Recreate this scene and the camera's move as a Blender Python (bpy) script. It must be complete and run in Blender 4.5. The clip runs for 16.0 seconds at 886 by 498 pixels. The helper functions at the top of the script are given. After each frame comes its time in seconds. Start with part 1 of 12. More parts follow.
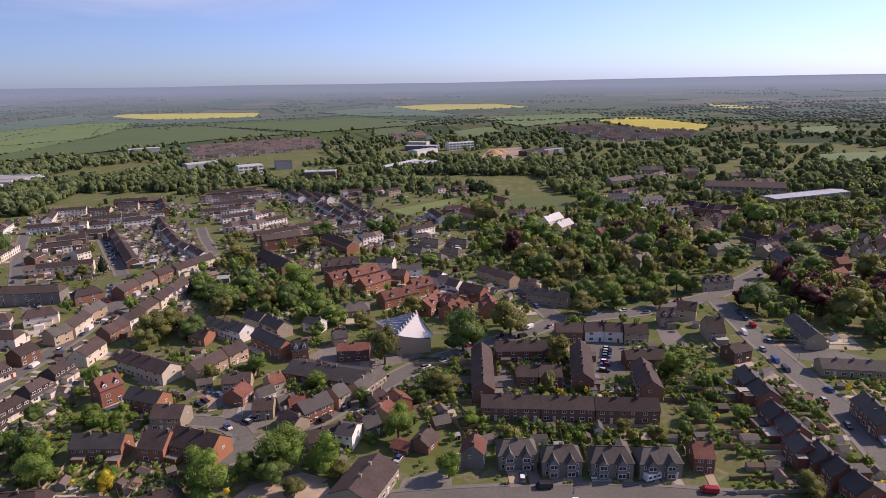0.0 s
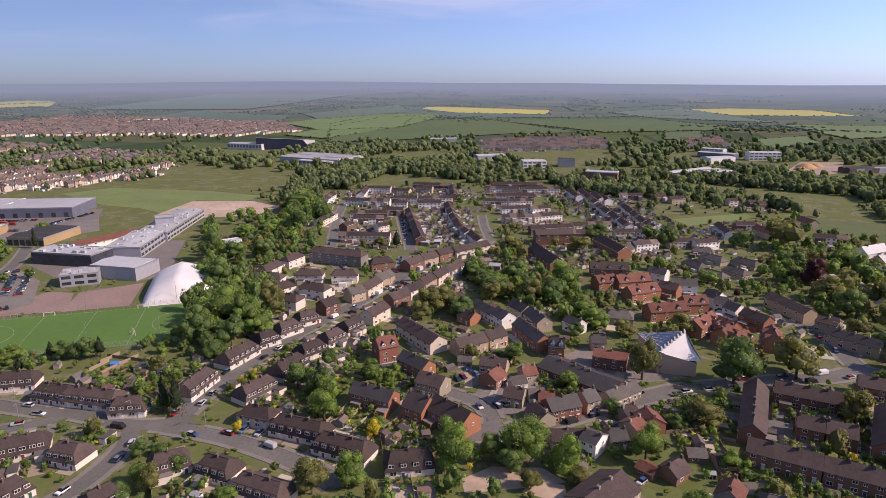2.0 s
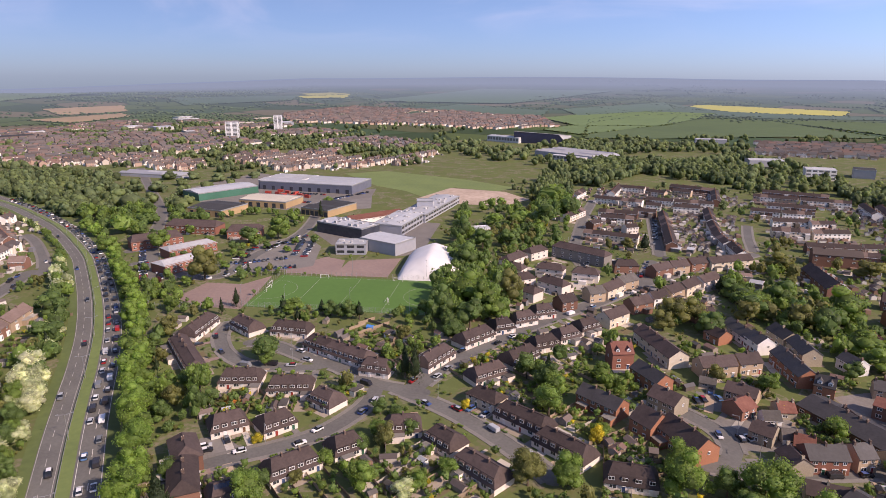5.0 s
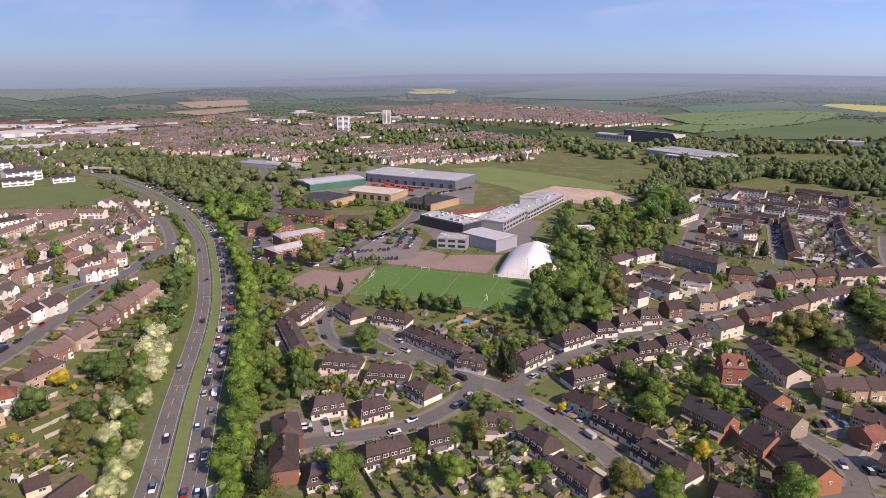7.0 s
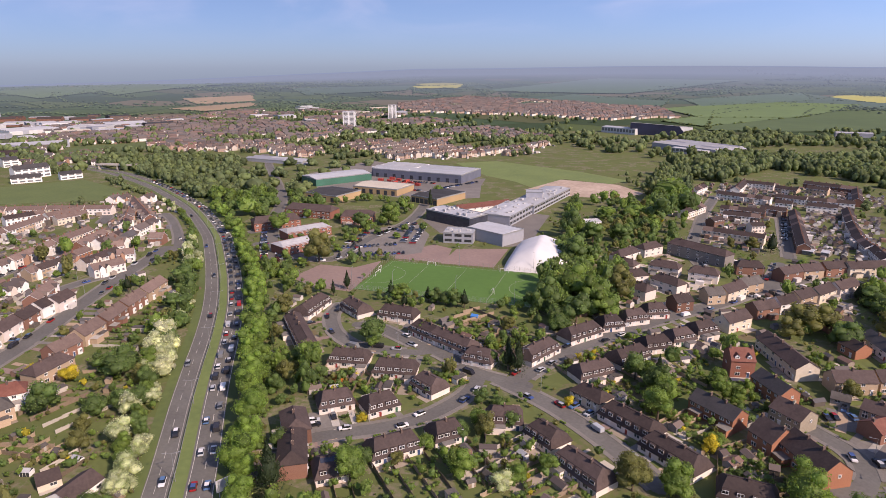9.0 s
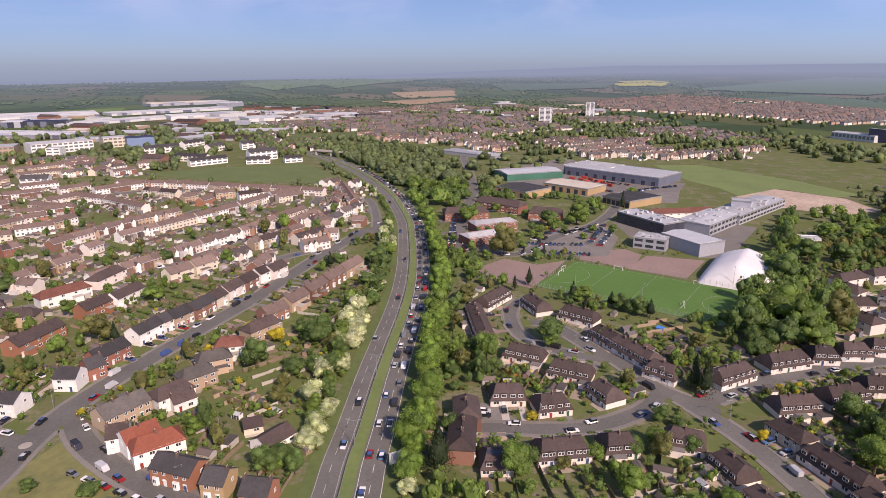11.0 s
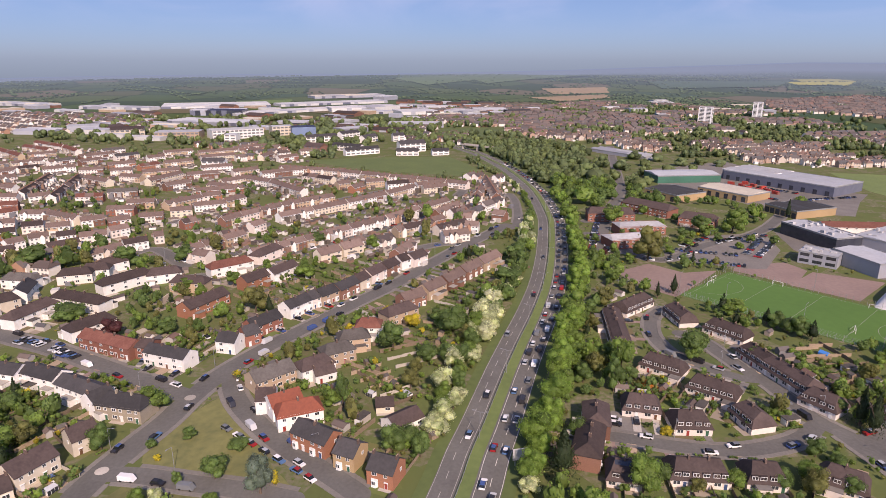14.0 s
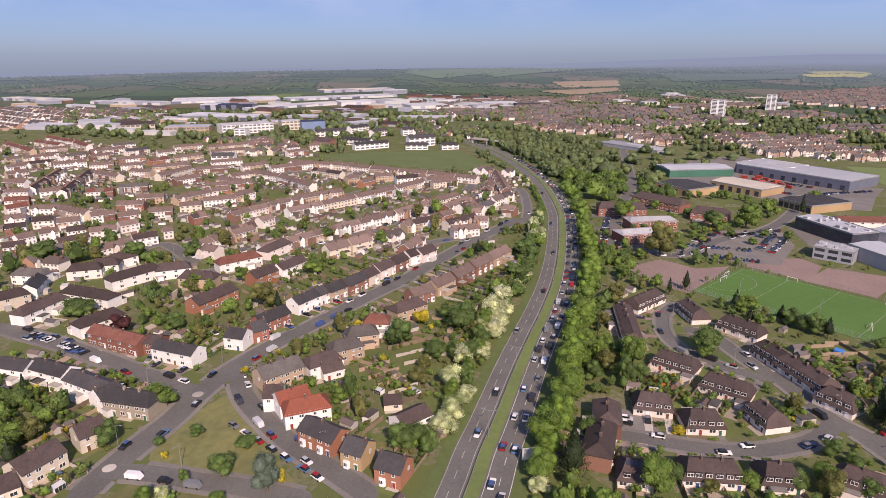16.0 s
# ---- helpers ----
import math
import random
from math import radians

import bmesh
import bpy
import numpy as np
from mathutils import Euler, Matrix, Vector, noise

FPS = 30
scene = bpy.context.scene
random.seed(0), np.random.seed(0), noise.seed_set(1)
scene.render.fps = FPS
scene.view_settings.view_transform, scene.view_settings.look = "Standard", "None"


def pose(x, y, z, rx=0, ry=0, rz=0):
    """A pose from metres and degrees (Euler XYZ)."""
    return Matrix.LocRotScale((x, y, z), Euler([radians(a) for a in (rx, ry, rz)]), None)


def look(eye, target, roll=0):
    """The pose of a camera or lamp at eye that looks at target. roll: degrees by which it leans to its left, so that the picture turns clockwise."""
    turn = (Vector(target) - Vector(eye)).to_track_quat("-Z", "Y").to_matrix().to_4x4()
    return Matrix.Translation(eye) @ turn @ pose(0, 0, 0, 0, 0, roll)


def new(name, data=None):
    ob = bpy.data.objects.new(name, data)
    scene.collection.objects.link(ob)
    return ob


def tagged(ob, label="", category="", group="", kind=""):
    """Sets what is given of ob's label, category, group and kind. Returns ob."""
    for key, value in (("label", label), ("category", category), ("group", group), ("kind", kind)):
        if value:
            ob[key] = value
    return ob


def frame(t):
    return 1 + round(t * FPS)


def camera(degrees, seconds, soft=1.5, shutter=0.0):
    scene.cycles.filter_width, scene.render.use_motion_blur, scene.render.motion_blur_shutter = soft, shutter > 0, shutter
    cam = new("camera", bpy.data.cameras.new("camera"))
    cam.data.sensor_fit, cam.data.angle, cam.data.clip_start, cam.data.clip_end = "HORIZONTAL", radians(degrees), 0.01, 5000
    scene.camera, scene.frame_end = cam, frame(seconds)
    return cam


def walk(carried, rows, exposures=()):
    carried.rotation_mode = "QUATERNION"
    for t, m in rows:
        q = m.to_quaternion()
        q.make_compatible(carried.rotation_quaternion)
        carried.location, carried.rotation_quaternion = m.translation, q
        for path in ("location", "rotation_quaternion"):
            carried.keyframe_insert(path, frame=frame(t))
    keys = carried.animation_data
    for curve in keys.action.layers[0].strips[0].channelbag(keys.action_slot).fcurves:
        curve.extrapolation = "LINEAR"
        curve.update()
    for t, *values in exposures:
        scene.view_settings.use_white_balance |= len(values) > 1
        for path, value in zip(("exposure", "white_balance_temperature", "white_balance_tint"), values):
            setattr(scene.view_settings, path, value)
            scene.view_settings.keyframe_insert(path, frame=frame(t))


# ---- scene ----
CAMERA_DEGREES = 70.322
CAMERA_ROWS = [
    (0, pose(0.00, 0.00, 115.00, 74.862, 1.256, -0.000)),
    (0.5, pose(-0.07, 0.10, 115.24, 74.979, 0.873, 7.280)),
    (1, pose(-0.31, 0.51, 115.02, 75.099, 0.460, 15.580)),
    (1.5, pose(-0.04, 0.79, 115.13, 75.149, 0.183, 22.451)),
    (2, pose(0.31, 1.37, 115.01, 75.072, 0.105, 25.487)),
    (2.5, pose(0.15, 1.44, 114.85, 75.031, 0.111, 28.291)),
    (3, pose(-0.13, 1.87, 114.66, 74.983, 0.007, 33.586)),
    (3.5, pose(-0.36, 2.32, 114.45, 74.959, -0.220, 39.742)),
    (4, pose(-0.03, 2.77, 114.24, 74.912, -0.281, 44.217)),
    (4.5, pose(-0.03, 3.10, 114.08, 74.810, -0.224, 46.224)),
    (4.7, pose(-0.12, 3.34, 114.07, 74.765, -0.160, 46.913)),
    (6.8, pose(-2.11, 4.14, 113.30, 74.433, -0.256, 57.626)),
    (7, pose(-2.11, 4.31, 113.29, 74.382, -0.161, 57.761)),
    (7.5, pose(-2.28, 4.24, 113.35, 74.278, -0.064, 57.899)),
    (8, pose(-2.17, 4.30, 113.21, 74.159, 0.041, 57.956)),
    (8.5, pose(-2.16, 4.33, 113.25, 74.021, 0.148, 58.140)),
    (9, pose(-2.30, 4.22, 113.11, 73.893, 0.244, 58.231)),
    (9.5, pose(-3.03, 3.62, 113.11, 73.852, 0.170, 62.545)),
    (10, pose(-3.38, 4.26, 112.96, 73.881, 0.030, 70.002)),
    (10.2, pose(-3.35, 4.52, 113.07, 73.819, 0.030, 71.342)),
    (12.3, pose(-3.82, 4.57, 112.14, 73.627, -0.140, 83.399)),
    (12.5, pose(-3.77, 4.59, 112.15, 73.621, -0.212, 84.658)),
    (13, pose(-3.67, 4.74, 112.27, 73.518, -0.197, 86.618)),
    (13.5, pose(-3.77, 4.95, 112.08, 73.435, -0.178, 87.983)),
    (14, pose(-3.82, 4.96, 112.21, 73.292, -0.136, 88.868)),
    (14.5, pose(-3.85, 4.98, 112.06, 73.229, -0.097, 89.107)),
    (15, pose(-3.87, 5.00, 112.10, 73.073, -0.044, 89.318)),
    (15.5, pose(-4.76, 5.30, 112.13, 72.908, 0.055, 89.643)),
    (16, pose(-6.46, 5.39, 112.15, 72.756, 0.115, 89.724)),
]
# ---- camera ----
cam = camera(CAMERA_DEGREES, 16.0, soft=0.75)
walk(cam, CAMERA_ROWS, exposures=((0.0, 0.03, 6650, 39), (5.0, 0.25, 6650, 37), (16.0, 0.17, 6650, 37)))

# ---- daylight ----
SUN_ELEVATION, SUN_AZIMUTH = 36.0, 74.5  # degrees up, degrees clockwise from +y
world = bpy.data.worlds.new("sky")
scene.world = world
world.use_nodes = True
sky = world.node_tree.nodes.new("ShaderNodeTexSky")
sky.sky_type, sky.sun_disc = "NISHITA", False
sky.sun_elevation, sky.sun_rotation = radians(SUN_ELEVATION), radians(SUN_AZIMUTH)
sky.altitude, sky.air_density, sky.dust_density, sky.ozone_density = 100, 1.0, 0.35, 4.0
background = world.node_tree.nodes["Background"]
_node, _link = world.node_tree.nodes.new, world.node_tree.links.new
_el, _az = radians(SUN_ELEVATION), radians(SUN_AZIMUTH)
SUN_DIRECTION = (math.sin(_az) * math.cos(_el), math.cos(_az) * math.cos(_el), math.sin(_el))


def sky_range(value, lo, hi, out_lo, out_hi):
    """A smooth step from out_lo to out_hi."""
    n = _node("ShaderNodeMapRange")
    n.interpolation_type = "SMOOTHSTEP"
    for k, q in zip(("From Min", "From Max", "To Min", "To Max"), (lo, hi, out_lo, out_hi)):
        n.inputs[k].default_value = q
    _link(value, n.inputs["Value"])
    return n.outputs[0]


def sky_mix(blend, factor, a, b):
    n = _node("ShaderNodeMix")
    n.data_type, n.blend_type = "RGBA", blend
    for k, q in (("Factor", factor), ("A", a), ("B", b)):
        if isinstance(q, (float, tuple)):
            n.inputs[k].default_value = q
        else:
            _link(q, n.inputs[k])
    return n.outputs["Result"]


_way = _node("ShaderNodeTexCoord").outputs["Generated"]
_xyz = _node("ShaderNodeSeparateXYZ")
_link(_way, _xyz.inputs[0])
# blue-grey summer haze lies along the skyline, brightest towards the sun
_haze = sky_mix("MIX", sky_range(_xyz.outputs["Z"], 0.0, 0.22, 0.0, 1.0), (0.69, 0.96, 1.42, 1), (0.93, 1.01, 1.02, 1))
_toward = _node("ShaderNodeVectorMath")
_toward.operation = "DOT_PRODUCT"
_toward.inputs[1].default_value = SUN_DIRECTION
_link(_way, _toward.inputs[0])
_bright = _node("ShaderNodeVectorMath")
_bright.operation = "SCALE"
_link(sky_mix("MULTIPLY", 1.0, sky.outputs[0], _haze), _bright.inputs[0])
_link(sky_range(_toward.outputs["Value"], -0.9, 0.6, 0.6, 1.6), _bright.inputs["Scale"])
# thin drawn-out cirrus
_stretch = _node("ShaderNodeMapping")
_stretch.inputs["Scale"].default_value, _stretch.inputs["Rotation"].default_value = (2.2, 5.0, 13.0), (0.0, 0.12, 0.5)
_link(_way, _stretch.inputs[0])
_cirrus = _node("ShaderNodeTexNoise")
_cirrus.inputs["Scale"].default_value, _cirrus.inputs["Detail"].default_value, _cirrus.inputs["Distortion"].default_value = 1.0, 7, 0.6
_link(_stretch.outputs[0], _cirrus.inputs["Vector"])
_veil = _node("ShaderNodeMath")
_veil.operation = "MULTIPLY"
_link(sky_range(_cirrus.outputs["Fac"], 0.42, 0.74, 0.0, 0.42), _veil.inputs[0])
_link(sky_range(_xyz.outputs["Z"], 0.02, 0.16, 0.0, 1.0), _veil.inputs[1])
_link(sky_mix("MIX", _veil.outputs[0], _bright.outputs[0], (9.0, 9.2, 9.8, 1)), background.inputs[0])
background.inputs[1].default_value = 0.089
sun = new("sun", bpy.data.lights.new("sun", "SUN"))
sun.data.energy, sun.data.angle, sun.data.color = 5.0, radians(0.53), (0.99, 0.89, 0.66)
sun.matrix_world = look([q * 500 for q in SUN_DIRECTION], (0, 0, 0))

# ---- materials ----
MATS = {}


def paint_haze(nt, bsdf, colour):
    """Paints distance haze into a material: past 1.4 km its base darkens and a blue emission rises."""
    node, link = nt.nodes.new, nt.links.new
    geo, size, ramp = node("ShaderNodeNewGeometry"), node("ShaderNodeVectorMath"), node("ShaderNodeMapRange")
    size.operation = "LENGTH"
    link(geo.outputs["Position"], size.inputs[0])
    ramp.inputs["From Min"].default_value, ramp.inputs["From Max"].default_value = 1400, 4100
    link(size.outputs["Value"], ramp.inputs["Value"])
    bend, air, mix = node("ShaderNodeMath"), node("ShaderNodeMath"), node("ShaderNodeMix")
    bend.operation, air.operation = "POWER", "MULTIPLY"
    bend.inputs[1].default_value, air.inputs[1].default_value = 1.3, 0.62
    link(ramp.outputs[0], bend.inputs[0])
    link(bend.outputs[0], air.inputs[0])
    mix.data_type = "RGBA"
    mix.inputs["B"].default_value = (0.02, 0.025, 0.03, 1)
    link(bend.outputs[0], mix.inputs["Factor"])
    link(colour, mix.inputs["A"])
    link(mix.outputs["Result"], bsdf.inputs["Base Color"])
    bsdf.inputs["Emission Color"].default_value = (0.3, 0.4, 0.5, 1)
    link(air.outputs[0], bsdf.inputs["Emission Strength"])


def material(name, colour, other=None, air=False, relief=0.1, rough=0.85, metal=0.0, grain=2.0, patch=0.06, vary=0.25, bump=0.15, island=False, spec=0.3):
    """Two-scale mottled surface; vary shifts the brightness from object to object (or island to island)."""
    m = bpy.data.materials.new(name)
    m.use_nodes = True
    nt, bsdf = m.node_tree, m.node_tree.nodes["Principled BSDF"]
    node, link = nt.nodes.new, nt.links.new
    geo = node("ShaderNodeNewGeometry")
    fine, broad = node("ShaderNodeTexNoise"), node("ShaderNodeTexNoise")
    fine.inputs["Scale"].default_value, fine.inputs["Detail"].default_value = grain, 5
    broad.inputs["Scale"].default_value, broad.inputs["Detail"].default_value = patch, 3
    for n in (fine, broad):
        link(geo.outputs["Position"], n.inputs["Vector"])
    add = node("ShaderNodeMath")
    add.operation = "ADD"
    link(fine.outputs["Fac"], add.inputs[0])
    link(broad.outputs["Fac"], add.inputs[1])
    ramp = node("ShaderNodeMapRange")
    ramp.inputs["From Min"].default_value, ramp.inputs["From Max"].default_value = 0.72, 1.28
    link(add.outputs[0], ramp.inputs["Value"])
    mix = node("ShaderNodeMix")
    mix.data_type = "RGBA"
    link(ramp.outputs[0], mix.inputs["Factor"])
    mix.inputs["A"].default_value = (*colour, 1)
    mix.inputs["B"].default_value = (*(other or [c * 0.72 for c in colour]), 1)
    hsv = node("ShaderNodeHueSaturation")
    link(mix.outputs["Result"], hsv.inputs["Color"])
    rnd = geo.outputs["Random Per Island"] if island else node("ShaderNodeObjectInfo").outputs["Random"]
    val = node("ShaderNodeMapRange")
    val.inputs["To Min"].default_value, val.inputs["To Max"].default_value = 1 - vary, 1 + vary
    link(rnd, val.inputs["Value"])
    link(val.outputs[0], hsv.inputs["Value"])
    link(hsv.outputs[0], bsdf.inputs["Base Color"])
    bsdf.inputs["Roughness"].default_value, bsdf.inputs["Metallic"].default_value = rough, metal
    bsdf.inputs["Specular IOR Level"].default_value = spec
    if bump:
        b = node("ShaderNodeBump")
        b.inputs["Strength"].default_value, b.inputs["Distance"].default_value = bump, relief
        link(fine.outputs["Fac"], b.inputs["Height"])
        link(b.outputs[0], bsdf.inputs["Normal"])
    # air: distance haze is painted into base colour and emission
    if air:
        paint_haze(nt, bsdf, hsv.outputs[0])
    if name.startswith("leaf_") and not air:
        # thin leaves let some sunlight through
        thin, both = node("ShaderNodeBsdfTranslucent"), node("ShaderNodeMixShader")
        glow = node("ShaderNodeMix")
        glow.data_type, glow.blend_type = "RGBA", "MULTIPLY"
        glow.inputs["Factor"].default_value = 1.0
        glow.inputs["B"].default_value = (1.75, 1.7, 1.0, 1)
        link(hsv.outputs[0], glow.inputs["A"])
        link(glow.outputs["Result"], thin.inputs["Color"])
        both.inputs[0].default_value = 0.46
        link(bsdf.outputs[0], both.inputs[1])
        link(thin.outputs[0], both.inputs[2])
        link(both.outputs[0], nt.nodes["Material Output"].inputs["Surface"])
    MATS[name] = m
    return m


def spread(name, colours, rough=0.8, island=False, metal=0.0, spec=0.4):
    """One of several plain colours, picked object by object or island by island."""
    m = bpy.data.materials.new(name)
    m.use_nodes = True
    nt, bsdf = m.node_tree, m.node_tree.nodes["Principled BSDF"]
    ramp = nt.nodes.new("ShaderNodeValToRGB")
    ramp.color_ramp.interpolation = "CONSTANT"
    els = ramp.color_ramp.elements
    while len(els) < len(colours):
        els.new(0.5)
    for i, c in enumerate(colours):
        els[i].position, els[i].color = i / len(colours), (*c, 1)
    rnd = nt.nodes.new("ShaderNodeNewGeometry").outputs["Random Per Island"] if island else nt.nodes.new("ShaderNodeObjectInfo").outputs["Random"]
    nt.links.new(rnd, ramp.inputs[0])
    nt.links.new(ramp.outputs[0], bsdf.inputs["Base Color"])
    bsdf.inputs["Roughness"].default_value, bsdf.inputs["Metallic"].default_value = rough, metal
    bsdf.inputs["Specular IOR Level"].default_value = spec
    MATS[name] = m
    return m


# roofs
material("roof_brown", (0.076, 0.055, 0.049), (0.05, 0.036, 0.033), vary=0.3, grain=1.2, patch=0.25)
material("roof_grey", (0.11, 0.1, 0.09), (0.075, 0.067, 0.06), vary=0.25, grain=1.2, patch=0.25)
material("roof_slate", (0.066, 0.061, 0.06), (0.045, 0.042, 0.041), vary=0.3, rough=0.6, grain=1.2, patch=0.25)
material("roof_rose", (0.19, 0.136, 0.113), (0.138, 0.097, 0.082), vary=0.25, grain=1.2, patch=0.25)
material("roof_red", (0.19, 0.082, 0.058), (0.13, 0.05, 0.036), vary=0.2, grain=1.2, patch=0.25)
material("roof_terracotta", (0.27, 0.085, 0.048), (0.19, 0.06, 0.038), vary=0.1, grain=1.2)
material("roof_flat", (0.09, 0.07, 0.06), vary=0.1)
material("roof_metal", (0.42, 0.43, 0.44), (0.34, 0.35, 0.36), rough=0.45, grain=0.6, vary=0.15)
material("roof_white", (0.48, 0.48, 0.47), (0.34, 0.34, 0.34), rough=0.5, grain=0.5, vary=0.1)
material("roof_cream", (0.55, 0.5, 0.4), (0.44, 0.4, 0.33), grain=0.6, vary=0.1)
material("roof_black", (0.05, 0.05, 0.052), (0.035, 0.035, 0.036), grain=0.6, vary=0.1)
material("roof_navy", (0.03, 0.035, 0.07), rough=0.4, vary=0.1)
# walls
material("render_white", (0.76, 0.74, 0.7), (0.64, 0.62, 0.58), vary=0.1, grain=0.8)
material("render_cream", (0.6, 0.53, 0.42), (0.5, 0.44, 0.35), vary=0.12, grain=0.8)
material("render_pink", (0.68, 0.61, 0.55), (0.6, 0.53, 0.48), vary=0.1, grain=0.8)
material("render_grey", (0.24, 0.22, 0.2), (0.18, 0.165, 0.15), vary=0.12, grain=0.8)
material("brick", (0.22, 0.115, 0.08), (0.165, 0.085, 0.06), vary=0.2, grain=3)
material("brick_red", (0.27, 0.115, 0.078), (0.2, 0.085, 0.06), vary=0.18, grain=3)
material("brick_orange", (0.33, 0.15, 0.085), (0.25, 0.11, 0.066), vary=0.15, grain=3)
material("brick_pale", (0.42, 0.32, 0.22), (0.34, 0.25, 0.175), vary=0.15, grain=3)
material("brick_yellow", (0.4, 0.28, 0.15), (0.33, 0.23, 0.125), vary=0.12, grain=3)
material("brick_dark", (0.13, 0.09, 0.075), vary=0.15, grain=3)
material("stone", (0.36, 0.31, 0.23), (0.27, 0.23, 0.175), vary=0.15, grain=2)
material("panel_grey", (0.3, 0.31, 0.34), (0.26, 0.27, 0.3), rough=0.5, vary=0.2, grain=0.3)
material("panel_slate", (0.13, 0.14, 0.18), (0.1, 0.11, 0.145), rough=0.5, vary=0.1, grain=0.3)
material("panel_white", (0.52, 0.52, 0.5), (0.44, 0.44, 0.43), rough=0.5, vary=0.1, grain=0.3)
material("panel_green", (0.05, 0.16, 0.11), rough=0.5, vary=0.1)
material("panel_blue", (0.16, 0.22, 0.34), rough=0.5, vary=0.15)
material("tower", (0.72, 0.72, 0.7), (0.64, 0.64, 0.63), vary=0.05)
material("glass_dark", (0.025, 0.03, 0.045), (0.05, 0.055, 0.07), rough=0.12, grain=0.4, vary=0.1, bump=0, spec=0.6)
material("window_glass", (0.03, 0.035, 0.042), (0.05, 0.055, 0.06), rough=0.08, vary=0.3, bump=0, spec=0.6)
material("far_window", (0.11, 0.11, 0.115), (0.16, 0.16, 0.16), rough=0.3, vary=0.3, bump=0, island=True)
material("white_frame", (0.78, 0.78, 0.76), vary=0.06, bump=0)
material("fabric_white", (0.66, 0.65, 0.64), (0.58, 0.57, 0.56), rough=0.55, grain=0.15, vary=0.02, bump=0.05)
spread("door_paint", [(0.25, 0.04, 0.03), (0.7, 0.69, 0.66), (0.04, 0.07, 0.15), (0.12, 0.06, 0.03), (0.65, 0.63, 0.6), (0.03, 0.1, 0.06)], rough=0.4)
spread("car_paint", [(0.75, 0.75, 0.75), (0.03, 0.03, 0.035), (0.38, 0.4, 0.42), (0.05, 0.09, 0.24), (0.3, 0.02, 0.02), (0.16, 0.17, 0.18), (0.68, 0.68, 0.68), (0.08, 0.16, 0.3), (0.02, 0.02, 0.025), (0.45, 0.46, 0.47)], rough=0.25, spec=0.6)
spread("far_paint", [(0.75, 0.75, 0.75), (0.03, 0.03, 0.035), (0.38, 0.4, 0.42), (0.05, 0.09, 0.24), (0.3, 0.02, 0.02), (0.16, 0.17, 0.18), (0.02, 0.02, 0.025), (0.06, 0.07, 0.08)], rough=0.25, island=True, spec=0.6)
material("car_glass", (0.015, 0.018, 0.02), rough=0.06, bump=0, vary=0.05, spec=0.7)
material("tyre", (0.02, 0.02, 0.02), bump=0)
# ground
material("asphalt", (0.148, 0.144, 0.13), (0.108, 0.104, 0.095), grain=0.9, patch=0.07, vary=0.05)
material("asphalt_pale", (0.2, 0.185, 0.165), (0.148, 0.136, 0.122), grain=0.9, patch=0.1, vary=0.1)
material("pavement", (0.21, 0.195, 0.172), (0.155, 0.145, 0.128), grain=1.2, vary=0.08)
material("paint_white", (0.55, 0.53, 0.48), (0.34, 0.32, 0.29), grain=1.5, bump=0)
material("concrete", (0.42, 0.39, 0.34), (0.33, 0.3, 0.26), vary=0.2)
material("court_pink", (0.27, 0.195, 0.165), (0.215, 0.155, 0.135), grain=0.5, patch=0.05, vary=0.06)
material("bare_earth", (0.46, 0.36, 0.28), (0.3, 0.23, 0.17), grain=0.25, patch=0.04)
material("turf_green", (0.07, 0.15, 0.03), (0.06, 0.13, 0.026), grain=0.3, patch=0.03)
material("lawn", (0.125, 0.165, 0.052), (0.095, 0.13, 0.043), grain=0.4, patch=0.04)
material("lawn_dry", (0.185, 0.18, 0.066), (0.115, 0.122, 0.048), grain=0.4, patch=0.06)
material("crop", (0.105, 0.158, 0.056), (0.085, 0.132, 0.05), grain=0.03, patch=0.006, vary=0.25, bump=0)
material("crop_dark", (0.075, 0.13, 0.066), (0.064, 0.11, 0.056), grain=0.03, patch=0.006, vary=0.25, bump=0)
material("rape", (0.4, 0.34, 0.04), (0.32, 0.29, 0.05), grain=0.03, patch=0.01, vary=0.08, bump=0)
material("stubble", (0.36, 0.25, 0.13), (0.28, 0.2, 0.11), grain=0.03, patch=0.01, vary=0.1, bump=0)
# copies for far fields, with painted haze that glows blue
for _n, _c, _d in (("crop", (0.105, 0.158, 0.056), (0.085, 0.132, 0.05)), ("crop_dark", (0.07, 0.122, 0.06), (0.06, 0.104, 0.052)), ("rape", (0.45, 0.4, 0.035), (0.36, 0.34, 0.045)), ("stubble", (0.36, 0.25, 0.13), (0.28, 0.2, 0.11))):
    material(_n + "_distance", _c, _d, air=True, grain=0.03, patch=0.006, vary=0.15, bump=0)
material("timber", (0.27, 0.205, 0.14), (0.18, 0.14, 0.1), vary=0.45)
material("metal_grey", (0.32, 0.33, 0.33), rough=0.5, metal=0.3, bump=0, vary=0.1)
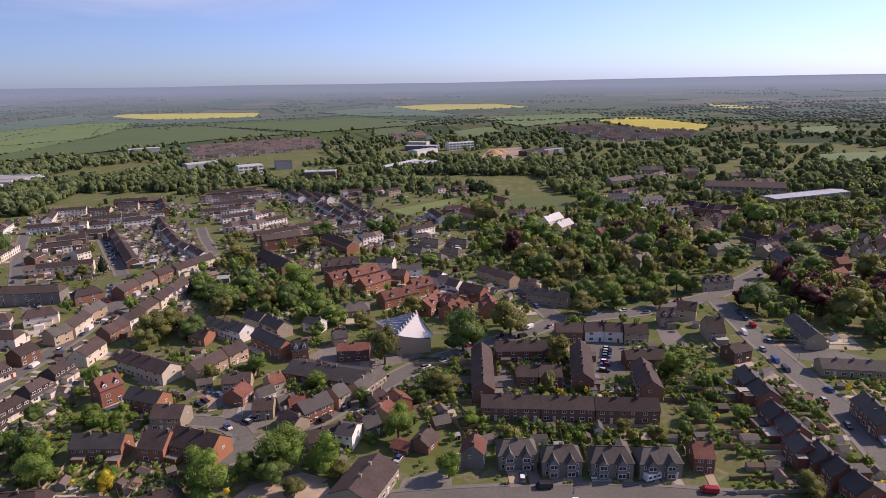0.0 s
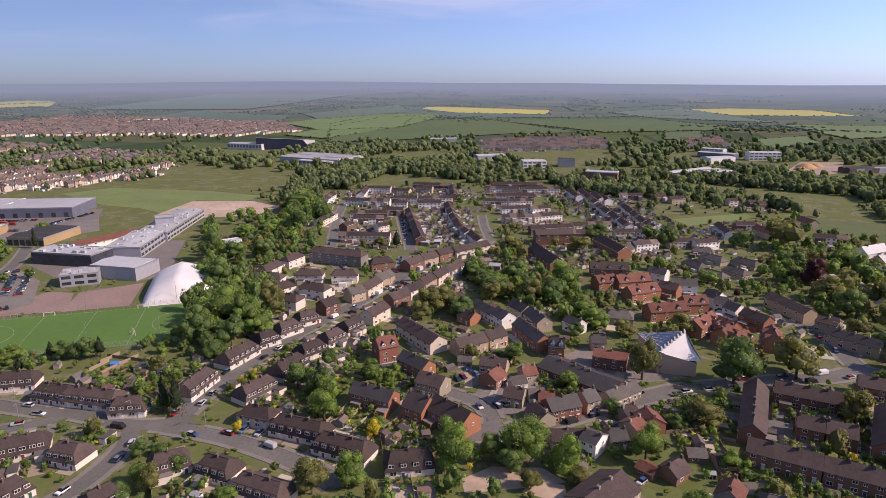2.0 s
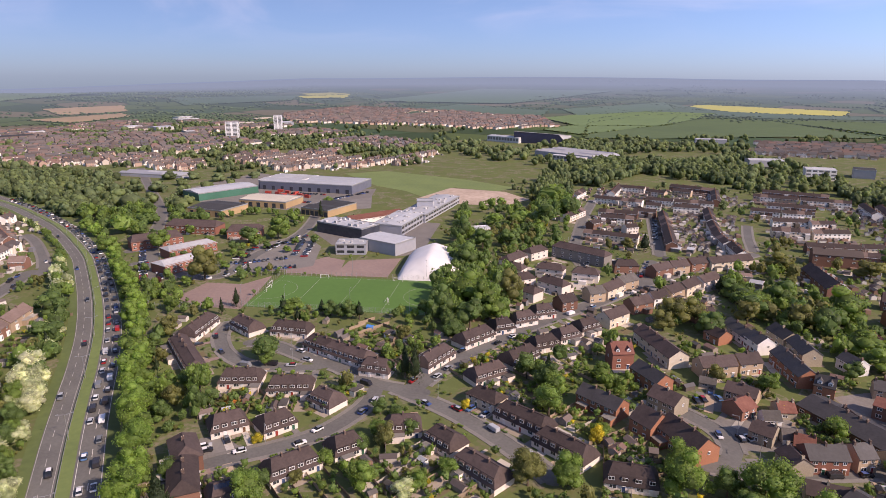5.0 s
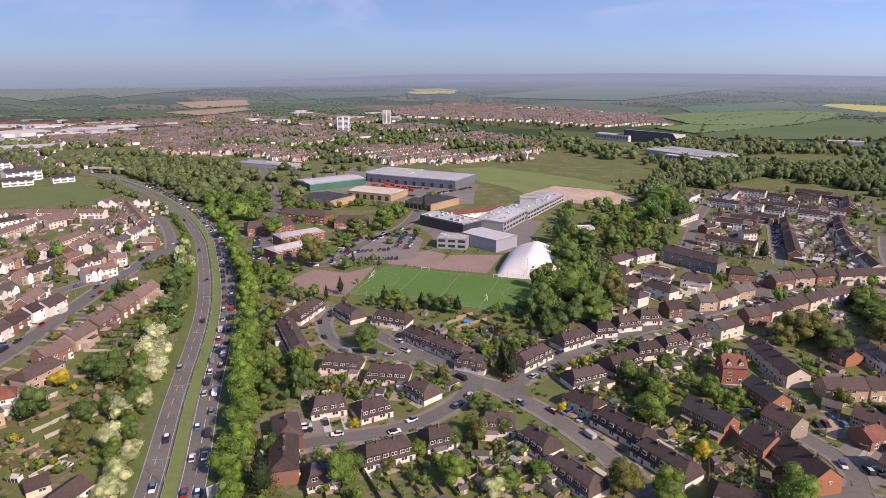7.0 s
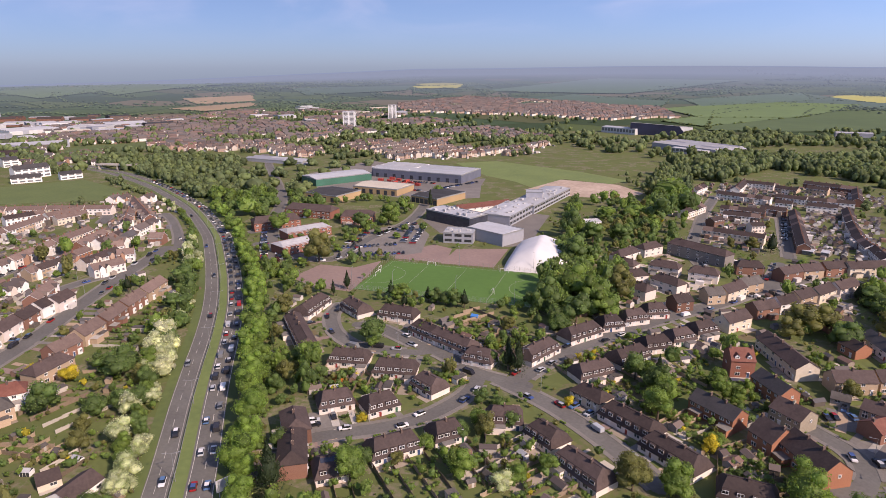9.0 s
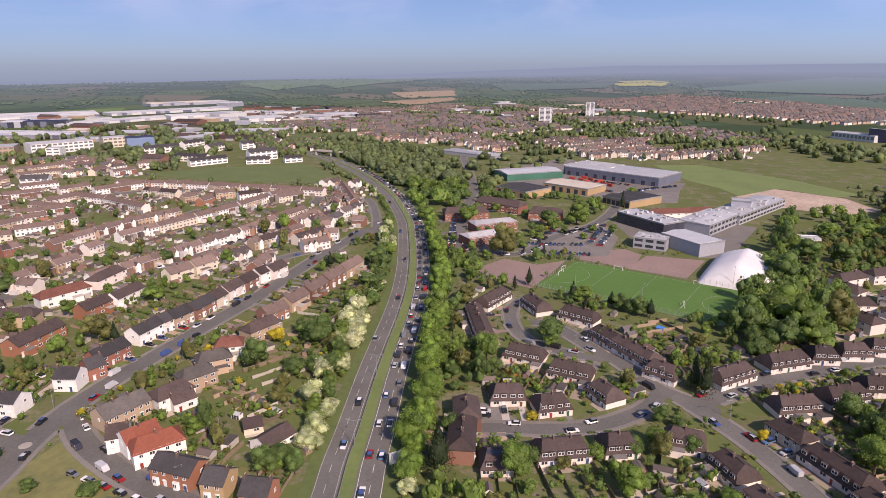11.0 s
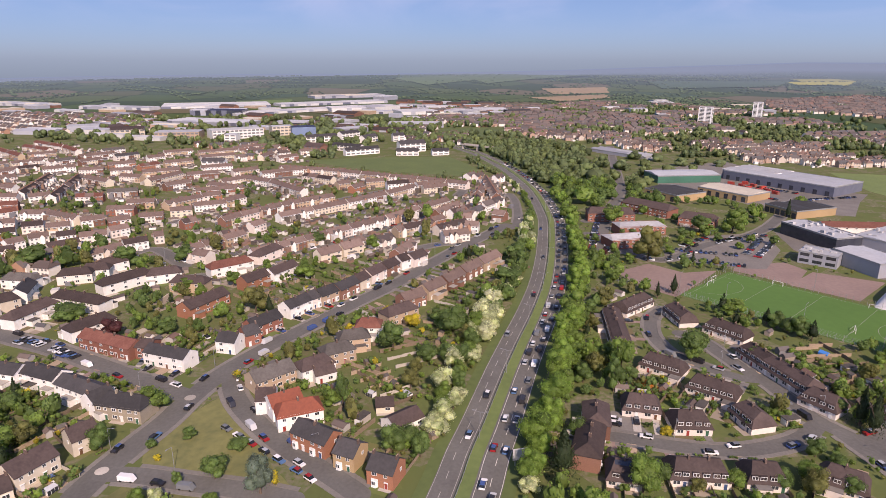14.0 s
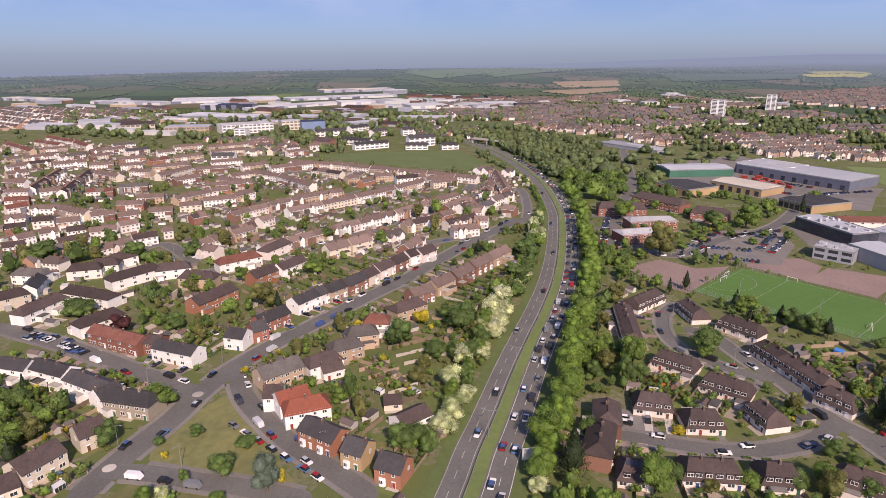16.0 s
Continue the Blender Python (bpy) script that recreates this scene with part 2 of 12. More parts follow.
# leaves
for _n, _c, _d in (("lime", (0.162, 0.245, 0.044), (0.11, 0.18, 0.036)), ("fresh", (0.146, 0.214, 0.044), (0.1, 0.158, 0.036)), ("dark", (0.108, 0.165, 0.046), (0.076, 0.122, 0.036)), ("olive", (0.155, 0.16, 0.05), (0.115, 0.12, 0.04)),
                   ("copper", (0.085, 0.03, 0.03), (0.05, 0.02, 0.022)), ("conifer", (0.035, 0.055, 0.022), (0.022, 0.038, 0.017)), ("gold", (0.42, 0.36, 0.03), (0.28, 0.25, 0.03)),
                   ("blue", (0.12, 0.16, 0.12), (0.08, 0.11, 0.085)), ("blossom", (0.55, 0.56, 0.42), (0.2, 0.25, 0.1))):
    material("leaf_" + _n, [q * 1.2 for q in _c], [q * 1.2 for q in _d], rough=0.6, island=True, vary=0.4, grain=0.6, patch=0.1, bump=0)
material("leaf_far", (0.165, 0.21, 0.1), (0.115, 0.156, 0.078), rough=0.8, island=True, vary=0.45, grain=0.45, patch=0.02, bump=0.5, relief=1.2, spec=0.1)
material("leaf_far_fresh", (0.19, 0.235, 0.098), (0.135, 0.18, 0.078), rough=0.8, island=True, vary=0.4, grain=0.45, patch=0.02, bump=0.5, relief=1.2, spec=0.1)
material("bark", (0.12, 0.09, 0.065), vary=0.2)
spread("far_wall", [(0.74, 0.71, 0.66), (0.42, 0.3, 0.23), (0.78, 0.76, 0.72), (0.64, 0.57, 0.49), (0.76, 0.73, 0.68), (0.36, 0.21, 0.14), (0.78, 0.75, 0.7), (0.7, 0.65, 0.58)], island=True)
spread("far_wall_brick", [(0.46, 0.4, 0.34), (0.36, 0.26, 0.2), (0.66, 0.62, 0.56), (0.36, 0.25, 0.19), (0.48, 0.4, 0.32), (0.62, 0.58, 0.52)], island=True)
spread("far_clutter", [(0.66, 0.64, 0.6), (0.1, 0.085, 0.07), (0.4, 0.37, 0.33), (0.26, 0.22, 0.18), (0.5, 0.48, 0.45), (0.22, 0.14, 0.1), (0.36, 0.34, 0.32), (0.16, 0.16, 0.17)], island=True)
spread("far_roof", [(0.125, 0.1, 0.088), (0.11, 0.096, 0.09), (0.16, 0.1, 0.08), (0.075, 0.06, 0.055), (0.14, 0.108, 0.092), (0.12, 0.096, 0.086), (0.085, 0.08, 0.08), (0.09, 0.068, 0.058)], island=True)

spread("plot", [(0.128, 0.158, 0.052), (0.105, 0.13, 0.044), (0.152, 0.152, 0.06), (0.28, 0.235, 0.18), (0.135, 0.172, 0.058), (0.42, 0.365, 0.29), (0.33, 0.28, 0.225), (0.15, 0.125, 0.07), (0.46, 0.41, 0.34), (0.1, 0.12, 0.034)], rough=0.95, island=True, spec=0.1)
# gardens: a patchwork of lawns, beds and paving
_m = bpy.data.materials.new("garden_ground")
_m.use_nodes = True
_nt, _b = _m.node_tree, _m.node_tree.nodes["Principled BSDF"]
_geo = _nt.nodes.new("ShaderNodeNewGeometry")
_v = _nt.nodes.new("ShaderNodeTexVoronoi")
_v.inputs["Scale"].default_value, _v.inputs["Randomness"].default_value = 0.11, 1.0
_n1 = _nt.nodes.new("ShaderNodeTexNoise")
_n1.inputs["Scale"].default_value, _n1.inputs["Detail"].default_value = 0.5, 6
_nt.links.new(_geo.outputs["Position"], _v.inputs["Vector"])
_nt.links.new(_geo.outputs["Position"], _n1.inputs["Vector"])
_sep = _nt.nodes.new("ShaderNodeSeparateColor")
_nt.links.new(_v.outputs["Color"], _sep.inputs[0])
_r = _nt.nodes.new("ShaderNodeValToRGB")
_r.color_ramp.interpolation = "CONSTANT"
_cols = [(0.105, 0.132, 0.046), (0.122, 0.15, 0.052), (0.15, 0.128, 0.08), (0.098, 0.115, 0.042), (0.22, 0.185, 0.14), (0.122, 0.142, 0.05), (0.145, 0.14, 0.066), (0.19, 0.165, 0.12)]
while len(_r.color_ramp.elements) < len(_cols):
    _r.color_ramp.elements.new(0.5)
for _i, _c in enumerate(_cols):
    _r.color_ramp.elements[_i].position, _r.color_ramp.elements[_i].color = _i / len(_cols), (*_c, 1)
_nt.links.new(_sep.outputs[0], _r.inputs[0])
_mx = _nt.nodes.new("ShaderNodeMix")
_mx.data_type = "RGBA"
_mx.inputs["B"].default_value = (0.105, 0.128, 0.045, 1)
_rg = _nt.nodes.new("ShaderNodeMapRange")
_rg.inputs["From Min"].default_value, _rg.inputs["From Max"].default_value = 0.3, 0.62
_nt.links.new(_n1.outputs["Fac"], _rg.inputs["Value"])
_nt.links.new(_rg.outputs[0], _mx.inputs["Factor"])
_nt.links.new(_r.outputs[0], _mx.inputs["A"])
_nt.links.new(_mx.outputs["Result"], _b.inputs["Base Color"])
_b.inputs["Roughness"].default_value = 0.95
_b.inputs["Specular IOR Level"].default_value = 0.1
MATS["garden_ground"] = _m


def farmland(name, air=False):
    """Small hedged fields in many greens, with darker hedge lines between them."""
    m = bpy.data.materials.new(name)
    m.use_nodes = True
    nt, bsdf = m.node_tree, m.node_tree.nodes["Principled BSDF"]
    node, link = nt.nodes.new, nt.links.new
    geo, bend = node("ShaderNodeNewGeometry"), node("ShaderNodeTexNoise")
    bend.inputs["Scale"].default_value = 0.004
    link(geo.outputs["Position"], bend.inputs["Vector"])
    shift = node("ShaderNodeMix")
    shift.data_type, shift.blend_type = "RGBA", "LINEAR_LIGHT"
    shift.inputs["Factor"].default_value = 60.0
    link(geo.outputs["Position"], shift.inputs["A"])
    link(bend.outputs["Color"], shift.inputs["B"])
    shift.clamp_result = False
    cell, edge = node("ShaderNodeTexVoronoi"), node("ShaderNodeTexVoronoi")
    edge.feature = "DISTANCE_TO_EDGE"
    for v in (cell, edge):
        v.inputs["Scale"].default_value = 0.0055
        v.voronoi_dimensions = "2D"
        link(shift.outputs["Result"], v.inputs["Vector"])
    sep, ramp = node("ShaderNodeSeparateColor"), node("ShaderNodeValToRGB")
    link(cell.outputs["Color"], sep.inputs[0])
    ramp.color_ramp.interpolation = "CONSTANT"
    cols = [(0.06, 0.095, 0.034), (0.048, 0.078, 0.034), (0.075, 0.105, 0.038), (0.085, 0.095, 0.045), (0.05, 0.085, 0.042), (0.13, 0.115, 0.07), (0.068, 0.1, 0.034), (0.04, 0.065, 0.03)]
    while len(ramp.color_ramp.elements) < len(cols):
        ramp.color_ramp.elements.new(0.5)
    for i, c in enumerate(cols):
        ramp.color_ramp.elements[i].position, ramp.color_ramp.elements[i].color = i / len(cols), (*c, 1)
    link(sep.outputs[0], ramp.inputs[0])
    near, mix = node("ShaderNodeMapRange"), node("ShaderNodeMix")
    near.inputs["From Min"].default_value, near.inputs["From Max"].default_value = 0.02, 0.05
    link(edge.outputs["Distance"], near.inputs["Value"])
    mix.data_type = "RGBA"
    mix.inputs["A"].default_value = (0.035, 0.055, 0.022, 1)
    link(near.outputs[0], mix.inputs["Factor"])
    link(ramp.outputs[0], mix.inputs["B"])
    link(mix.outputs["Result"], bsdf.inputs["Base Color"])
    bsdf.inputs["Roughness"].default_value, bsdf.inputs["Specular IOR Level"].default_value = 0.95, 0.1
    # the far copy gets painted haze on top of its field colours
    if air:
        paint_haze(nt, bsdf, mix.outputs["Result"])
    MATS[name] = m


farmland("countryside")
# emission in these two imitates haze over far ground and woods
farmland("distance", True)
material("leaf_hazed", (0.07, 0.105, 0.038), (0.045, 0.075, 0.03), air=True, rough=0.8, island=True, vary=0.35, grain=0.15, patch=0.01, bump=0)

# ---- building blocks ----
rng = random.Random(7)
SKY_AZ = [-180, -125, -100, -85, -72, -60, -35, 0, 40, 90, 180]
HILL_AZ = [-180, -150, -128, -112, -96, -84, -70, -55, 180]
HILL_Z = [10, 14, 22, 32, 40, 41, 20, 2, 0]
SKY_Z = [10, -4, 10, 20, 60, 92, 104, 76, 76, 60, 10]


def ground_z(x, y):
    """Flat about the town, then raised into hills shaped to fit the camera's skyline."""
    r = math.hypot(x, y)
    s = min(max((r - 1900) / 2800, 0), 1.05)
    if not s:
        return 0.0
    az = math.degrees(math.atan2(x, y))
    hill = float(np.interp(az, HILL_AZ, HILL_Z)) * math.exp(-((r - 3000) / 620) ** 2) * min(1, s * 5)
    return float(np.interp(az, SKY_AZ, SKY_Z)) * s ** 1.4 + hill


class Shape:
    """Collects vertices and faces of one mesh."""

    def __init__(self):
        self.v, self.f, self.m = [], [], []

    def face(self, pts, mat=0):
        i = len(self.v)
        self.v.extend(pts)
        self.f.append(tuple(range(i, i + len(pts))))
        self.m.append(mat)

    def box(self, x0, y0, z0, x1, y1, z1, mat=0, bottom=False):
        a = [(x0, y0, z0), (x1, y0, z0), (x1, y1, z0), (x0, y1, z0), (x0, y0, z1), (x1, y0, z1), (x1, y1, z1), (x0, y1, z1)]
        i = len(self.v)
        self.v.extend(a)
        fs = [(0, 1, 5, 4), (1, 2, 6, 5), (2, 3, 7, 6), (3, 0, 4, 7), (4, 5, 6, 7)] + ([(3, 2, 1, 0)] if bottom else [])
        self.f.extend(tuple(i + k for k in f) for f in fs)
        self.m.extend([mat] * len(fs))
        return self

    def solid(self, verts, faces, mat=0):
        i = len(self.v)
        self.v.extend(verts)
        self.f.extend(tuple(i + k for k in f) for f in faces)
        self.m.extend([mat] * len(faces))
        return self

    def weld(self):
        """Joins corners that lie in one place."""
        seen, to, keep = {}, [], []
        for p in self.v:
            key = tuple(round(c, 4) for c in p)
            if key not in seen:
                seen[key] = len(keep)
                keep.append(p)
            to.append(seen[key])
        self.v, self.f = keep, [tuple(to[i] for i in f) for f in self.f]
        return self

    def mesh(self, name, mats):
        me = bpy.data.meshes.new(name)
        me.from_pydata(self.v, [], self.f)
        for m in mats:
            me.materials.append(MATS[m])
        if len(mats) > 1:
            me.polygons.foreach_set("material_index", self.m)
        me.update()
        return me


def part(name, mesh, parent, label="", at=None):
    """Links a mesh as one part of a thing."""
    ob = new(name, mesh)
    ob.parent = parent
    if at is not None:
        ob.matrix_basis = at
    if label:
        ob["label"] = label
    return ob


CACHE = {}


def shared(key, build):
    if key not in CACHE:
        CACHE[key] = build()
    return CACHE[key]


# ---- ground ----
TAKEN = set()
ROADS = []


def claim(x, y, r):
    for i in range(int((x - r) // 3), int((x + r) // 3) + 1):
        for j in range(int((y - r) // 3), int((y + r) // 3) + 1):
            TAKEN.add((i, j))


def free(x, y):
    return (int(x // 3), int(y // 3)) not in TAKEN


def resample(pts, step):
    """A smooth line through pts, in even steps."""
    p = [Vector((*q, 0)) for q in pts]
    p = [2 * p[0] - p[1]] + p + [2 * p[-1] - p[-2]]
    dense = []
    for i in range(1, len(p) - 2):
        n = max(2, int((p[i + 1] - p[i]).length / step * 3))
        for k in range(n):
            t = k / n
            a, b, c, d = p[i - 1:i + 3]
            dense.append(0.5 * ((2 * b) + (c - a) * t + (2 * a - 5 * b + 4 * c - d) * t * t + (3 * b - a - 3 * c + d) * t ** 3))
    dense.append(p[-2])
    line, gone = [dense[0]], 0
    for a, b in zip(dense, dense[1:]):
        gone += (b - a).length
        if gone >= step:
            line.append(b)
            gone = 0
    return line


def normals(line):
    out = []
    for i, q in enumerate(line):
        d = (line[min(i + 1, len(line) - 1)] - line[max(i - 1, 0)]).normalized()
        out.append(Vector((-d.y, d.x, 0)))
    return out


def strip(shape, line, nor, o0, o1, z, keep=None, mat=0, drop=0.0):
    """A ribbon between two offsets of a line; drop gives it an edge of that height on both sides."""
    for i in range(len(line) - 1):
        if keep and not (keep(i) and keep(i + 1)):
            continue
        a, b = line[i] + nor[i] * o0, line[i] + nor[i] * o1
        c, d = line[i + 1] + nor[i + 1] * o1, line[i + 1] + nor[i + 1] * o0
        top = [(q.x, q.y, ground_z(q.x, q.y) + z) for q in (a, d, c, b)]
        shape.face(top, mat)
        if drop:
            for q, w in ((top[0], top[1]), (top[2], top[3])):
                shape.face([q, w, (w[0], w[1], w[2] - drop), (q[0], q[1], q[2] - drop)], mat)




def road(name, width, pts):
    line = resample(pts, 4)
    ROADS.append((name, width, line))
    for q in line:
        claim(q.x, q.y, width / 2 + 1)


def finish_roads():
    """Surfaces, kerbed pavements and centre dashes, cut back where streets meet."""
    for k, (name, width, line) in enumerate(ROADS):
        nor = normals(line)
        s = Shape()
        strip(s, line, nor, -width / 2, width / 2, 0.045 + 0.0016 * k)
        for q, end in ((line[0], 0), (line[-1], 1)):
            s.face([(q.x + math.cos(a) * width / 2, q.y + math.sin(a) * width / 2, 0.0442 + 0.0016 * k) for a in np.linspace(0, math.tau, 14)[:-1]])
        tagged(new("road", s.mesh("road", ["asphalt"])), "grey tarmac street with worn surface", "road", kind="structure")

        def clear(q, gap):
            return all(min((q - w).length for w in ln) > wd / 2 + gap for n, wd, ln in ROADS if n != name)
        for side in (-1, 1):
            ok = [clear(line[i] + nor[i] * side * (width / 2 + 1), 0.6) for i in range(len(line))]
            p = Shape()
            strip(p, line, nor, side * (width / 2), side * (width / 2 + 1.6), 0.15, keep=lambda i: ok[i], drop=0.14)
            if p.f:
                tagged(new("pavement", p.mesh("pavement", ["pavement"])), "raised pavement with a kerb beside the street", "pavement", kind="structure")
        if width >= 7:
            ok = [clear(line[i], 1.0) for i in range(len(line))]
            d = Shape()
            strip(d, line, nor, -0.06, 0.06, 0.1, keep=lambda i: ok[i] and i % 3 == 0)
            if d.f:
                tagged(new("road_marking", d.mesh("road_marking", ["paint_white"])), "white dashed centre line", "marking", kind="structure")


CARRIAGE = []


def dual_carriageway(pts):
    line = resample(pts, 4)
    nor = normals(line)
    CARRIAGE.extend(zip(line, nor))
    for q in line:
        claim(q.x, q.y, 10.5)
    for side in (-1, 1):
        s = Shape()
        wide = 9.3 if side > 0 else 10.1
        mid = (2.8 + wide) / 2
        strip(s, line, nor, side * 2.1, side * wide, 0.06)
        tagged(new("carriageway", s.mesh("carriageway", ["asphalt"])), "two-lane tarmac carriageway of the main road", "road", kind="structure")
        m = Shape()
        for o in (2.8, wide - 0.3):
            strip(m, line, nor, side * (o - 0.08), side * (o + 0.08), 0.075)
        for i in range(0, len(line) - 1, 2):
            a, b = line[i] + nor[i] * side * mid, line[i] + (line[i + 1] - line[i]) * 0.9 + nor[i] * side * mid
            n = nor[i] * 0.09
            m.face([(q.x, q.y, 0.076) for q in (a - n, b - n, b + n, a + n)])
        tagged(new("lane_marking", m.mesh("lane_marking", ["paint_white"])), "white edge and lane lines", "marking", kind="structure")
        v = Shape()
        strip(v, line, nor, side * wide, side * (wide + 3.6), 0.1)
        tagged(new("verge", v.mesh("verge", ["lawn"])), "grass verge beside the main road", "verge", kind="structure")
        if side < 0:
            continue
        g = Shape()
        strip(g, line, nor, side * 1.55, side * 1.65, 0.75, drop=0.3)
        for i in range(len(line)):
            q = line[i] + nor[i] * side * 1.6
            g.box(q.x - 0.06, q.y - 0.06, 0, q.x + 0.06, q.y + 0.06, 0.75)
        tagged(new("guard_rail", g.mesh("guard_rail", ["metal_grey"])), "low steel guard rail along the central strip", "guard rail", kind="structure")
    s = Shape()
    strip(s, line, nor, -2.1, 2.1, 0.14, drop=0.12)
    tagged(new("central_reservation", s.mesh("central_reservation", ["lawn"])), "raised grass strip between the carriageways", "verge", kind="structure")


def polygon_area(pts):
    return sum(a[0] * b[1] - b[0] * a[1] for a, b in zip(pts, pts[1:] + pts[:1])) / 2


def inside(x, y, pts):
    hit = False
    for (x0, y0), (x1, y1) in zip(pts, pts[1:] + pts[:1]):
        if (y0 > y) != (y1 > y) and x < (x1 - x0) * (y - y0) / (y1 - y0) + x0:
            hit = not hit
    return hit


AREA_COUNT = [0]


def flat(name, mat, pts, z):
    if polygon_area(pts) < 0:
        pts = pts[::-1]
    s = Shape()
    s.face([(x, y, z) for x, y in pts])
    for a, b in zip(pts, pts[1:] + pts[:1]):
        s.face([(*a, z - 0.2), (*b, z - 0.2), (*b, z), (*a, z)])
    return new(name, s.mesh(name, [mat]))


def area(name, mat, label, pts):
    AREA_COUNT[0] += 1
    tagged(flat(name, mat, pts, 0.025 + 0.0007 * AREA_COUNT[0]), label, name.replace("_", " "), kind="structure")
    xs, ys = [p[0] for p in pts], [p[1] for p in pts]
    for i in range(int(min(xs) // 3), int(max(xs) // 3) + 1):
        for j in range(int(min(ys) // 3), int(max(ys) // 3) + 1):
            if inside(i * 3 + 1.5, j * 3 + 1.5, pts):
                TAKEN.add((i, j))


FIELDS = []


def field(mat, pts):
    """A farm field draped over the rising ground."""
    FIELDS.append(pts)
    n = 6
    s = Shape()
    cx, cy = sum(p[0] for p in pts) / len(pts), sum(p[1] for p in pts) / len(pts)
    if polygon_area(pts) < 0:
        pts = pts[::-1]
    ring = []
    for a, b in zip(pts, pts[1:] + pts[:1]):
        ring += [(a[0] + (b[0] - a[0]) * k / n, a[1] + (b[1] - a[1]) * k / n) for k in range(n)]
    lev = 1.2 + 0.05 * len(FIELDS)
    steps = [1.0, 0.75, 0.5, 0.25]
    rows = [[(cx + (x - cx) * f, cy + (y - cy) * f) for x, y in ring] for f in steps]
    P = lambda q: (q[0], q[1], ground_z(*q) + lev)
    for o, i in zip(rows, rows[1:]):
        for k in range(len(ring)):
            l = (k + 1) % len(ring)
            s.face([P(o[k]), P(o[l]), P(i[l]), P(i[k])])
    for k in range(len(ring)):
        s.face([P(rows[-1][k]), P(rows[-1][(k + 1) % len(ring)]), P((cx, cy))])
    words = {"rape": "bright yellow rapeseed field", "crop": "green field of young crops", "crop_dark": "dark green field of young wheat", "stubble": "bare tan stubble field"}
    # far fields take the copy that has haze painted in
    far = math.hypot(cx, cy) > 1900
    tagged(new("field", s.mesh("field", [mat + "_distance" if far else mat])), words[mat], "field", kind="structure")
    # hedgerow round it
    for a, b in zip(pts, pts[1:] + pts[:1]):
        L = math.hypot(b[0] - a[0], b[1] - a[1])
        for k in range(min(int(L / 14), 60)):
            t = rng.random()
            FAR_TREES.append((a[0] + (b[0] - a[0]) * t + rng.uniform(-3, 3), a[1] + (b[1] - a[1]) * t + rng.uniform(-3, 3), rng.uniform(3, 6.5), rng.uniform(7, 12)))


FAR_TREES, FAR_HOUSES, SHRUBS = [], [], []
MID_TREES = {k: [] for k in ("lime", "fresh", "dark", "olive", "copper", "conifer", "gold", "blue", "blossom")}

# ---- houses ----
WALL_WORDS = {"render_white": "white-rendered", "render_cream": "cream-rendered", "render_pink": "pinkish rendered", "render_grey": "grey-rendered", "brick": "brown brick", "brick_red": "red brick", "brick_orange": "orange brick", "brick_pale": "pale brick", "stone": "stone", "timber": "timber-boarded", "concrete": "pale concrete", "brick_dark": "dark brick", "brick_yellow": "yellow brick"}
ROOF_WORDS = {"roof_brown": "brown tiled", "roof_grey": "grey tiled", "roof_slate": "dark slate", "roof_red": "red tiled", "roof_rose": "weathered rose-brown tiled", "roof_terracotta": "bright terracotta", "roof_flat": "flat dark", "roof_white": "pale sheeted"}


def window_mesh(w, h):
    """A framed two-light window in one piece, the panes set back in the frame."""
    def build():
        t = 0.1
        xs, zs = [-w / 2, -w / 2 + t, -t / 2, t / 2, w / 2 - t, w / 2], [0, t, h - t, h]
        s = Shape()
        for i in range(5):
            for k in range(3):
                q = [(xs[i], zs[k]), (xs[i + 1], zs[k]), (xs[i + 1], zs[k + 1]), (xs[i], zs[k + 1])]
                if k == 1 and i in (1, 3):
                    for a, b in zip(q, q[1:] + q[:1]):
                        s.face([(a[0], -0.09, a[1]), (b[0], -0.09, b[1]), (b[0], -0.03, b[1]), (a[0], -0.03, a[1])])
                    s.face([(x, -0.03, z) for x, z in q], 1)
                else:
                    s.face([(x, -0.09, z) for x, z in q])
        o = [(-w / 2, 0), (w / 2, 0), (w / 2, h), (-w / 2, h)]
        for a, b in zip(o, o[1:] + o[:1]):
            s.face([(a[0], -0.09, a[1]), (b[0], -0.09, b[1]), (b[0], 0.05, b[1]), (a[0], 0.05, a[1])])
        return s.weld().mesh("window", ["white_frame", "window_glass"])
    return shared(("window", w, h), build)


def door_mesh():
    def build():
        s = Shape()
        s.box(-0.45, -0.06, 0, 0.45, 0.05, 2.0, 0)
        s.box(-0.6, -0.45, 2.1, 0.6, 0.05, 2.2, 1, True)
        for x in (-0.52, 0.45):
            s.box(x, -0.08, 0, x + 0.07, 0.05, 2.07, 1)
        return s.mesh("door", ["door_paint", "white_frame"])
    return shared("door", build)


def chimney_mesh(mat):
    def build():
        s = Shape()
        s.box(-0.3, -0.45, -1.0, 0.3, 0.45, 0.75)
        s.box(-0.35, -0.5, 0.68, 0.35, 0.5, 0.8)
        for y in (-0.25, 0.25):
            r = [(math.cos(a) * 0.12, y + math.sin(a) * 0.12) for a in np.linspace(0, math.tau, 7)[:-1]]
            for p, q in zip(r, r[1:] + r[:1]):
                s.face([(*p, 0.8), (*q, 0.8), (*q, 1.1), (*p, 1.1)], 1)
            s.face([(*p, 1.1) for p in r], 1)
        return s.mesh("chimney", [mat, "brick_pale"])
    return shared(("chimney", mat), build)


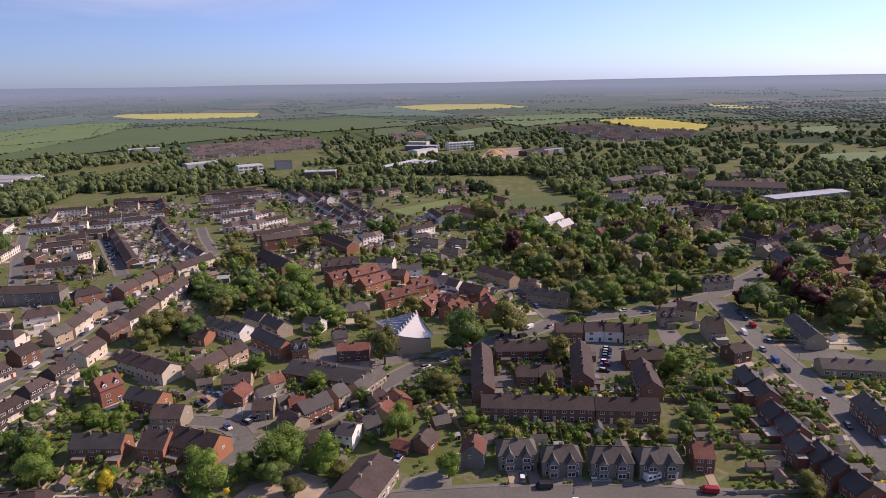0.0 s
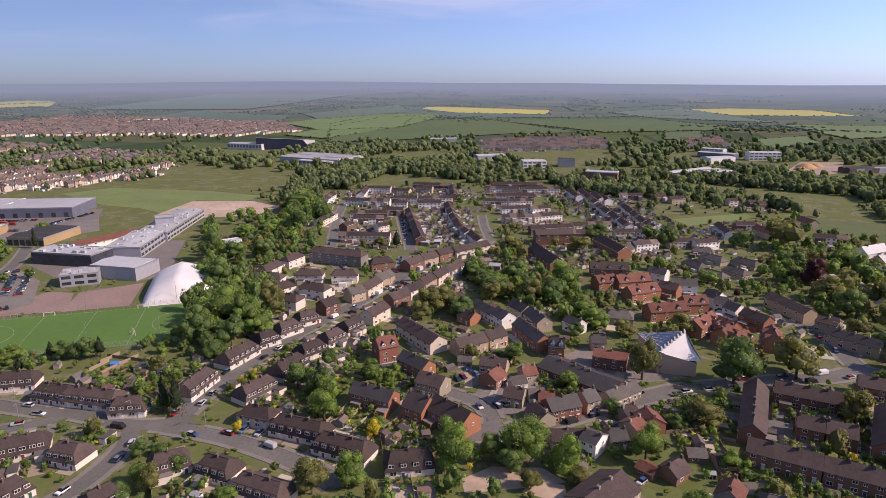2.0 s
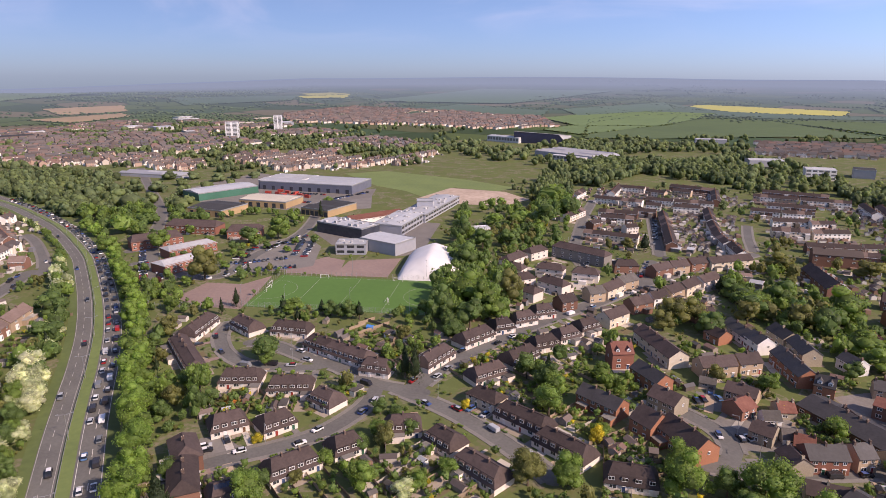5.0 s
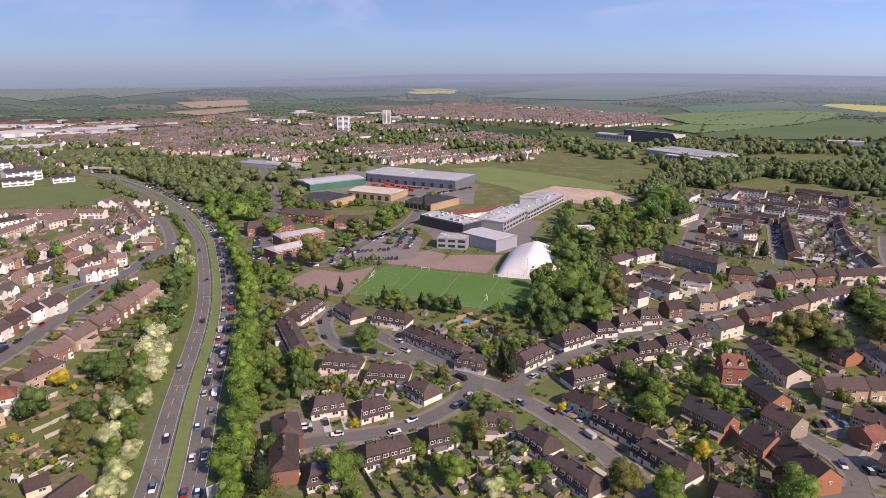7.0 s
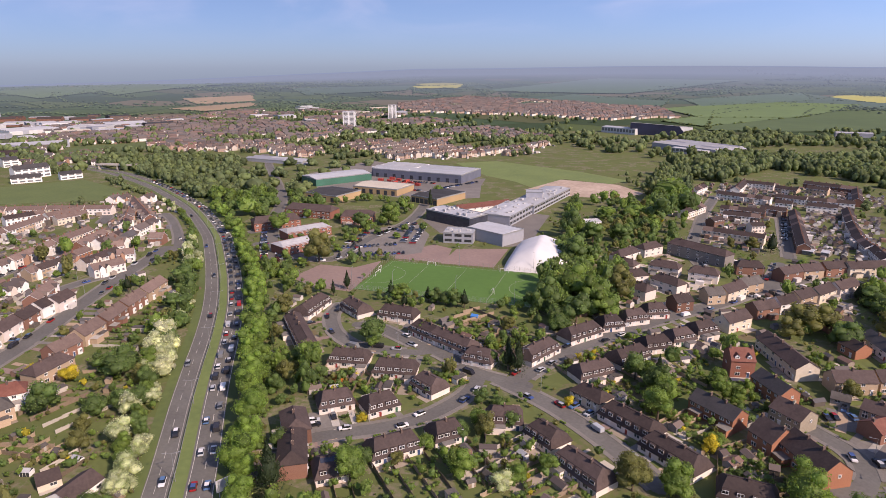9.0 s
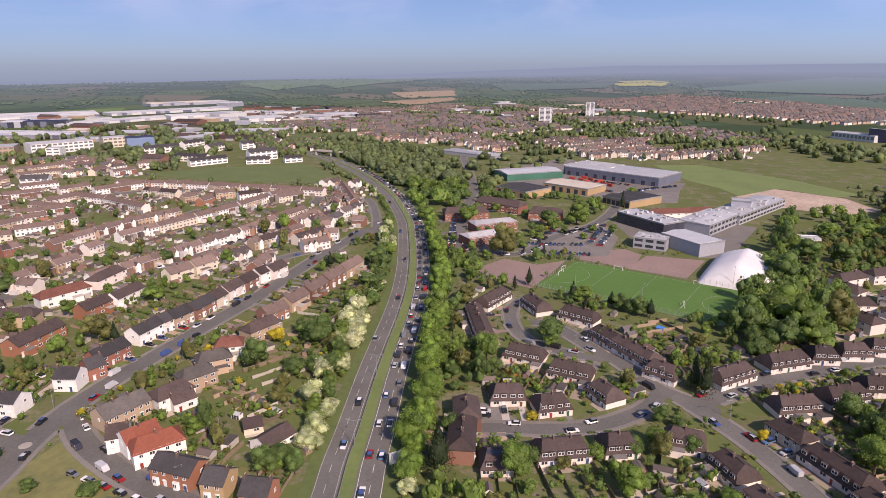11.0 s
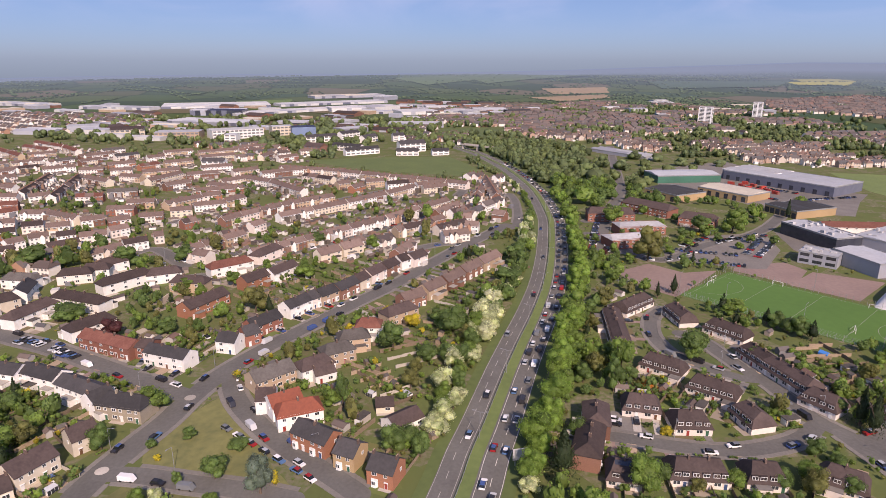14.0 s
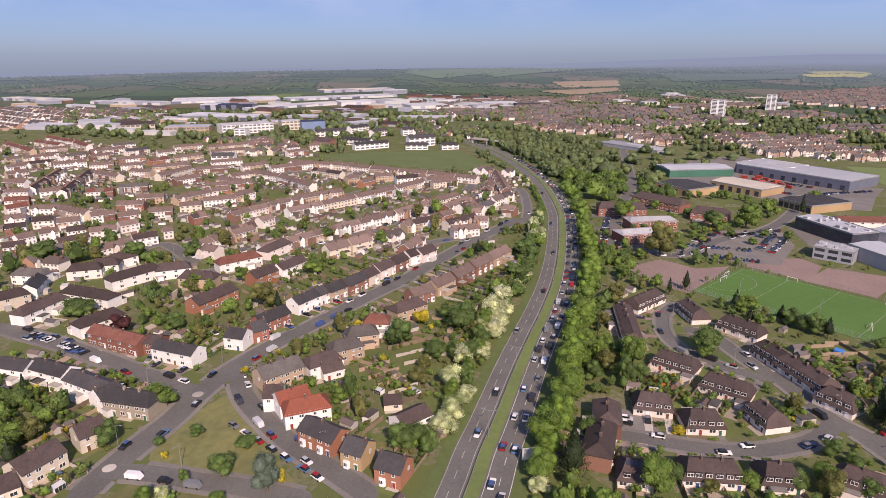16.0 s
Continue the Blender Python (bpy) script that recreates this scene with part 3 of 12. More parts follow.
def gable_wall(L, D, eave, rz, mat):
    s = Shape()
    a, b, t = L / 2, D / 2, 0.18
    s.face([(-a, -b, 0), (a, -b, 0), (a, -b, eave), (-a, -b, eave)])
    s.face([(a, b, 0), (-a, b, 0), (-a, b, eave), (a, b, eave)])
    s.face([(a, -b, 0), (a, b, 0), (a, b, eave), (a, 0, rz - t), (a, -b, eave)])
    s.face([(-a, b, 0), (-a, -b, 0), (-a, -b, eave), (-a, 0, rz - t), (-a, b, eave)])
    return s.weld().mesh("wall", [mat])


def profile_roof(L, pts, mat, over=0.15, thick=0.2, verge=None):
    """Roof slab along x over a cross-section of (y, z) points, eave to eave."""
    s = Shape()
    a = L / 2 + over
    top = pts
    low = [(y, z - thick) for y, z in pts]
    for (y0, z0), (y1, z1) in zip(top, top[1:]):
        s.face([(-a, y0, z0), (a, y0, z0), (a, y1, z1), (-a, y1, z1)])
    for (y0, z0), (y1, z1) in zip(low, low[1:]):
        s.face([(-a, y1, z1), (a, y1, z1), (a, y0, z0), (-a, y0, z0)])
    for x in (-a, a):
        for k in range(len(top) - 1):
            s.face([(x, *top[k]), (x, *top[k + 1]), (x, *low[k + 1]), (x, *low[k])], 1 if verge else 0)
    for k in (0, -1):
        s.face([(-a, *top[k]), (a, *top[k]), (a, *low[k]), (-a, *low[k])], 1 if verge else 0)
    return s.weld().mesh("roof", [mat] + ([verge] if verge else []))


def hip_roof(L, D, eave, rz, ridge, mat, over=0.35, levels=None):
    """Hipped roof; levels may give an extra break (inset, z) between eave and ridge."""
    rings = [(L / 2 + over, D / 2 + over, eave - 0.12)] + [(L / 2 - i, D / 2 - i, z) for i, z in (levels or [])]
    s = Shape()
    ring = lambda r: [(-r[0], -r[1], r[2]), (r[0], -r[1], r[2]), (r[0], r[1], r[2]), (-r[0], r[1], r[2])]
    first = ring(rings[0])
    under = [(x, y, z - 0.18) for x, y, z in first]
    s.face(under[::-1])
    for k in range(4):
        s.face([under[k], under[(k + 1) % 4], first[(k + 1) % 4], first[k]])
    for lo, hi in zip(rings, rings[1:]):
        p, q = ring(lo), ring(hi)
        for k in range(4):
            s.face([p[k], p[(k + 1) % 4], q[(k + 1) % 4], q[k]])
    p = ring(rings[-1])
    e, f = (-ridge / 2, 0, rz), (ridge / 2, 0, rz)
    s.face([p[0], p[1], f, e])
    s.face([p[1], p[2], f])
    s.face([p[2], p[3], e, f])
    s.face([p[3], p[0], e])
    # ridge capping
    s.box(-ridge / 2 - 0.1, -0.14, rz - 0.1, ridge / 2 + 0.1, 0.14, rz + 0.08)
    return s.weld().mesh("roof", [mat])


def box_wall(L, D, h, mat):
    return Shape().box(-L / 2, -D / 2, 0, L / 2, D / 2, h).mesh("wall", [mat])


STYLE = {"M": (2.6, 6.7, 8.8), "G": (5.2, 8.0, 8.0), "H": (5.2, 8.0, 8.2), "E": (5.3, 8.2, 8.4)}
HOUSE_SPOTS = []


def house(x, y, yaw, ridge, style, group, wall=None, roof=None, rz=None, eave=None, depth=None, windows=2, dormers=0, kind="house", rich=True, bays=False, solar=False):
    e0, r0, d0 = STYLE[style]
    rz = rz or r0
    D = depth or d0
    eave = eave or (e0 if rz >= 7 or style == "M" else rz - 2.6)
    wall = wall or {"M": "render_pink", "E": "render_grey"}.get(style, "brick")
    roof = roof or {"E": "roof_grey"}.get(style, "roof_brown")
    L = ridge + {"M": 4.4, "G": 0.0, "H": 5.0, "E": 4.0}[style]
    L = max(L, 6.0)
    th = new(kind)
    th.matrix_basis = pose(x, y, ground_z(x, y), 0, 0, yaw)
    n = max(1, round(L / 6.2))
    shape = {"G": "gabled", "H": "hipped", "M": "steep hipped", "E": "hipped"}[style]
    what = "office block" if kind == "office" else ("bungalow" if eave < 3.3 and style != "M" else ("detached house" if n == 1 else "pair of houses" if n == 2 else "terrace of houses"))
    tagged(th, f"{WALL_WORDS.get(wall, wall)} {what} with {shape} {ROOF_WORDS.get(roof, roof)} roof", kind, group)
    HOUSE_SPOTS.append((x, y, yaw, L, D, n))
    c, s_ = math.cos(radians(yaw)), math.sin(radians(yaw))
    for k in range(int(L // 3) + 2):
        u = -L / 2 + L * k / (int(L // 3) + 1)
        claim(x + c * u, y + s_ * u, D / 2 + 1)
    # front is the long side that faces the camera
    front = 1 if (-x * -s_ + -y * c) > 0 else -1
    face = lambda u, v, z, side: pose(u, v * side, z, 0, 0, 0 if side < 0 else 180)
    if style == "G":
        part("wall", gable_wall(L, D, eave, rz, wall), th)
        sl = (rz - eave) / (D / 2)
        o = 0.4
        part("roof", profile_roof(L, [(-D / 2 - o, eave - o * sl + 0.06), (0, rz + 0.06), (D / 2 + o, eave - o * sl + 0.06)], roof, verge="white_frame" if "white" in wall else None), th)
    elif style == "M":
        part("wall", box_wall(L, D, eave + 0.1, wall), th)
        part("roof", hip_roof(L, D, eave, rz, ridge, roof, levels=[(1.05, 4.9)]), th)
    else:
        part("wall", box_wall(L, D, eave + 0.1, wall), th)
        part("roof", hip_roof(L, D, eave, rz, ridge, roof), th)
    # chimneys at the party walls
    if kind == "house" and rz > 5:
        cm = "brick_dark" if wall not in ("stone",) else "stone"
        spots = [0.0] if n <= 2 and style in "MHE" else [(-L / 2 + L * k / n) for k in range(1 if n > 1 else 0, n + (0 if n > 1 else 1))]
        for u in spots[:3 if math.hypot(x, y) < 330 else 1]:
            u = max(-L / 2 + 0.5, min(L / 2 - 0.5, u))
            part("chimney", chimney_mesh(cm), th, at=pose(u, 0.25 * front, rz))
    near = math.hypot(x, y) < 310
    # flat-roofed back extensions, away from the street
    if kind == "house" and (style == "M" or style in "GH" and eave > 4.5) and math.hypot(x, y) < 420 and L / n < 9:
        q = min((p for _, _, ln in ROADS for p in ln), key=lambda p: (p.x - x) ** 2 + (p.y - y) ** 2)
        back = -1 if (q.x - x) * -s_ + (q.y - y) * c > 0 else 1
        r3 = random.Random(int(x * 5 + y * 3))
        deep = group.startswith("terraces")
        for i in range(n):
            if r3.random() < (0.85 if deep else 0.45):
                hx = 2.3 if style == "M" else 4.6 if deep and r3.random() < 0.6 else 2.6
                dx = r3.choice((3.4, 4.2)) if deep else r3.choice((2.4, 3.2))
                w = L / n * 0.36
                u = -L / 2 + L / n * (i + (0.7 if i % 2 == 0 else 0.3))
                ext = Shape().box(-w + 0.1, 0, 0, w - 0.1, dx, hx).box(-w - 0.05, 0.02, hx, w + 0.05, dx + 0.15, hx + 0.18, 1, True).mesh("extension", [wall, r3.choice(("asphalt_pale", "roof_grey", "concrete"))])
                part("extension", ext, th, "flat-roofed back extension", pose(u, back * (D / 2 - 0.02), 0, 0, 0, 0 if back > 0 else 180))
    sides = (-front, front) if math.hypot(x, y) < 165 and rich else (front,)
    W, Dm = window_mesh, door_mesh()
    if kind == "office":
        k = max(3, int(L / 4))
        for side in (front,):
            for i in range(k):
                for z in (1.0, 3.8):
                    part("window", W(2.0, 1.2), th, at=face(-L / 2 + L * (i + 0.5) / k, D / 2 + 0.02, z, side))
        return th
    if eave < 3.3 and style != "M":
        for side in sides:
            for i in range(n):
                part("window", W(1.8, 1.1), th, at=face(-L / 2 + L * (i + 0.35) / n, D / 2 + 0.02, 0.9, side))
        return th
    for side in sides:
        for i in range(n):
            u0, w = -L / 2 + L * i / n, L / n
            if style == "M":
                # windows standing in the steep lower slope
                k = 2 if side == front and math.hypot(x, y) < 320 and w > 5 else 1
                for q in range(k):
                    dm = shared("dormer", lambda: Shape().box(-0.92, -0.05, 0, 0.92, 1.3, 1.4, 0).mesh("dormer", ["roof_brown"]))
                    uu = u0 + w * (q + 0.5) / k
                    uu = max(-L / 2 + 1.9, min(L / 2 - 1.9, uu))
                    d = part("dormer", dm, th, "small flat dormer with white window", face(uu, D / 2 - 0.3, 3.3, side))
                    part("window", W(1.75, 1.15), d, at=pose(0, -0.02, 0.12))
                part("window", W(2.0, 1.25), th, at=face(u0 + w * 0.32, D / 2 + 0.02, 0.95, side))
                if side == front and near:
                    part("door", Dm, th, at=face(u0 + w * 0.72, D / 2 + 0.02, 0.05, side))
            else:
                for fl in range(1, windows):
                    z = 0.9 + 2.6 * fl
                    z = min(z, eave - 1.3)
                    if z > 2.4:
                        part("window", W(1.5, 1.15), th, at=face(u0 + w * 0.3, D / 2 + 0.02, z, side))
                        if math.hypot(x, y) < 240:
                            part("window", W(1.1, 1.15), th, at=face(u0 + w * 0.72, D / 2 + 0.02, z, side))
                if math.hypot(x, y) < 430:
                    part("window", W(1.8, 1.3), th, at=face(u0 + w * 0.3, D / 2 + 0.02, 0.9, side))
                if rich and side == front and near:
                    part("door", Dm, th, at=face(u0 + w * 0.74, D / 2 + 0.02, 0.05, side))
    # windows in the gable end turned to the camera
    if style == "G" and near and eave > 4.5:
        for e in (-1,) if (-x * c - y * s_) < 0 else (1,):
            part("window", W(1.0, 1.1), th, at=pose(e * (L / 2 + 0.02), 0.8, 3.4, 0, 0, 90 * e))
    for k in range(dormers):
        u = -L / 2 + L * (k + 0.5) / dormers
        zd = eave + 0.35
        dm = shared(("gabled_dormer", roof, wall), lambda: Shape().solid(
            [(-0.8, 0, 0), (0.8, 0, 0), (0.8, 0, 1.1), (0, 0, 1.9), (-0.8, 0, 1.1), (-0.8, 2.4, 0), (0.8, 2.4, 0), (0.8, 2.4, 1.1), (0, 2.4, 1.9), (-0.8, 2.4, 1.1)],
            [(0, 1, 2, 3, 4), (1, 6, 7, 2), (5, 0, 4, 9)], 0).solid(
            [(-1.0, -0.25, 1.0), (0, -0.25, 2.0), (1.0, -0.25, 1.0), (-1.0, 2.4, 1.0), (0, 2.4, 2.0), (1.0, 2.4, 1.0)], [(0, 3, 4, 1), (1, 4, 5, 2)], 1).mesh("dormer", ["white_frame", roof]))
        d = part("dormer", dm, th, "small gabled dormer", face(u, D / 2 - 0.5, zd, front))
        part("window", W(1.0, 0.9), d, at=pose(0, -0.02, 0.15))
    if solar:
        panel = shared("solar_panel", lambda: Shape().box(-0.52, -0.82, 0, 0.52, 0.82, 0.06).mesh("solar_panel", ["glass_dark"]))
        for k in range(4):
            for v in (1.2, 2.6):
                part("solar_panel", panel, th, "dark glass solar panel", face(-2.2 + 1.12 * k, v, rz - v * 0.646 + 0.12, front) @ pose(0, 0, 0, 33))
    if bays:
        for i in range(n):
            bw = shared("bay_window", lambda: Shape().solid(
                [(-1.1, 0.1, 0), (-0.7, -0.7, 0), (0.7, -0.7, 0), (1.1, 0.1, 0), (-1.1, 0.1, 2.5), (-0.7, -0.7, 2.5), (0.7, -0.7, 2.5), (1.1, 0.1, 2.5)], [(0, 1, 5, 4), (1, 2, 6, 5), (2, 3, 7, 6), (4, 5, 6, 7)]).mesh("bay_window", ["white_frame"]))
            b = part("bay_window", bw, th, "white-painted ground-floor bay", face(-L / 2 + L * (i + 0.3) / n, D / 2, 0, front))
            part("window", W(1.2, 1.3), b, at=pose(0, -0.72, 0.85))
    if style == "E":
        for e in (-1, 1):
            bay = shared(("bay", wall, roof), lambda: Shape().solid(
                [(-1.4, -1.0, 0), (1.4, -1.0, 0), (1.4, -1.0, 5.0), (0, -1.0, 6.9), (-1.4, -1.0, 5.0), (-1.4, 0.2, 0), (1.4, 0.2, 0), (1.4, 0.2, 5.0), (-1.4, 0.2, 5.0)],
                [(0, 1, 2, 3, 4), (1, 6, 7, 2), (5, 0, 4, 8)], 0).solid(
                [(-1.65, -1.25, 4.75), (0, -1.25, 7.1), (1.65, -1.25, 4.75), (-1.65, 1.6, 4.75), (0, 2.6, 7.1), (1.65, 1.6, 4.75)], [(0, 3, 4, 1), (1, 4, 5, 2)], 1).mesh("bay", [wall, roof]))
            by = part("bay", bay, th, "two-storey bay under a pointed gable", face(e * L * 0.22 * -front, D / 2, 0, front))
            part("window", W(2.2, 1.4), by, at=pose(0, -1.02, 0.8))
            part("window", W(2.2, 1.3), by, at=pose(0, -1.02, 3.4))
    return th


TERRACES, LEAN_TOS, BAYS = [], [], []
JOINED_WALLS, JOINED_ROOFS = {}, {}


def terrace(x0, y0, x1, y1, wall, roof="roof_brown", eave=5.0, rz=7.2, depth=7.6, behind=True, mixed=0.2, gap=False, bays=0.0):
    """A row of small houses under one stepped low roof, behind its front line (or along its middle line)."""
    L = math.hypot(x1 - x0, y1 - y0)
    a = math.atan2(y1 - y0, x1 - x0)
    nx, ny = -math.sin(a), math.cos(a)
    cx, cy = (x0 + x1) / 2, (y0 + y1) / 2
    away = 1 if nx * cx + ny * cy > 0 else -1
    if behind:
        cx, cy = cx + nx * away * depth / 2, cy + ny * away * depth / 2
    if gap and not free(cx, cy):
        return
    n = max(1, round(L / 6.3))
    w, b = L / n, depth / 2
    r = random.Random(int(x0 * 7 + y0 * 3))
    walls, slopes = Shape(), Shape()
    kinds = [wall, "render_white" if wall.startswith("brick") else "brick", "brick_pale" if wall == "render_pink" else "render_pink"]
    back = r.choice((-1, 1))
    for i in range(n):
        m = r.choice((1, 2)) if r.random() < mixed else 0
        u0, u1, e, t = -L / 2 + i * w, -L / 2 + (i + 1) * w, eave, rz
        walls.face([(u0, -b, 0), (u1, -b, 0), (u1, -b, e), (u0, -b, e)], m)
        walls.face([(u1, b, 0), (u0, b, 0), (u0, b, e), (u1, b, e)], m)
        for u, k in [q for q, end in (((u0, -1), i == 0), ((u1, 1), i == n - 1)) if end]:
            walls.face([(u, -b * k, 0), (u, b * k, 0), (u, b * k, e), (u, 0, t - 0.1), (u, -b * k, e)], m)
        o, sl = 0.35, (t - e) / b
        lo = e - o * sl
        g0, g1 = u0 - (0.15 if i == 0 else 0), u1 + (0.15 if i == n - 1 else 0)
        k = 1 if r.random() < 0.15 else 0
        slopes.face([(g0, -b - o, lo), (g1, -b - o, lo), (g1, 0, t), (g0, 0, t)], k)
        slopes.face([(g0, 0, t), (g1, 0, t), (g1, b + o, lo), (g0, b + o, lo)], k)
        for y in (-b - o, b + o):
            slopes.face([(g0, y, lo - 0.2), (g1, y, lo - 0.2), (g1, y, lo), (g0, y, lo)], 2)
        for u in [q for q, end in ((g0, i == 0), (g1, i == n - 1)) if end]:
            slopes.face([(u, -b - o, lo), (u, 0, t), (u, 0, t - 0.2), (u, -b - o, lo - 0.2)], 2)
            slopes.face([(u, 0, t), (u, b + o, lo), (u, b + o, lo - 0.2), (u, 0, t - 0.2)], 2)
        if r.random() < 0.6:
            d, h = r.uniform(2.2, 4.0), r.choice((2.5, 2.6, 4.4))
            um, vm = u0 + w * r.uniform(0.3, 0.7), back * (b + d / 2)
            LEAN_TOS.append((cx + math.cos(a) * um - math.sin(a) * vm, cy + math.sin(a) * um + math.cos(a) * vm, ground_z(cx, cy), w * 0.5, d, h, a))
        if r.random() < bays:
            um, vm, turn = u0 + w * (0.3 if i % 2 else 0.7), b * away, a + (math.pi if away > 0 else 0)
            for side in (1, -1):
                BAYS.append((cx + math.cos(a) * um - math.sin(a) * vm * side, cy + math.sin(a) * um + math.cos(a) * vm * side, ground_z(cx, cy), w * 0.46, 1.1, eave + 1.5, turn + (0 if side > 0 else math.pi)))
        um = (u0 + u1) / 2
        TERRACES.append((cx + math.cos(a) * um, cy + math.sin(a) * um, ground_z(cx, cy), w, depth, t, a))
    for k in range(int(L // 4) + 1):
        u = -L / 2 + L * k / (int(L // 4) or 1)
        claim(cx + math.cos(a) * u, cy + math.sin(a) * u, b + 0.5)
    if math.hypot(cx, cy) > 480:
        at = pose(cx, cy, ground_z(cx, cy), 0, 0, math.degrees(a))
        for shape, mats, into in ((walls, kinds, JOINED_WALLS), (slopes, [roof, "roof_rose", "white_frame"], JOINED_ROOFS)):
            for f, m in zip(shape.f, shape.m):
                into.setdefault(mats[m], []).append([tuple(at @ Vector(shape.v[i])) for i in f])
        return
    th = new("house")
    th.matrix_basis = pose(cx, cy, ground_z(cx, cy), 0, 0, math.degrees(a))
    word = "detached house" if n == 1 else "pair of houses" if n == 2 else "row of small houses"
    tagged(th, f"{WALL_WORDS.get(wall, wall)} {word} under a {ROOF_WORDS.get(roof, roof)} roof", "house", "rows of the far estates")
    part("wall", walls.weld().mesh("wall", kinds), th)
    part("roof", slopes.weld().mesh("roof", [roof, "roof_rose", "white_frame"]), th)


GARDENS = []


def gardens(x0, y0, x1, y1, d0, d1):
    """Keeps the ground behind a row of houses for long narrow gardens, d0 to d1 to the left of the line."""
    GARDENS.append((x0, y0, x1, y1, d0, d1))
    L = math.hypot(x1 - x0, y1 - y0)
    c, s_ = (x1 - x0) / L, (y1 - y0) / L
    for i in range(int(L // 3) + 1):
        for k in range(int((d1 - d0) // 3) + 1):
            u, v = i * 3, d0 + k * 3
            TAKEN.add((int((x0 + c * u - s_ * v) // 3), int((y0 + s_ * u + c * v) // 3)))


ROW_WALLS = ["render_white", "render_white", "render_cream", "render_pink", "brick_pale", "render_white", "brick", "render_white", "render_cream"]


def row(x0, y0, x1, y1):
    """A street row of semis set along a line."""
    L = math.hypot(x1 - x0, y1 - y0)
    yaw = math.degrees(math.atan2(y1 - y0, x1 - x0))
    if math.hypot((x0 + x1) / 2, (y0 + y1) / 2) > 395:
        m = max(1, round(L / 34))
        for k in range(m):
            t0, t1 = (k + 0.03) / m, (k + 0.97) / m
            terrace(x0 + (x1 - x0) * t0, y0 + (y1 - y0) * t0, x0 + (x1 - x0) * t1, y0 + (y1 - y0) * t1, rng.choice(ROW_WALLS), rng.choice(("roof_rose", "roof_brown", "roof_brown")), eave=5.1, rz=7.6, behind=False, mixed=0.4, bays=0.7)
        return
    n = max(1, round(L / 14))
    wall = rng.choice(ROW_WALLS)
    style = rng.choice("GGH")
    for k in range(n):
        t = (k + 0.5) / n
        if rng.random() < 0.45:
            wall = rng.choice(ROW_WALLS)
        w = L / n - (1.6 if n > 1 else 0)
        hx, hy = x0 + (x1 - x0) * t, y0 + (y1 - y0) * t
        house(hx, hy, (yaw + 90) % 180 - 90, max(w - (5 if style == "H" else 0), 3), style, "rows of semis", wall=wall, roof=rng.choice(["roof_rose", "roof_rose", "roof_brown", "roof_grey"]), rz=rng.uniform(7.4, 8.2), rich=False)


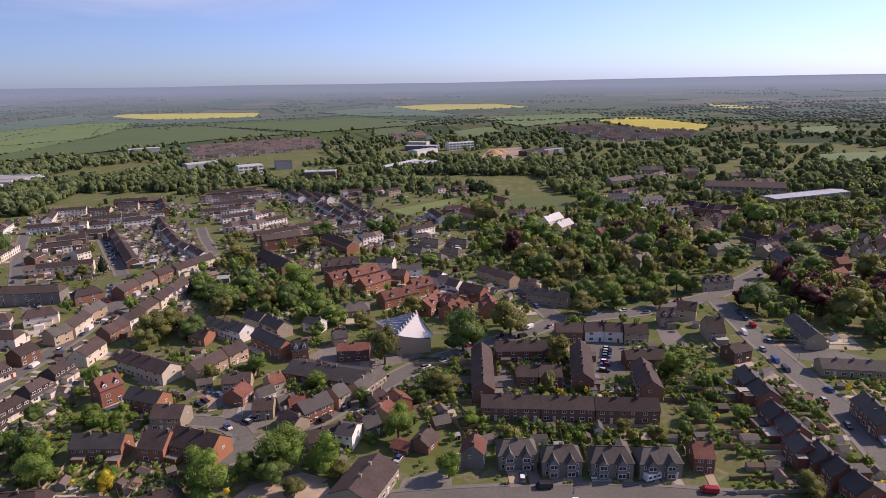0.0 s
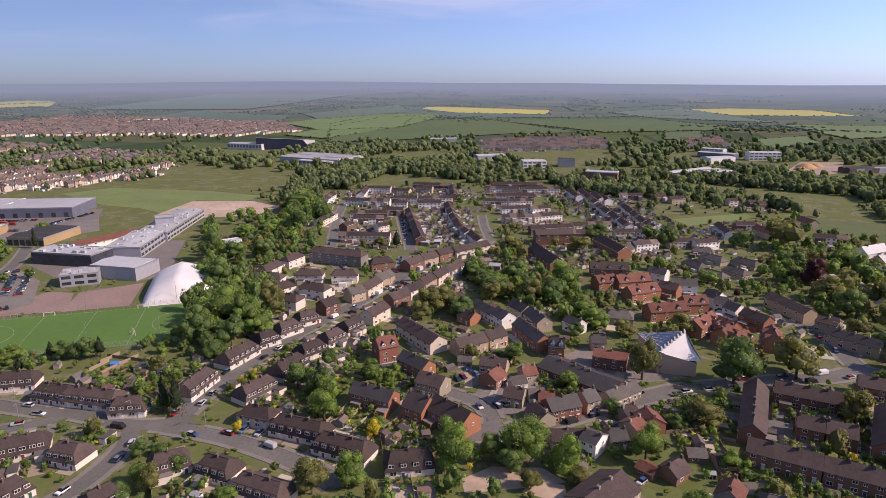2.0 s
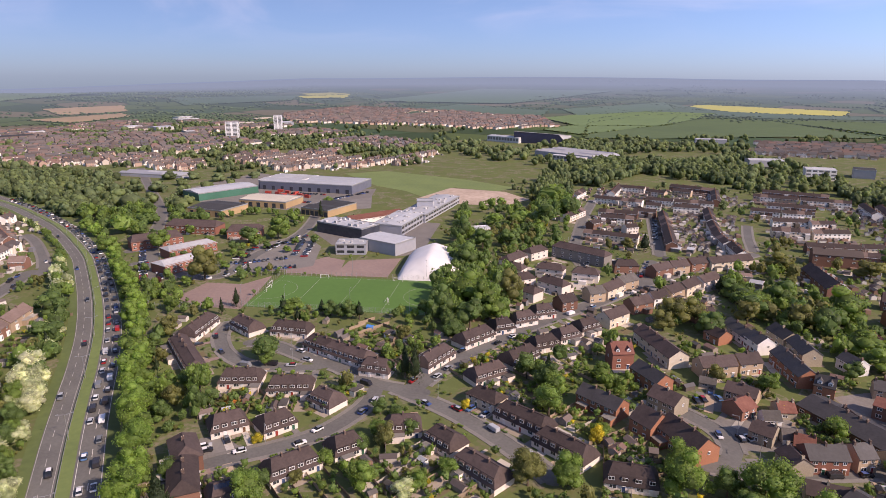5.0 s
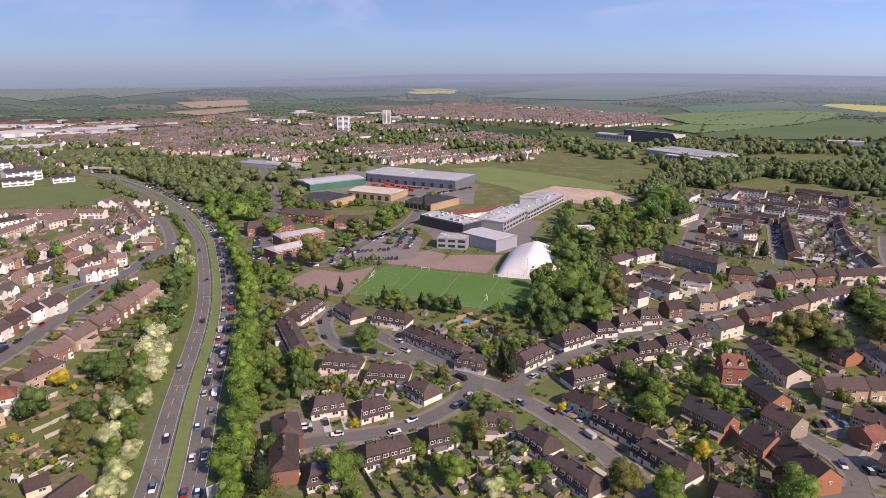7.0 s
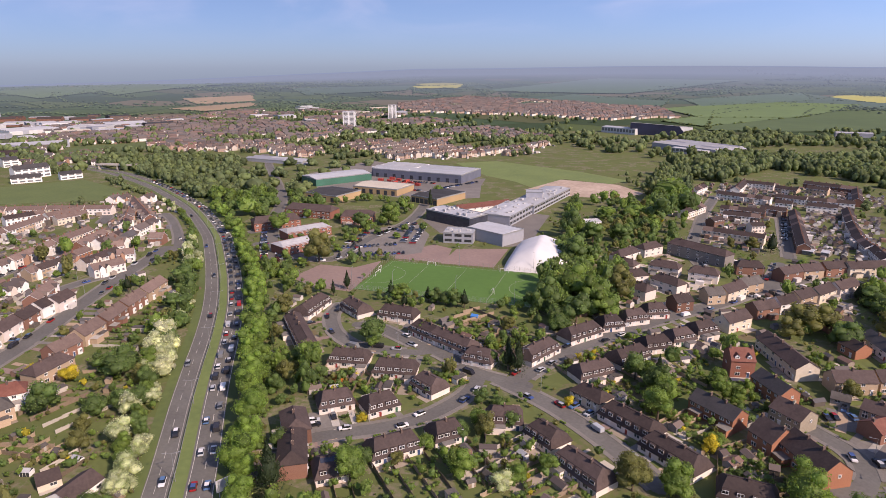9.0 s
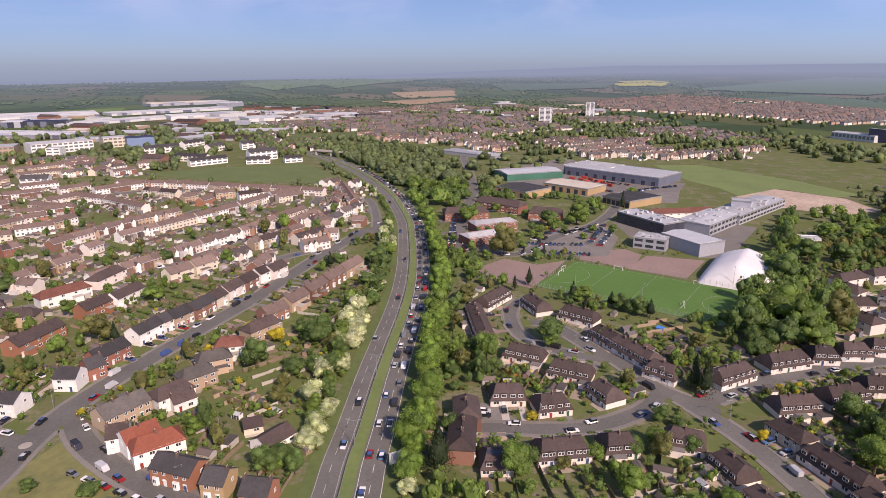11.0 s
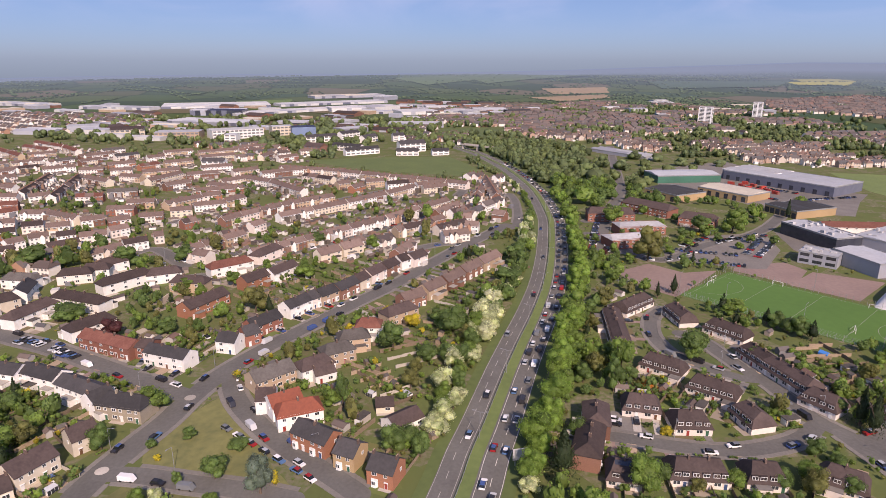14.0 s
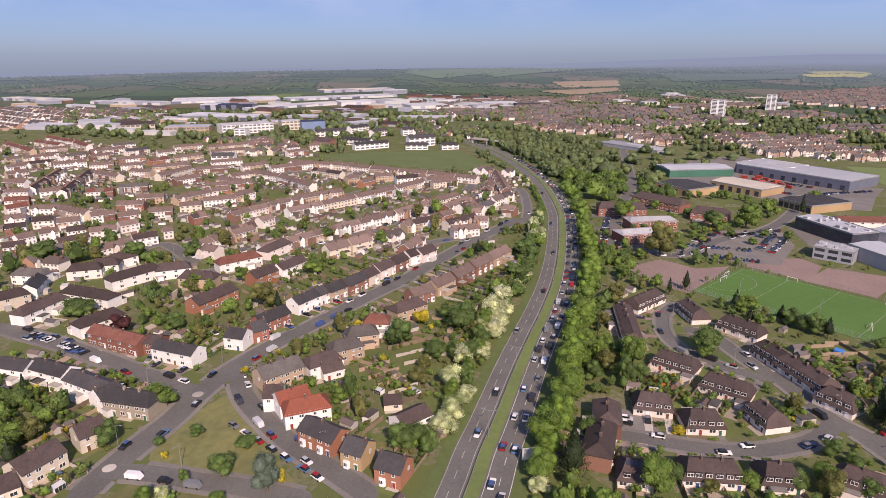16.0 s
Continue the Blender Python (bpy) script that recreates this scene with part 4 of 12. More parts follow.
# ---- large buildings ----
def block(x0, y0, x1, y1, h, depth, wall, roof, label, plant=0, bays=0, storeys=0):
    """A flat-roofed building behind the front edge (x0, y0)-(x1, y1)."""
    L = math.hypot(x1 - x0, y1 - y0)
    yaw = math.atan2(y1 - y0, x1 - x0)
    nx, ny = -math.sin(yaw), math.cos(yaw)
    if nx * (x0 + x1) + ny * (y0 + y1) < 0:
        yaw += math.pi
        nx, ny = -nx, -ny
    cx, cy = (x0 + x1) / 2 + nx * depth / 2, (y0 + y1) / 2 + ny * depth / 2
    th = new("building")
    th.matrix_basis = pose(cx, cy, ground_z(cx, cy), 0, 0, math.degrees(yaw))
    tagged(th, label if len(label.split()) > 3 else label + " beyond the trees", "building")
    a, b = L / 2, depth / 2
    big = L > 60 and storeys == 0 and math.hypot(cx, cy) > 800
    shell, r4 = Shape(), random.Random(int(cx + cy * 3))
    if big:
        h *= 0.75
        # clad in bays, with darker doors and bands among them
        m = max(3, round(L / 11))
        for k in range(m):
            u0, u1 = -a + L * k / m, -a + L * (k + 1) / m
            c = r4.choice((0, 0, 0, 1, 1, 2))
            for y, e in ((-b, 1), (b, -1)):
                shell.face([(u0, y, 0), (u1, y, 0), (u1, y, h), (u0, y, h)][::e], c)
        for x, e in ((-a, -1), (a, 1)):
            shell.face([(x, -b, 0), (x, b, 0), (x, b, h), (x, -b, h)][::e], 0)
        part("wall", shell.weld().mesh("wall", [wall, "panel_grey", "panel_slate"]), th)
    else:
        part("wall", shell.box(-a, -b, 0, a, b, h).mesh("wall", [wall]), th)
    pitched = roof in ("roof_slate", "roof_brown")
    s = Shape()
    if pitched:
        rz = h + min(depth * 0.3, 4)
        part("roof", profile_roof(L, [(-b - 0.4, h - 0.2), (0, rz), (b + 0.4, h - 0.2)], roof), th)
        part("gable", Shape().solid([(-a, -b, h), (-a, b, h), (-a, 0, rz - 0.2), (a, -b, h), (a, b, h), (a, 0, rz - 0.2)], [(0, 2, 1), (3, 4, 5)]).mesh("gable", [wall]), th)
    else:
        # shallow ridged sheets behind a parapet, some of them older or glazed
        m = max(1, round(depth / (12 if big else 26)))
        n = max(1, round(L / 34)) if big else 1
        for k in range(m):
            y0_, y1_ = -b + depth * k / m, -b + depth * (k + 1) / m
            ym, up = (y0_ + y1_) / 2, (0.14 if big else 0.05) * (y1_ - y0_)
            for q in range(n):
                u0, u1 = -a + L * q / n, -a + L * (q + 1) / n
                c = r4.choice((0, 0, 1, 2)) if big else 0
                s.face([(u0, y0_, h + 0.05), (u1, y0_, h + 0.05), (u1, ym, h + 0.05 + up), (u0, ym, h + 0.05 + up)], c)
                s.face([(u0, ym, h + 0.05 + up), (u1, ym, h + 0.05 + up), (u1, y1_, h + 0.05), (u0, y1_, h + 0.05)], c)
            for x in (-a, a):
                s.face([(x, y0_, h + 0.05), (x, ym, h + 0.05 + up), (x, y1_, h + 0.05)])
        part("roof", s.weld().mesh("roof", [roof, "roof_metal", "panel_grey"] if big else [roof]), th)
        p = Shape()
        for q in ((-a - 0.15, -b - 0.15, a + 0.15, -b + 0.15), (-a - 0.15, b - 0.15, a + 0.15, b + 0.15), (-a - 0.15, -b + 0.15, -a + 0.15, b - 0.15), (a - 0.15, -b + 0.15, a + 0.15, b - 0.15)):
            p.box(q[0], q[1], h - 0.5, q[2], q[3], h + 0.45, 0, True)
        if math.hypot(cx, cy) < 900:
            part("parapet", p.mesh("parapet", ["metal_grey" if roof != "roof_white" else "white_frame"]), th)
    r2 = random.Random(int(cx * 7 + cy))
    for k in range(plant):
        w, d, z = r2.uniform(1.2, 4), r2.uniform(1.2, 3), r2.uniform(0.8, 2.0)
        px, py = r2.uniform(-a + 2, a - 2), r2.uniform(-b + 2, b - 2)
        part("plant_unit", shared(("plant", round(w), round(d)), lambda: Shape().box(-w / 2, -d / 2, 0, w / 2, d / 2, z).box(-w / 2 + 0.2, -d / 2 + 0.2, z, w / 2 - 0.2, d / 2 - 0.2, z + 0.25).mesh("plant_unit", ["roof_white"])), th, "white rooftop air unit", pose(px, py, h + 0.1))
    for k in range(bays):
        u = -a + L * (k + 0.5) / bays
        part("loading_door", shared("loading_door", lambda: Shape().box(-1.8, -0.12, 0, 1.8, 0.1, 4.2).mesh("loading_door", ["glass_dark"])), th, "dark roller door", pose(u, -b, 0.05))
    for fl in range(storeys):
        z0 = h * (fl + 0.35) / storeys
        hh = h / storeys * 0.5
        if storeys > 5:
            for face in (0, 1, 3):
                length = L if face % 2 == 0 else depth
                for q in range(2):
                    u = -length / 2 + length * (q + 0.5) / 2
                    m_ = shared(("tower_window", round(length)), lambda: Shape().box(-length * 0.17, -0.08, 0, length * 0.17, 0.05, 1.3).mesh("window", ["window_glass"]))
                    base = [(u, -b), (a, u), (-u, b), (-a, -u)][face]
                    part("window", m_, th, at=pose(base[0], base[1], z0, 0, 0, 90 * face))
        else:
            k = max(2, int(L / 6))
            for q in range(k):
                m_ = shared(("band_window", round(L / k, 1), round(hh, 1), math.hypot(cx, cy) > 600), lambda: Shape().box(-L / k * 0.36, -0.08, 0, L / k * 0.36, 0.05, hh).mesh("window", ["far_window" if math.hypot(cx, cy) > 600 else "window_glass"]))
                part("window", m_, th, at=pose(-a + L * (q + 0.5) / k, -b, z0))
    for i in range(int(L // 6) + 2):
        for j in range(int(depth // 6) + 2):
            u, v = -a + L * i / (int(L // 6) + 1), -b + depth * j / (int(depth // 6) + 1)
            claim(cx + math.cos(yaw) * u - math.sin(yaw) * v, cy + math.sin(yaw) * u + math.cos(yaw) * v, 4)
    return th


# ---- trees ----
def lobe_set(r, lobes):
    """Centres and radii of the rounded masses that make up a crown."""
    a = np.arange(lobes) * 2.4 + r.random()
    up = r.uniform(0.18, 0.78, lobes)
    out = 0.3 * np.sqrt(np.clip(1 - (up - 0.4) ** 2 * 5, 0.05, 1)) * r.uniform(0.7, 1.0, lobes)
    centre = np.concatenate([[[0, 0, 0.47]], np.stack([np.cos(a) * out, np.sin(a) * out, up], 1)])
    return centre, np.concatenate([[0.34], r.uniform(0.15, 0.25, lobes)])


def lobe_cores(seed, lobes, flatness):
    """Rough solid masses inside the leaf tufts."""
    centre, size = lobe_set(np.random.default_rng(seed), lobes)
    bm = bmesh.new()
    bmesh.ops.create_icosphere(bm, subdivisions=2, radius=1)
    unit = [v.co.copy() for v in bm.verts]
    tri = [tuple(v.index for v in f.verts) for f in bm.faces]
    bm.free()
    vs, fs = [], []
    for k, (c, s) in enumerate(zip(centre, size)):
        o = len(vs)
        for p in unit:
            q = p * s * (0.79 + 0.4 * noise.noise(p * 2.2 + Vector((k * 3.1, seed % 17, 0))))
            vs.append((c[0] + q.x, c[1] + q.y, c[2] + q.z * flatness))
        fs += [tuple(i + o for i in t) for t in tri]
    return vs, fs


def leaf_cloud(seed, n, lobes, flatness, leaf, cone=False):
    """Vertices and faces of a unit crown (height 1, width 1): leaf tufts over several lobes."""
    r = np.random.default_rng(seed)
    if cone:
        t = r.random(n) ** 0.7
        a = r.random(n) * math.tau
        rad = (1 - t) * 0.5 * (0.75 + 0.35 * r.random(n)) * (0.85 + 0.15 * np.sin(t * 40))
        c = np.stack([np.cos(a) * rad, np.sin(a) * rad, t], 1)
        nrm = np.stack([np.cos(a), np.sin(a), np.full(n, 0.35)], 1)
    else:
        centre, size = lobe_set(r, lobes)
        which = r.choice(lobes + 1, n, p=size ** 2 / (size ** 2).sum())
        d = r.normal(size=(n, 3))
        d /= np.linalg.norm(d, axis=1)[:, None]
        d[:, 2] = np.where(r.random(n) < 0.7, np.abs(d[:, 2]), d[:, 2])
        c = centre[which] + d * size[which][:, None] * r.uniform(0.82, 1.16, n)[:, None] * [1, 1, flatness]
        nrm = d
    nrm = nrm + r.normal(size=(n, 3)) * 0.65
    nrm /= np.linalg.norm(nrm, axis=1)[:, None]
    tmp = r.normal(size=(n, 3))
    u = np.cross(nrm, tmp)
    u /= np.linalg.norm(u, axis=1)[:, None]
    w = np.cross(nrm, u)
    s = leaf * r.uniform(0.6, 1.3, n)[:, None]
    # each tuft: a bent pair of triangles round its middle
    v = np.stack([c - u * s, c - w * s * 0.7 + nrm * s * 0.3, c + u * s, c + w * s * 0.8 - nrm * s * 0.2], 1).reshape(-1, 3)
    k = np.arange(n) * 4
    f = np.stack([k, k + 1, k + 2, k + 3], 1)
    return v, f


def core_blob(seed, cone=False, fine=2):
    """A rough inner mass that keeps crowns from being see-through."""
    bm = bmesh.new()
    bmesh.ops.create_icosphere(bm, subdivisions=fine, radius=0.5)
    r = random.Random(seed)
    off = Vector((r.random() * 9, r.random() * 9, r.random() * 9))
    vs = []
    for v in bm.verts:
        k = 0.7 + 0.5 * noise.noise(v.co * 3 + off)
        p = v.co * k * 0.78
        if cone:
            t = min(max(p.z + 0.5, 0), 1)
            p = Vector((v.co.x * (1 - t) * 0.8, v.co.y * (1 - t) * 0.8, p.z * 1.15))
        vs.append((p.x, p.y, p.z + 0.5))
    fs = [tuple(v.index for v in f.verts) for f in bm.faces]
    bm.free()
    return vs, fs


def crown_mesh(kind, variant, tufts):
    def build():
        cone = kind == "conifer"
        seed = hash_of(kind) + variant
        v, f = leaf_cloud(seed, tufts, 9, 0.9, 0.03 if tufts < 900 else 0.025 if tufts < 1500 else 0.0195, cone)
        cv, cf = core_blob(variant + 3, True) if cone else lobe_cores(seed, 9, 0.9)
        o = len(v)
        me = bpy.data.meshes.new("crown")
        me.from_pydata(v.tolist() + cv, [], f.tolist() + [tuple(i + o for i in q) for q in cf])
        me.materials.append(MATS["leaf_" + kind])
        me.polygons.foreach_set("use_smooth", [False] * len(f) + [True] * len(cf))
        return me
    return shared(("crown", kind, variant, tufts), build)


def hash_of(s):
    return sum(ord(c) * (i + 1) for i, c in enumerate(s))


def trunk_mesh(variant):
    def build():
        s = Shape()
        r = random.Random(variant)

        def limb(p, q, r0, r1):
            d = (Vector(q) - Vector(p)).normalized()
            u = d.orthogonal().normalized()
            w = d.cross(u)
            a = [tuple(Vector(p) + (u * math.cos(t) + w * math.sin(t)) * r0) for t in np.linspace(0, math.tau, 7)[:-1]]
            b = [tuple(Vector(q) + (u * math.cos(t) + w * math.sin(t)) * r1) for t in np.linspace(0, math.tau, 7)[:-1]]
            for i in range(6):
                s.face([a[i], a[(i + 1) % 6], b[(i + 1) % 6], b[i]])
        limb((0, 0, -0.05), (0, 0, 0.45), 0.03, 0.02)
        for k in range(5):
            a = k * 1.26 + r.random()
            limb((0, 0, 0.28 + 0.04 * k), (math.cos(a) * 0.2, math.sin(a) * 0.2, 0.55 + r.random() * 0.2), 0.014, 0.005)
        return s.mesh("trunk", ["bark"])
    return shared(("trunk", variant), build)


TREE_WORDS = {"lime": "bright yellow-green broadleaf roadside tree in spring leaf", "fresh": "bright green broadleaf tree in spring leaf", "dark": "dark green bushy broadleaf tree", "olive": "olive-brown tree just coming into leaf", "copper": "dark purple copper-leaved tree",
              "conifer": "tall dark pointed conifer tree", "gold": "bright golden-yellow garden shrub in leaf", "blue": "round blue-green conifer on grass", "blossom": "hawthorn covered in white blossom"}
TREE_COUNT = [0]


def tree(x, y, h, wide, kind):
    r = math.hypot(x, y)
    if r > 480 or (r > 285 and TREE_COUNT[0] > 290):
        (FAR_TREES if r > 600 else MID_TREES[kind]).append((x, y, h, wide))
        return
    TREE_COUNT[0] += 1
    k = TREE_COUNT[0]
    t = new("tree" if kind != "gold" else "shrub")
    tagged(t, TREE_WORDS[kind], "tree" if kind != "gold" else "shrub", "trees")
    t.matrix_basis = pose(x, y, ground_z(x, y), 0, 0, rng.uniform(0, 360))
    part("trunk", trunk_mesh(k % 3), t, at=Matrix.Diagonal((h, h, h, 1)))
    low = 0.07 if kind not in ("conifer", "gold", "blossom") else 0.02
    part("crown", crown_mesh(kind, k % 4, 2300 if r < 205 else 1150 if r < 270 else 450), t, at=Matrix.Translation((0, 0, h * low)) @ Matrix.Diagonal((wide, wide, h * (1 - low), 1)))
    claim(x, y, 1)


def belt(pts, width, spacing, h0, h1, kinds):
    line = resample(pts, spacing)
    nor = normals(line)
    lanes = max(1, round(width / (spacing * 1.3)))
    for q, n in zip(line, nor):
        for k in range(lanes):
            o = (k + 0.5) / lanes * width - width / 2 + rng.uniform(-0.4, 0.4) * width / lanes
            x, y = q.x + n.x * o + rng.uniform(-1.5, 1.5), q.y + n.y * o + rng.uniform(-1.5, 1.5)
            if not free(x, y):
                continue
            h = rng.uniform(h0, h1)
            tree(x, y, h, h * rng.uniform(0.75, 1.05), rng.choice(kinds))


def grove(pts, spacing, h0, h1, kinds):
    """Trees standing close together over a polygon."""
    xs, ys = [p[0] for p in pts], [p[1] for p in pts]
    y = min(ys)
    while y < max(ys):
        x = min(xs)
        while x < max(xs):
            px, py = x + rng.uniform(-0.4, 0.4) * spacing, y + rng.uniform(-0.4, 0.4) * spacing
            if inside(px, py, pts) and free(px, py):
                h = rng.uniform(h0, h1)
                tree(px, py, h, min(max(spacing * rng.uniform(0.9, 1.3), h * 0.6), h * 0.95), rng.choice(kinds))
            x += spacing
        y += spacing


OLD_SUBURBS = [(-948.6, -687.7), (-882.0, -362.1), (-824.6, -266.2), (-717.0, -206.6), (-737.7, -173.1), (-625.6, 42.9), (-519.6, 42.4), (-475.0, 9.0), (-373.9, -54.3), (-374.9, -158.2), (-376.0, -282.7)]


def suburb(pts, yaw, green=0.0):
    """Rows of small houses over a polygon, too far off to be counted; green sets how much of it is trees."""
    c, s = math.cos(radians(yaw)), math.sin(radians(yaw))
    cx, cy = sum(p[0] for p in pts) / len(pts), sum(p[1] for p in pts) / len(pts)
    R = max(math.hypot(p[0] - cx, p[1] - cy) for p in pts)
    v, k = -R, 0
    while v < R:
        u = -R
        while u < R:
            bend = (5 if green < 0.2 else 14) * math.sin(u / 90 + v / 60)
            L = rng.uniform(11, 15)
            x, y = cx + c * u - s * (v + bend), cy + s * u + c * (v + bend)
            if inside(x, y, pts) and not inside(x, y, OLD_SUBURBS):
                leafy = noise.noise(Vector((x, y, 3.0)) * 0.008) * 0.9 + 0.5 < green
                gap = 9 if k % 2 else -9
                if leafy or rng.random() < 0.07 + green * 0.5:
                    for _ in range(2 if leafy else 1):
                        tx, ty = x - s * gap + rng.uniform(-6, 6), y + c * gap + rng.uniform(-6, 6)
                        h = rng.uniform(5, 12) if green >= 0.2 else rng.uniform(4, 9)
                        if free(tx, ty):
                            FAR_TREES.append((tx, ty, h, h * rng.uniform(0.7, 1.1)))
                if not leafy and free(x, y) and free(x + 4, y) and free(x - 4, y) and free(x, y + 4) and rng.random() < 0.95:
                    turn = noise.noise(Vector((x, y, 0)) * 0.004) * (0.15 if green < 0.2 else 0.5)
                    FAR_HOUSES.append((x, y, radians(yaw) + turn + (math.pi / 2 if rng.random() < (0.02 if green < 0.2 else 0.07) else 0), L, rng.uniform(7, 8.4)))
                    claim(x, y, 4)
            u += L + (rng.uniform(0.6, 2.2) if green < 0.2 else rng.uniform(1, 4))
        v += (20 if k % 2 else 29) if green < 0.2 else (19 if k % 2 else 24)
        k += 1


def works(pts, n, yaw):
    """Sheds and offices of a works, spread over a polygon."""
    xs, ys = [p[0] for p in pts], [p[1] for p in pts]
    got = tries = 0
    while got < n and tries < 900:
        tries += 1
        x, y = rng.uniform(min(xs), max(xs)), rng.uniform(min(ys), max(ys))
        L, d, h = rng.uniform(20, 70), rng.uniform(16, 42), rng.uniform(3.8, 7.5)
        c, s = math.cos(radians(yaw)), math.sin(radians(yaw))
        if not inside(x, y, pts) or not all(free(x + c * u - s * v, y + s * u + c * v) for u in (-L / 2, 0, L / 2) for v in (-d / 2, 0, d / 2)):
            continue
        wall, roof, word = rng.choice([("panel_white", "roof_white", "white clad works shed with a pale roof"), ("panel_grey", "roof_metal", "grey metal shed with a ribbed roof"), ("brick", "roof_metal", "brick workshop with a grey sheet roof"),
                                       ("panel_white", "roof_metal", "pale office range with a grey roof"), ("panel_grey", "roof_white", "grey warehouse with a white roof"), ("brick_pale", "roof_cream", "pale brick unit with a cream roof"), ("brick_dark", "roof_black", "dark brick unit with a black roof"), ("brick", "roof_brown", "brick range under a brown tiled roof")])
        block(x - c * L / 2, y - s * L / 2, x + c * L / 2, y + s * L / 2, h, d, wall, roof, word)
        got += 1


def wood(pts, n):
    xs, ys = [p[0] for p in pts], [p[1] for p in pts]
    got = tries = 0
    if math.hypot(sum(xs) / len(xs), sum(ys) / len(ys)) > 1700:
        n *= 2
    while got < n and tries < n * 8:
        tries += 1
        x, y = rng.uniform(min(xs), max(xs)), rng.uniform(min(ys), max(ys))
        if not inside(x, y, pts) or not free(x, y) or any(inside(x, y, f) for f in FIELDS):
            continue
        r = math.hypot(x, y)
        far = r > 1700
        if far:
            # a hedgerow or a strip of wood
            turn, steps = rng.uniform(0, math.pi), rng.randint(8, 26)
            deep = rng.choice((4, 6, 40))
            for k in range(steps):
                q = (k - steps / 2) * 13
                FAR_TREES.append((x + math.cos(turn) * q + rng.uniform(-deep, deep), y + math.sin(turn) * q + rng.uniform(-deep, deep), rng.uniform(4, 8), rng.uniform(11, 19)))
            got += steps
            continue
        h = rng.uniform(8, 16)
        w = h * rng.uniform(0.75, 1.15)
        if r < 600:
            tree(x, y, h, w * 0.8, rng.choice(["dark", "fresh", "olive", "dark"]))
        else:
            FAR_TREES.append((x, y, h, w))
        got += 1


def crown_lobes(seed, lobes, fine):
    """A unit crown of a few overlapping, uneven masses."""
    centre, size = lobe_set(np.random.default_rng(seed), lobes)
    bm = bmesh.new()
    bmesh.ops.create_icosphere(bm, subdivisions=fine, radius=1)
    unit = [v.co.copy() for v in bm.verts]
    tri = [tuple(v.index for v in f.verts) for f in bm.faces]
    bm.free()
    vs, fs = [], []
    for k, (c, s) in enumerate(zip(centre, size)):
        o = len(vs)
        for p in unit:
            q = p * s * (1.08 + 0.5 * noise.noise(p * 1.9 + Vector((k * 3.7, seed % 13, 1.0))))
            vs.append((c[0] + q.x, c[1] + q.y, c[2] + q.z))
        fs += [tuple(i + o for i in t) for t in tri]
    return vs, fs


def scatter_mesh(name, label, category, v, f, spots, mat, smooth=False):
    """Many scaled copies of one small form, joined into one mesh. spots: x, y, z, sx, sy, sz, turn."""
    v, f = np.asarray(v, float), np.asarray(f)
    sp = np.asarray(spots, float)
    c, s = np.cos(sp[:, 6])[:, None], np.sin(sp[:, 6])[:, None]
    X, Y = v[None, :, 0] * sp[:, 3:4], v[None, :, 1] * sp[:, 4:5]
    out = np.stack([sp[:, 0:1] + X * c - Y * s, sp[:, 1:2] + X * s + Y * c, sp[:, 2:3] + v[None, :, 2] * sp[:, 5:6]], 2).reshape(-1, 3)
    faces = (f[None] + (np.arange(len(sp)) * len(v))[:, None, None]).reshape(-1, f.shape[1])
    me = bpy.data.meshes.new(name)
    me.vertices.add(len(out))
    me.vertices.foreach_set("co", out.ravel())
    k = f.shape[1]
    me.loops.add(faces.size)
    me.loops.foreach_set("vertex_index", faces.ravel())
    me.polygons.add(len(faces))
    me.polygons.foreach_set("loop_start", np.arange(len(faces)) * k)
    me.polygons.foreach_set("loop_total", np.full(len(faces), k))
    me.update(calc_edges=True)
    if smooth:
        me.shade_smooth()
    else:
        me.shade_flat()
    me.materials.append(MATS[mat])
    return tagged(new(name, me), label, category, kind="stuff")


# ---- cars ----
FAR_CARS = []


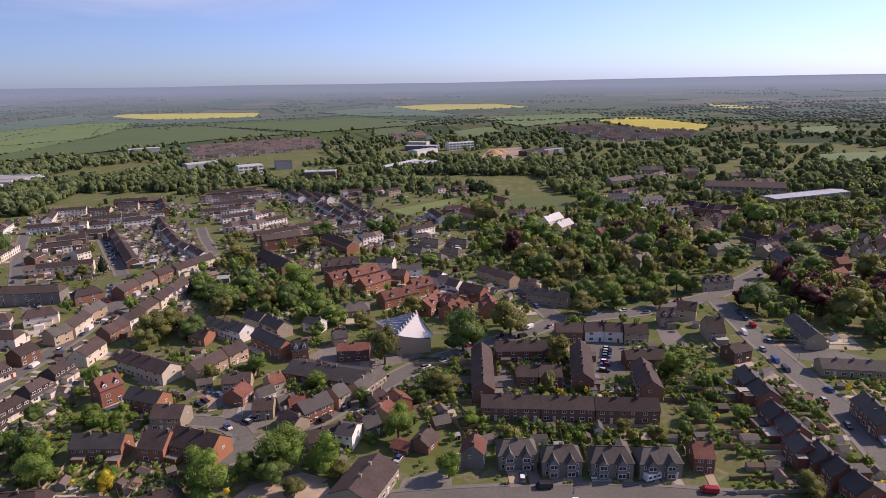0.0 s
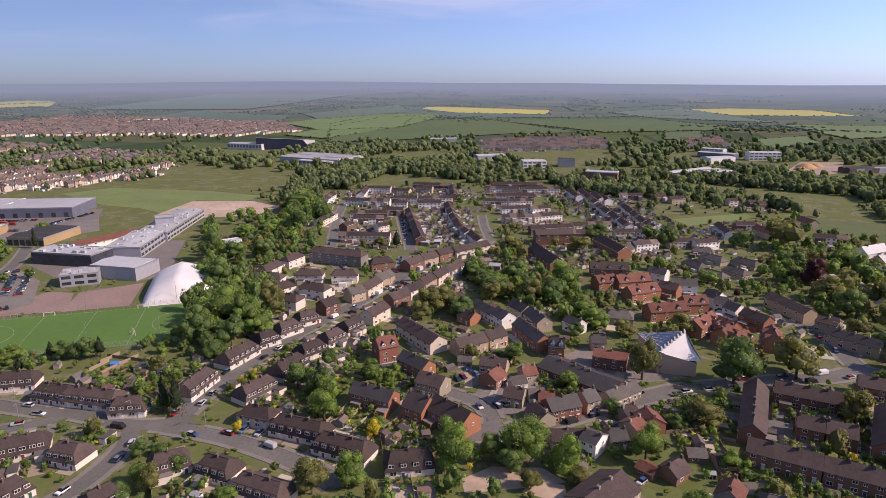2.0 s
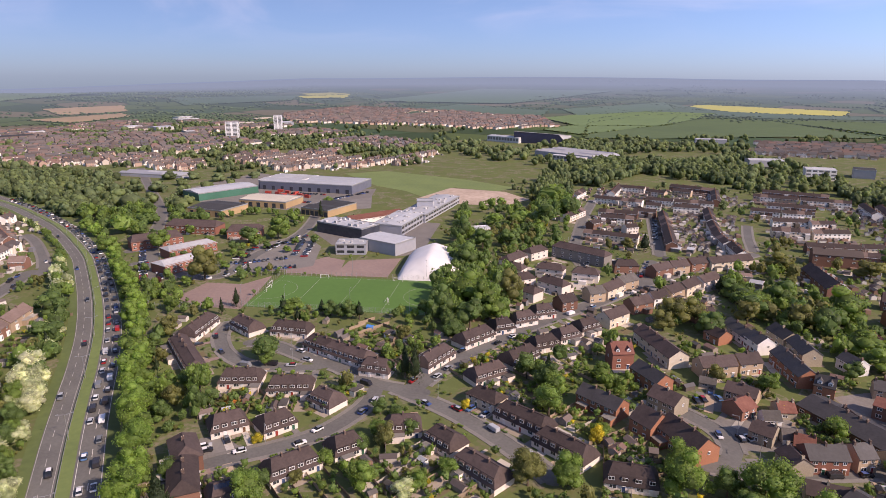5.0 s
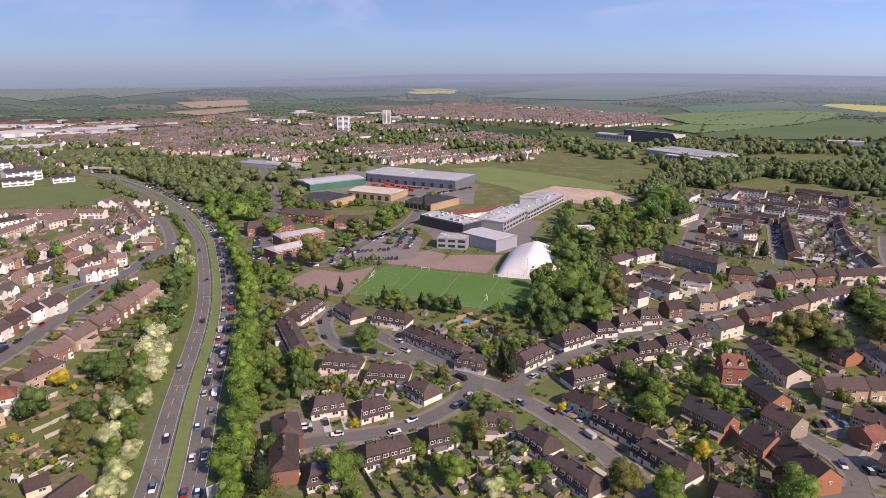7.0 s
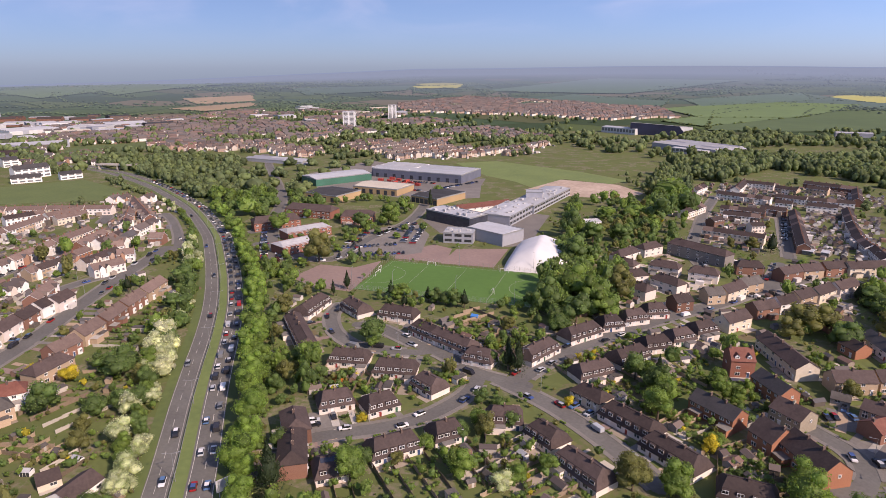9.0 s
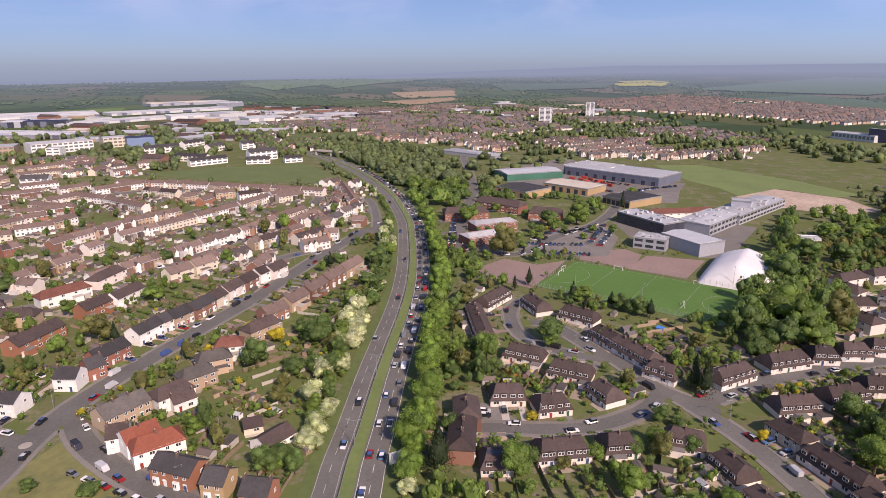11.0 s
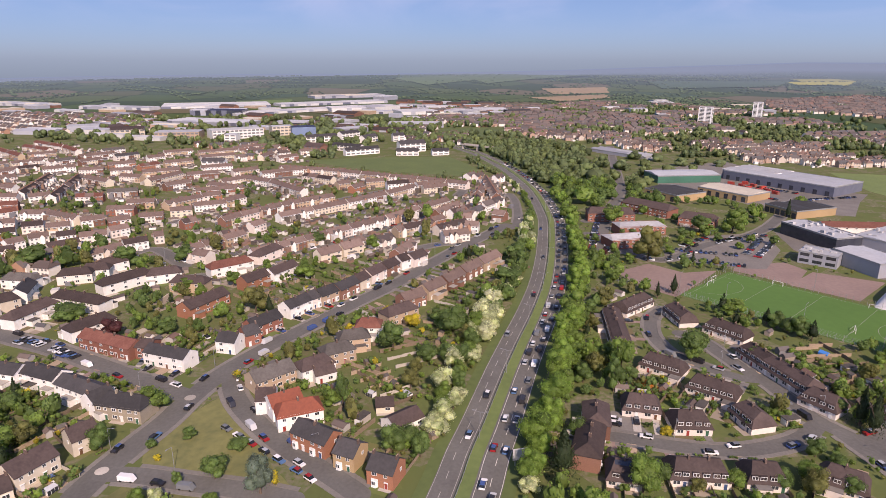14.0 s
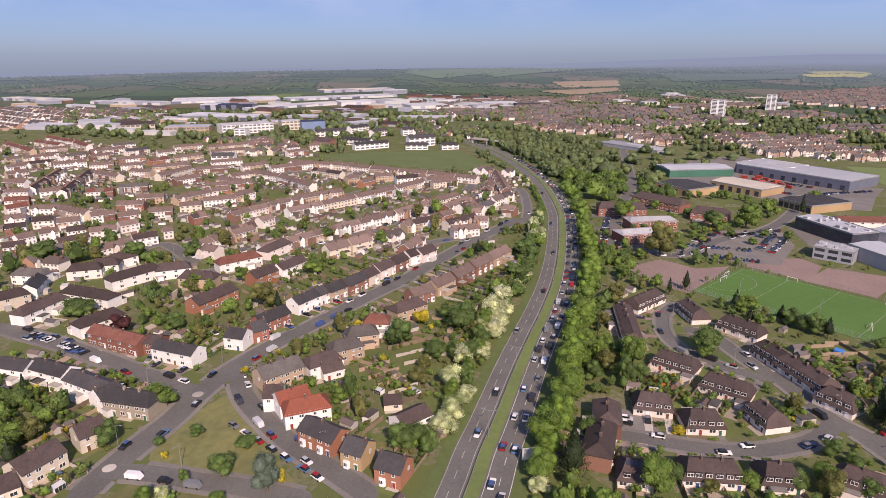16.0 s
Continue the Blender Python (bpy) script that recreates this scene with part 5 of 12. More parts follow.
def car(x, y, yaw, sort="hatch"):
    L, Wd, H = {"hatch": (4.1, 1.75, 1.45), "estate": (4.6, 1.8, 1.5), "van": (5.0, 1.95, 2.0)}[sort]
    if math.hypot(x, y) > 320:
        FAR_CARS.append((x, y, 0.07, L, Wd, H, radians(yaw)))
        return None

    def body():
        bm = bmesh.new()
        g = bmesh.ops.create_cube(bm, size=1)
        for v in bm.verts:
            v.co = Vector((v.co.x * L, v.co.y * Wd, 0.3 + (v.co.z + 0.5) * (0.6 if sort != "van" else 1.55)))
        if sort == "van":
            for v in bm.verts:
                if v.co.x > 0 and v.co.z > 1:
                    v.co.x -= 1.1
        bmesh.ops.bevel(bm, geom=bm.edges[:], offset=0.12, segments=2, affect="EDGES")
        me = bpy.data.meshes.new("car")
        bm.to_mesh(me)
        bm.free()
        me.materials.append(MATS["car_paint"])
        return me

    def cabin():
        s = Shape()
        if sort == "van":
            s.solid([(1.0, -0.85, 1.15), (1.0, 0.85, 1.15), (1.62, 0.85, 1.15), (1.62, -0.85, 1.15), (0.9, -0.8, 1.75), (0.9, 0.8, 1.75), (1.32, 0.78, 1.75), (1.32, -0.78, 1.75)], [(0, 3, 7, 4), (3, 2, 6, 7), (2, 1, 5, 6)])
        else:
            a, b, c, d = -L * 0.46, L * 0.24, -L * 0.36, L * 0.06
            w0, w1, z0, z1 = Wd * 0.46, Wd * 0.37, 0.88, H
            s.solid([(a, -w0, z0), (b, -w0, z0), (b, w0, z0), (a, w0, z0), (c, -w1, z1), (d, -w1, z1), (d, w1, z1), (c, w1, z1)], [(0, 1, 5, 4), (1, 2, 6, 5), (2, 3, 7, 6), (3, 0, 4, 7)], 0)
            s.solid([(c, -w1, z1 + 0.01), (d, -w1, z1 + 0.01), (d, w1, z1 + 0.01), (c, w1, z1 + 0.01)], [(0, 1, 2, 3)], 1)
        return s.mesh("cabin", ["car_glass", "car_paint"])

    def wheel():
        s = Shape()
        r = [(math.cos(a) * 0.32, math.sin(a) * 0.32) for a in np.linspace(0, math.tau, 11)[:-1]]
        for p, q in zip(r, r[1:] + r[:1]):
            s.face([(p[0], -0.1, p[1]), (q[0], -0.1, q[1]), (q[0], 0.1, q[1]), (p[0], 0.1, p[1])])
        s.face([(p[0], -0.1, p[1]) for p in r])
        s.face([(p[0], 0.1, p[1]) for p in r])
        return s.mesh("wheel", ["tyre"])
    ob = new("van" if sort == "van" else "car", shared(("body", sort), body))
    ob.matrix_basis = pose(x, y, 0.07, 0, 0, yaw)
    tagged(ob, "white or dark panel van on the road" if sort == "van" else "small family car with dark glass", "van" if sort == "van" else "car", "cars")
    part("cabin", shared(("cabin", sort), cabin), ob, "dark tinted windows")
    if math.hypot(x, y) < 215:
        for sx in (-0.31, 0.31):
            for sy in (-1, 1):
                part("wheel", shared("wheel", wheel), ob, at=pose(sx * L, sy * (Wd / 2 - 0.06), 0.3))
    return ob


# ---- street furniture ----
def lamp_post(x, y, yaw, h=8.0, double=False):
    t = new("street_lamp")
    t.matrix_basis = pose(x, y, 0.1, 0, 0, yaw)
    tagged(t, "grey steel street lamp with two arms" if double else "slim grey steel street lamp", "street lamp", "street lamps")

    def pole():
        s = Shape()
        r = [(math.cos(a), math.sin(a)) for a in np.linspace(0, math.tau, 7)[:-1]]
        for p, q in zip(r, r[1:] + r[:1]):
            s.face([(p[0] * 0.11, p[1] * 0.11, -0.1), (q[0] * 0.11, q[1] * 0.11, -0.1), (q[0] * 0.06, q[1] * 0.06, h), (p[0] * 0.06, p[1] * 0.06, h)])
        return s.mesh("pole", ["metal_grey"])
    part("pole", shared(("pole", h), pole), t)
    for e in ((-1, 1) if double else (1,)):
        part("arm", shared("arm", lambda: Shape().solid([(0, -0.04, -0.05), (2.0, -0.04, 0.25), (2.0, 0.04, 0.25), (0, 0.04, -0.05), (0, -0.04, 0.05), (2.0, -0.04, 0.33), (2.0, 0.04, 0.33), (0, 0.04, 0.05)], [(0, 1, 5, 4), (2, 3, 7, 6), (4, 5, 6, 7), (3, 2, 1, 0), (1, 2, 6, 5)]).box(1.8, -0.14, 0.34, 2.5, 0.14, 0.48, 0, True).mesh("arm", ["metal_grey"])), t, "arm with a flat lantern", pose(0, 0, h, 0, 0, 0 if e > 0 else 180))
    return t


# ---- the town ----
# roads and paved ground
road('lane_roundabout_street', 8.5, [(-148.6, -90.3), (-158.3, -88.5), (-172.1, -84.7), (-185.1, -80.9), (-198.9, -78.4), (-218.1, -72.4), (-240.6, -60.9), (-258.7, -49.3), (-290.7, -29.4), (-312.8, -14.4), (-344.1, 2.9), (-380.6, 23.6), (-419.1, 48.2), (-438.9, 60.1)])
road('side_street_west', 8, [(-200.4, -79.9), (-211.7, -99.7), (-223.7, -120.3), (-238.4, -146.5), (-249.2, -170.1), (-256.7, -185.1)])
road('cul_de_sac', 7, [(-157.8, -87.6), (-156.5, -76.3), (-153.6, -63.9), (-150.1, -47), (-145.8, -32.2)])
road('service_road', 7, [(-219.4, -70.3), (-205.3, -65.7), (-193.1, -59), (-177.8, -46.8), (-166.4, -35.6), (-153.9, -21.3), (-145.7, -12.7)])
road('crescent_west', 5.5, [(-279.2, 115), (-267.8, 105.8), (-253.6, 100.5), (-241.6, 99.3), (-230, 101.7), (-218.2, 110.5), (-210.7, 119.1), (-208.7, 125.7)])
road('crescent_street', 6.5, [(-250.3, 111.7), (-242.2, 118.2), (-229.4, 121), (-217.7, 123.6), (-207.3, 127.2), (-194.6, 128.9), (-182.7, 130.2), (-172.3, 135.5), (-162.1, 141.1)])
road('crescent_street_south', 6.5, [(-173.6, 134.2), (-149.6, 138.3), (-130.5, 138.6), (-112.1, 137), (-97.2, 134.5)])
road('close', 6, [(-173.3, 62.1), (-170.8, 71.1), (-167.4, 82.1), (-165.4, 95.3), (-167.5, 108.7), (-171.9, 120.2), (-179.3, 129.4)])
road('main_street', 8, [(-168.2, 135.4), (-175.8, 160.8), (-179, 185.4), (-180.4, 210.8), (-180.5, 241.5), (-178.5, 273.2), (-179.4, 308.4), (-177.6, 343.6), (-170.9, 380.4), (-164.4, 427.7)])
road('lower_street', 9, [(-28.3, 151), (-12.7, 152.6), (16, 154.2), (48, 153.8), (71.2, 151), (93.8, 147.5)])
road('church_road', 8, [(-71.5, 175.9), (-65.3, 179.7), (-56.5, 189.1), (-46.8, 198.8), (-36.7, 211.4), (-25.3, 224.9), (-12.7, 239.3), (1.3, 249.6), (21.6, 263.4), (41.1, 276.1), (54.5, 289.6)])
road('village_road', 8, [(35.5, 336.9), (46.6, 315), (54.5, 289.6), (79.5, 292.5), (100.9, 298.1), (125.2, 309.6), (144.4, 319.8), (171.2, 344.4), (201.1, 370.4), (243.2, 407)])
road('east_lane', 9, [(141.2, 308.5), (139.2, 280.9), (137.5, 257.3), (137.6, 242.4), (137.2, 221.4), (137.6, 199), (133.7, 173.5), (132.4, 164.1)])
road('yard_lane', 6, [(-93.4, 199.6), (-78.2, 196.7), (-69.7, 188.2), (-68.1, 179.7)])
road('estate_road_a', 6, [(-178.8, 312.6), (-187.6, 333.3), (-200.5, 361.9)])
road('estate_road_b', 6, [(-204.3, 377.6), (-236.8, 427.1), (-273, 483.2), (-298.6, 522.2)])
road('estate_road_c', 6, [(-205.2, 305.5), (-243.3, 337.9), (-273.5, 381.8), (-310.5, 439.9), (-348.8, 507.9)])
road('estate_road_d', 5.5, [(-167.9, 435.6), (-186, 470), (-204.4, 510.5)])
road('industrial_road', 7, [(-445.3, 117.8), (-472.1, 139.4), (-551.6, 173.8), (-622.6, 192.7), (-758.8, 224.7), (-863.8, 250.9)])
road('school_road', 7, [(-413.8, 112.1), (-354, 136.3), (-384.8, 180.8), (-422.6, 236.9), (-525.7, 319.4)])
road('far_street_one', 7, [(-321.4, -134.5), (-337.1, -102.9), (-360.8, -89.9), (-396.6, -55.1), (-447.6, -13.8), (-498.3, 38)])
road('far_street_two', 7, [(-345.3, -134.3), (-378.8, -164.3), (-367.2, -176.8)])
road('far_street_three', 7, [(-433.3, -143), (-469.6, -120.5), (-520.4, -72.5), (-572.5, -18.6), (-559.3, 21.8)])
road('far_street_four', 7, [(-608.8, -177.2), (-631.5, -110.5), (-614.8, -31.2), (-572.1, 29.8), (-535.1, 28.3)])
road('cross_street', 7, [(-377.2, -5.9), (-389.4, 13.3), (-389.3, 27.5)])
road('verge_lane', 5, [(-424, 52), (-432, 63.5), (-459.9, 69.8), (-488, 73), (-519.4, 75.2), (-548, 74)])
MEDIAN = [(-118, 5.4), (-136, 10.1), (-152, 14.8), (-165, 18.3), (-180, 23.2), (-197.6, 28.6), (-218.3, 35), (-243.2, 43.3), (-273.7, 53.8), (-311.9, 65.3), (-361.1, 76.9), (-426.8, 89.3), (-459.8, 94.1), (-519.2, 97.8), (-567.5, 98.3), (-625.2, 94.3), (-683.7, 87.5), (-767.6, 70.5), (-826.7, 52), (-895.9, 22)]
dual_carriageway(MEDIAN)
area('grass_triangle', 'lawn_dry', 'triangular green with shrubs between the streets', [(-169.8, -81.6), (-180.7, -79.2), (-202.5, -66.7), (-189.5, -60.3), (-174.7, -50.4), (-159, -39.8), (-150.9, -33.3), (-153.3, -49.5), (-158.2, -70.4), (-162.6, -79.2)])
area('grass_verge', 'lawn_dry', 'rough grass verge beside the roundabout', [(-144.9, -83.8), (-152.6, -79.5), (-150.7, -62.8), (-145.6, -50.3)])
area('green_island', 'lawn', 'green with a round tree inside the crescent', [(-243.7, 105.5), (-238, 111.7), (-229.6, 115.8), (-219.8, 117.8), (-213.4, 117.6), (-215.4, 111.5), (-224, 104), (-233, 102.8)])
area('sports_court', 'court_pink', 'worn pink tarmac games court behind a fence', [(-331.6, 107.6), (-346.8, 130.6), (-330.3, 145), (-333.7, 164.9), (-315, 147.9), (-293.3, 126.4), (-309.2, 113.9)])
area('sports_court', 'court_pink', 'pink tarmac games court beside the hall', [(-341.7, 179), (-348.1, 210.7), (-332.7, 215.3), (-309.5, 195.4), (-333.7, 173.7)])
area('sports_court', 'court_pink', 'pink tarmac court next to the white dome', [(-330.3, 216.8), (-312.5, 245.6), (-286.2, 214.4), (-310, 192.5)])
area('car_park', 'asphalt_pale', 'tarmac car park of the school', [(-366, 146.6), (-405.8, 190.7), (-414.5, 232.4), (-372.1, 221.4), (-335.6, 193.7), (-337.3, 181.5), (-354.8, 143.9)])
area('church_yard', 'asphalt_pale', 'worn tarmac yard beside the pleated-roof church', [(-61.3, 251.1), (-53.0, 265.9), (-29.7, 260.7), (-10.5, 251.0), (-28.7, 236.8), (-47.9, 240.4)])
area('lane_court', 'asphalt_pale', 'tarmac court behind the lane houses', [(-81.9, 203.5), (-70.4, 223.2), (-57.2, 219.9), (-60.0, 199.5), (-74.0, 190.2)])
area('trade_yard', 'asphalt_pale', 'worn tarmac trade yard round the large sheds', [(-673.4, 243.4), (-727.8, 347.6), (-686.8, 353.3), (-523.8, 373.0), (-458.8, 325.3), (-478.9, 272.3), (-543.2, 247.7), (-561.7, 213.7)])
area('cleared_plot', 'bare_earth', 'cleared bare earth building plot with rubble', [(-65.5, 151.7), (-59.8, 161.4), (-45.4, 167.6), (-36.8, 163.8), (-41.9, 159.3), (-61.9, 146.0)])
area('school_yard', 'asphalt_pale', 'worn tarmac yard round the school', [(-352, 246), (-318, 247), (-311, 262), (-345, 300), (-372, 332), (-395, 318), (-418, 262), (-414, 240), (-372, 230)])
area('playing_field', 'lawn', 'broad mown playing field', [(-651, 423.7), (-636.5, 475.9), (-519, 503.8), (-447.6, 505.2), (-443.9, 473.6), (-491.5, 456.9), (-466.2, 395), (-507.4, 404), (-554.1, 400)])
area('building_site', 'bare_earth', 'cleared building site of bare pinkish rubble', [(-467, 382.5), (-491, 451), (-437.6, 478.1), (-392.5, 464.4), (-386.8, 424.2), (-418.9, 399.7)])
area('playing_field', 'lawn', 'long recreation field beyond the terraces', [(-734.6, -144.7), (-759.2, -79.3), (-767.1, 27.9), (-699.5, 50.7), (-623.4, 61.4), (-642.7, 12.8), (-659.9, -33.7), (-697.3, -97.3)])
area('grass_strip', 'lawn', 'grass strip beside the far carriageway', [(-1000, -13.4), (-1111.2, 37.9), (-1112.7, 140.1), (-1024.6, 125.1), (-992.4, 69.2)])
area('warehouse_yard', 'asphalt_pale', 'pale concrete yard of the depot', [(-546.9, 257.2), (-622.2, 302.7), (-554.9, 364.4), (-539.6, 389.7), (-502.9, 356.8), (-506.7, 295.7)])
area('office_car_park', 'asphalt', 'tarmac office car park', [(-374.1, 103.6), (-457.4, 129.4), (-459.8, 142.1), (-406.8, 123.3), (-366.4, 111.6)])
area('building_site', 'bare_earth', 'stripped earth of a building site', [(45.7, 906.8), (71.4, 888.9), (116.4, 954.5), (131.7, 1080), (75.9, 1060)])
area('cricket_green', 'lawn', 'smooth green among the trees', [(61.8, 617.8), (128.8, 619.5), (110.2, 547), (58.8, 562.3)])
area('grass_strip', 'lawn', 'mown grass strip behind the estate', [(-50.3, 563.8), (6.3, 618.1), (14.2, 599.5), (-33.9, 542.6)])
area('court_yard', 'asphalt', 'tarmac courtyard between the brick terraces', [(18.2, 244.3), (27.1, 243.8), (24.8, 218.1), (15.9, 218.5)])
area('court_yard', 'asphalt', 'tarmac court behind the long terrace', [(26.1, 226.4), (51.1, 223.2), (67.2, 219.5), (65.9, 214.6), (25.2, 218.1)])
area('court_yard', 'asphalt', 'tarmac parking court with bays', [(63.2, 261.7), (79.6, 260.7), (68, 222.2), (56.5, 225.8)])
area('pub_car_park', 'asphalt_pale', 'pale tarmac yard behind the shops', [(98, 280.2), (106.5, 277.5), (104.4, 250.5), (93.6, 251.3)])
area('side_yard', 'asphalt_pale', 'pale tarmac yard by the street', [(-16, 154.7), (-14.6, 163.1), (-4.9, 166.8), (0.2, 163.3), (0, 154.3)])
area('lane_apron', 'asphalt', 'wide tarmac apron by the east lane', [(137.4, 249.4), (148.9, 252.2), (164, 247.4), (177.9, 233.7), (174.4, 228.6), (150, 235.9), (138.3, 241.2)])
area('churchyard', 'lawn', 'mown churchyard with scattered trees', [(78.7, 312.9), (122.9, 337.7), (136.4, 326.9), (102.3, 302.9)])
area('garage_court', 'asphalt_pale', 'tarmac apron with parked cars', [(-183, 61.6), (-188.8, 65.4), (-186.1, 71.8), (-172.9, 73.5), (-165.8, 64.3), (-165.9, 60)])
area('court_yard', 'asphalt_pale', 'worn tarmac yard between the old houses', [(-77.3, 203.3), (-67.8, 210.1), (-59.1, 200.2), (-68.5, 190.7)])
area('court_yard', 'asphalt', 'tarmac yard beside the church', [(-35, 263.1), (-23.9, 266.4), (-19.9, 250.6), (-30.2, 247.6)])
area('court_yard', 'asphalt_pale', 'tarmac yard with parked cars', [(-97.1, 217.7), (-86.9, 222), (-81.3, 211.3), (-90.8, 204.8)])
area('wasteland', 'bare_earth', 'rough bare plot with rubble', [(-47.2, 153.7), (-46.4, 161), (-36.9, 162), (-33.2, 153.5)])
# farmland
field('rape', [(-1121.9, 2129.5), (-1179.8, 2346), (-668, 2340.7), (-620.6, 2150.6), (-883.8, 2069.1)])
field('rape', [(-292, 2492.7), (-57.5, 2658.3), (213.9, 2601.7), (316.7, 2358.7), (-50.2, 2294)])
field('rape', [(395.8, 1682.7), (539.7, 1792.5), (604.4, 1446.5), (523, 1306), (450.3, 1265.1), (420.4, 1480.1)])
field('rape', [(-2565.1, 1403.5), (-2585.2, 1722.2), (-2377.3, 1555.1), (-2428.8, 1377.6)])
field('rape', [(931.6, 2292.8), (1027, 2030.2), (949.5, 1945.3), (882.9, 2124.2)])
field('rape', [(-2712.3, 1518.9), (-2809.4, 1886.6), (-2579.5, 1710.7), (-2544.1, 1473.5)])
field('crop', [(-1051.8, 1480.1), (-1131.7, 1820.3), (-695.7, 1814.9), (-340.5, 1458.7), (-486.2, 1355.2), (-638.1, 1115), (-736.4, 1026.6)])
field('crop', [(-741.7, 1849), (-257.9, 2038), (21.5, 1724.6), (-295.1, 1490.3)])
field('crop_dark', [(-1387.1, 1964.7), (-1309.5, 2327.5), (-1097.9, 2083), (-596.3, 2097.1), (-166.1, 2243.8), (-758.7, 1892.3), (-1155.8, 1860)])
field('crop', [(74.7, 1930.7), (475.6, 1988.4), (453.5, 1764.3), (190.7, 1515)])
field('crop_dark', [(-451.6, 2305), (-237.2, 2607.5), (-49.6, 2264.9), (77.7, 2006.2), (-264.3, 2089.9)])
field('crop', [(523.4, 890.3), (636.7, 900), (563.1, 793.1), (483.9, 821.3)])
field('crop', [(740, 1333.5), (839.2, 1353.9), (723.3, 1181.7), (670.5, 1185.8)])
field('crop', [(-168.5, 1531.3), (-92.8, 1617.4), (-79.9, 1381.2), (-148.8, 1346.3)])
field('crop', [(17.3, 1414.5), (114.1, 1553.8), (125.9, 1385.6), (36.2, 1226)])
field('crop', [(1464.6, 2182), (1493.3, 2145.9), (1364, 1957.3), (1359.9, 2009.5)])
field('crop', [(-917.2, 1117.5), (-1063, 1769.3), (-996.7, 1867.1), (-813, 1466.2), (-783.5, 1083.6)])
field('crop_dark', [(-1601.4, 1062.9), (-1814.3, 1702.9), (-1380.2, 1710.3), (-1182, 1414.1), (-1448.7, 1313.1)])
field('stubble', [(-1989.1, 304.6), (-2114.4, 581.7), (-1978.9, 562.7), (-1813.5, 373.4)])
field('crop', [(-2753.4, -150.5), (-3502.5, 107.8), (-3436.7, 401.1), (-2731.1, 273.3), (-2465.1, -7.3)])
field('crop_dark', [(-3296.1, 385), (-3579.3, 726.3), (-3043.5, 751.6), (-2698.9, 456.8)])
field('stubble', [(-2958.1, 91.9), (-3186.3, 317.6), (-2841.5, 235.1)])
field('crop', [(-1804.5, -534.7), (-1888, -395.5), (-1740, -364.6), (-1665.4, -464.7)])
field('crop_dark', [(-2641.7, 886), (-2579.8, 1446.1), (-2343.2, 1273), (-2294.9, 832.9)])
field('crop', [(-3166.4, 64.7), (-3770.9, 627.9), (-2932.3, 674.8), (-2506, 225.2)])
field('crop_dark', [(-3622.5, -163.5), (-4058.2, 141.8), (-3037.4, 188), (-2766.5, -127.9)])
field('stubble', [(-2334.5, 403.5), (-2358.7, 651.4), (-2165.8, 607.1), (-2109.8, 414.4)])
field('crop_dark', [(-2200.5, 1544.4), (-2541.2, 2557.7), (-1899.8, 2866.6), (-1706.4, 1870.3)])
field('crop', [(-1188.9, 1442), (-1220.6, 1854.1), (-934.5, 1983.7), (-801.9, 1444.3), (-926.9, 1263)])
field('crop_dark', [(-1385.3, 1788.7), (-1312.8, 2342.2), (-1102.6, 2039.8), (-1182.9, 1606.4)])
# houses
# low-eaved estate round the green
ESTATE = 'low-eaved estate round the green'
house(-188.2, 74.7, 76.9, 7.8, 'M', ESTATE)
house(-178, 86.9, 86.6, 7.5, 'M', ESTATE)
house(-198.2, 103.6, 50.3, 12.1, 'M', ESTATE)
house(-216, 92.4, 49.8, 11.4, 'M', ESTATE)
house(-180.1, 108.1, 11, 7.3, 'M', ESTATE)
house(-189, 136.8, 32.4, 8.1, 'M', ESTATE)
house(-221.9, 131.8, 13.4, 11.5, 'M', ESTATE)
house(-206.3, 135.4, 14, 18.7, 'M', ESTATE)
house(-246.9, 130.8, 37.5, 13.6, 'M', ESTATE)
house(-264.4, 117.2, 5.7, 12.3, 'M', ESTATE)
house(-277.5, 99.7, -50.4, 18, 'M', ESTATE)
house(-250.2, 84.2, -8.5, 32.5, 'M', ESTATE)
house(-152.9, 79, 83.8, 11.9, 'M', ESTATE)
house(-151, 96.7, 82.8, 6.5, 'M', ESTATE)
house(-148.1, 117.7, 53.7, 7.4, 'M', ESTATE)
house(-152.7, 58.5, 76.4, 5.1, 'M', ESTATE, solar=True)
house(-178.8, 57.3, -11.7, 8.3, 'H', ESTATE, roof='roof_brown', wall='brick')
house(-164.9, 51.7, -19.3, 12.8, 'H', ESTATE, roof='roof_brown', wall='brick')
house(-132.2, 122.3, 3.2, 8, 'M', ESTATE)
house(-113.6, 120, 2.2, 13.4, 'M', ESTATE)
house(-156.6, 165.7, 81.3, 11.8, 'M', ESTATE)
house(-124, 150.9, 4.8, 16, 'M', ESTATE)
house(-104.5, 147.7, 1.4, 15.2, 'M', ESTATE)
house(-158.3, 186.7, 89.8, 12.7, 'M', ESTATE)
house(-180.7, 159.4, -77.6, 14.6, 'M', ESTATE)
house(-185.3, 186.9, -89, 14.7, 'M', ESTATE)
house(-186, 205.5, 70.5, 6, 'M', ESTATE)
house(-185.5, 219.7, 73.1, 7.9, 'M', ESTATE)
house(-185.5, 234.4, 64, 6.7, 'M', ESTATE)
house(-160.3, 204.4, 73, 8.5, 'M', ESTATE)
house(-159.8, 219.4, 76.8, 7.3, 'M', ESTATE)
house(-160, 234.6, 81.4, 7.9, 'M', ESTATE)
house(-142.5, 151.6, 7.1, 7.8, 'H', ESTATE, rz=6.5, wall='render_cream')
house(-82.3, 149.7, 34.6, 10.6, 'M', ESTATE)
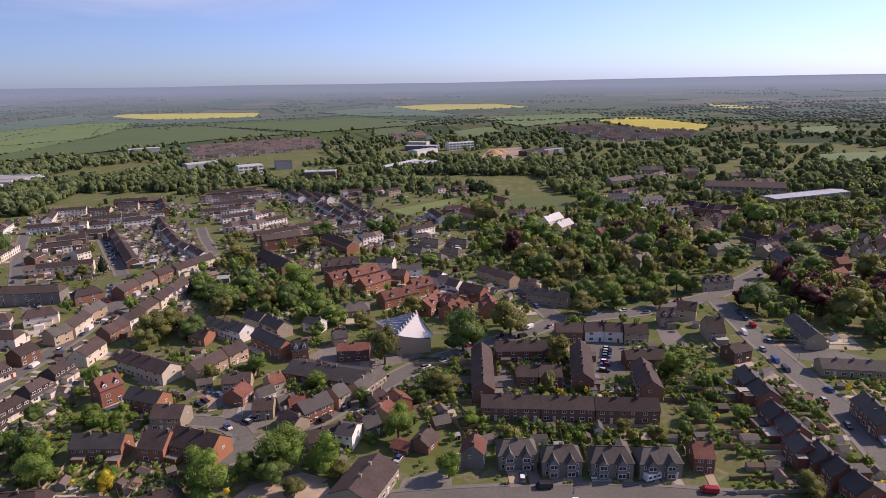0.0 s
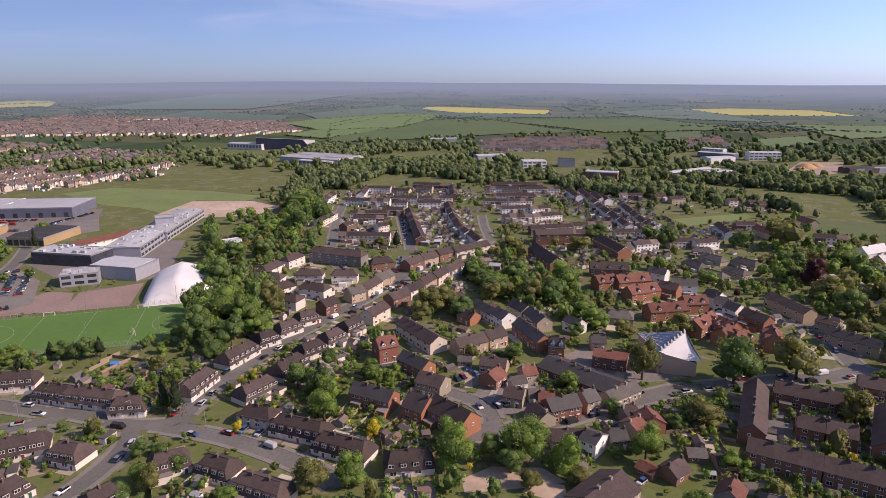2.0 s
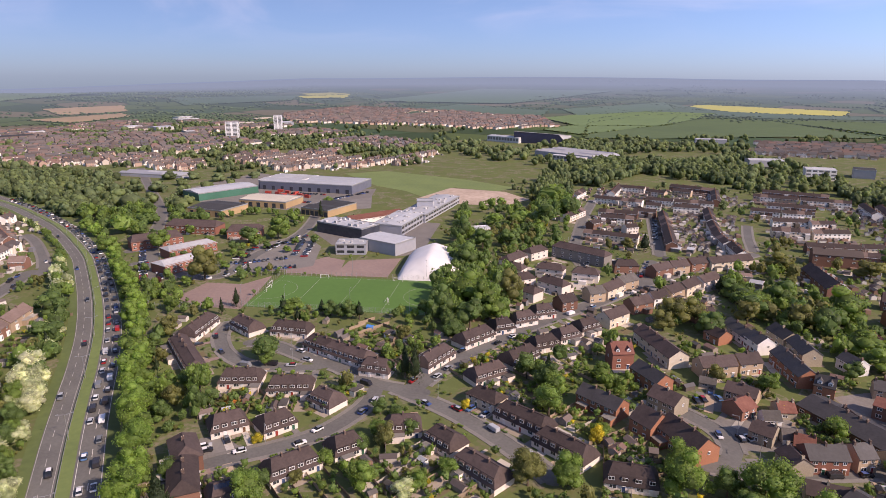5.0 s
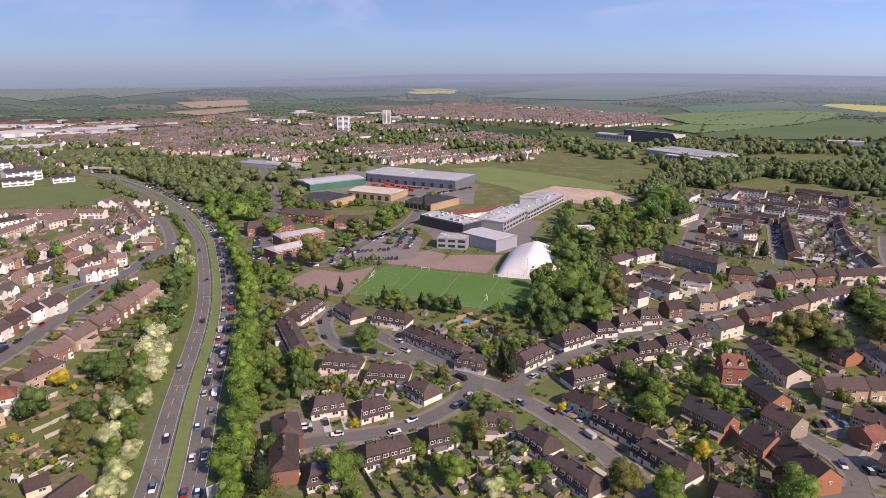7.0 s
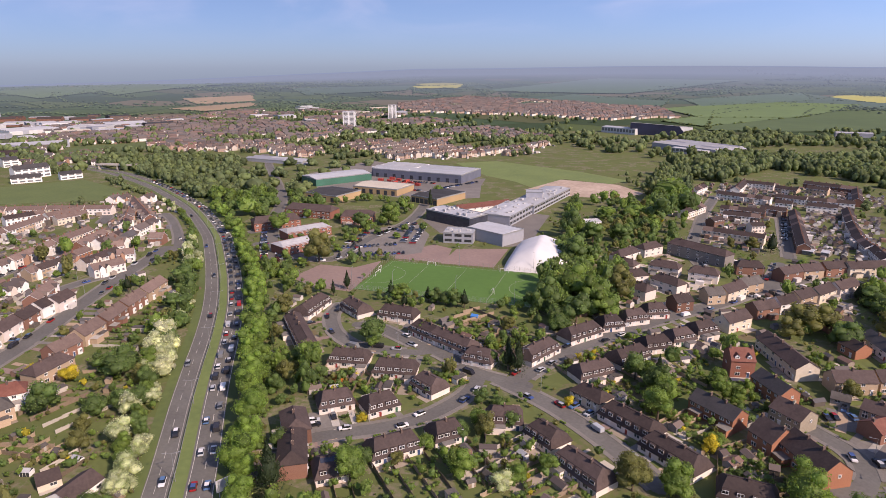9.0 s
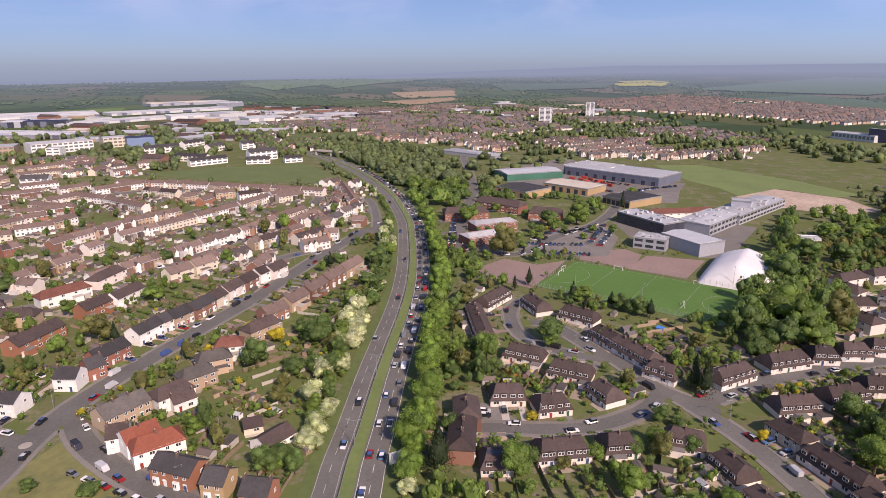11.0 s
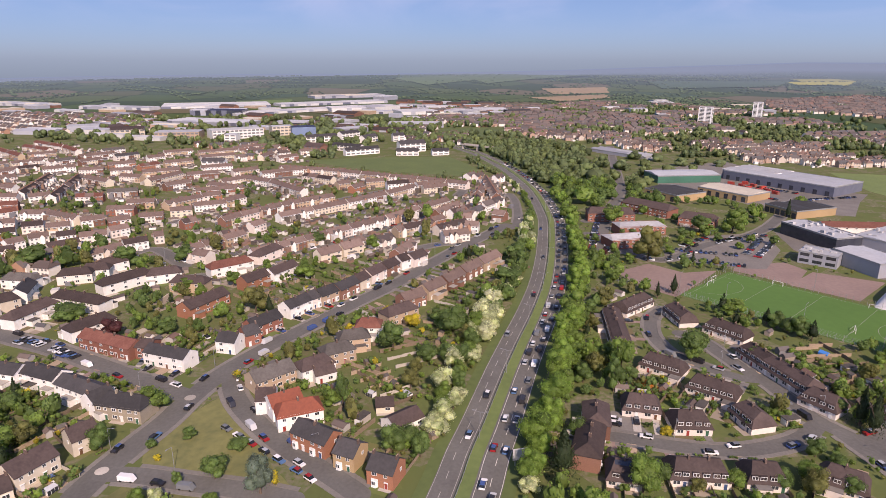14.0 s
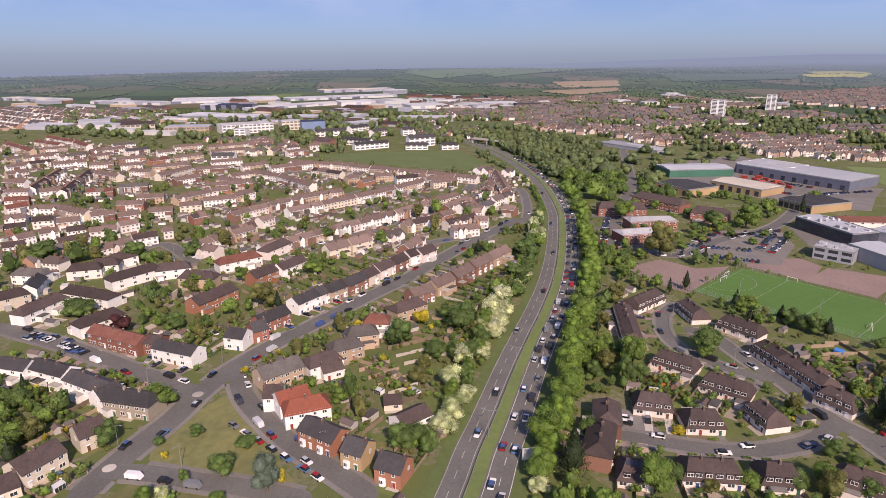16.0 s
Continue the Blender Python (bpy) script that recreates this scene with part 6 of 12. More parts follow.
# main street of brick and render houses
ESTATE = 'main street of brick and render houses'
house(-184.7, 251.5, 76.7, 9.6, 'G', ESTATE, wall='brick')
house(-182.5, 273.1, 67.9, 9.4, 'G', ESTATE, wall='brick_pale', roof='roof_grey')
house(-181.6, 286.6, -87.5, 16.7, 'G', ESTATE, wall='render_cream')
house(-182.6, 302.6, 81.5, 13.7, 'G', ESTATE, wall='brick_pale', roof='roof_grey')
house(-156.9, 252.4, 86.8, 15.2, 'G', ESTATE, wall='render_cream')
house(-158.3, 276.5, 74.9, 12.4, 'G', ESTATE, wall='brick')
house(-156.6, 291.3, 74.3, 10.7, 'G', ESTATE, wall='render_white')
house(-156.9, 307.2, 87.1, 13.3, 'G', ESTATE, wall='brick_pale')
house(-155.7, 321.6, -89.3, 15.7, 'G', ESTATE, wall='render_cream')
house(-153.8, 339.3, 84.1, 16.1, 'G', ESTATE, wall='render_pink')
house(-182, 338, 81.8, 15.1, 'G', ESTATE, wall='brick')
house(-178.1, 352, 67.7, 12.2, 'G', ESTATE, wall='brick_pale')
house(-173.7, 367, 67.2, 13.2, 'G', ESTATE, wall='brick')
house(-162.5, 385.8, 64, 30.3, 'G', ESTATE, wall='render_cream')
house(-232.3, 329.6, 4.4, 33.5, 'H', ESTATE, rz=10, eave=7.2, depth=10, wall='render_grey', windows=3)
house(-256.2, 312.3, 89.6, 11.3, 'H', ESTATE, wall='render_pink')
house(-254.7, 289.6, -83.1, 14.6, 'H', ESTATE, wall='render_pink')
house(-240.9, 273.8, 17.2, 10.1, 'H', ESTATE, wall='render_pink')
house(-223.2, 262.9, 74.3, 7, 'H', ESTATE, wall='render_pink')
house(-206.1, 269.2, 2.1, 11.7, 'H', ESTATE, wall='render_pink')
house(-224.8, 289.5, 23.8, 11.4, 'H', ESTATE, wall='render_pink')
house(-205.5, 297.8, 27.9, 10.1, 'H', ESTATE, wall='render_pink')
house(-206, 248.7, 3, 6.3, 'H', ESTATE, wall='render_pink')
house(-199.6, 329.6, 44.8, 9.5, 'H', ESTATE, wall='brick')
# newer brick homes and flats
ESTATE = 'newer brick homes and flats'
house(-129.4, 215.7, 51.9, 8.8, 'G', ESTATE, wall='brick_red', rz=10.5, eave=7, depth=9, dormers=2, roof='roof_red')
house(-112.3, 178.8, -1.1, 16.8, 'G', ESTATE, wall='brick_orange', roof='roof_slate')
house(-93.5, 178.8, -10.3, 8.9, 'G', ESTATE, wall='brick_orange', depth=10, rz=9)
house(-80.4, 178.2, -20.7, 17.3, 'G', ESTATE, wall='brick_orange', depth=10, rz=9)
house(-111, 209, -19.4, 15.1, 'G', ESTATE, wall='brick_orange', roof='roof_slate')
house(-97.4, 197, -4.3, 11, 'G', ESTATE, wall='stone', depth=9)
house(-123.8, 237.7, -29.8, 29.2, 'G', ESTATE, wall='render_cream', depth=9)
house(-99.5, 237, 56.1, 14.9, 'G', ESTATE, wall='brick_pale')
house(-92.7, 248.7, 61, 10.3, 'G', ESTATE, wall='brick_pale')
house(-113.7, 269.5, -18.5, 8.8, 'G', ESTATE, wall='brick_orange', rz=6.5, eave=4)
house(-108.4, 281.1, -34.6, 19, 'G', ESTATE, wall='render_white', rz=6.5, eave=4, roof='roof_slate')
house(-128.9, 286.2, 65.2, 9.2, 'G', ESTATE, wall='brick')
# old lane by the church
ESTATE = 'old lane by the church'
house(-79.1, 213.1, 77.8, 8, 'G', ESTATE, wall='brick', roof='roof_red', rz=6.5, eave=4)
house(-66.5, 202.8, 5.1, 7.3, 'G', ESTATE, wall='stone', roof='roof_brown', rz=6.5, eave=4)
house(-48.5, 200.3, 45.3, 12, 'G', ESTATE, wall='brick_red', roof='roof_slate')
house(-41.5, 209.4, 53.7, 4.3, 'G', ESTATE, wall='brick_pale', roof='roof_slate')
house(-31.8, 221, 60, 16.1, 'G', ESTATE, wall='stone', rz=6, eave=3.6, depth=7, roof='roof_grey')
house(-48.1, 230.9, -19.6, 34, 'G', ESTATE, wall='brick', rz=5.5, eave=3, depth=14, roof='roof_slate')
house(-64.1, 250.6, 12.9, 6.9, 'G', ESTATE, wall='brick_orange', rz=8, dormers=2, roof='roof_slate')
house(-40.7, 249.2, 2.4, 13.7, 'G', ESTATE, wall='brick', rz=7, roof='roof_red')
house(-18.9, 204.9, -57.8, 7.6, 'G', ESTATE, wall='brick_orange', roof='roof_red', rz=6.5, eave=4.2)
house(-23.3, 198.3, 64.3, 6.1, 'G', ESTATE, wall='stone', roof='roof_red', rz=6.5, eave=4.2)
house(-33.4, 183.4, -16, 4.8, 'G', ESTATE, wall='render_white', roof='roof_slate', rz=7)
house(-27.5, 190.3, 32.4, 4.6, 'G', ESTATE, wall='render_grey', roof='roof_slate', rz=6, eave=3.8)
house(-24.9, 157.2, 68.9, 18.1, 'G', ESTATE, wall='stone', roof='roof_brown', rz=7.5, eave=4.5, depth=13)
house(-8.5, 180.2, 62.7, 7.4, 'G', ESTATE, wall='brick', rz=5.5, eave=3, depth=7)
house(-93.2, 288, -35.9, 12.7, 'G', ESTATE, wall='stone', roof='roof_slate')
house(-81.3, 278.5, -46.9, 15.6, 'G', ESTATE, wall='stone', roof='roof_slate')
house(-78.2, 259.1, -43.4, 23.3, 'G', ESTATE, wall='brick_orange', roof='roof_slate')
house(-46.8, 302.5, 8.4, 8.2, 'H', ESTATE, wall='stone', roof='roof_grey', rz=6, eave=3.5, depth=11)
house(-97.1, 273.1, -36, 10.1, 'G', ESTATE, wall='render_white', roof='roof_slate')
house(-60.3, 208.5, 37.1, 6.2, 'G', ESTATE, wall='render_white', roof='roof_grey', rz=4.6, eave=2.2, depth=5.5)
house(-53.9, 193.5, -39.4, 8.6, 'G', ESTATE, wall='stone', roof='roof_brown', rz=6, eave=3.6, depth=7)
house(-55.6, 206.2, 21.4, 3.2, 'G', ESTATE, wall='brick_orange', roof='roof_red', rz=5.5, eave=3.1, depth=7)
house(-82.9, 224, 8.7, 10.9, 'G', ESTATE, wall='brick_pale', roof='roof_brown', rz=6.2, eave=3.8000000000000003, depth=7)
house(-41.9, 183.1, 25.6, 10.7, 'G', ESTATE, wall='stone', roof='roof_brown', rz=6.2, eave=3.8000000000000003, depth=7)
house(-15.5, 178.5, -23, 3.6, 'G', ESTATE, wall='timber', roof='roof_red', rz=3.6, eave=2.2, depth=5.5)
house(-96.5, 225.4, 23.8, 5.7, 'G', ESTATE, wall='concrete', roof='roof_grey', rz=3.6, eave=2.2, depth=5.5)
house(-68.5, 224, 44.2, 5.4, 'G', ESTATE, wall='stone', roof='roof_red', rz=5.5, eave=3.1, depth=7)
house(-50.1, 233, -39.3, 8.6, 'G', ESTATE, wall='brick', roof='roof_brown', rz=5.5, eave=3.1, depth=7)
house(-27, 208.5, 53.9, 5.2, 'G', ESTATE, wall='stone', roof='roof_brown', rz=5.5, eave=3.1, depth=7)
house(-69.8, 215.7, 44.9, 5, 'G', ESTATE, wall='render_white', roof='roof_grey', rz=4.5, eave=2.2, depth=5.5)
house(-3.2, 193.1, 19.4, 4.1, 'G', ESTATE, wall='timber', roof='roof_grey', rz=3.6, eave=2.2, depth=5.5)
house(5.1, 192.7, 22.4, 3.6, 'G', ESTATE, wall='timber', roof='roof_brown', rz=3.6, eave=2.2, depth=5.5)
house(-63.7, 280.5, -31.1, 9.2, 'G', ESTATE, wall='render_white', roof='roof_slate', rz=7, eave=4.6, depth=7)
house(-49.4, 265.1, 21.5, 6.4, 'G', ESTATE, wall='brick_pale', roof='roof_slate', rz=6.5, eave=4.1, depth=7)
house(-22.3, 255.5, -31.9, 7.5, 'G', ESTATE, wall='stone', roof='roof_red', rz=5.5, eave=3.1, depth=7)
house(83.1, 484.9, 49.9, 23, 'G', ESTATE, wall='render_white', roof='roof_metal', rz=10.5, eave=6.5, depth=9)
house(88.9, 467.5, 50.4, 18.9, 'G', ESTATE, wall='stone', roof='roof_metal', rz=9.5, eave=6, depth=9)
house(82.5, 434.2, -39.1, 12, 'G', ESTATE, wall='stone', roof='roof_slate', rz=8.5)
house(114.3, 447.4, 32.8, 11.6, 'G', ESTATE, wall='stone', roof='roof_red', rz=8)
house(118.5, 391.2, -86.7, 21.1, 'G', ESTATE, wall='stone', roof='roof_slate', rz=8)
house(120.7, 375.4, 35.4, 12.1, 'G', ESTATE, wall='stone', roof='roof_slate', rz=8)
house(21.2, 525.6, -55.2, 21.9, 'G', ESTATE, wall='stone', roof='roof_red', rz=8)
house(178.6, 396.7, 23.1, 12.4, 'G', ESTATE, wall='stone', roof='roof_slate', rz=8)
house(207.5, 391.5, 37.7, 17, 'G', ESTATE, wall='stone', roof='roof_slate', rz=8)
house(207.4, 372.4, -87.4, 15.8, 'G', ESTATE, wall='stone', roof='roof_slate', rz=8)
house(232, 454.6, -52, 12.9, 'G', ESTATE, wall='stone', roof='roof_slate', rz=8)
house(52.4, 576.9, -59.7, 17.7, 'G', ESTATE, wall='stone', roof='roof_red', rz=8)
house(46.5, 416.8, -58.2, 15.3, 'G', ESTATE, wall='stone', roof='roof_red', rz=8)
house(171.2, 442.4, -46.2, 10.7, 'G', ESTATE, wall='stone', roof='roof_red', rz=8)
house(101.4, 464.3, 27.1, 10.7, 'G', ESTATE, wall='stone', roof='roof_red', rz=8)
# brick courts and the facing semis
ESTATE = 'brick courts and the facing semis'
house(13.1, 226.5, 87.8, 36.8, 'G', ESTATE, wall='brick')
house(30.8, 245.4, -1.7, 22.1, 'G', ESTATE, wall='brick')
house(29.9, 222.1, -3, 8, 'G', ESTATE, wall='brick')
house(38.7, 221.6, -3.1, 8.8, 'G', ESTATE, wall='brick')
house(52.7, 229.6, 80.3, 31, 'G', ESTATE, wall='brick')
house(74.5, 217, 84.1, 20.8, 'G', ESTATE, wall='brick')
house(21.2, 198.8, -4.3, 20.3, 'G', ESTATE, wall='brick')
house(40.7, 197.2, -4.9, 18.1, 'G', ESTATE, wall='brick')
house(60.7, 195.4, -4.4, 21.5, 'G', ESTATE, wall='brick')
house(79.8, 237.1, 0.3, 16.2, 'G', ESTATE, wall='brick', rz=6.5, eave=4.2)
house(20.1, 170.7, 1.1, 7.6, 'E', ESTATE)
house(32.9, 166.9, -0.4, 7.7, 'E', ESTATE)
house(47.6, 165.8, -3, 8.3, 'E', ESTATE)
house(61.4, 165, 0.8, 8.5, 'E', ESTATE)
house(7.1, 171.7, 79.6, 7.6, 'G', ESTATE, wall='render_grey', roof='roof_red', depth=7)
house(75.6, 167.7, -6.7, 5.8, 'G', ESTATE, wall='brick', roof='roof_red', depth=9)
house(54.2, 264.4, -3.6, 11.8, 'G', ESTATE, wall='brick')
house(65.4, 264.7, 0.7, 8.9, 'G', ESTATE, wall='render_white')
house(74.1, 263.5, -8.6, 7.9, 'G', ESTATE, wall='render_white')
house(83.3, 261.4, -5.6, 10.3, 'G', ESTATE, wall='brick_pale')
house(103.8, 279.8, -4, 7.6, 'G', ESTATE, wall='stone', rz=8.5, dormers=2)
house(116.7, 288.9, -25, 9, 'G', ESTATE, wall='stone', depth=9)
house(118.7, 263.2, -4.1, 7.2, 'G', ESTATE, wall='stone', rz=10, eave=5, depth=12)
house(147.1, 330, 11.7, 18.5, 'G', ESTATE, wall='stone', rz=7, dormers=4)
house(118.8, 240.1, 18.8, 8.9, 'G', ESTATE, wall='brick', rz=7)
house(157.4, 259, 84.3, 23, 'G', ESTATE, wall='stone', roof='roof_slate')
house(233.8, 358.7, 11.5, 8.9, 'G', ESTATE, wall='brick', roof='roof_red')
house(215.5, 334.9, 30.1, 18.1, 'G', ESTATE, wall='brick', roof='roof_red')
house(53.1, 312.3, -25.6, 22, 'G', ESTATE, wall='stone', roof='roof_slate', rz=7.5)
house(29.6, 349.7, -51.1, 27.1, 'G', ESTATE, wall='brick_pale', rz=7.5)
house(45, 330.7, -25.7, 9.4, 'G', ESTATE, wall='stone', rz=7)
house(157.7, 225.5, -9.5, 24.7, 'G', ESTATE, wall='stone', roof='roof_grey', rz=6, eave=3.5)
# terraces down the lane at the east
ESTATE = 'terraces down the lane at the east'
house(111.8, 213.6, 86, 10.9, 'G', ESTATE, wall='brick_red', roof='roof_slate')
house(112, 203.3, 86.9, 9.6, 'G', ESTATE, wall='brick_red', roof='roof_slate')
house(108.8, 188.2, -87.2, 7.8, 'G', ESTATE, wall='brick_red', roof='roof_slate')
house(109.5, 179.3, 87.5, 8.6, 'G', ESTATE, wall='brick_red', roof='roof_slate')
house(106.7, 168.3, 87.9, 7.1, 'G', ESTATE, wall='brick_red', roof='roof_slate')
house(109.9, 163.5, 86.2, 7.7, 'G', ESTATE, wall='brick_red', roof='roof_slate')
house(111, 156.4, 89.7, 6.4, 'G', ESTATE, wall='brick_red', roof='roof_slate')
house(112, 148.8, -82.3, 6.6, 'G', ESTATE, wall='brick_red', roof='roof_slate')
house(141.7, 187.3, 82.7, 17.7, 'G', ESTATE, wall='brick', roof='roof_slate')
# red-tiled sheltered homes
ESTATE = 'red-tiled sheltered homes'
house(-64.2, 350.6, 43.2, 12, 'G', ESTATE, wall='brick_orange', roof='roof_red', depth=9, rz=8.5, dormers=2)
house(-50.3, 358.7, 39, 20.2, 'G', ESTATE, wall='brick_orange', roof='roof_red', depth=9, rz=8.5, dormers=2)
house(-42.3, 341.4, 48.2, 19.3, 'G', ESTATE, wall='brick_orange', roof='roof_red', depth=9, rz=8.5, dormers=2)
house(-27, 317, 36.1, 20.2, 'G', ESTATE, wall='brick_orange', roof='roof_red', depth=9, rz=8.5, dormers=2)
house(-15.1, 334, 31.4, 12.3, 'G', ESTATE, wall='brick_orange', roof='roof_red', depth=9, rz=8.5, dormers=2)
house(-9.1, 305.3, 67.2, 18.2, 'G', ESTATE, wall='brick_orange', roof='roof_red', depth=9, rz=8.5, dormers=2)
house(1.8, 304.4, -36.5, 9.5, 'G', ESTATE, wall='brick_orange', roof='roof_red', depth=9, rz=8.5, dormers=2)
house(1.6, 294.4, 60, 9, 'G', ESTATE, wall='brick_orange', roof='roof_red', depth=9, rz=8.5, dormers=2)
house(7.5, 291.6, 59, 9, 'G', ESTATE, wall='brick_orange', roof='roof_red', depth=9, rz=8.5, dormers=2)
house(20.9, 299, -82.2, 13.6, 'G', ESTATE, wall='brick_orange', roof='roof_red', depth=9, rz=8.5, dormers=2)
house(-66.8, 376.9, 18.2, 23, 'G', ESTATE, wall='brick', rz=9, dormers=3)
house(-38.2, 379.8, -14.7, 10.7, 'G', ESTATE, wall='render_white', roof='roof_slate')
house(-22, 363.8, 15, 12.5, 'G', ESTATE, wall='render_white', roof='roof_grey')
house(-5.9, 348.1, -34.4, 8.6, 'G', ESTATE, wall='render_white', roof='roof_slate')
house(-29, 353.1, -16, 10.8, 'G', ESTATE, wall='brick_orange')
house(-2.2, 339.3, -4, 6.6, 'G', ESTATE, wall='render_white', roof='roof_slate')
house(4.1, 331.7, -36.1, 7.5, 'G', ESTATE, wall='render_white', roof='roof_slate')
house(14.1, 322.3, -37.2, 13.8, 'G', ESTATE, wall='brick_orange')
house(-119.5, 439.8, 28.5, 27.4, 'G', ESTATE, wall='brick', rz=11, eave=8, depth=10, windows=3, roof='roof_flat')
house(-109.7, 387.8, -52, 39.4, 'G', ESTATE, wall='brick', rz=9, depth=10)
house(-20.2, 414.3, -45.5, 11.3, 'H', ESTATE, wall='stone', rz=5.6, eave=3, roof='roof_grey')
house(-10.6, 434.3, -36.2, 12.4, 'H', ESTATE, wall='stone', rz=5.6, eave=3, roof='roof_grey')
house(-8.5, 396.6, -30.6, 10.9, 'H', ESTATE, wall='stone', rz=5.6, eave=3, roof='roof_grey')
house(3.9, 408.6, -38.4, 10.4, 'H', ESTATE, wall='stone', rz=5.6, eave=3, roof='roof_grey')
house(9, 432.6, -36, 12.5, 'H', ESTATE, wall='stone', rz=5.6, eave=3, roof='roof_grey')
house(-18, 451.7, -5.2, 9.1, 'H', ESTATE, wall='stone', rz=5.6, eave=3, roof='roof_grey')
house(-58.3, 459, 40, 10, 'H', ESTATE, wall='stone', rz=5.6, eave=3, roof='roof_grey')
house(-66.6, 434.6, 77.4, 22.6, 'H', ESTATE, wall='stone', rz=5.6, eave=3, roof='roof_grey')
house(-417.9, 299.2, 84.9, 50.3, 'G', ESTATE, wall='render_white', roof='roof_red', rz=6.5, eave=4, depth=14)
# houses at the mini roundabouts
ESTATE = 'houses at the mini roundabouts'
house(-156.6, -107.5, -27.6, 12.5, 'G', ESTATE, wall='render_cream', depth=9)
house(-148.4, -110.9, -48.1, 3.2, 'G', ESTATE, wall='render_cream', rz=6)
house(-171.1, -100.4, -41.9, 7.9, 'G', ESTATE, wall='render_cream')
house(-189.1, -95.1, 76.5, 12, 'H', ESTATE, wall='stone', roof='roof_slate', depth=9)
house(-192.1, -105.5, -34.2, 7.8, 'G', ESTATE, wall='render_white', roof='roof_slate')
house(-199.4, -114.2, 62, 21.2, 'G', ESTATE, wall='render_white', roof='roof_slate', rz=7.5)
house(-209.5, -133.3, 67.3, 17.9, 'G', ESTATE, wall='render_white', roof='roof_slate', rz=7.5)
house(-212.4, -148.1, 75.5, 13.7, 'G', ESTATE, wall='render_white', roof='roof_slate', rz=7.5)
house(-225.2, -94.9, 69, 19.3, 'G', ESTATE, wall='render_white', roof='roof_slate', rz=7.5)
house(-237.1, -123, 65.1, 28.3, 'G', ESTATE, wall='brick_red', roof='roof_red', rz=7.5)
house(-232.8, -106.6, 80.9, 6.4, 'G', ESTATE, wall='brick_red', rz=7)
house(-253.6, -140.1, -35.1, 14.2, 'H', ESTATE, wall='render_white')
house(-268.8, -174.1, -17.3, 18.3, 'H', ESTATE, wall='render_white')
house(-280.8, -195.2, -43.4, 9.4, 'H', ESTATE, wall='render_cream')
house(-296.1, -194, 16.4, 18.2, 'G', ESTATE, wall='render_white', roof='roof_slate')
house(-312, -204.5, 81.4, 12.3, 'H', ESTATE, wall='render_white', roof='roof_grey')
house(-320, -181.2, -73.7, 11.6, 'H', ESTATE, wall='render_pink')
house(-328, -174.5, -78, 9.2, 'H', ESTATE, wall='render_white')
house(-338.7, -171.2, -40, 9.5, 'H', ESTATE, wall='render_white')
house(-311.5, -151.9, -37.6, 21.5, 'H', ESTATE, wall='render_white')
house(-320.5, -135.4, -67.2, 12, 'H', ESTATE, wall='render_white')
house(-306.7, -116.7, 82.8, 13.7, 'H', ESTATE, wall='brick_pale')
house(-280.2, -101, -28.9, 23.6, 'G', ESTATE, wall='brick_orange', depth=9)
house(-283.3, -159.2, 69.9, 24.2, 'H', ESTATE, wall='render_white')
house(-237.2, -75.7, 75.3, 8.6, 'G', ESTATE, wall='render_white', roof='roof_slate')
house(-244.2, -70, -52, 6.6, 'G', ESTATE, wall='brick_red', roof='roof_slate')
house(-255.5, -67.5, -36.9, 15.6, 'G', ESTATE, wall='brick_red', roof='roof_slate')
house(-208.5, -52.7, -48.3, 15.8, 'G', ESTATE, wall='brick_pale', roof='roof_grey', depth=9)
house(-192.1, -50, -83.1, 6.4, 'G', ESTATE, wall='render_white')
house(-189.5, -43.7, -56.3, 10.7, 'G', ESTATE, wall='render_white', roof='roof_terracotta')
house(-184.1, -37.9, -68.3, 9.5, 'H', ESTATE, wall='render_white', roof='roof_terracotta', depth=9)
house(-170, -29.7, 57.3, 13.7, 'G', ESTATE, wall='brick_orange', roof='roof_slate', rz=7.8, bays=True)
house(-161.7, -18.4, 64.6, 7, 'G', ESTATE, wall='brick_yellow', roof='roof_slate', rz=7.8, bays=True)
house(-154, -7.6, 66.9, 8.1, 'G', ESTATE, wall='brick_orange', roof='roof_slate', bays=True)
house(-181.3, -4.2, -49.5, 11.5, 'G', ESTATE, wall='render_white', roof='roof_brown', rz=5, eave=2.8)
house(-191.5, -10.7, -82.6, 5.4, 'G', ESTATE, wall='render_cream', rz=4.5, eave=2.6, depth=6)
house(-215.2, -38.2, -54.2, 8.2, 'H', ESTATE, wall='render_white')
house(-212.2, -34.5, -60.3, 8, 'G', ESTATE, wall='render_white', rz=5.5, eave=3.4, depth=6)
# long street beside the dual carriageway
ESTATE = 'long street beside the dual carriageway'
house(-275.6, -57.5, -33.9, 14.2, 'G', ESTATE, bays=True, wall='render_white', roof='roof_slate')
house(-284.1, -51.7, -37.1, 5.7, 'G', ESTATE, bays=True, wall='render_pink', roof='roof_slate')
house(-289.9, -46.1, -39.1, 11, 'G', ESTATE, bays=True, wall='brick_pale', roof='roof_slate')
house(-299.6, -38, -32.1, 14.7, 'G', ESTATE, bays=True, wall='brick', roof='roof_slate')
house(-309.9, -31.6, -31.7, 8.8, 'G', ESTATE, bays=True, wall='render_cream', roof='roof_brown')
house(-321.1, -25.4, -31.8, 13.3, 'G', ESTATE, bays=True, wall='render_pink', roof='roof_brown')
house(-331.8, -18.3, -31.2, 11.7, 'G', ESTATE, bays=True, wall='brick', roof='roof_brown')
house(-342, -11.4, -40.2, 8.3, 'G', ESTATE, bays=True, wall='render_white', roof='roof_brown')
house(-348.1, -3.6, -37, 12.8, 'G', ESTATE, bays=True, wall='render_pink', roof='roof_brown')
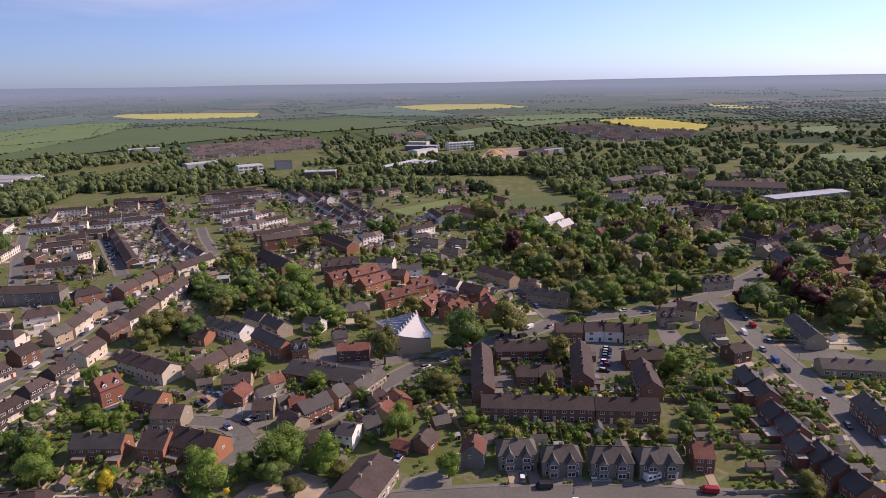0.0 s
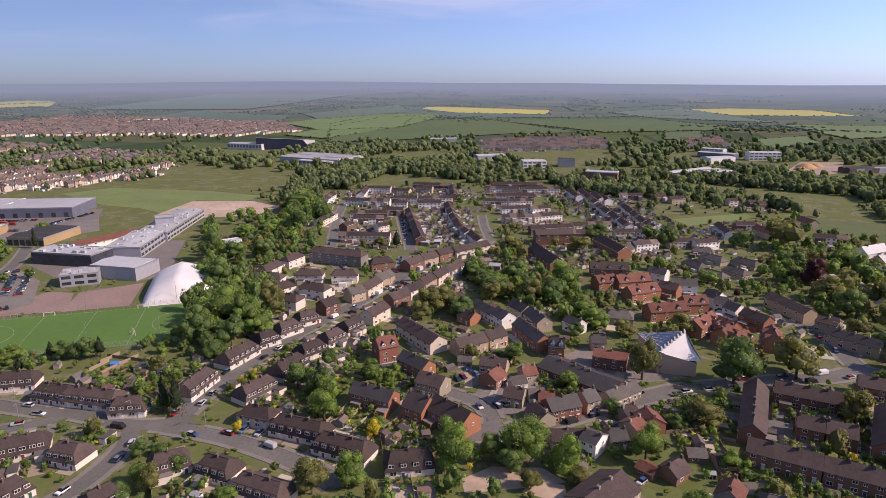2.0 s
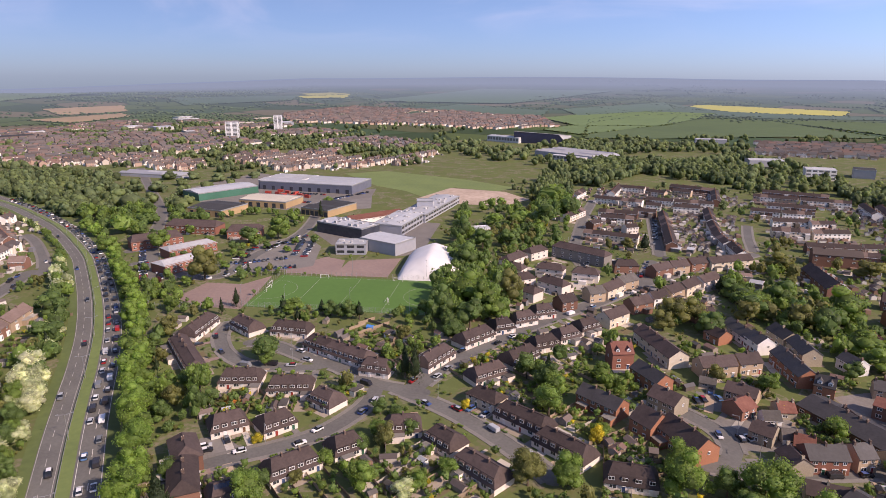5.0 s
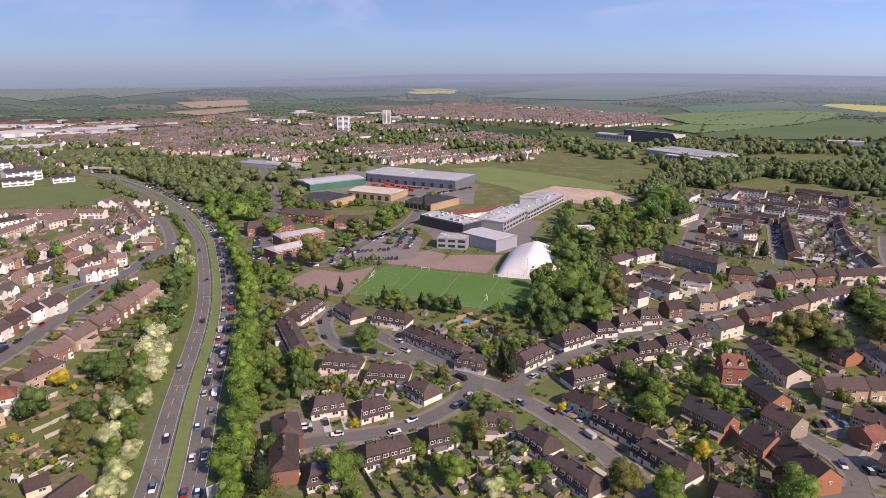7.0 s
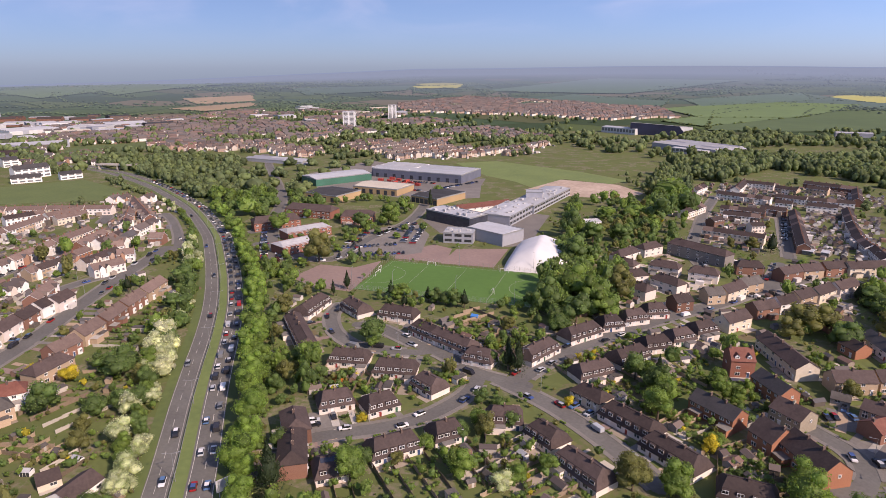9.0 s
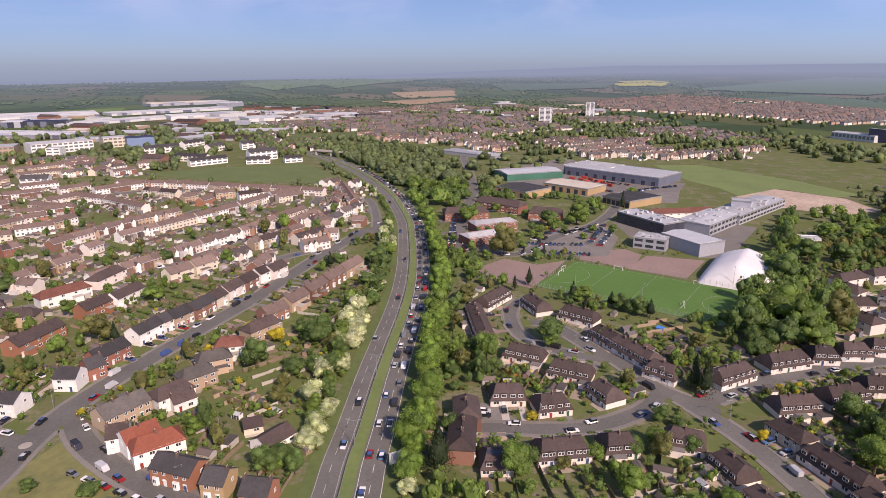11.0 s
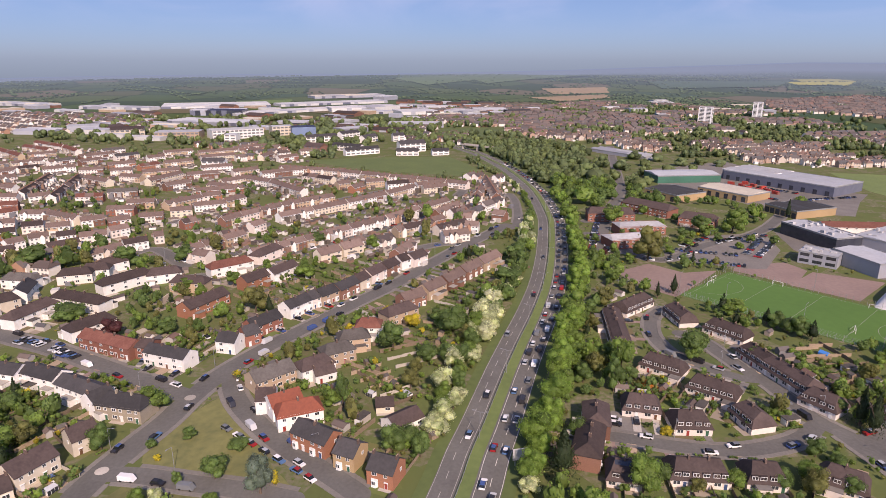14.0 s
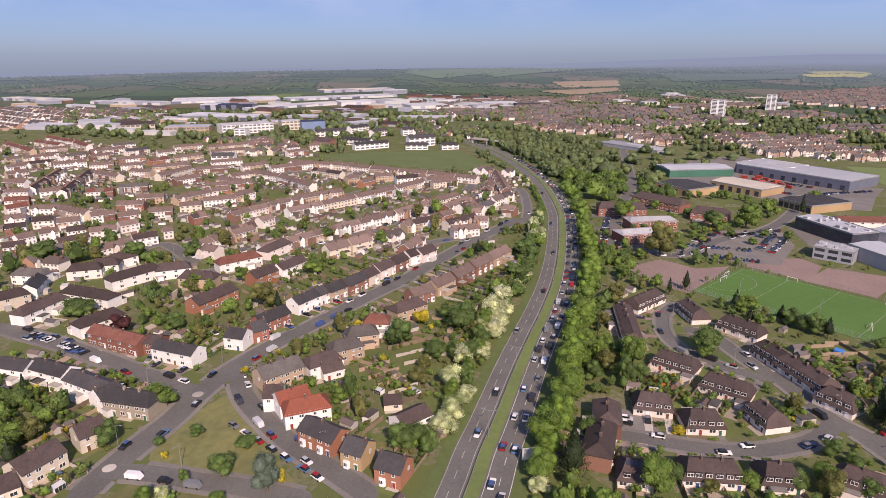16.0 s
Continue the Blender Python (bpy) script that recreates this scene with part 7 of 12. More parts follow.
house(-284.1, -4.4, -49.9, 12.8, 'G', ESTATE, bays=True, wall='brick', roof='roof_rose')
house(-297.9, 5.4, -37.7, 14.5, 'G', ESTATE, bays=True, wall='brick_pale', roof='roof_rose')
house(-312, 15.4, -34.9, 16.3, 'G', ESTATE, bays=True, wall='brick', roof='roof_rose')
house(-327.4, 25.6, -35.8, 16.8, 'G', ESTATE, bays=True, wall='brick', roof='roof_rose')
house(-343.2, 37, -35.7, 19.7, 'G', ESTATE, bays=True, wall='brick_pale', roof='roof_rose')
house(-227.2, -31.6, -60.3, 7.7, 'H', ESTATE, wall='brick_pale', roof='roof_grey')
house(-239.3, -26.6, -73.5, 7.6, 'H', ESTATE, wall='brick_pale', roof='roof_grey')
house(-250.8, -21.4, 89.5, 5.8, 'H', ESTATE, wall='render_white', roof='roof_red')
house(-266.5, -9.5, -49.7, 11.7, 'H', ESTATE, wall='brick_pale')
house(-312, -86.3, -32.6, 15.9, 'G', ESTATE, wall='brick_orange')
house(-325, -75.1, -30.1, 18.9, 'G', ESTATE, wall='render_white')
house(-334.6, -105.5, -50.3, 19, 'H', ESTATE, wall='render_white', roof='roof_red')
house(-357.8, -91.2, -25.5, 16.5, 'H', ESTATE, wall='render_pink')
gardens(-215, -36, -187, -16, 9, 22)
gardens(-244, -26, -218, -12, 4, 24)
gardens(-349, 47, -290, 4, 3, 17)
gardens(-286, 2, -246, -14, 8, 24)
gardens(-350, -12, -279, -64, -20, -5)
gardens(-340, -66, -300, -96, 4, 16)
# hipped brick offices
ESTATE = 'brick offices'
house(-474, 173.3, 38.5, 35.6, 'H', ESTATE, rz=9.5, eave=6, depth=15, wall='brick_red', roof='roof_brown', kind='office')
house(-451.4, 136.8, 83.2, 28.5, 'H', ESTATE, rz=9.5, eave=6, depth=15, wall='brick_red', roof='roof_brown', kind='office')
house(-433.7, 194.9, 58.2, 19.5, 'H', ESTATE, rz=9.5, eave=6, depth=15, wall='brick_red', roof='roof_brown', kind='office')
house(-385, 129.6, -76.6, 23.7, 'H', ESTATE, rz=7.6, eave=6, depth=15, wall='brick_red', roof='roof_white', kind='office')
house(-415.5, 146.5, -84.9, 27.3, 'H', ESTATE, rz=7.6, eave=6, depth=15, wall='brick_red', roof='roof_white', kind='office')
# rows of semis and terraces
# houses between the rows and the recreation field
terrace(-731.2, -258.5, -754.2, -223.1, 'render_cream', 'roof_rose', eave=5.1, rz=7.6, behind=False, mixed=0.35)
terrace(-657.7, -233.1, -672.6, -205.3, 'render_white', 'roof_rose', eave=5.1, rz=7.6, behind=False, mixed=0.35)
terrace(-632.7, -193.4, -650.1, -172.5, 'render_pink', 'roof_rose', eave=5.1, rz=7.6, behind=False, mixed=0.35)
terrace(-769.1, -275.1, -799.8, -236.4, 'brick_pale', 'roof_rose', eave=5.1, rz=7.6, behind=False, mixed=0.35)
terrace(-763.8, -219.2, -799.7, -208.1, 'brick_pale', 'roof_rose', eave=5.1, rz=7.6, behind=False, mixed=0.35)
terrace(-579.3, -187.7, -597.0, -172.0, 'render_cream', 'roof_rose', eave=5.1, rz=7.6, behind=False, mixed=0.35)
terrace(-560.1, -231.7, -579.5, -216.3, 'render_white', 'roof_rose', eave=5.1, rz=7.6, behind=False, mixed=0.35)
terrace(-568.0, -194.3, -551.6, -164.1, 'render_cream', 'roof_rose', eave=5.1, rz=7.6, behind=False, mixed=0.35)
terrace(-726.1, -169.9, -744.2, -151.0, 'brick_red', 'roof_rose', eave=5.1, rz=7.6, behind=False, mixed=0.35)
terrace(-783.6, -155.4, -793.9, -129.3, 'brick_red', 'roof_rose', eave=5.1, rz=7.6, behind=False, mixed=0.35)
terrace(-735.3, -191.6, -763.6, -185.3, 'render_cream', 'roof_rose', eave=5.1, rz=7.6, behind=False, mixed=0.35)
terrace(-821.9, -235.6, -839.0, -203.4, 'render_pink', 'roof_rose', eave=5.1, rz=7.6, behind=False, mixed=0.35)
terrace(-727.1, -318.2, -740.6, -304.3, 'render_white', 'roof_rose', eave=5.1, rz=7.6, behind=False, mixed=0.35)
terrace(-688.8, -283.5, -709.3, -260.4, 'brick_pale', 'roof_rose', eave=5.1, rz=7.6, behind=False, mixed=0.35)
terrace(-616.3, -232.4, -629.4, -206.4, 'brick', 'roof_rose', eave=5.1, rz=7.6, behind=False, mixed=0.35)
terrace(-610.3, -292.7, -603.9, -269.8, 'render_pink', 'roof_rose', eave=5.1, rz=7.6, behind=False, mixed=0.35)
terrace(-769.3, -315.9, -789.6, -289.2, 'brick_pale', 'roof_rose', eave=5.1, rz=7.6, behind=False, mixed=0.35)
# long rows of the older suburbs
terrace(-660.7, -151.4, -649.9, -122.5, 'render_white', 'roof_rose', eave=5.1, rz=7.6, behind=False, mixed=0.35, bays=0.15)
terrace(-649.5, -121.7, -639.1, -93.0, 'render_cream', 'roof_rose', eave=5.1, rz=7.6, behind=False, mixed=0.35, bays=0.15)
terrace(-638.6, -92.1, -621.9, -62.8, 'render_white', 'roof_rose', eave=5.1, rz=7.6, behind=False, mixed=0.35, bays=0.15)
terrace(-621.4, -61.9, -605.5, -33.9, 'brick_pale', 'roof_rose', eave=5.1, rz=7.6, behind=False, mixed=0.35, bays=0.15)
terrace(-605.1, -33.1, -592.9, -6.5, 'render_white', 'roof_rose', eave=5.1, rz=7.6, behind=False, mixed=0.35, bays=0.15)
terrace(-592.5, -5.7, -577.9, 19.8, 'render_cream', 'roof_rose', eave=5.1, rz=7.6, behind=False, mixed=0.35, bays=0.15)
terrace(-577.5, 20.5, -566.5, 39.1, 'render_white', 'roof_rose', eave=5.1, rz=7.6, behind=False, mixed=0.35, bays=0.15)
terrace(-602.8, -174.9, -579.3, -141.5, 'brick_pale', 'roof_rose', eave=5.1, rz=7.6, behind=False, mixed=0.35, bays=0)
terrace(-578.2, -140.4, -534.0, -102.8, 'render_white', 'roof_rose', eave=5.1, rz=7.6, behind=False, mixed=0.35, bays=0)
terrace(-612.0, -116.7, -590.6, -86.1, 'render_cream', 'roof_brown', eave=5.1, rz=7.6, behind=False, mixed=0.35, bays=0)
terrace(-622.8, -162.0, -649.3, -126.6, 'render_white', 'roof_rose', eave=5.1, rz=7.6, behind=False, mixed=0.35, bays=0)
terrace(-567.3, -79.9, -575.4, -70.2, 'brick_pale', 'roof_rose', eave=5.1, rz=7.6, behind=False, mixed=0.35, bays=0)
terrace(-548.4, -64.5, -561.3, -56.2, 'brick_orange', 'roof_rose', eave=5.1, rz=7.6, behind=False, mixed=0.35, bays=0)
terrace(-578.4, -54.9, -583.9, -38.8, 'brick_pale', 'roof_rose', eave=5.1, rz=7.6, behind=False, mixed=0.35, bays=0)
terrace(-567.0, -34.8, -577.8, -8.8, 'render_white', 'roof_brown', eave=5.1, rz=7.6, behind=False, mixed=0.35, bays=0)
terrace(-432.7, -141.1, -447.6, -132.4, 'render_cream', 'roof_rose', eave=5.1, rz=7.6, behind=False, mixed=0.35, bays=0.3)
terrace(-448.0, -132.1, -462.1, -122.4, 'render_pink', 'roof_rose', eave=5.1, rz=7.6, behind=False, mixed=0.35, bays=0.3)
terrace(-462.6, -122.0, -479.5, -110.9, 'render_white', 'roof_rose', eave=5.1, rz=7.6, behind=False, mixed=0.35, bays=0.3)
terrace(-480.0, -110.5, -494.0, -98.5, 'render_pink', 'roof_rose', eave=5.1, rz=7.6, behind=False, mixed=0.35, bays=0.3)
terrace(-494.5, -98.0, -513.7, -75.6, 'brick_pale', 'roof_rose', eave=5.1, rz=7.6, behind=False, mixed=0.35, bays=0.3)
terrace(-444.4, -104.3, -465.5, -84.6, 'render_white', 'roof_rose', eave=5.1, rz=7.6, behind=False, mixed=0.35, bays=0.1)
terrace(-466.2, -84.0, -489.3, -62.3, 'render_cream', 'roof_rose', eave=5.1, rz=7.6, behind=False, mixed=0.35, bays=0.1)
terrace(-490.2, -61.6, -522.5, -33.6, 'render_white', 'roof_rose', eave=5.1, rz=7.6, behind=False, mixed=0.35, bays=0.1)
terrace(-523.5, -32.8, -555.2, -9.8, 'brick_pale', 'roof_rose', eave=5.1, rz=7.6, behind=False, mixed=0.35, bays=0.1)
terrace(-561.3, -7.7, -574.7, 14.7, 'render_white', 'roof_rose', eave=5.1, rz=7.6, behind=False, mixed=0.35, bays=0)
terrace(-547.9, -2.0, -558.0, 19.4, 'render_cream', 'roof_rose', eave=5.1, rz=7.6, behind=False, mixed=0.35, bays=0)
terrace(-394.6, -128.9, -405.5, -116.3, 'render_cream', 'roof_brown', eave=5.1, rz=7.6, behind=False, mixed=0.35, bays=0)
terrace(-416.5, -117.0, -427.1, -111.3, 'render_pink', 'roof_rose', eave=5.1, rz=7.6, behind=False, mixed=0.35, bays=0)
terrace(-354.0, -99.1, -367.6, -87.1, 'render_white', 'roof_rose', eave=5.1, rz=7.6, behind=False, mixed=0.35, bays=0.35)
terrace(-368.0, -86.7, -382.8, -74.8, 'render_pink', 'roof_rose', eave=5.1, rz=7.6, behind=False, mixed=0.35, bays=0.35)
terrace(-383.2, -74.4, -396.4, -62.9, 'brick_pale', 'roof_rose', eave=5.1, rz=7.6, behind=False, mixed=0.35, bays=0.35)
terrace(-396.8, -62.5, -410.9, -50.2, 'render_pink', 'roof_rose', eave=5.1, rz=7.6, behind=False, mixed=0.35, bays=0.35)
terrace(-411.5, -49.7, -436.1, -27.6, 'render_white', 'roof_rose', eave=5.1, rz=7.6, behind=False, mixed=0.35, bays=0.35)
terrace(-437.0, -27.0, -468.5, -5.1, 'render_pink', 'roof_rose', eave=5.1, rz=7.6, behind=False, mixed=0.35, bays=0.35)
terrace(-469.4, -4.5, -497.2, 17.9, 'render_cream', 'roof_rose', eave=5.1, rz=7.6, behind=False, mixed=0.35, bays=0.35)
terrace(-423.3, -2.1, -439.4, 13.3, 'brick_orange', 'roof_rose', eave=5.1, rz=7.6, behind=False, mixed=0.35, bays=0.3)
terrace(-454.0, 19.3, -472.3, 34.6, 'render_white', 'roof_brown', eave=5.1, rz=7.6, behind=False, mixed=0.35, bays=0)
terrace(-358.4, -54.6, -383.6, -38.1, 'brick_pale', 'roof_rose', eave=5.1, rz=7.6, behind=False, mixed=0.35, bays=0.2)
terrace(-811.4, -545.9, -742.7, -469.2, 'brick_pale', 'roof_red', eave=5.1, rz=7.6, behind=False, mixed=0.35, bays=0)
terrace(-828.5, -517.4, -791.2, -464.3, 'render_pink', 'roof_red', eave=5.1, rz=7.6, behind=False, mixed=0.35, bays=0)
terrace(-870.5, -527.6, -823.9, -465.0, 'render_white', 'roof_red', eave=5.1, rz=7.6, behind=False, mixed=0.35, bays=0)
terrace(-822.6, -463.4, -780.6, -423.8, 'render_pink', 'roof_red', eave=5.1, rz=7.6, behind=False, mixed=0.35, bays=0)
terrace(-686.3, -445.6, -710.0, -424.1, 'render_cream', 'roof_rose', eave=5.1, rz=7.6, behind=False, mixed=0.35, bays=0.2)
terrace(-694.1, -410.9, -718.4, -397.3, 'render_white', 'roof_grey', eave=5.1, rz=7.6, behind=False, mixed=0.35, bays=0.2)
terrace(-751.2, -466.9, -769.8, -445.3, 'brick_pale', 'roof_rose', eave=5.1, rz=7.6, behind=False, mixed=0.35, bays=0.2)
terrace(-737.0, -399.8, -764.4, -375.1, 'render_white', 'roof_rose', eave=5.1, rz=7.6, behind=False, mixed=0.35, bays=0.2)
terrace(-736.7, -359.5, -759.3, -342.5, 'render_cream', 'roof_slate', eave=5.1, rz=7.6, behind=False, mixed=0.35, bays=0.2)
terrace(-785.3, -397.9, -805.8, -380.6, 'render_white', 'roof_grey', eave=5.1, rz=7.6, behind=False, mixed=0.35, bays=0.2)
terrace(-648.5, -421.8, -666.1, -404.5, 'brick_pale', 'roof_brown', eave=5.1, rz=7.6, behind=False, mixed=0.35, bays=0.2)
terrace(-648.3, -390.1, -665.8, -366.2, 'render_white', 'roof_rose', eave=5.1, rz=7.6, behind=False, mixed=0.35, bays=0.2)
terrace(-697.9, -379.3, -718.3, -365.5, 'render_cream', 'roof_rose', eave=5.1, rz=7.6, behind=False, mixed=0.35, bays=0.2)
terrace(-677.5, -338.6, -692.9, -316.2, 'brick_orange', 'roof_rose', eave=5.1, rz=7.6, behind=False, mixed=0.35, bays=0)
terrace(-665.9, -300.5, -684.6, -288.2, 'brick_orange', 'roof_red', eave=5.1, rz=7.6, behind=False, mixed=0.35, bays=0)
terrace(-640.6, -317.7, -647.3, -298.7, 'render_pink', 'roof_rose', eave=5.1, rz=7.6, behind=False, mixed=0.35, bays=0)
terrace(-630.2, -281.7, -646.7, -250.0, 'brick_pale', 'roof_rose', eave=5.1, rz=7.6, behind=False, mixed=0.35, bays=0)
terrace(-631.2, -427.7, -644.5, -417.2, 'render_white', 'roof_rose', eave=5.1, rz=7.6, behind=False, mixed=0.35, bays=0)
terrace(-678.4, -458.8, -689.7, -451.6, 'brick_pale', 'roof_rose', eave=5.1, rz=7.6, behind=False, mixed=0.35, bays=0)
terrace(-592.9, -402.6, -607.7, -391.5, 'render_pink', 'roof_rose', eave=5.1, rz=7.6, behind=False, mixed=0.35, bays=0.2)
terrace(-523.7, -336.3, -563.1, -347.5, 'render_white', 'roof_brown', eave=5.1, rz=7.6, behind=False, mixed=0.35, bays=0.4)
terrace(-564.4, -347.9, -610.1, -360.4, 'render_cream', 'roof_brown', eave=5.1, rz=7.6, behind=False, mixed=0.35, bays=0.4)
terrace(-509.7, -302.6, -552.1, -314.9, 'render_white', 'roof_brown', eave=5.1, rz=7.6, behind=False, mixed=0.35, bays=0.4)
terrace(-553.6, -315.3, -603.5, -329.9, 'brick_pale', 'roof_brown', eave=5.1, rz=7.6, behind=False, mixed=0.35, bays=0.4)
terrace(-513.8, -323.2, -522.8, -310.5, 'render_white', 'roof_rose', eave=5.1, rz=7.6, behind=False, mixed=0.35, bays=0)
terrace(-600.9, -319.9, -580.4, -289.4, 'render_cream', 'roof_rose', eave=5.1, rz=7.6, behind=False, mixed=0.35, bays=0)
terrace(-583.4, -256.2, -625.6, -241.8, 'render_cream', 'roof_rose', eave=5.1, rz=7.6, behind=False, mixed=0.35, bays=0)
terrace(-513.5, -283.9, -517.7, -263.8, 'brick_red', 'roof_red', eave=5.1, rz=7.6, behind=False, mixed=0.35, bays=0)
terrace(-491.2, -232.4, -495.0, -212.6, 'render_pink', 'roof_rose', eave=5.1, rz=7.6, behind=False, mixed=0.35, bays=0)
terrace(-469.0, -237.1, -470.8, -217.3, 'brick_red', 'roof_rose', eave=5.1, rz=7.6, behind=False, mixed=0.35, bays=0)
terrace(-485.0, -201.1, -512.2, -183.0, 'brick_pale', 'roof_rose', eave=5.1, rz=7.6, behind=False, mixed=0.35, bays=0.2)
terrace(-515.0, -182.8, -524.0, -170.4, 'brick_orange', 'roof_rose', eave=5.1, rz=7.6, behind=False, mixed=0.35, bays=0)
terrace(-536.7, -195.3, -551.4, -159.7, 'brick_red', 'roof_rose', eave=5.1, rz=7.6, behind=False, mixed=0.35, bays=0.2)
terrace(-480.5, -176.9, -490.2, -155.5, 'render_white', 'roof_rose', eave=5.1, rz=7.6, behind=False, mixed=0.35, bays=0)
terrace(-495.0, -158.5, -512.0, -148.3, 'brick_pale', 'roof_rose', eave=5.1, rz=7.6, behind=False, mixed=0.35, bays=0)
terrace(-456.4, -292.5, -456.2, -272.5, 'render_white', 'roof_rose', eave=5.1, rz=7.6, behind=False, mixed=0.35, bays=0.5)
terrace(-455.9, -271.8, -438.7, -242.6, 'render_cream', 'roof_rose', eave=5.1, rz=7.6, behind=False, mixed=0.35, bays=0.5)
terrace(-433.4, -238.6, -441.5, -226.2, 'render_white', 'roof_rose', eave=5.1, rz=7.6, behind=False, mixed=0.35, bays=0.3)
terrace(-431.6, -218.9, -439.7, -207.4, 'brick_red', 'roof_rose', eave=5.1, rz=7.6, behind=False, mixed=0.35, bays=0)
terrace(-426.3, -166.2, -434.2, -159.2, 'brick_red', 'roof_brown', eave=5.1, rz=7.6, behind=False, mixed=0.35, bays=0)
terrace(-437.7, -141.8, -451.2, -131.0, 'render_pink', 'roof_brown', eave=5.1, rz=7.6, behind=False, mixed=0.35, bays=0.4)
terrace(-419.3, -269.8, -423.7, -257.7, 'brick_pale', 'roof_brown', eave=5.1, rz=7.6, behind=False, mixed=0.35, bays=0.3)
terrace(-416.0, -252.0, -421.9, -239.5, 'brick_pale', 'roof_rose', eave=5.1, rz=7.6, behind=False, mixed=0.35, bays=0.2)
terrace(-481.7, -329.7, -487.5, -314.4, 'brick_red', 'roof_red', eave=5.1, rz=7.6, behind=False, mixed=0.35, bays=0)
terrace(-454.9, -312.1, -465.5, -302.8, 'brick_red', 'roof_red', eave=5.1, rz=7.6, behind=False, mixed=0.35, bays=0)
terrace(-392.5, -217.7, -399.2, -203.6, 'render_pink', 'roof_rose', eave=5.1, rz=7.6, behind=False, mixed=0.35, bays=0.2)
terrace(-406.6, -206.1, -415.3, -197.8, 'brick_pale', 'roof_rose', eave=5.1, rz=7.6, behind=False, mixed=0.35, bays=0)
terrace(-388.7, -247.5, -395.3, -238.9, 'render_white', 'roof_rose', eave=5.1, rz=7.6, behind=False, mixed=0.35, bays=0.3)
terrace(-368.1, -224.2, -381.4, -212.4, 'render_cream', 'roof_brown', eave=5.1, rz=7.6, behind=False, mixed=0.35, bays=0.2)
terrace(-375.7, -254.0, -384.5, -248.8, 'render_white', 'roof_rose', eave=5.1, rz=7.6, behind=False, mixed=0.35, bays=0.3)
terrace(-393.4, -171.4, -396.1, -166.3, 'brick_pale', 'roof_rose', eave=5.1, rz=7.6, behind=False, mixed=0.35, bays=0)
terrace(-375.0, -182.4, -383.8, -171.6, 'render_white', 'roof_brown', eave=5.1, rz=7.6, behind=False, mixed=0.35, bays=0)
terrace(-360.1, -141.3, -370.5, -133.3, 'render_cream', 'roof_rose', eave=5.1, rz=7.6, behind=False, mixed=0.35, bays=0)
terrace(-370.9, -133.1, -382.0, -125.4, 'render_white', 'roof_rose', eave=5.1, rz=7.6, behind=False, mixed=0.35, bays=0)
terrace(-385.0, -125.3, -398.3, -116.0, 'brick_pale', 'roof_rose', eave=5.1, rz=7.6, behind=False, mixed=0.35, bays=0)
terrace(-644.3, -350.9, -651.0, -329.3, 'render_pink', 'roof_rose', eave=5.1, rz=7.6, behind=False, mixed=0.35, bays=0)
terrace(-558.5, -380.1, -553.2, -357.4, 'render_white', 'roof_rose', eave=5.1, rz=7.6, behind=False, mixed=0.35, bays=0)
terrace(-513.9, -350.8, -516.0, -332.1, 'render_pink', 'roof_rose', eave=5.1, rz=7.6, behind=False, mixed=0.35, bays=0)
terrace(-532.2, -267.8, -539.3, -245.4, 'render_cream', 'roof_grey', eave=5.1, rz=7.6, behind=False, mixed=0.35, bays=0)
terrace(-463.0, -188.3, -468.4, -174.0, 'render_cream', 'roof_rose', eave=5.1, rz=7.6, behind=False, mixed=0.35, bays=0)
terrace(-394.0, -232.9, -399.3, -223.5, 'render_white', 'roof_brown', eave=5.1, rz=7.6, behind=False, mixed=0.35, bays=0.2)
terrace(-401.4, -277.0, -406.9, -266.4, 'brick_red', 'roof_brown', eave=5.1, rz=7.6, behind=False, mixed=0.35, bays=0)
terrace(-425.8, -292.9, -430.3, -280.9, 'brick_pale', 'roof_rose', eave=5.1, rz=7.6, behind=False, mixed=0.35, bays=0.2)
terrace(-445.0, -203.3, -450.0, -187.7, 'render_pink', 'roof_rose', eave=5.1, rz=7.6, behind=False, mixed=0.35, bays=0)
row(-361.2, -142.6, -351.7, -121.1)
row(-351.1, -61.2, -374.6, -38)
row(-404.1, -19.3, -426.7, 6.4)
row(-408.2, 8.1, -428.1, 29.5)
row(-497.1, 40, -551.7, 50.1)
row(-358.9, -250.9, -364.7, -240.5)
row(-352.5, -192.2, -370, -180.4)
# low terraces of the estate beyond the main street
terrace(-360.3, 570.6, -337.2, 579.5, 'render_white', behind=False, mixed=0.1)
terrace(-343.3, 527.8, -364.0, 573.4, 'render_white', behind=False, mixed=0.1)
terrace(-329.6, 570.5, -309.7, 571.6, 'brick_pale', behind=False, mixed=0.2)
terrace(-328.7, 615.5, -284.7, 621.5, 'brick', behind=False, mixed=0.2)
terrace(-283.1, 617.9, -257.1, 566.9, 'brick', behind=False, mixed=0.2)
terrace(-313.3, 592.2, -295.8, 596.2, 'brick_pale', behind=False, mixed=0.2)
terrace(-341.9, 501.2, -300.0, 513.9, 'render_white', behind=False, mixed=0.1)
terrace(-306.3, 530.2, -283.8, 538.5, 'render_white', behind=False, mixed=0.1)
terrace(-282.2, 538.9, -253.6, 554.8, 'render_white', behind=False, mixed=0.1)
terrace(-292.2, 507.2, -280.8, 512.7, 'render_white', behind=False, mixed=0.1)
terrace(-271.9, 517.6, -252.9, 527.8, 'render_white', behind=False, mixed=0.1)
terrace(-285.6, 476.8, -268.5, 483.4, 'brick', behind=False, mixed=0.2)
terrace(-303.3, 450.8, -274.4, 464.8, 'brick', behind=False, mixed=0.2)
terrace(-289.3, 433.9, -266.7, 445.9, 'brick_dark', behind=False, mixed=0.2)
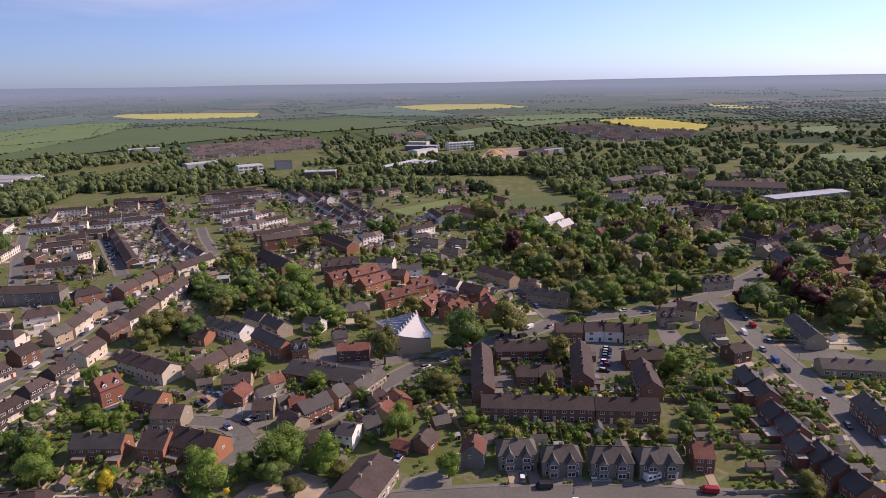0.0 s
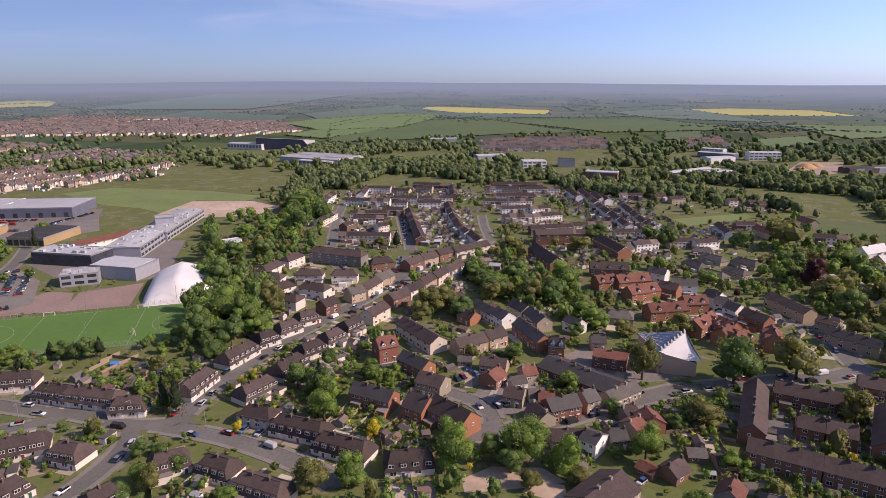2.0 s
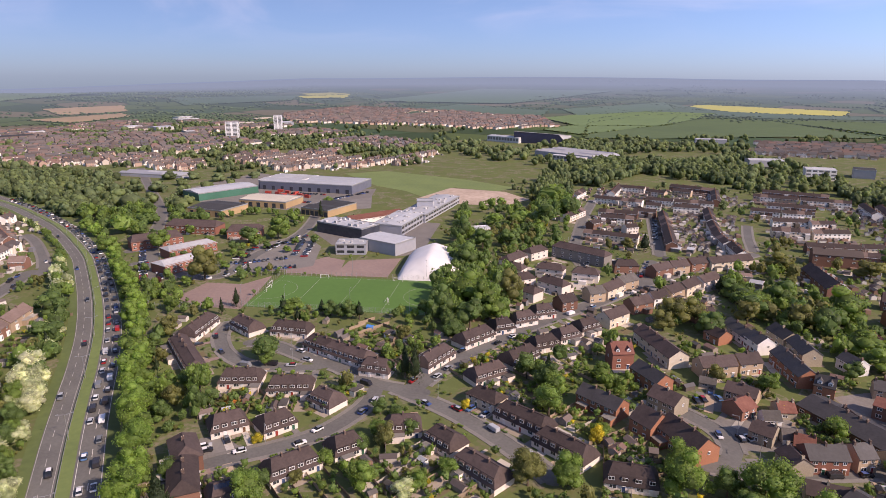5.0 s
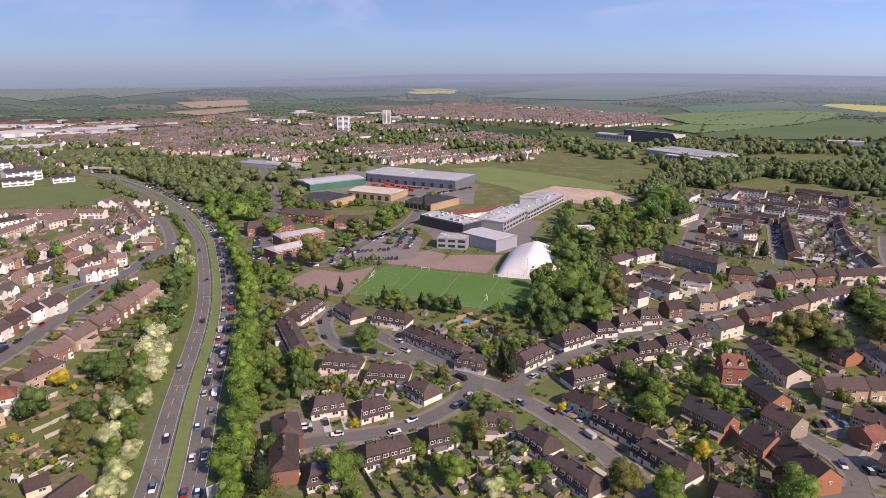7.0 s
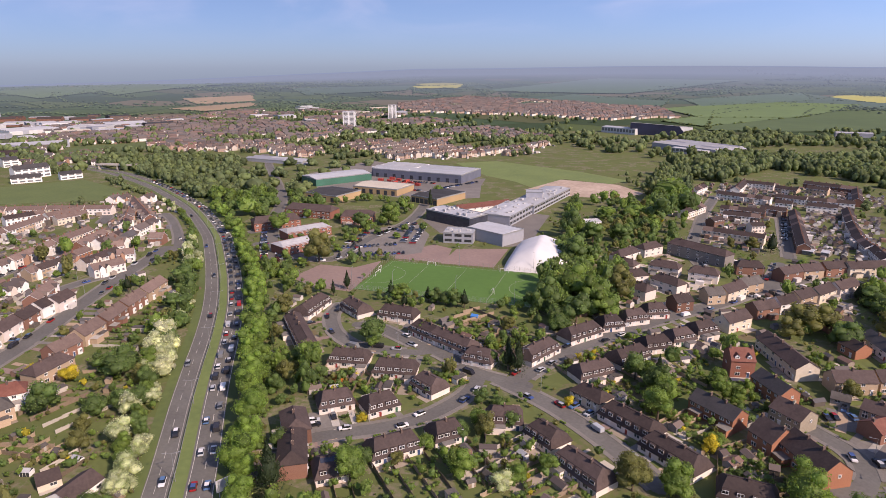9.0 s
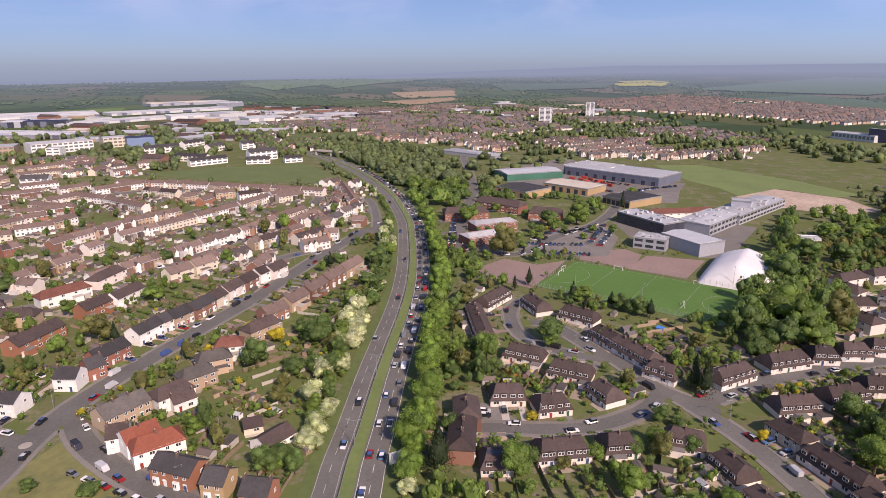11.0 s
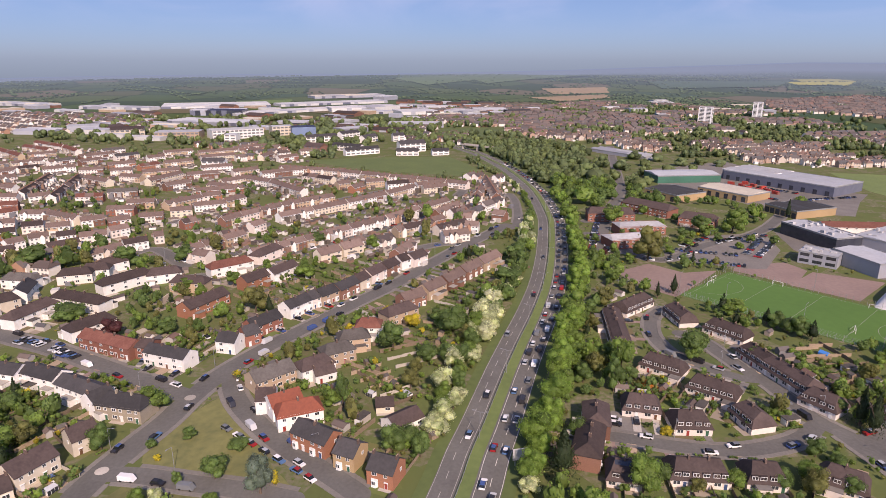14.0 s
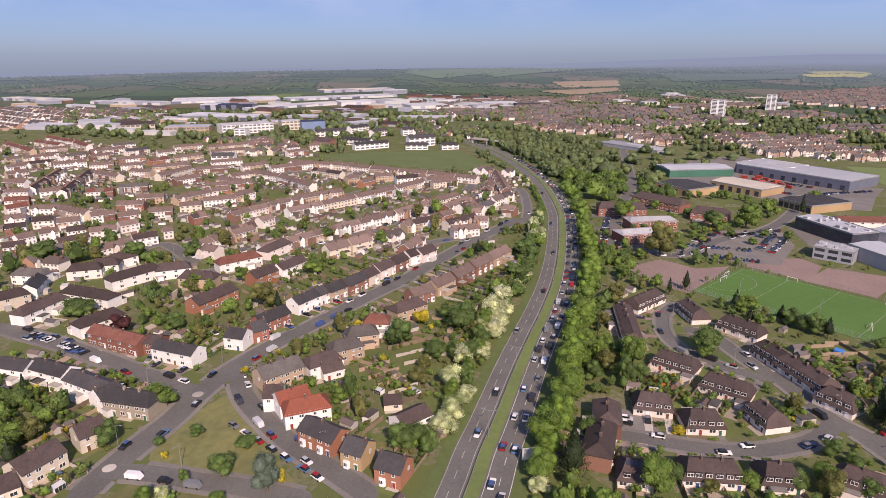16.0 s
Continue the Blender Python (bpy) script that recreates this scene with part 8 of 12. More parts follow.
terrace(-266.4, 379.6, -230.1, 393.7, 'render_cream', behind=False, mixed=0.2)
terrace(-280.2, 405.4, -280.1, 417.2, 'brick', behind=False, mixed=0.2)
terrace(-255.7, 415.2, -251.2, 424.2, 'brick', behind=False, mixed=0.2)
terrace(-263.7, 484.6, -204.3, 393.1, 'brick', behind=False, mixed=0.2)
terrace(-244.3, 524.0, -220.2, 482.5, 'render_white', behind=False, mixed=0.1)
terrace(-219.2, 480.3, -197.0, 445.5, 'render_white', behind=False, mixed=0.1)
terrace(-200.4, 448.8, -179.6, 424.1, 'render_white', behind=False, mixed=0.1)
terrace(-181.7, 429.2, -161.9, 405.2, 'render_white', behind=False, mixed=0.1)
terrace(-362.0, 493.6, -371.4, 521.2, 'render_white', behind=False, mixed=0.1)
terrace(-351.4, 468.9, -355.2, 484.1, 'render_white', behind=False, mixed=0.1)
terrace(-308.2, 410.4, -315.5, 443.2, 'render_cream', behind=False, mixed=0.2)
terrace(-220.2, 553.3, -199.0, 561.2, 'render_white', behind=False, mixed=0.1)
terrace(-198.0, 561.5, -178.7, 572.2, 'render_white', behind=False, mixed=0.1)
terrace(-219.5, 585.5, -185.0, 600.2, 'render_white', behind=False, mixed=0.1)
terrace(-247.1, 622.2, -211.7, 634.1, 'brick_pale', behind=False, mixed=0.2)
terrace(-209.4, 634.6, -172.4, 650.8, 'render_white', behind=False, mixed=0.1)
terrace(-251.2, 653.2, -196.9, 669.6, 'brick', behind=False, mixed=0.2)
terrace(-190.9, 522.7, -169.4, 538.8, 'render_white', behind=False, mixed=0.1)
terrace(-166.8, 533.8, -154.4, 547.9, 'render_white', behind=False, mixed=0.1)
terrace(-178.2, 490.1, -156.2, 502.6, 'render_cream', behind=False, mixed=0.2)
terrace(-154.8, 502.9, -136.9, 522.2, 'render_white', behind=False, mixed=0.1)
terrace(-144.1, 460.3, -116.9, 479.6, 'brick', behind=False, mixed=0.2)
terrace(-116.6, 484.1, -90.7, 501.5, 'render_cream', behind=False, mixed=0.2)
terrace(-82.3, 475.2, -69.2, 482.5, 'render_cream', behind=False, mixed=0.2)
terrace(-67.9, 482.8, -53.1, 488.5, 'render_white', behind=False, mixed=0.1)
terrace(-117.1, 580.3, -98.6, 544.4, 'render_white', behind=False, mixed=0.1)
terrace(-99.5, 549.6, -86.2, 519.2, 'render_white', behind=False, mixed=0.1)
terrace(-88.3, 526.1, -74.0, 496.5, 'render_white', behind=False, mixed=0.1)
terrace(-98.3, 593.9, -81.3, 553.9, 'render_white', behind=False, mixed=0.1)
terrace(-81.7, 556.5, -65.3, 516.9, 'brick_pale', behind=False, mixed=0.2)
terrace(-133.6, 615.5, -118.3, 586.2, 'render_white', behind=False, mixed=0.1)
terrace(-162.6, 649.1, -141.2, 610.3, 'render_white', behind=False, mixed=0.1)
terrace(-150.2, 651.9, -125.8, 600.4, 'render_white', behind=False, mixed=0.1)
terrace(-133.4, 636.8, -118.8, 605.3, 'render_white', behind=False, mixed=0.1)
terrace(-123.8, 624.7, -111.7, 603.7, 'render_white', behind=False, mixed=0.2)
terrace(-107.7, 639.1, -87.8, 647.2, 'brick', behind=False, mixed=0.2)
terrace(-75.6, 642.8, -66.8, 652.0, 'brick', behind=False, mixed=0.2)
terrace(-60.3, 639.2, -48.7, 648.9, 'brick_pale', behind=False, mixed=0.2)
terrace(-62.6, 443.4, -49.3, 455.7, 'render_white', behind=False, mixed=0.1)
terrace(-42.0, 461.2, -26.6, 470.7, 'render_cream', behind=False, mixed=0.2)
terrace(-25.4, 465.2, -11.2, 478.3, 'render_white', behind=False, mixed=0.1)
terrace(-64.0, 517.3, -55.5, 500.9, 'render_white', behind=False, mixed=0.1)
terrace(-12.3, 536.7, -2.6, 504.9, 'render_white', behind=False, mixed=0.1)
terrace(-0.5, 542.0, 13.4, 547.7, 'brick', behind=False, mixed=0.2)
terrace(15.0, 533.7, 24.2, 543.0, 'render_cream', behind=False, mixed=0.2)
terrace(52.7, 522.4, 73.9, 525.4, 'brick', behind=False, mixed=0.2)
terrace(-9.5, 650.8, -1.9, 656.0, 'brick', behind=False, mixed=0.2)
terrace(8.0, 647.9, 14.6, 652.8, 'brick', behind=False, mixed=0.2)
terrace(15.6, 646.3, 22.1, 651.1, 'brick', behind=False, mixed=0.2)
terrace(-132.9, 438.6, -95.2, 455.5, 'brick', eave=7.6, rz=9.8, depth=9, behind=False, mixed=0.0)
terrace(-87.8, 448.5, -64.5, 419.1, 'brick_orange', eave=5, rz=8.4, depth=10, behind=False, mixed=0.0)
terrace(-118.0, 399.5, -97.3, 374.8, 'brick', eave=5, rz=8.4, depth=10, behind=False, mixed=0.0)
terrace(-138.2, 360.6, -131.5, 362.3, 'render_grey', 'roof_metal', eave=2.8, rz=3.7, depth=7, behind=False, mixed=0.0)
terrace(-152.6, 363.8, -142.4, 371.8, 'render_grey', 'roof_metal', eave=2.8, rz=3.7, depth=7, behind=False, mixed=0.0)
terrace(-205.6, 396.0, -199.6, 397.4, 'render_grey', 'roof_metal', eave=2.8, rz=3.7, depth=7, behind=False, mixed=0.0)
terrace(-197.1, 401.4, -192.7, 402.5, 'render_grey', 'roof_metal', eave=2.8, rz=3.7, depth=7, behind=False, mixed=0.0)
row(119.9, 409, 134.3, 431.7)
row(206.8, 492.4, 230.4, 483.8)
row(211.9, 409, 210.5, 380)
row(165, 552.2, 192.9, 560.3)
row(207.7, 678.9, 254.2, 725)
row(256.1, 608.3, 298.2, 646)
row(160.4, 602.3, 188.8, 615.4)
row(183.4, 517.4, 215.6, 526.6)
row(181, 484, 215.6, 470.6)
row(314.2, 696.2, 320.6, 618.9)
# college and houses among the trees
terrace(148.1, 557.5, 165.2, 556.7, 'render_cream', 'roof_slate', eave=9, rz=12, depth=12, mixed=0.0)
terrace(168.7, 546.7, 180.7, 551.1, 'render_white', 'roof_slate', eave=6.5, rz=9.5, depth=9, mixed=0.0)
terrace(182.9, 553.4, 196.6, 557.8, 'render_white', 'roof_slate', eave=6.5, rz=9.5, depth=9, mixed=0.0)
terrace(200.9, 529.0, 214.6, 510.9, 'brick_red', 'roof_brown', eave=7, rz=10.5, depth=9, mixed=0.0)
terrace(215.5, 510.9, 233.5, 497.8, 'brick_red', 'roof_brown', eave=7, rz=10.5, depth=9, mixed=0.0)
terrace(226.4, 732.6, 254.4, 730.5, 'stone', 'roof_slate', eave=8, rz=11.5, depth=11, mixed=0.0)
terrace(261.6, 686.1, 277.8, 684.9, 'brick_yellow', 'roof_slate', eave=12, rz=15, depth=10, mixed=0.0)
terrace(307.6, 671.9, 321.7, 670.9, 'stone', 'roof_brown', eave=8, rz=11, depth=10, mixed=0.0)
terrace(304.5, 621.9, 327.9, 620.6, 'stone', 'roof_brown', eave=9, rz=12, depth=12, mixed=0.0)
terrace(267.7, 624.1, 286.2, 623.0, 'stone', 'roof_brown', eave=7, rz=10, depth=10, mixed=0.0)
terrace(341.2, 669.6, 355.1, 668.7, 'stone', 'roof_slate', eave=7, rz=10, depth=10, mixed=0.0)
terrace(176.5, 662.7, 204.5, 678.8, 'stone', 'roof_slate', eave=6.5, rz=9.5, depth=9, mixed=0.0)
terrace(207.4, 678.6, 235.9, 684.1, 'stone', 'roof_slate', eave=6.5, rz=9.5, depth=9, mixed=0.0)
# houses between the trees of the old village
terrace(63.3, 384.8, 70.0, 372.6, 'render_cream', rz=8.5, eave=5.6, mixed=0.0)
terrace(120.0, 478.3, 129.8, 479.9, 'render_white', rz=8.5, eave=5.6, mixed=0.0)
terrace(189.0, 451.5, 199.7, 458.0, 'brick_pale', rz=8.5, eave=5.6, mixed=0.0)
terrace(204.0, 422.8, 212.4, 405.6, 'brick', rz=8.5, eave=5.6, mixed=0.0)
terrace(220.7, 415.2, 224.5, 401.4, 'brick_dark', rz=8.5, eave=5.6, mixed=0.0)
terrace(211.0, 388.7, 217.0, 392.4, 'render_white', rz=8.5, eave=5.6, mixed=0.0)
terrace(131.5, 439.9, 138.5, 424.3, 'stone', rz=8.5, eave=5.6, mixed=0.0)
terrace(104.6, 374.5, 112.7, 379.1, 'stone', rz=8.5, eave=5.6, mixed=0.0)
terrace(221.8, 471.4, 240.3, 480.1, 'brick', rz=8.5, eave=5.6, mixed=0.0)
terrace(151.9, 402.7, 161.5, 409.4, 'brick_dark', rz=8.5, eave=5.6, mixed=0.0)
terrace(231.3, 376.2, 237.6, 364.7, 'brick_orange', rz=8.5, eave=5.6, mixed=0.0)
terrace(287.7, 497.9, 290.7, 487.9, 'render_white', rz=8.5, eave=5.6, mixed=0.0)
terrace(260.8, 421.5, 282.4, 436.1, 'brick', rz=8.5, eave=5.6, mixed=0.0)
terrace(221.5, 490.3, 233.8, 493.8, 'brick_red', rz=8.5, eave=5.6, mixed=0.0)
# streets beside the recreation field
terrace(-595.7, 53.9, -513.0, 55.8, 'brick', 'roof_rose', rz=7.8, gap=True, bays=0.6)
terrace(-480.9, 30.2, -514.1, 54.0, 'render_white', 'roof_rose', rz=7.8, gap=True, bays=0.6)
terrace(-450.0, 49.5, -444.8, 57.8, 'brick', 'roof_rose', rz=7.8, gap=True, bays=0.6)
terrace(-404.4, 43.8, -429.9, 58.6, 'brick_pale', 'roof_rose', rz=7.8, gap=True, bays=0.6)
terrace(-389.5, 14.0, -395.9, 30.6, 'render_pink', 'roof_rose', rz=7.8, gap=True, bays=0.6)
terrace(-415.9, 27.8, -414.1, 37.2, 'render_white', 'roof_rose', rz=7.8, gap=True, bays=0.6)
terrace(-436.5, 21.7, -437.5, 34.3, 'render_white', 'roof_rose', rz=7.8, gap=True, bays=0.6)
terrace(-451.7, 11.7, -480.0, 28.8, 'render_white', 'roof_rose', rz=7.8, gap=True, bays=0.6)
terrace(-414.9, -13.3, -413.7, -5.6, 'brick_orange', 'roof_rose', rz=7.8, gap=True, bays=0.6)
terrace(-409.4, -4.6, -403.3, 10.9, 'brick', 'roof_rose', rz=7.8, gap=True, bays=0.6)
terrace(-379.6, -21.5, -371.1, -4.8, 'render_white', 'roof_rose', rz=7.8, gap=True, bays=0.6)
terrace(-351.4, -12.3, -374.2, -3.2, 'brick', 'roof_rose', rz=7.8, gap=True, bays=0.6)
# large buildings
block(-412.5, 242.6, -369.1, 253.4, 8, 20, 'glass_dark', 'roof_metal', 'dark glass-fronted school block with white roof plant', plant=14)
block(-349.2, 238.5, -318.8, 245.4, 8, 22, 'panel_grey', 'roof_metal', 'pale grey clad sports hall of the school')
block(-348.3, 218.2, -334.5, 232.7, 7, 16, 'panel_grey', 'roof_metal', 'two-storey glazed school pavilion with white plant', plant=6, storeys=2)
block(-359.1, 282.3, -384.2, 325.8, 7.5, 24, 'panel_grey', 'roof_metal', 'grey school wing with rooftop plant', plant=16, storeys=2)
block(-380.9, 323.6, -423.8, 401.5, 6.5, 24, 'panel_grey', 'roof_metal', 'long low grey school wing with rooftop units', plant=26, storeys=2)
block(-409, 337.8, -400.1, 348.1, 12, 12, 'panel_grey', 'roof_metal', 'grey stair tower of the school')
block(-617.7, 295.9, -528.1, 351.1, 8.5, 50, 'panel_slate', 'roof_metal', 'long grey metal depot with loading doors', bays=10)
block(-625.1, 298.1, -584.9, 321.9, 8.8, 45, 'panel_slate', 'roof_white', 'white-roofed metal depot wing', bays=4)
block(-593.2, 221.8, -599.4, 285.2, 7, 32, 'panel_green', 'roof_metal', 'green clad builders merchant shed with grey roof')
block(-547, 241, -506.2, 266, 6, 32, 'brick_yellow', 'roof_cream', 'yellow brick industrial unit with pale ribbed roof', bays=6)
block(-540.3, 191.8, -507.8, 207.4, 6, 34, 'brick_yellow', 'roof_black', 'yellow brick unit with black flat roof', bays=4)
block(-477.5, 265.3, -450, 274.9, 6, 40, 'brick_yellow', 'roof_black', 'yellow brick unit with black roof', bays=6)
block(-1170.4, 496.6, -1158, 516.1, 31, 20, 'tower', 'roof_white', 'white residential tower block', storeys=13)
block(-1310.2, 667.1, -1300.8, 682.2, 31, 20, 'tower', 'roof_white', 'white residential tower block', storeys=13)
block(-327.8, 323.9, -320.8, 338.5, 3.5, 12, 'panel_grey', 'roof_white', 'low white-roofed shed among the trees')
block(-813.2, 210.7, -737.5, 257.9, 5, 25, 'panel_grey', 'roof_metal', 'grey workshop behind the trees')
block(-620, 741, -515.4, 738.4, 11, 60, 'panel_grey', 'roof_white', 'large grey leisure hall with white roof')
block(-514, 739, -489.6, 776.6, 8, 26, 'panel_white', 'roof_white', 'low white leisure hall with tall windows', storeys=2)
block(-575, 727, -522, 727.5, 6.5, 12, 'panel_white', 'roof_white', 'white front range of the leisure hall', storeys=1)
block(-827.2, 850, -757, 858, 10, 26, 'panel_white', 'roof_metal', 'white stadium offices with tall windows', storeys=1)
block(-554.6, 1109, -510.3, 1137.3, 7, 20, 'panel_grey', 'roof_white', 'long pale shed behind the trees')
block(-355.8, 868.5, -321.5, 895.5, 8, 25, 'panel_grey', 'roof_white', 'pale works shed')
block(-263.3, 800.8, -235.4, 815.3, 12, 22, 'render_white', 'roof_white', 'white office block', storeys=3)
block(-230.4, 855.7, -209, 862.7, 10, 25, 'panel_grey', 'roof_black', 'grey curved-roof office')
block(-168.6, 749.3, -131.3, 752.1, 11, 15, 'brick_red', 'roof_white', 'red brick office with white columns', storeys=3)
block(-66, 1062, -14, 1046, 8, 22, 'panel_slate', 'roof_metal', 'long banded office with stacked floors', storeys=2)
block(-62, 1074, -30, 1064, 13, 16, 'panel_white', 'roof_white', 'upper floors of the banded office', storeys=4)
block(-42.2, 976.9, -10.5, 1008.3, 8, 22, 'render_white', 'roof_metal', 'low white office')
block(7.6, 1045, 49.8, 1062.3, 12, 18, 'render_white', 'roof_white', 'white banded office building', storeys=3)
block(123.8, 947.4, 186, 988.7, 8, 20, 'brick_dark', 'roof_black', 'long dark low building')
block(-38.3, 822.7, -5.5, 838.7, 8, 25, 'panel_grey', 'roof_metal', 'grey office shed')
block(283.5, 530.9, 364.9, 559.6, 9, 18, 'stone', 'roof_metal', 'long curved stone college range', storeys=2)
block(253.4, 606.7, 321.3, 585.6, 9, 18, 'stone', 'roof_brown', 'stone college range', storeys=2)
block(-63, 811.3, -21.1, 875.1, 7, 30, 'panel_grey', 'roof_metal', 'grey sheds by the trees')
block(-1353.5, -497, -1356.2, -388.4, 14, 50, 'glass_dark', 'roof_navy', 'dark blue-black factory hall')
block(-1536.7, -631.4, -1616.9, -392.2, 6, 130, 'panel_white', 'roof_white', 'vast white factory roof')
block(-1343.6, -399, -1563.5, -144.9, 6, 50, 'panel_white', 'roof_white', 'long white factory shed')
block(-1614.6, -366.4, -1771.4, -111, 7, 60, 'panel_white', 'roof_metal', 'white factory halls', plant=14)
block(-1937.4, -338.8, -2044.4, -137.4, 9, 70, 'panel_grey', 'roof_cream', 'long grey-pink factory hall')
block(-1871.7, -128.7, -1925, -91, 14, 40, 'panel_grey', 'roof_metal', 'tall white factory block')
block(-1447, -215.4, -1476.1, -140.5, 11, 60, 'panel_white', 'roof_white', 'white works building')
block(-1475.8, -130.3, -1525.5, -66.1, 12, 60, 'panel_white', 'roof_white', 'white works building')
block(-932.1, -310.8, -969.7, -246.2, 13, 40, 'render_white', 'roof_white', 'white three-storey office', storeys=3)
block(-904.9, -285.8, -904, -269.5, 11, 20, 'render_white', 'roof_metal', 'white office wing', storeys=3)
block(-938.2, -398, -947.1, -335.9, 10, 40, 'brick_pale', 'roof_metal', 'grey-roofed office', storeys=2)
block(-972.4, -477.9, -990, -433.8, 10, 30, 'render_cream', 'roof_brown', 'cream office block', storeys=2)
block(-983.8, -236.7, -997.5, -209.4, 14, 25, 'render_cream', 'roof_metal', 'cream office block', storeys=3)
block(-982.4, -206.2, -996, -172.5, 13, 30, 'panel_blue', 'roof_navy', 'blue clad building')
block(-1010, -132.5, -1041.4, -95.8, 8, 30, 'panel_grey', 'roof_metal', 'grey shed')
block(-1111.9, -68.6, -1111.1, 28.2, 7, 50, 'panel_grey', 'roof_metal', 'row of grey sheds', plant=6)
block(-1395.7, 34.1, -1367.5, 95.3, 10, 60, 'panel_white', 'roof_white', 'white works shed')
block(-1034.7, -576.6, -1054, -534.4, 9, 40, 'panel_grey', 'roof_metal', 'grey offices')
block(-1005, -643.8, -997.8, -583.9, 8, 40, 'panel_grey', 'roof_metal', 'grey sheds')
block(-1367, -55.4, -1395.7, 22, 9, 70, 'panel_white', 'roof_metal', 'pale works shed')
block(-1427.1, 102.9, -1429.4, 177.7, 9, 60, 'panel_grey', 'roof_metal', 'grey warehouse')
block(-1175.4, -474, -1123.1, -324.2, 8, 60, 'panel_grey', 'roof_metal', 'grey roofed works')
block(-1666.9, -1121.7, -1590.9, -939.1, 8, 50, 'panel_white', 'roof_cream', 'pale works roofs')
block(-1534.8, -822.7, -1488.4, -638.2, 8, 40, 'panel_white', 'roof_metal', 'pale works roofs')
block(-899.5, -169.2, -923.8, -129.2, 8, 10, 'render_white', 'roof_slate', 'white terrace block', storeys=2)
block(-937, -124.5, -964.2, -101.2, 9, 10, 'render_white', 'roof_slate', 'white terrace block', storeys=3)
block(-897.1, -87.7, -922.4, -70.9, 8, 10, 'render_white', 'roof_slate', 'white terrace block', storeys=2)
block(-801.2, -33.1, -816.2, -0.8, 11, 12, 'render_white', 'roof_slate', 'white terrace block', storeys=3)
block(-776.9, -36.8, -776.7, -9.4, 6, 9, 'render_white', 'roof_slate', 'white terrace block', storeys=2)
block(-776.5, 7.6, -781.2, 28.3, 6, 9, 'render_white', 'roof_slate', 'white terrace block', storeys=2)
block(-828.8, -123.1, -807.1, -84.4, 7, 9, 'render_white', 'roof_slate', 'white terrace block', storeys=2)
block(-773.3, -97.8, -796.6, -58.8, 7, 9, 'render_white', 'roof_slate', 'white terrace block', storeys=2)
block(-915.5, -47.9, -921.8, -32.2, 9, 10, 'render_white', 'roof_slate', 'white terrace block', storeys=3)
block(-683.1, -241.2, -682.1, -216.4, 8, 10, 'render_white', 'roof_slate', 'white terrace block', storeys=2)
block(-798.9, -153.8, -788.4, -131, 9, 16, 'brick', 'roof_brown', 'brick flats', storeys=3)
# trees that stand out
# tree(x, y, height, crown width, kind)
tree(-51.9, 170.2, 16.1, 16.6, 'fresh')
tree(-38, 167.6, 13.3, 11.6, 'fresh')
tree(-69.7, 155.1, 16, 13, 'fresh')
tree(-17.2, 184.6, 14.5, 10.8, 'fresh')
tree(6.2, 253.4, 19.9, 21.2, 'dark')
tree(28.5, 268.8, 19.8, 19.9, 'olive')
tree(-82.6, 336.6, 19.7, 23.9, 'fresh')
tree(-66, 299.3, 12.6, 18.2, 'fresh')
tree(-113.4, 338.3, 14.9, 17, 'dark')
tree(-93.6, 312, 14.9, 15.7, 'olive')
tree(-55.7, 289, 11.6, 17, 'fresh')
tree(-85.2, 314.1, 17.1, 14.5, 'dark')
tree(-26.8, 242, 18.3, 13.5, 'olive')
tree(88.4, 225.8, 12.7, 14.4, 'fresh')
tree(45, 238.6, 14.4, 11.1, 'olive')
tree(67.2, 293.3, 13.2, 17.4, 'olive')
tree(83.9, 304.1, 16.6, 12.9, 'fresh')
tree(112.1, 319.4, 14.8, 15, 'fresh')
tree(96.2, 311.7, 10.8, 12.1, 'olive')
tree(153.5, 293.5, 19.7, 20.8, 'dark')
tree(32.6, 496.9, 22, 32.3, 'olive')
tree(4.5, 485.8, 13.5, 19.7, 'dark')
tree(123.1, 448.4, 14.7, 17.7, 'copper')
tree(43.8, 406, 19.2, 16.4, 'copper')
tree(183.1, 294.4, 14.3, 23.6, 'copper')
tree(187.9, 277.1, 19.8, 22.9, 'olive')
tree(222, 308.3, 12.4, 16.7, 'copper')
tree(150.9, 303.5, 10.6, 12.5, 'copper')
tree(178.7, 372.2, 14.4, 21, 'dark')
tree(224.8, 387.6, 13.1, 22.7, 'dark')
tree(209.4, 346.7, 13.6, 18.4, 'dark')
tree(232.5, 329.2, 21.2, 18.4, 'olive')
tree(260.3, 405.7, 9.8, 21.8, 'dark')
tree(-135.6, 177.1, 11.6, 11.7, 'dark')
tree(-122.6, 162, 13.3, 12, 'fresh')
tree(-146.2, 177.6, 11.3, 10.6, 'dark')
tree(-124.9, 197.1, 8.9, 8.5, 'fresh')
tree(-117, 203.4, 6.4, 5, 'fresh')
tree(6.6, 190.8, 7.3, 7.2, 'fresh')
tree(-0.7, 163.3, 10.6, 8.1, 'fresh')
tree(66.5, 179, 7.8, 8, 'olive')
tree(57.5, 186.3, 5.5, 6.6, 'olive')
tree(84.4, 191.9, 9.2, 8.6, 'dark')
tree(99.7, 193.1, 6.5, 7.2, 'fresh')
tree(99.8, 151.1, 8.9, 8.8, 'olive')
tree(77.7, 184.4, 5.2, 5.9, 'dark')
tree(49, 382.1, 14.6, 19.4, 'olive')
tree(56, 358.3, 15.5, 16.6, 'dark')
tree(73.4, 380.3, 18.1, 21.2, 'olive')
tree(92.9, 404.9, 15.3, 18.9, 'dark')
tree(77.7, 435.8, 14.3, 20.1, 'dark')
tree(106.5, 371.7, 16, 17.7, 'olive')
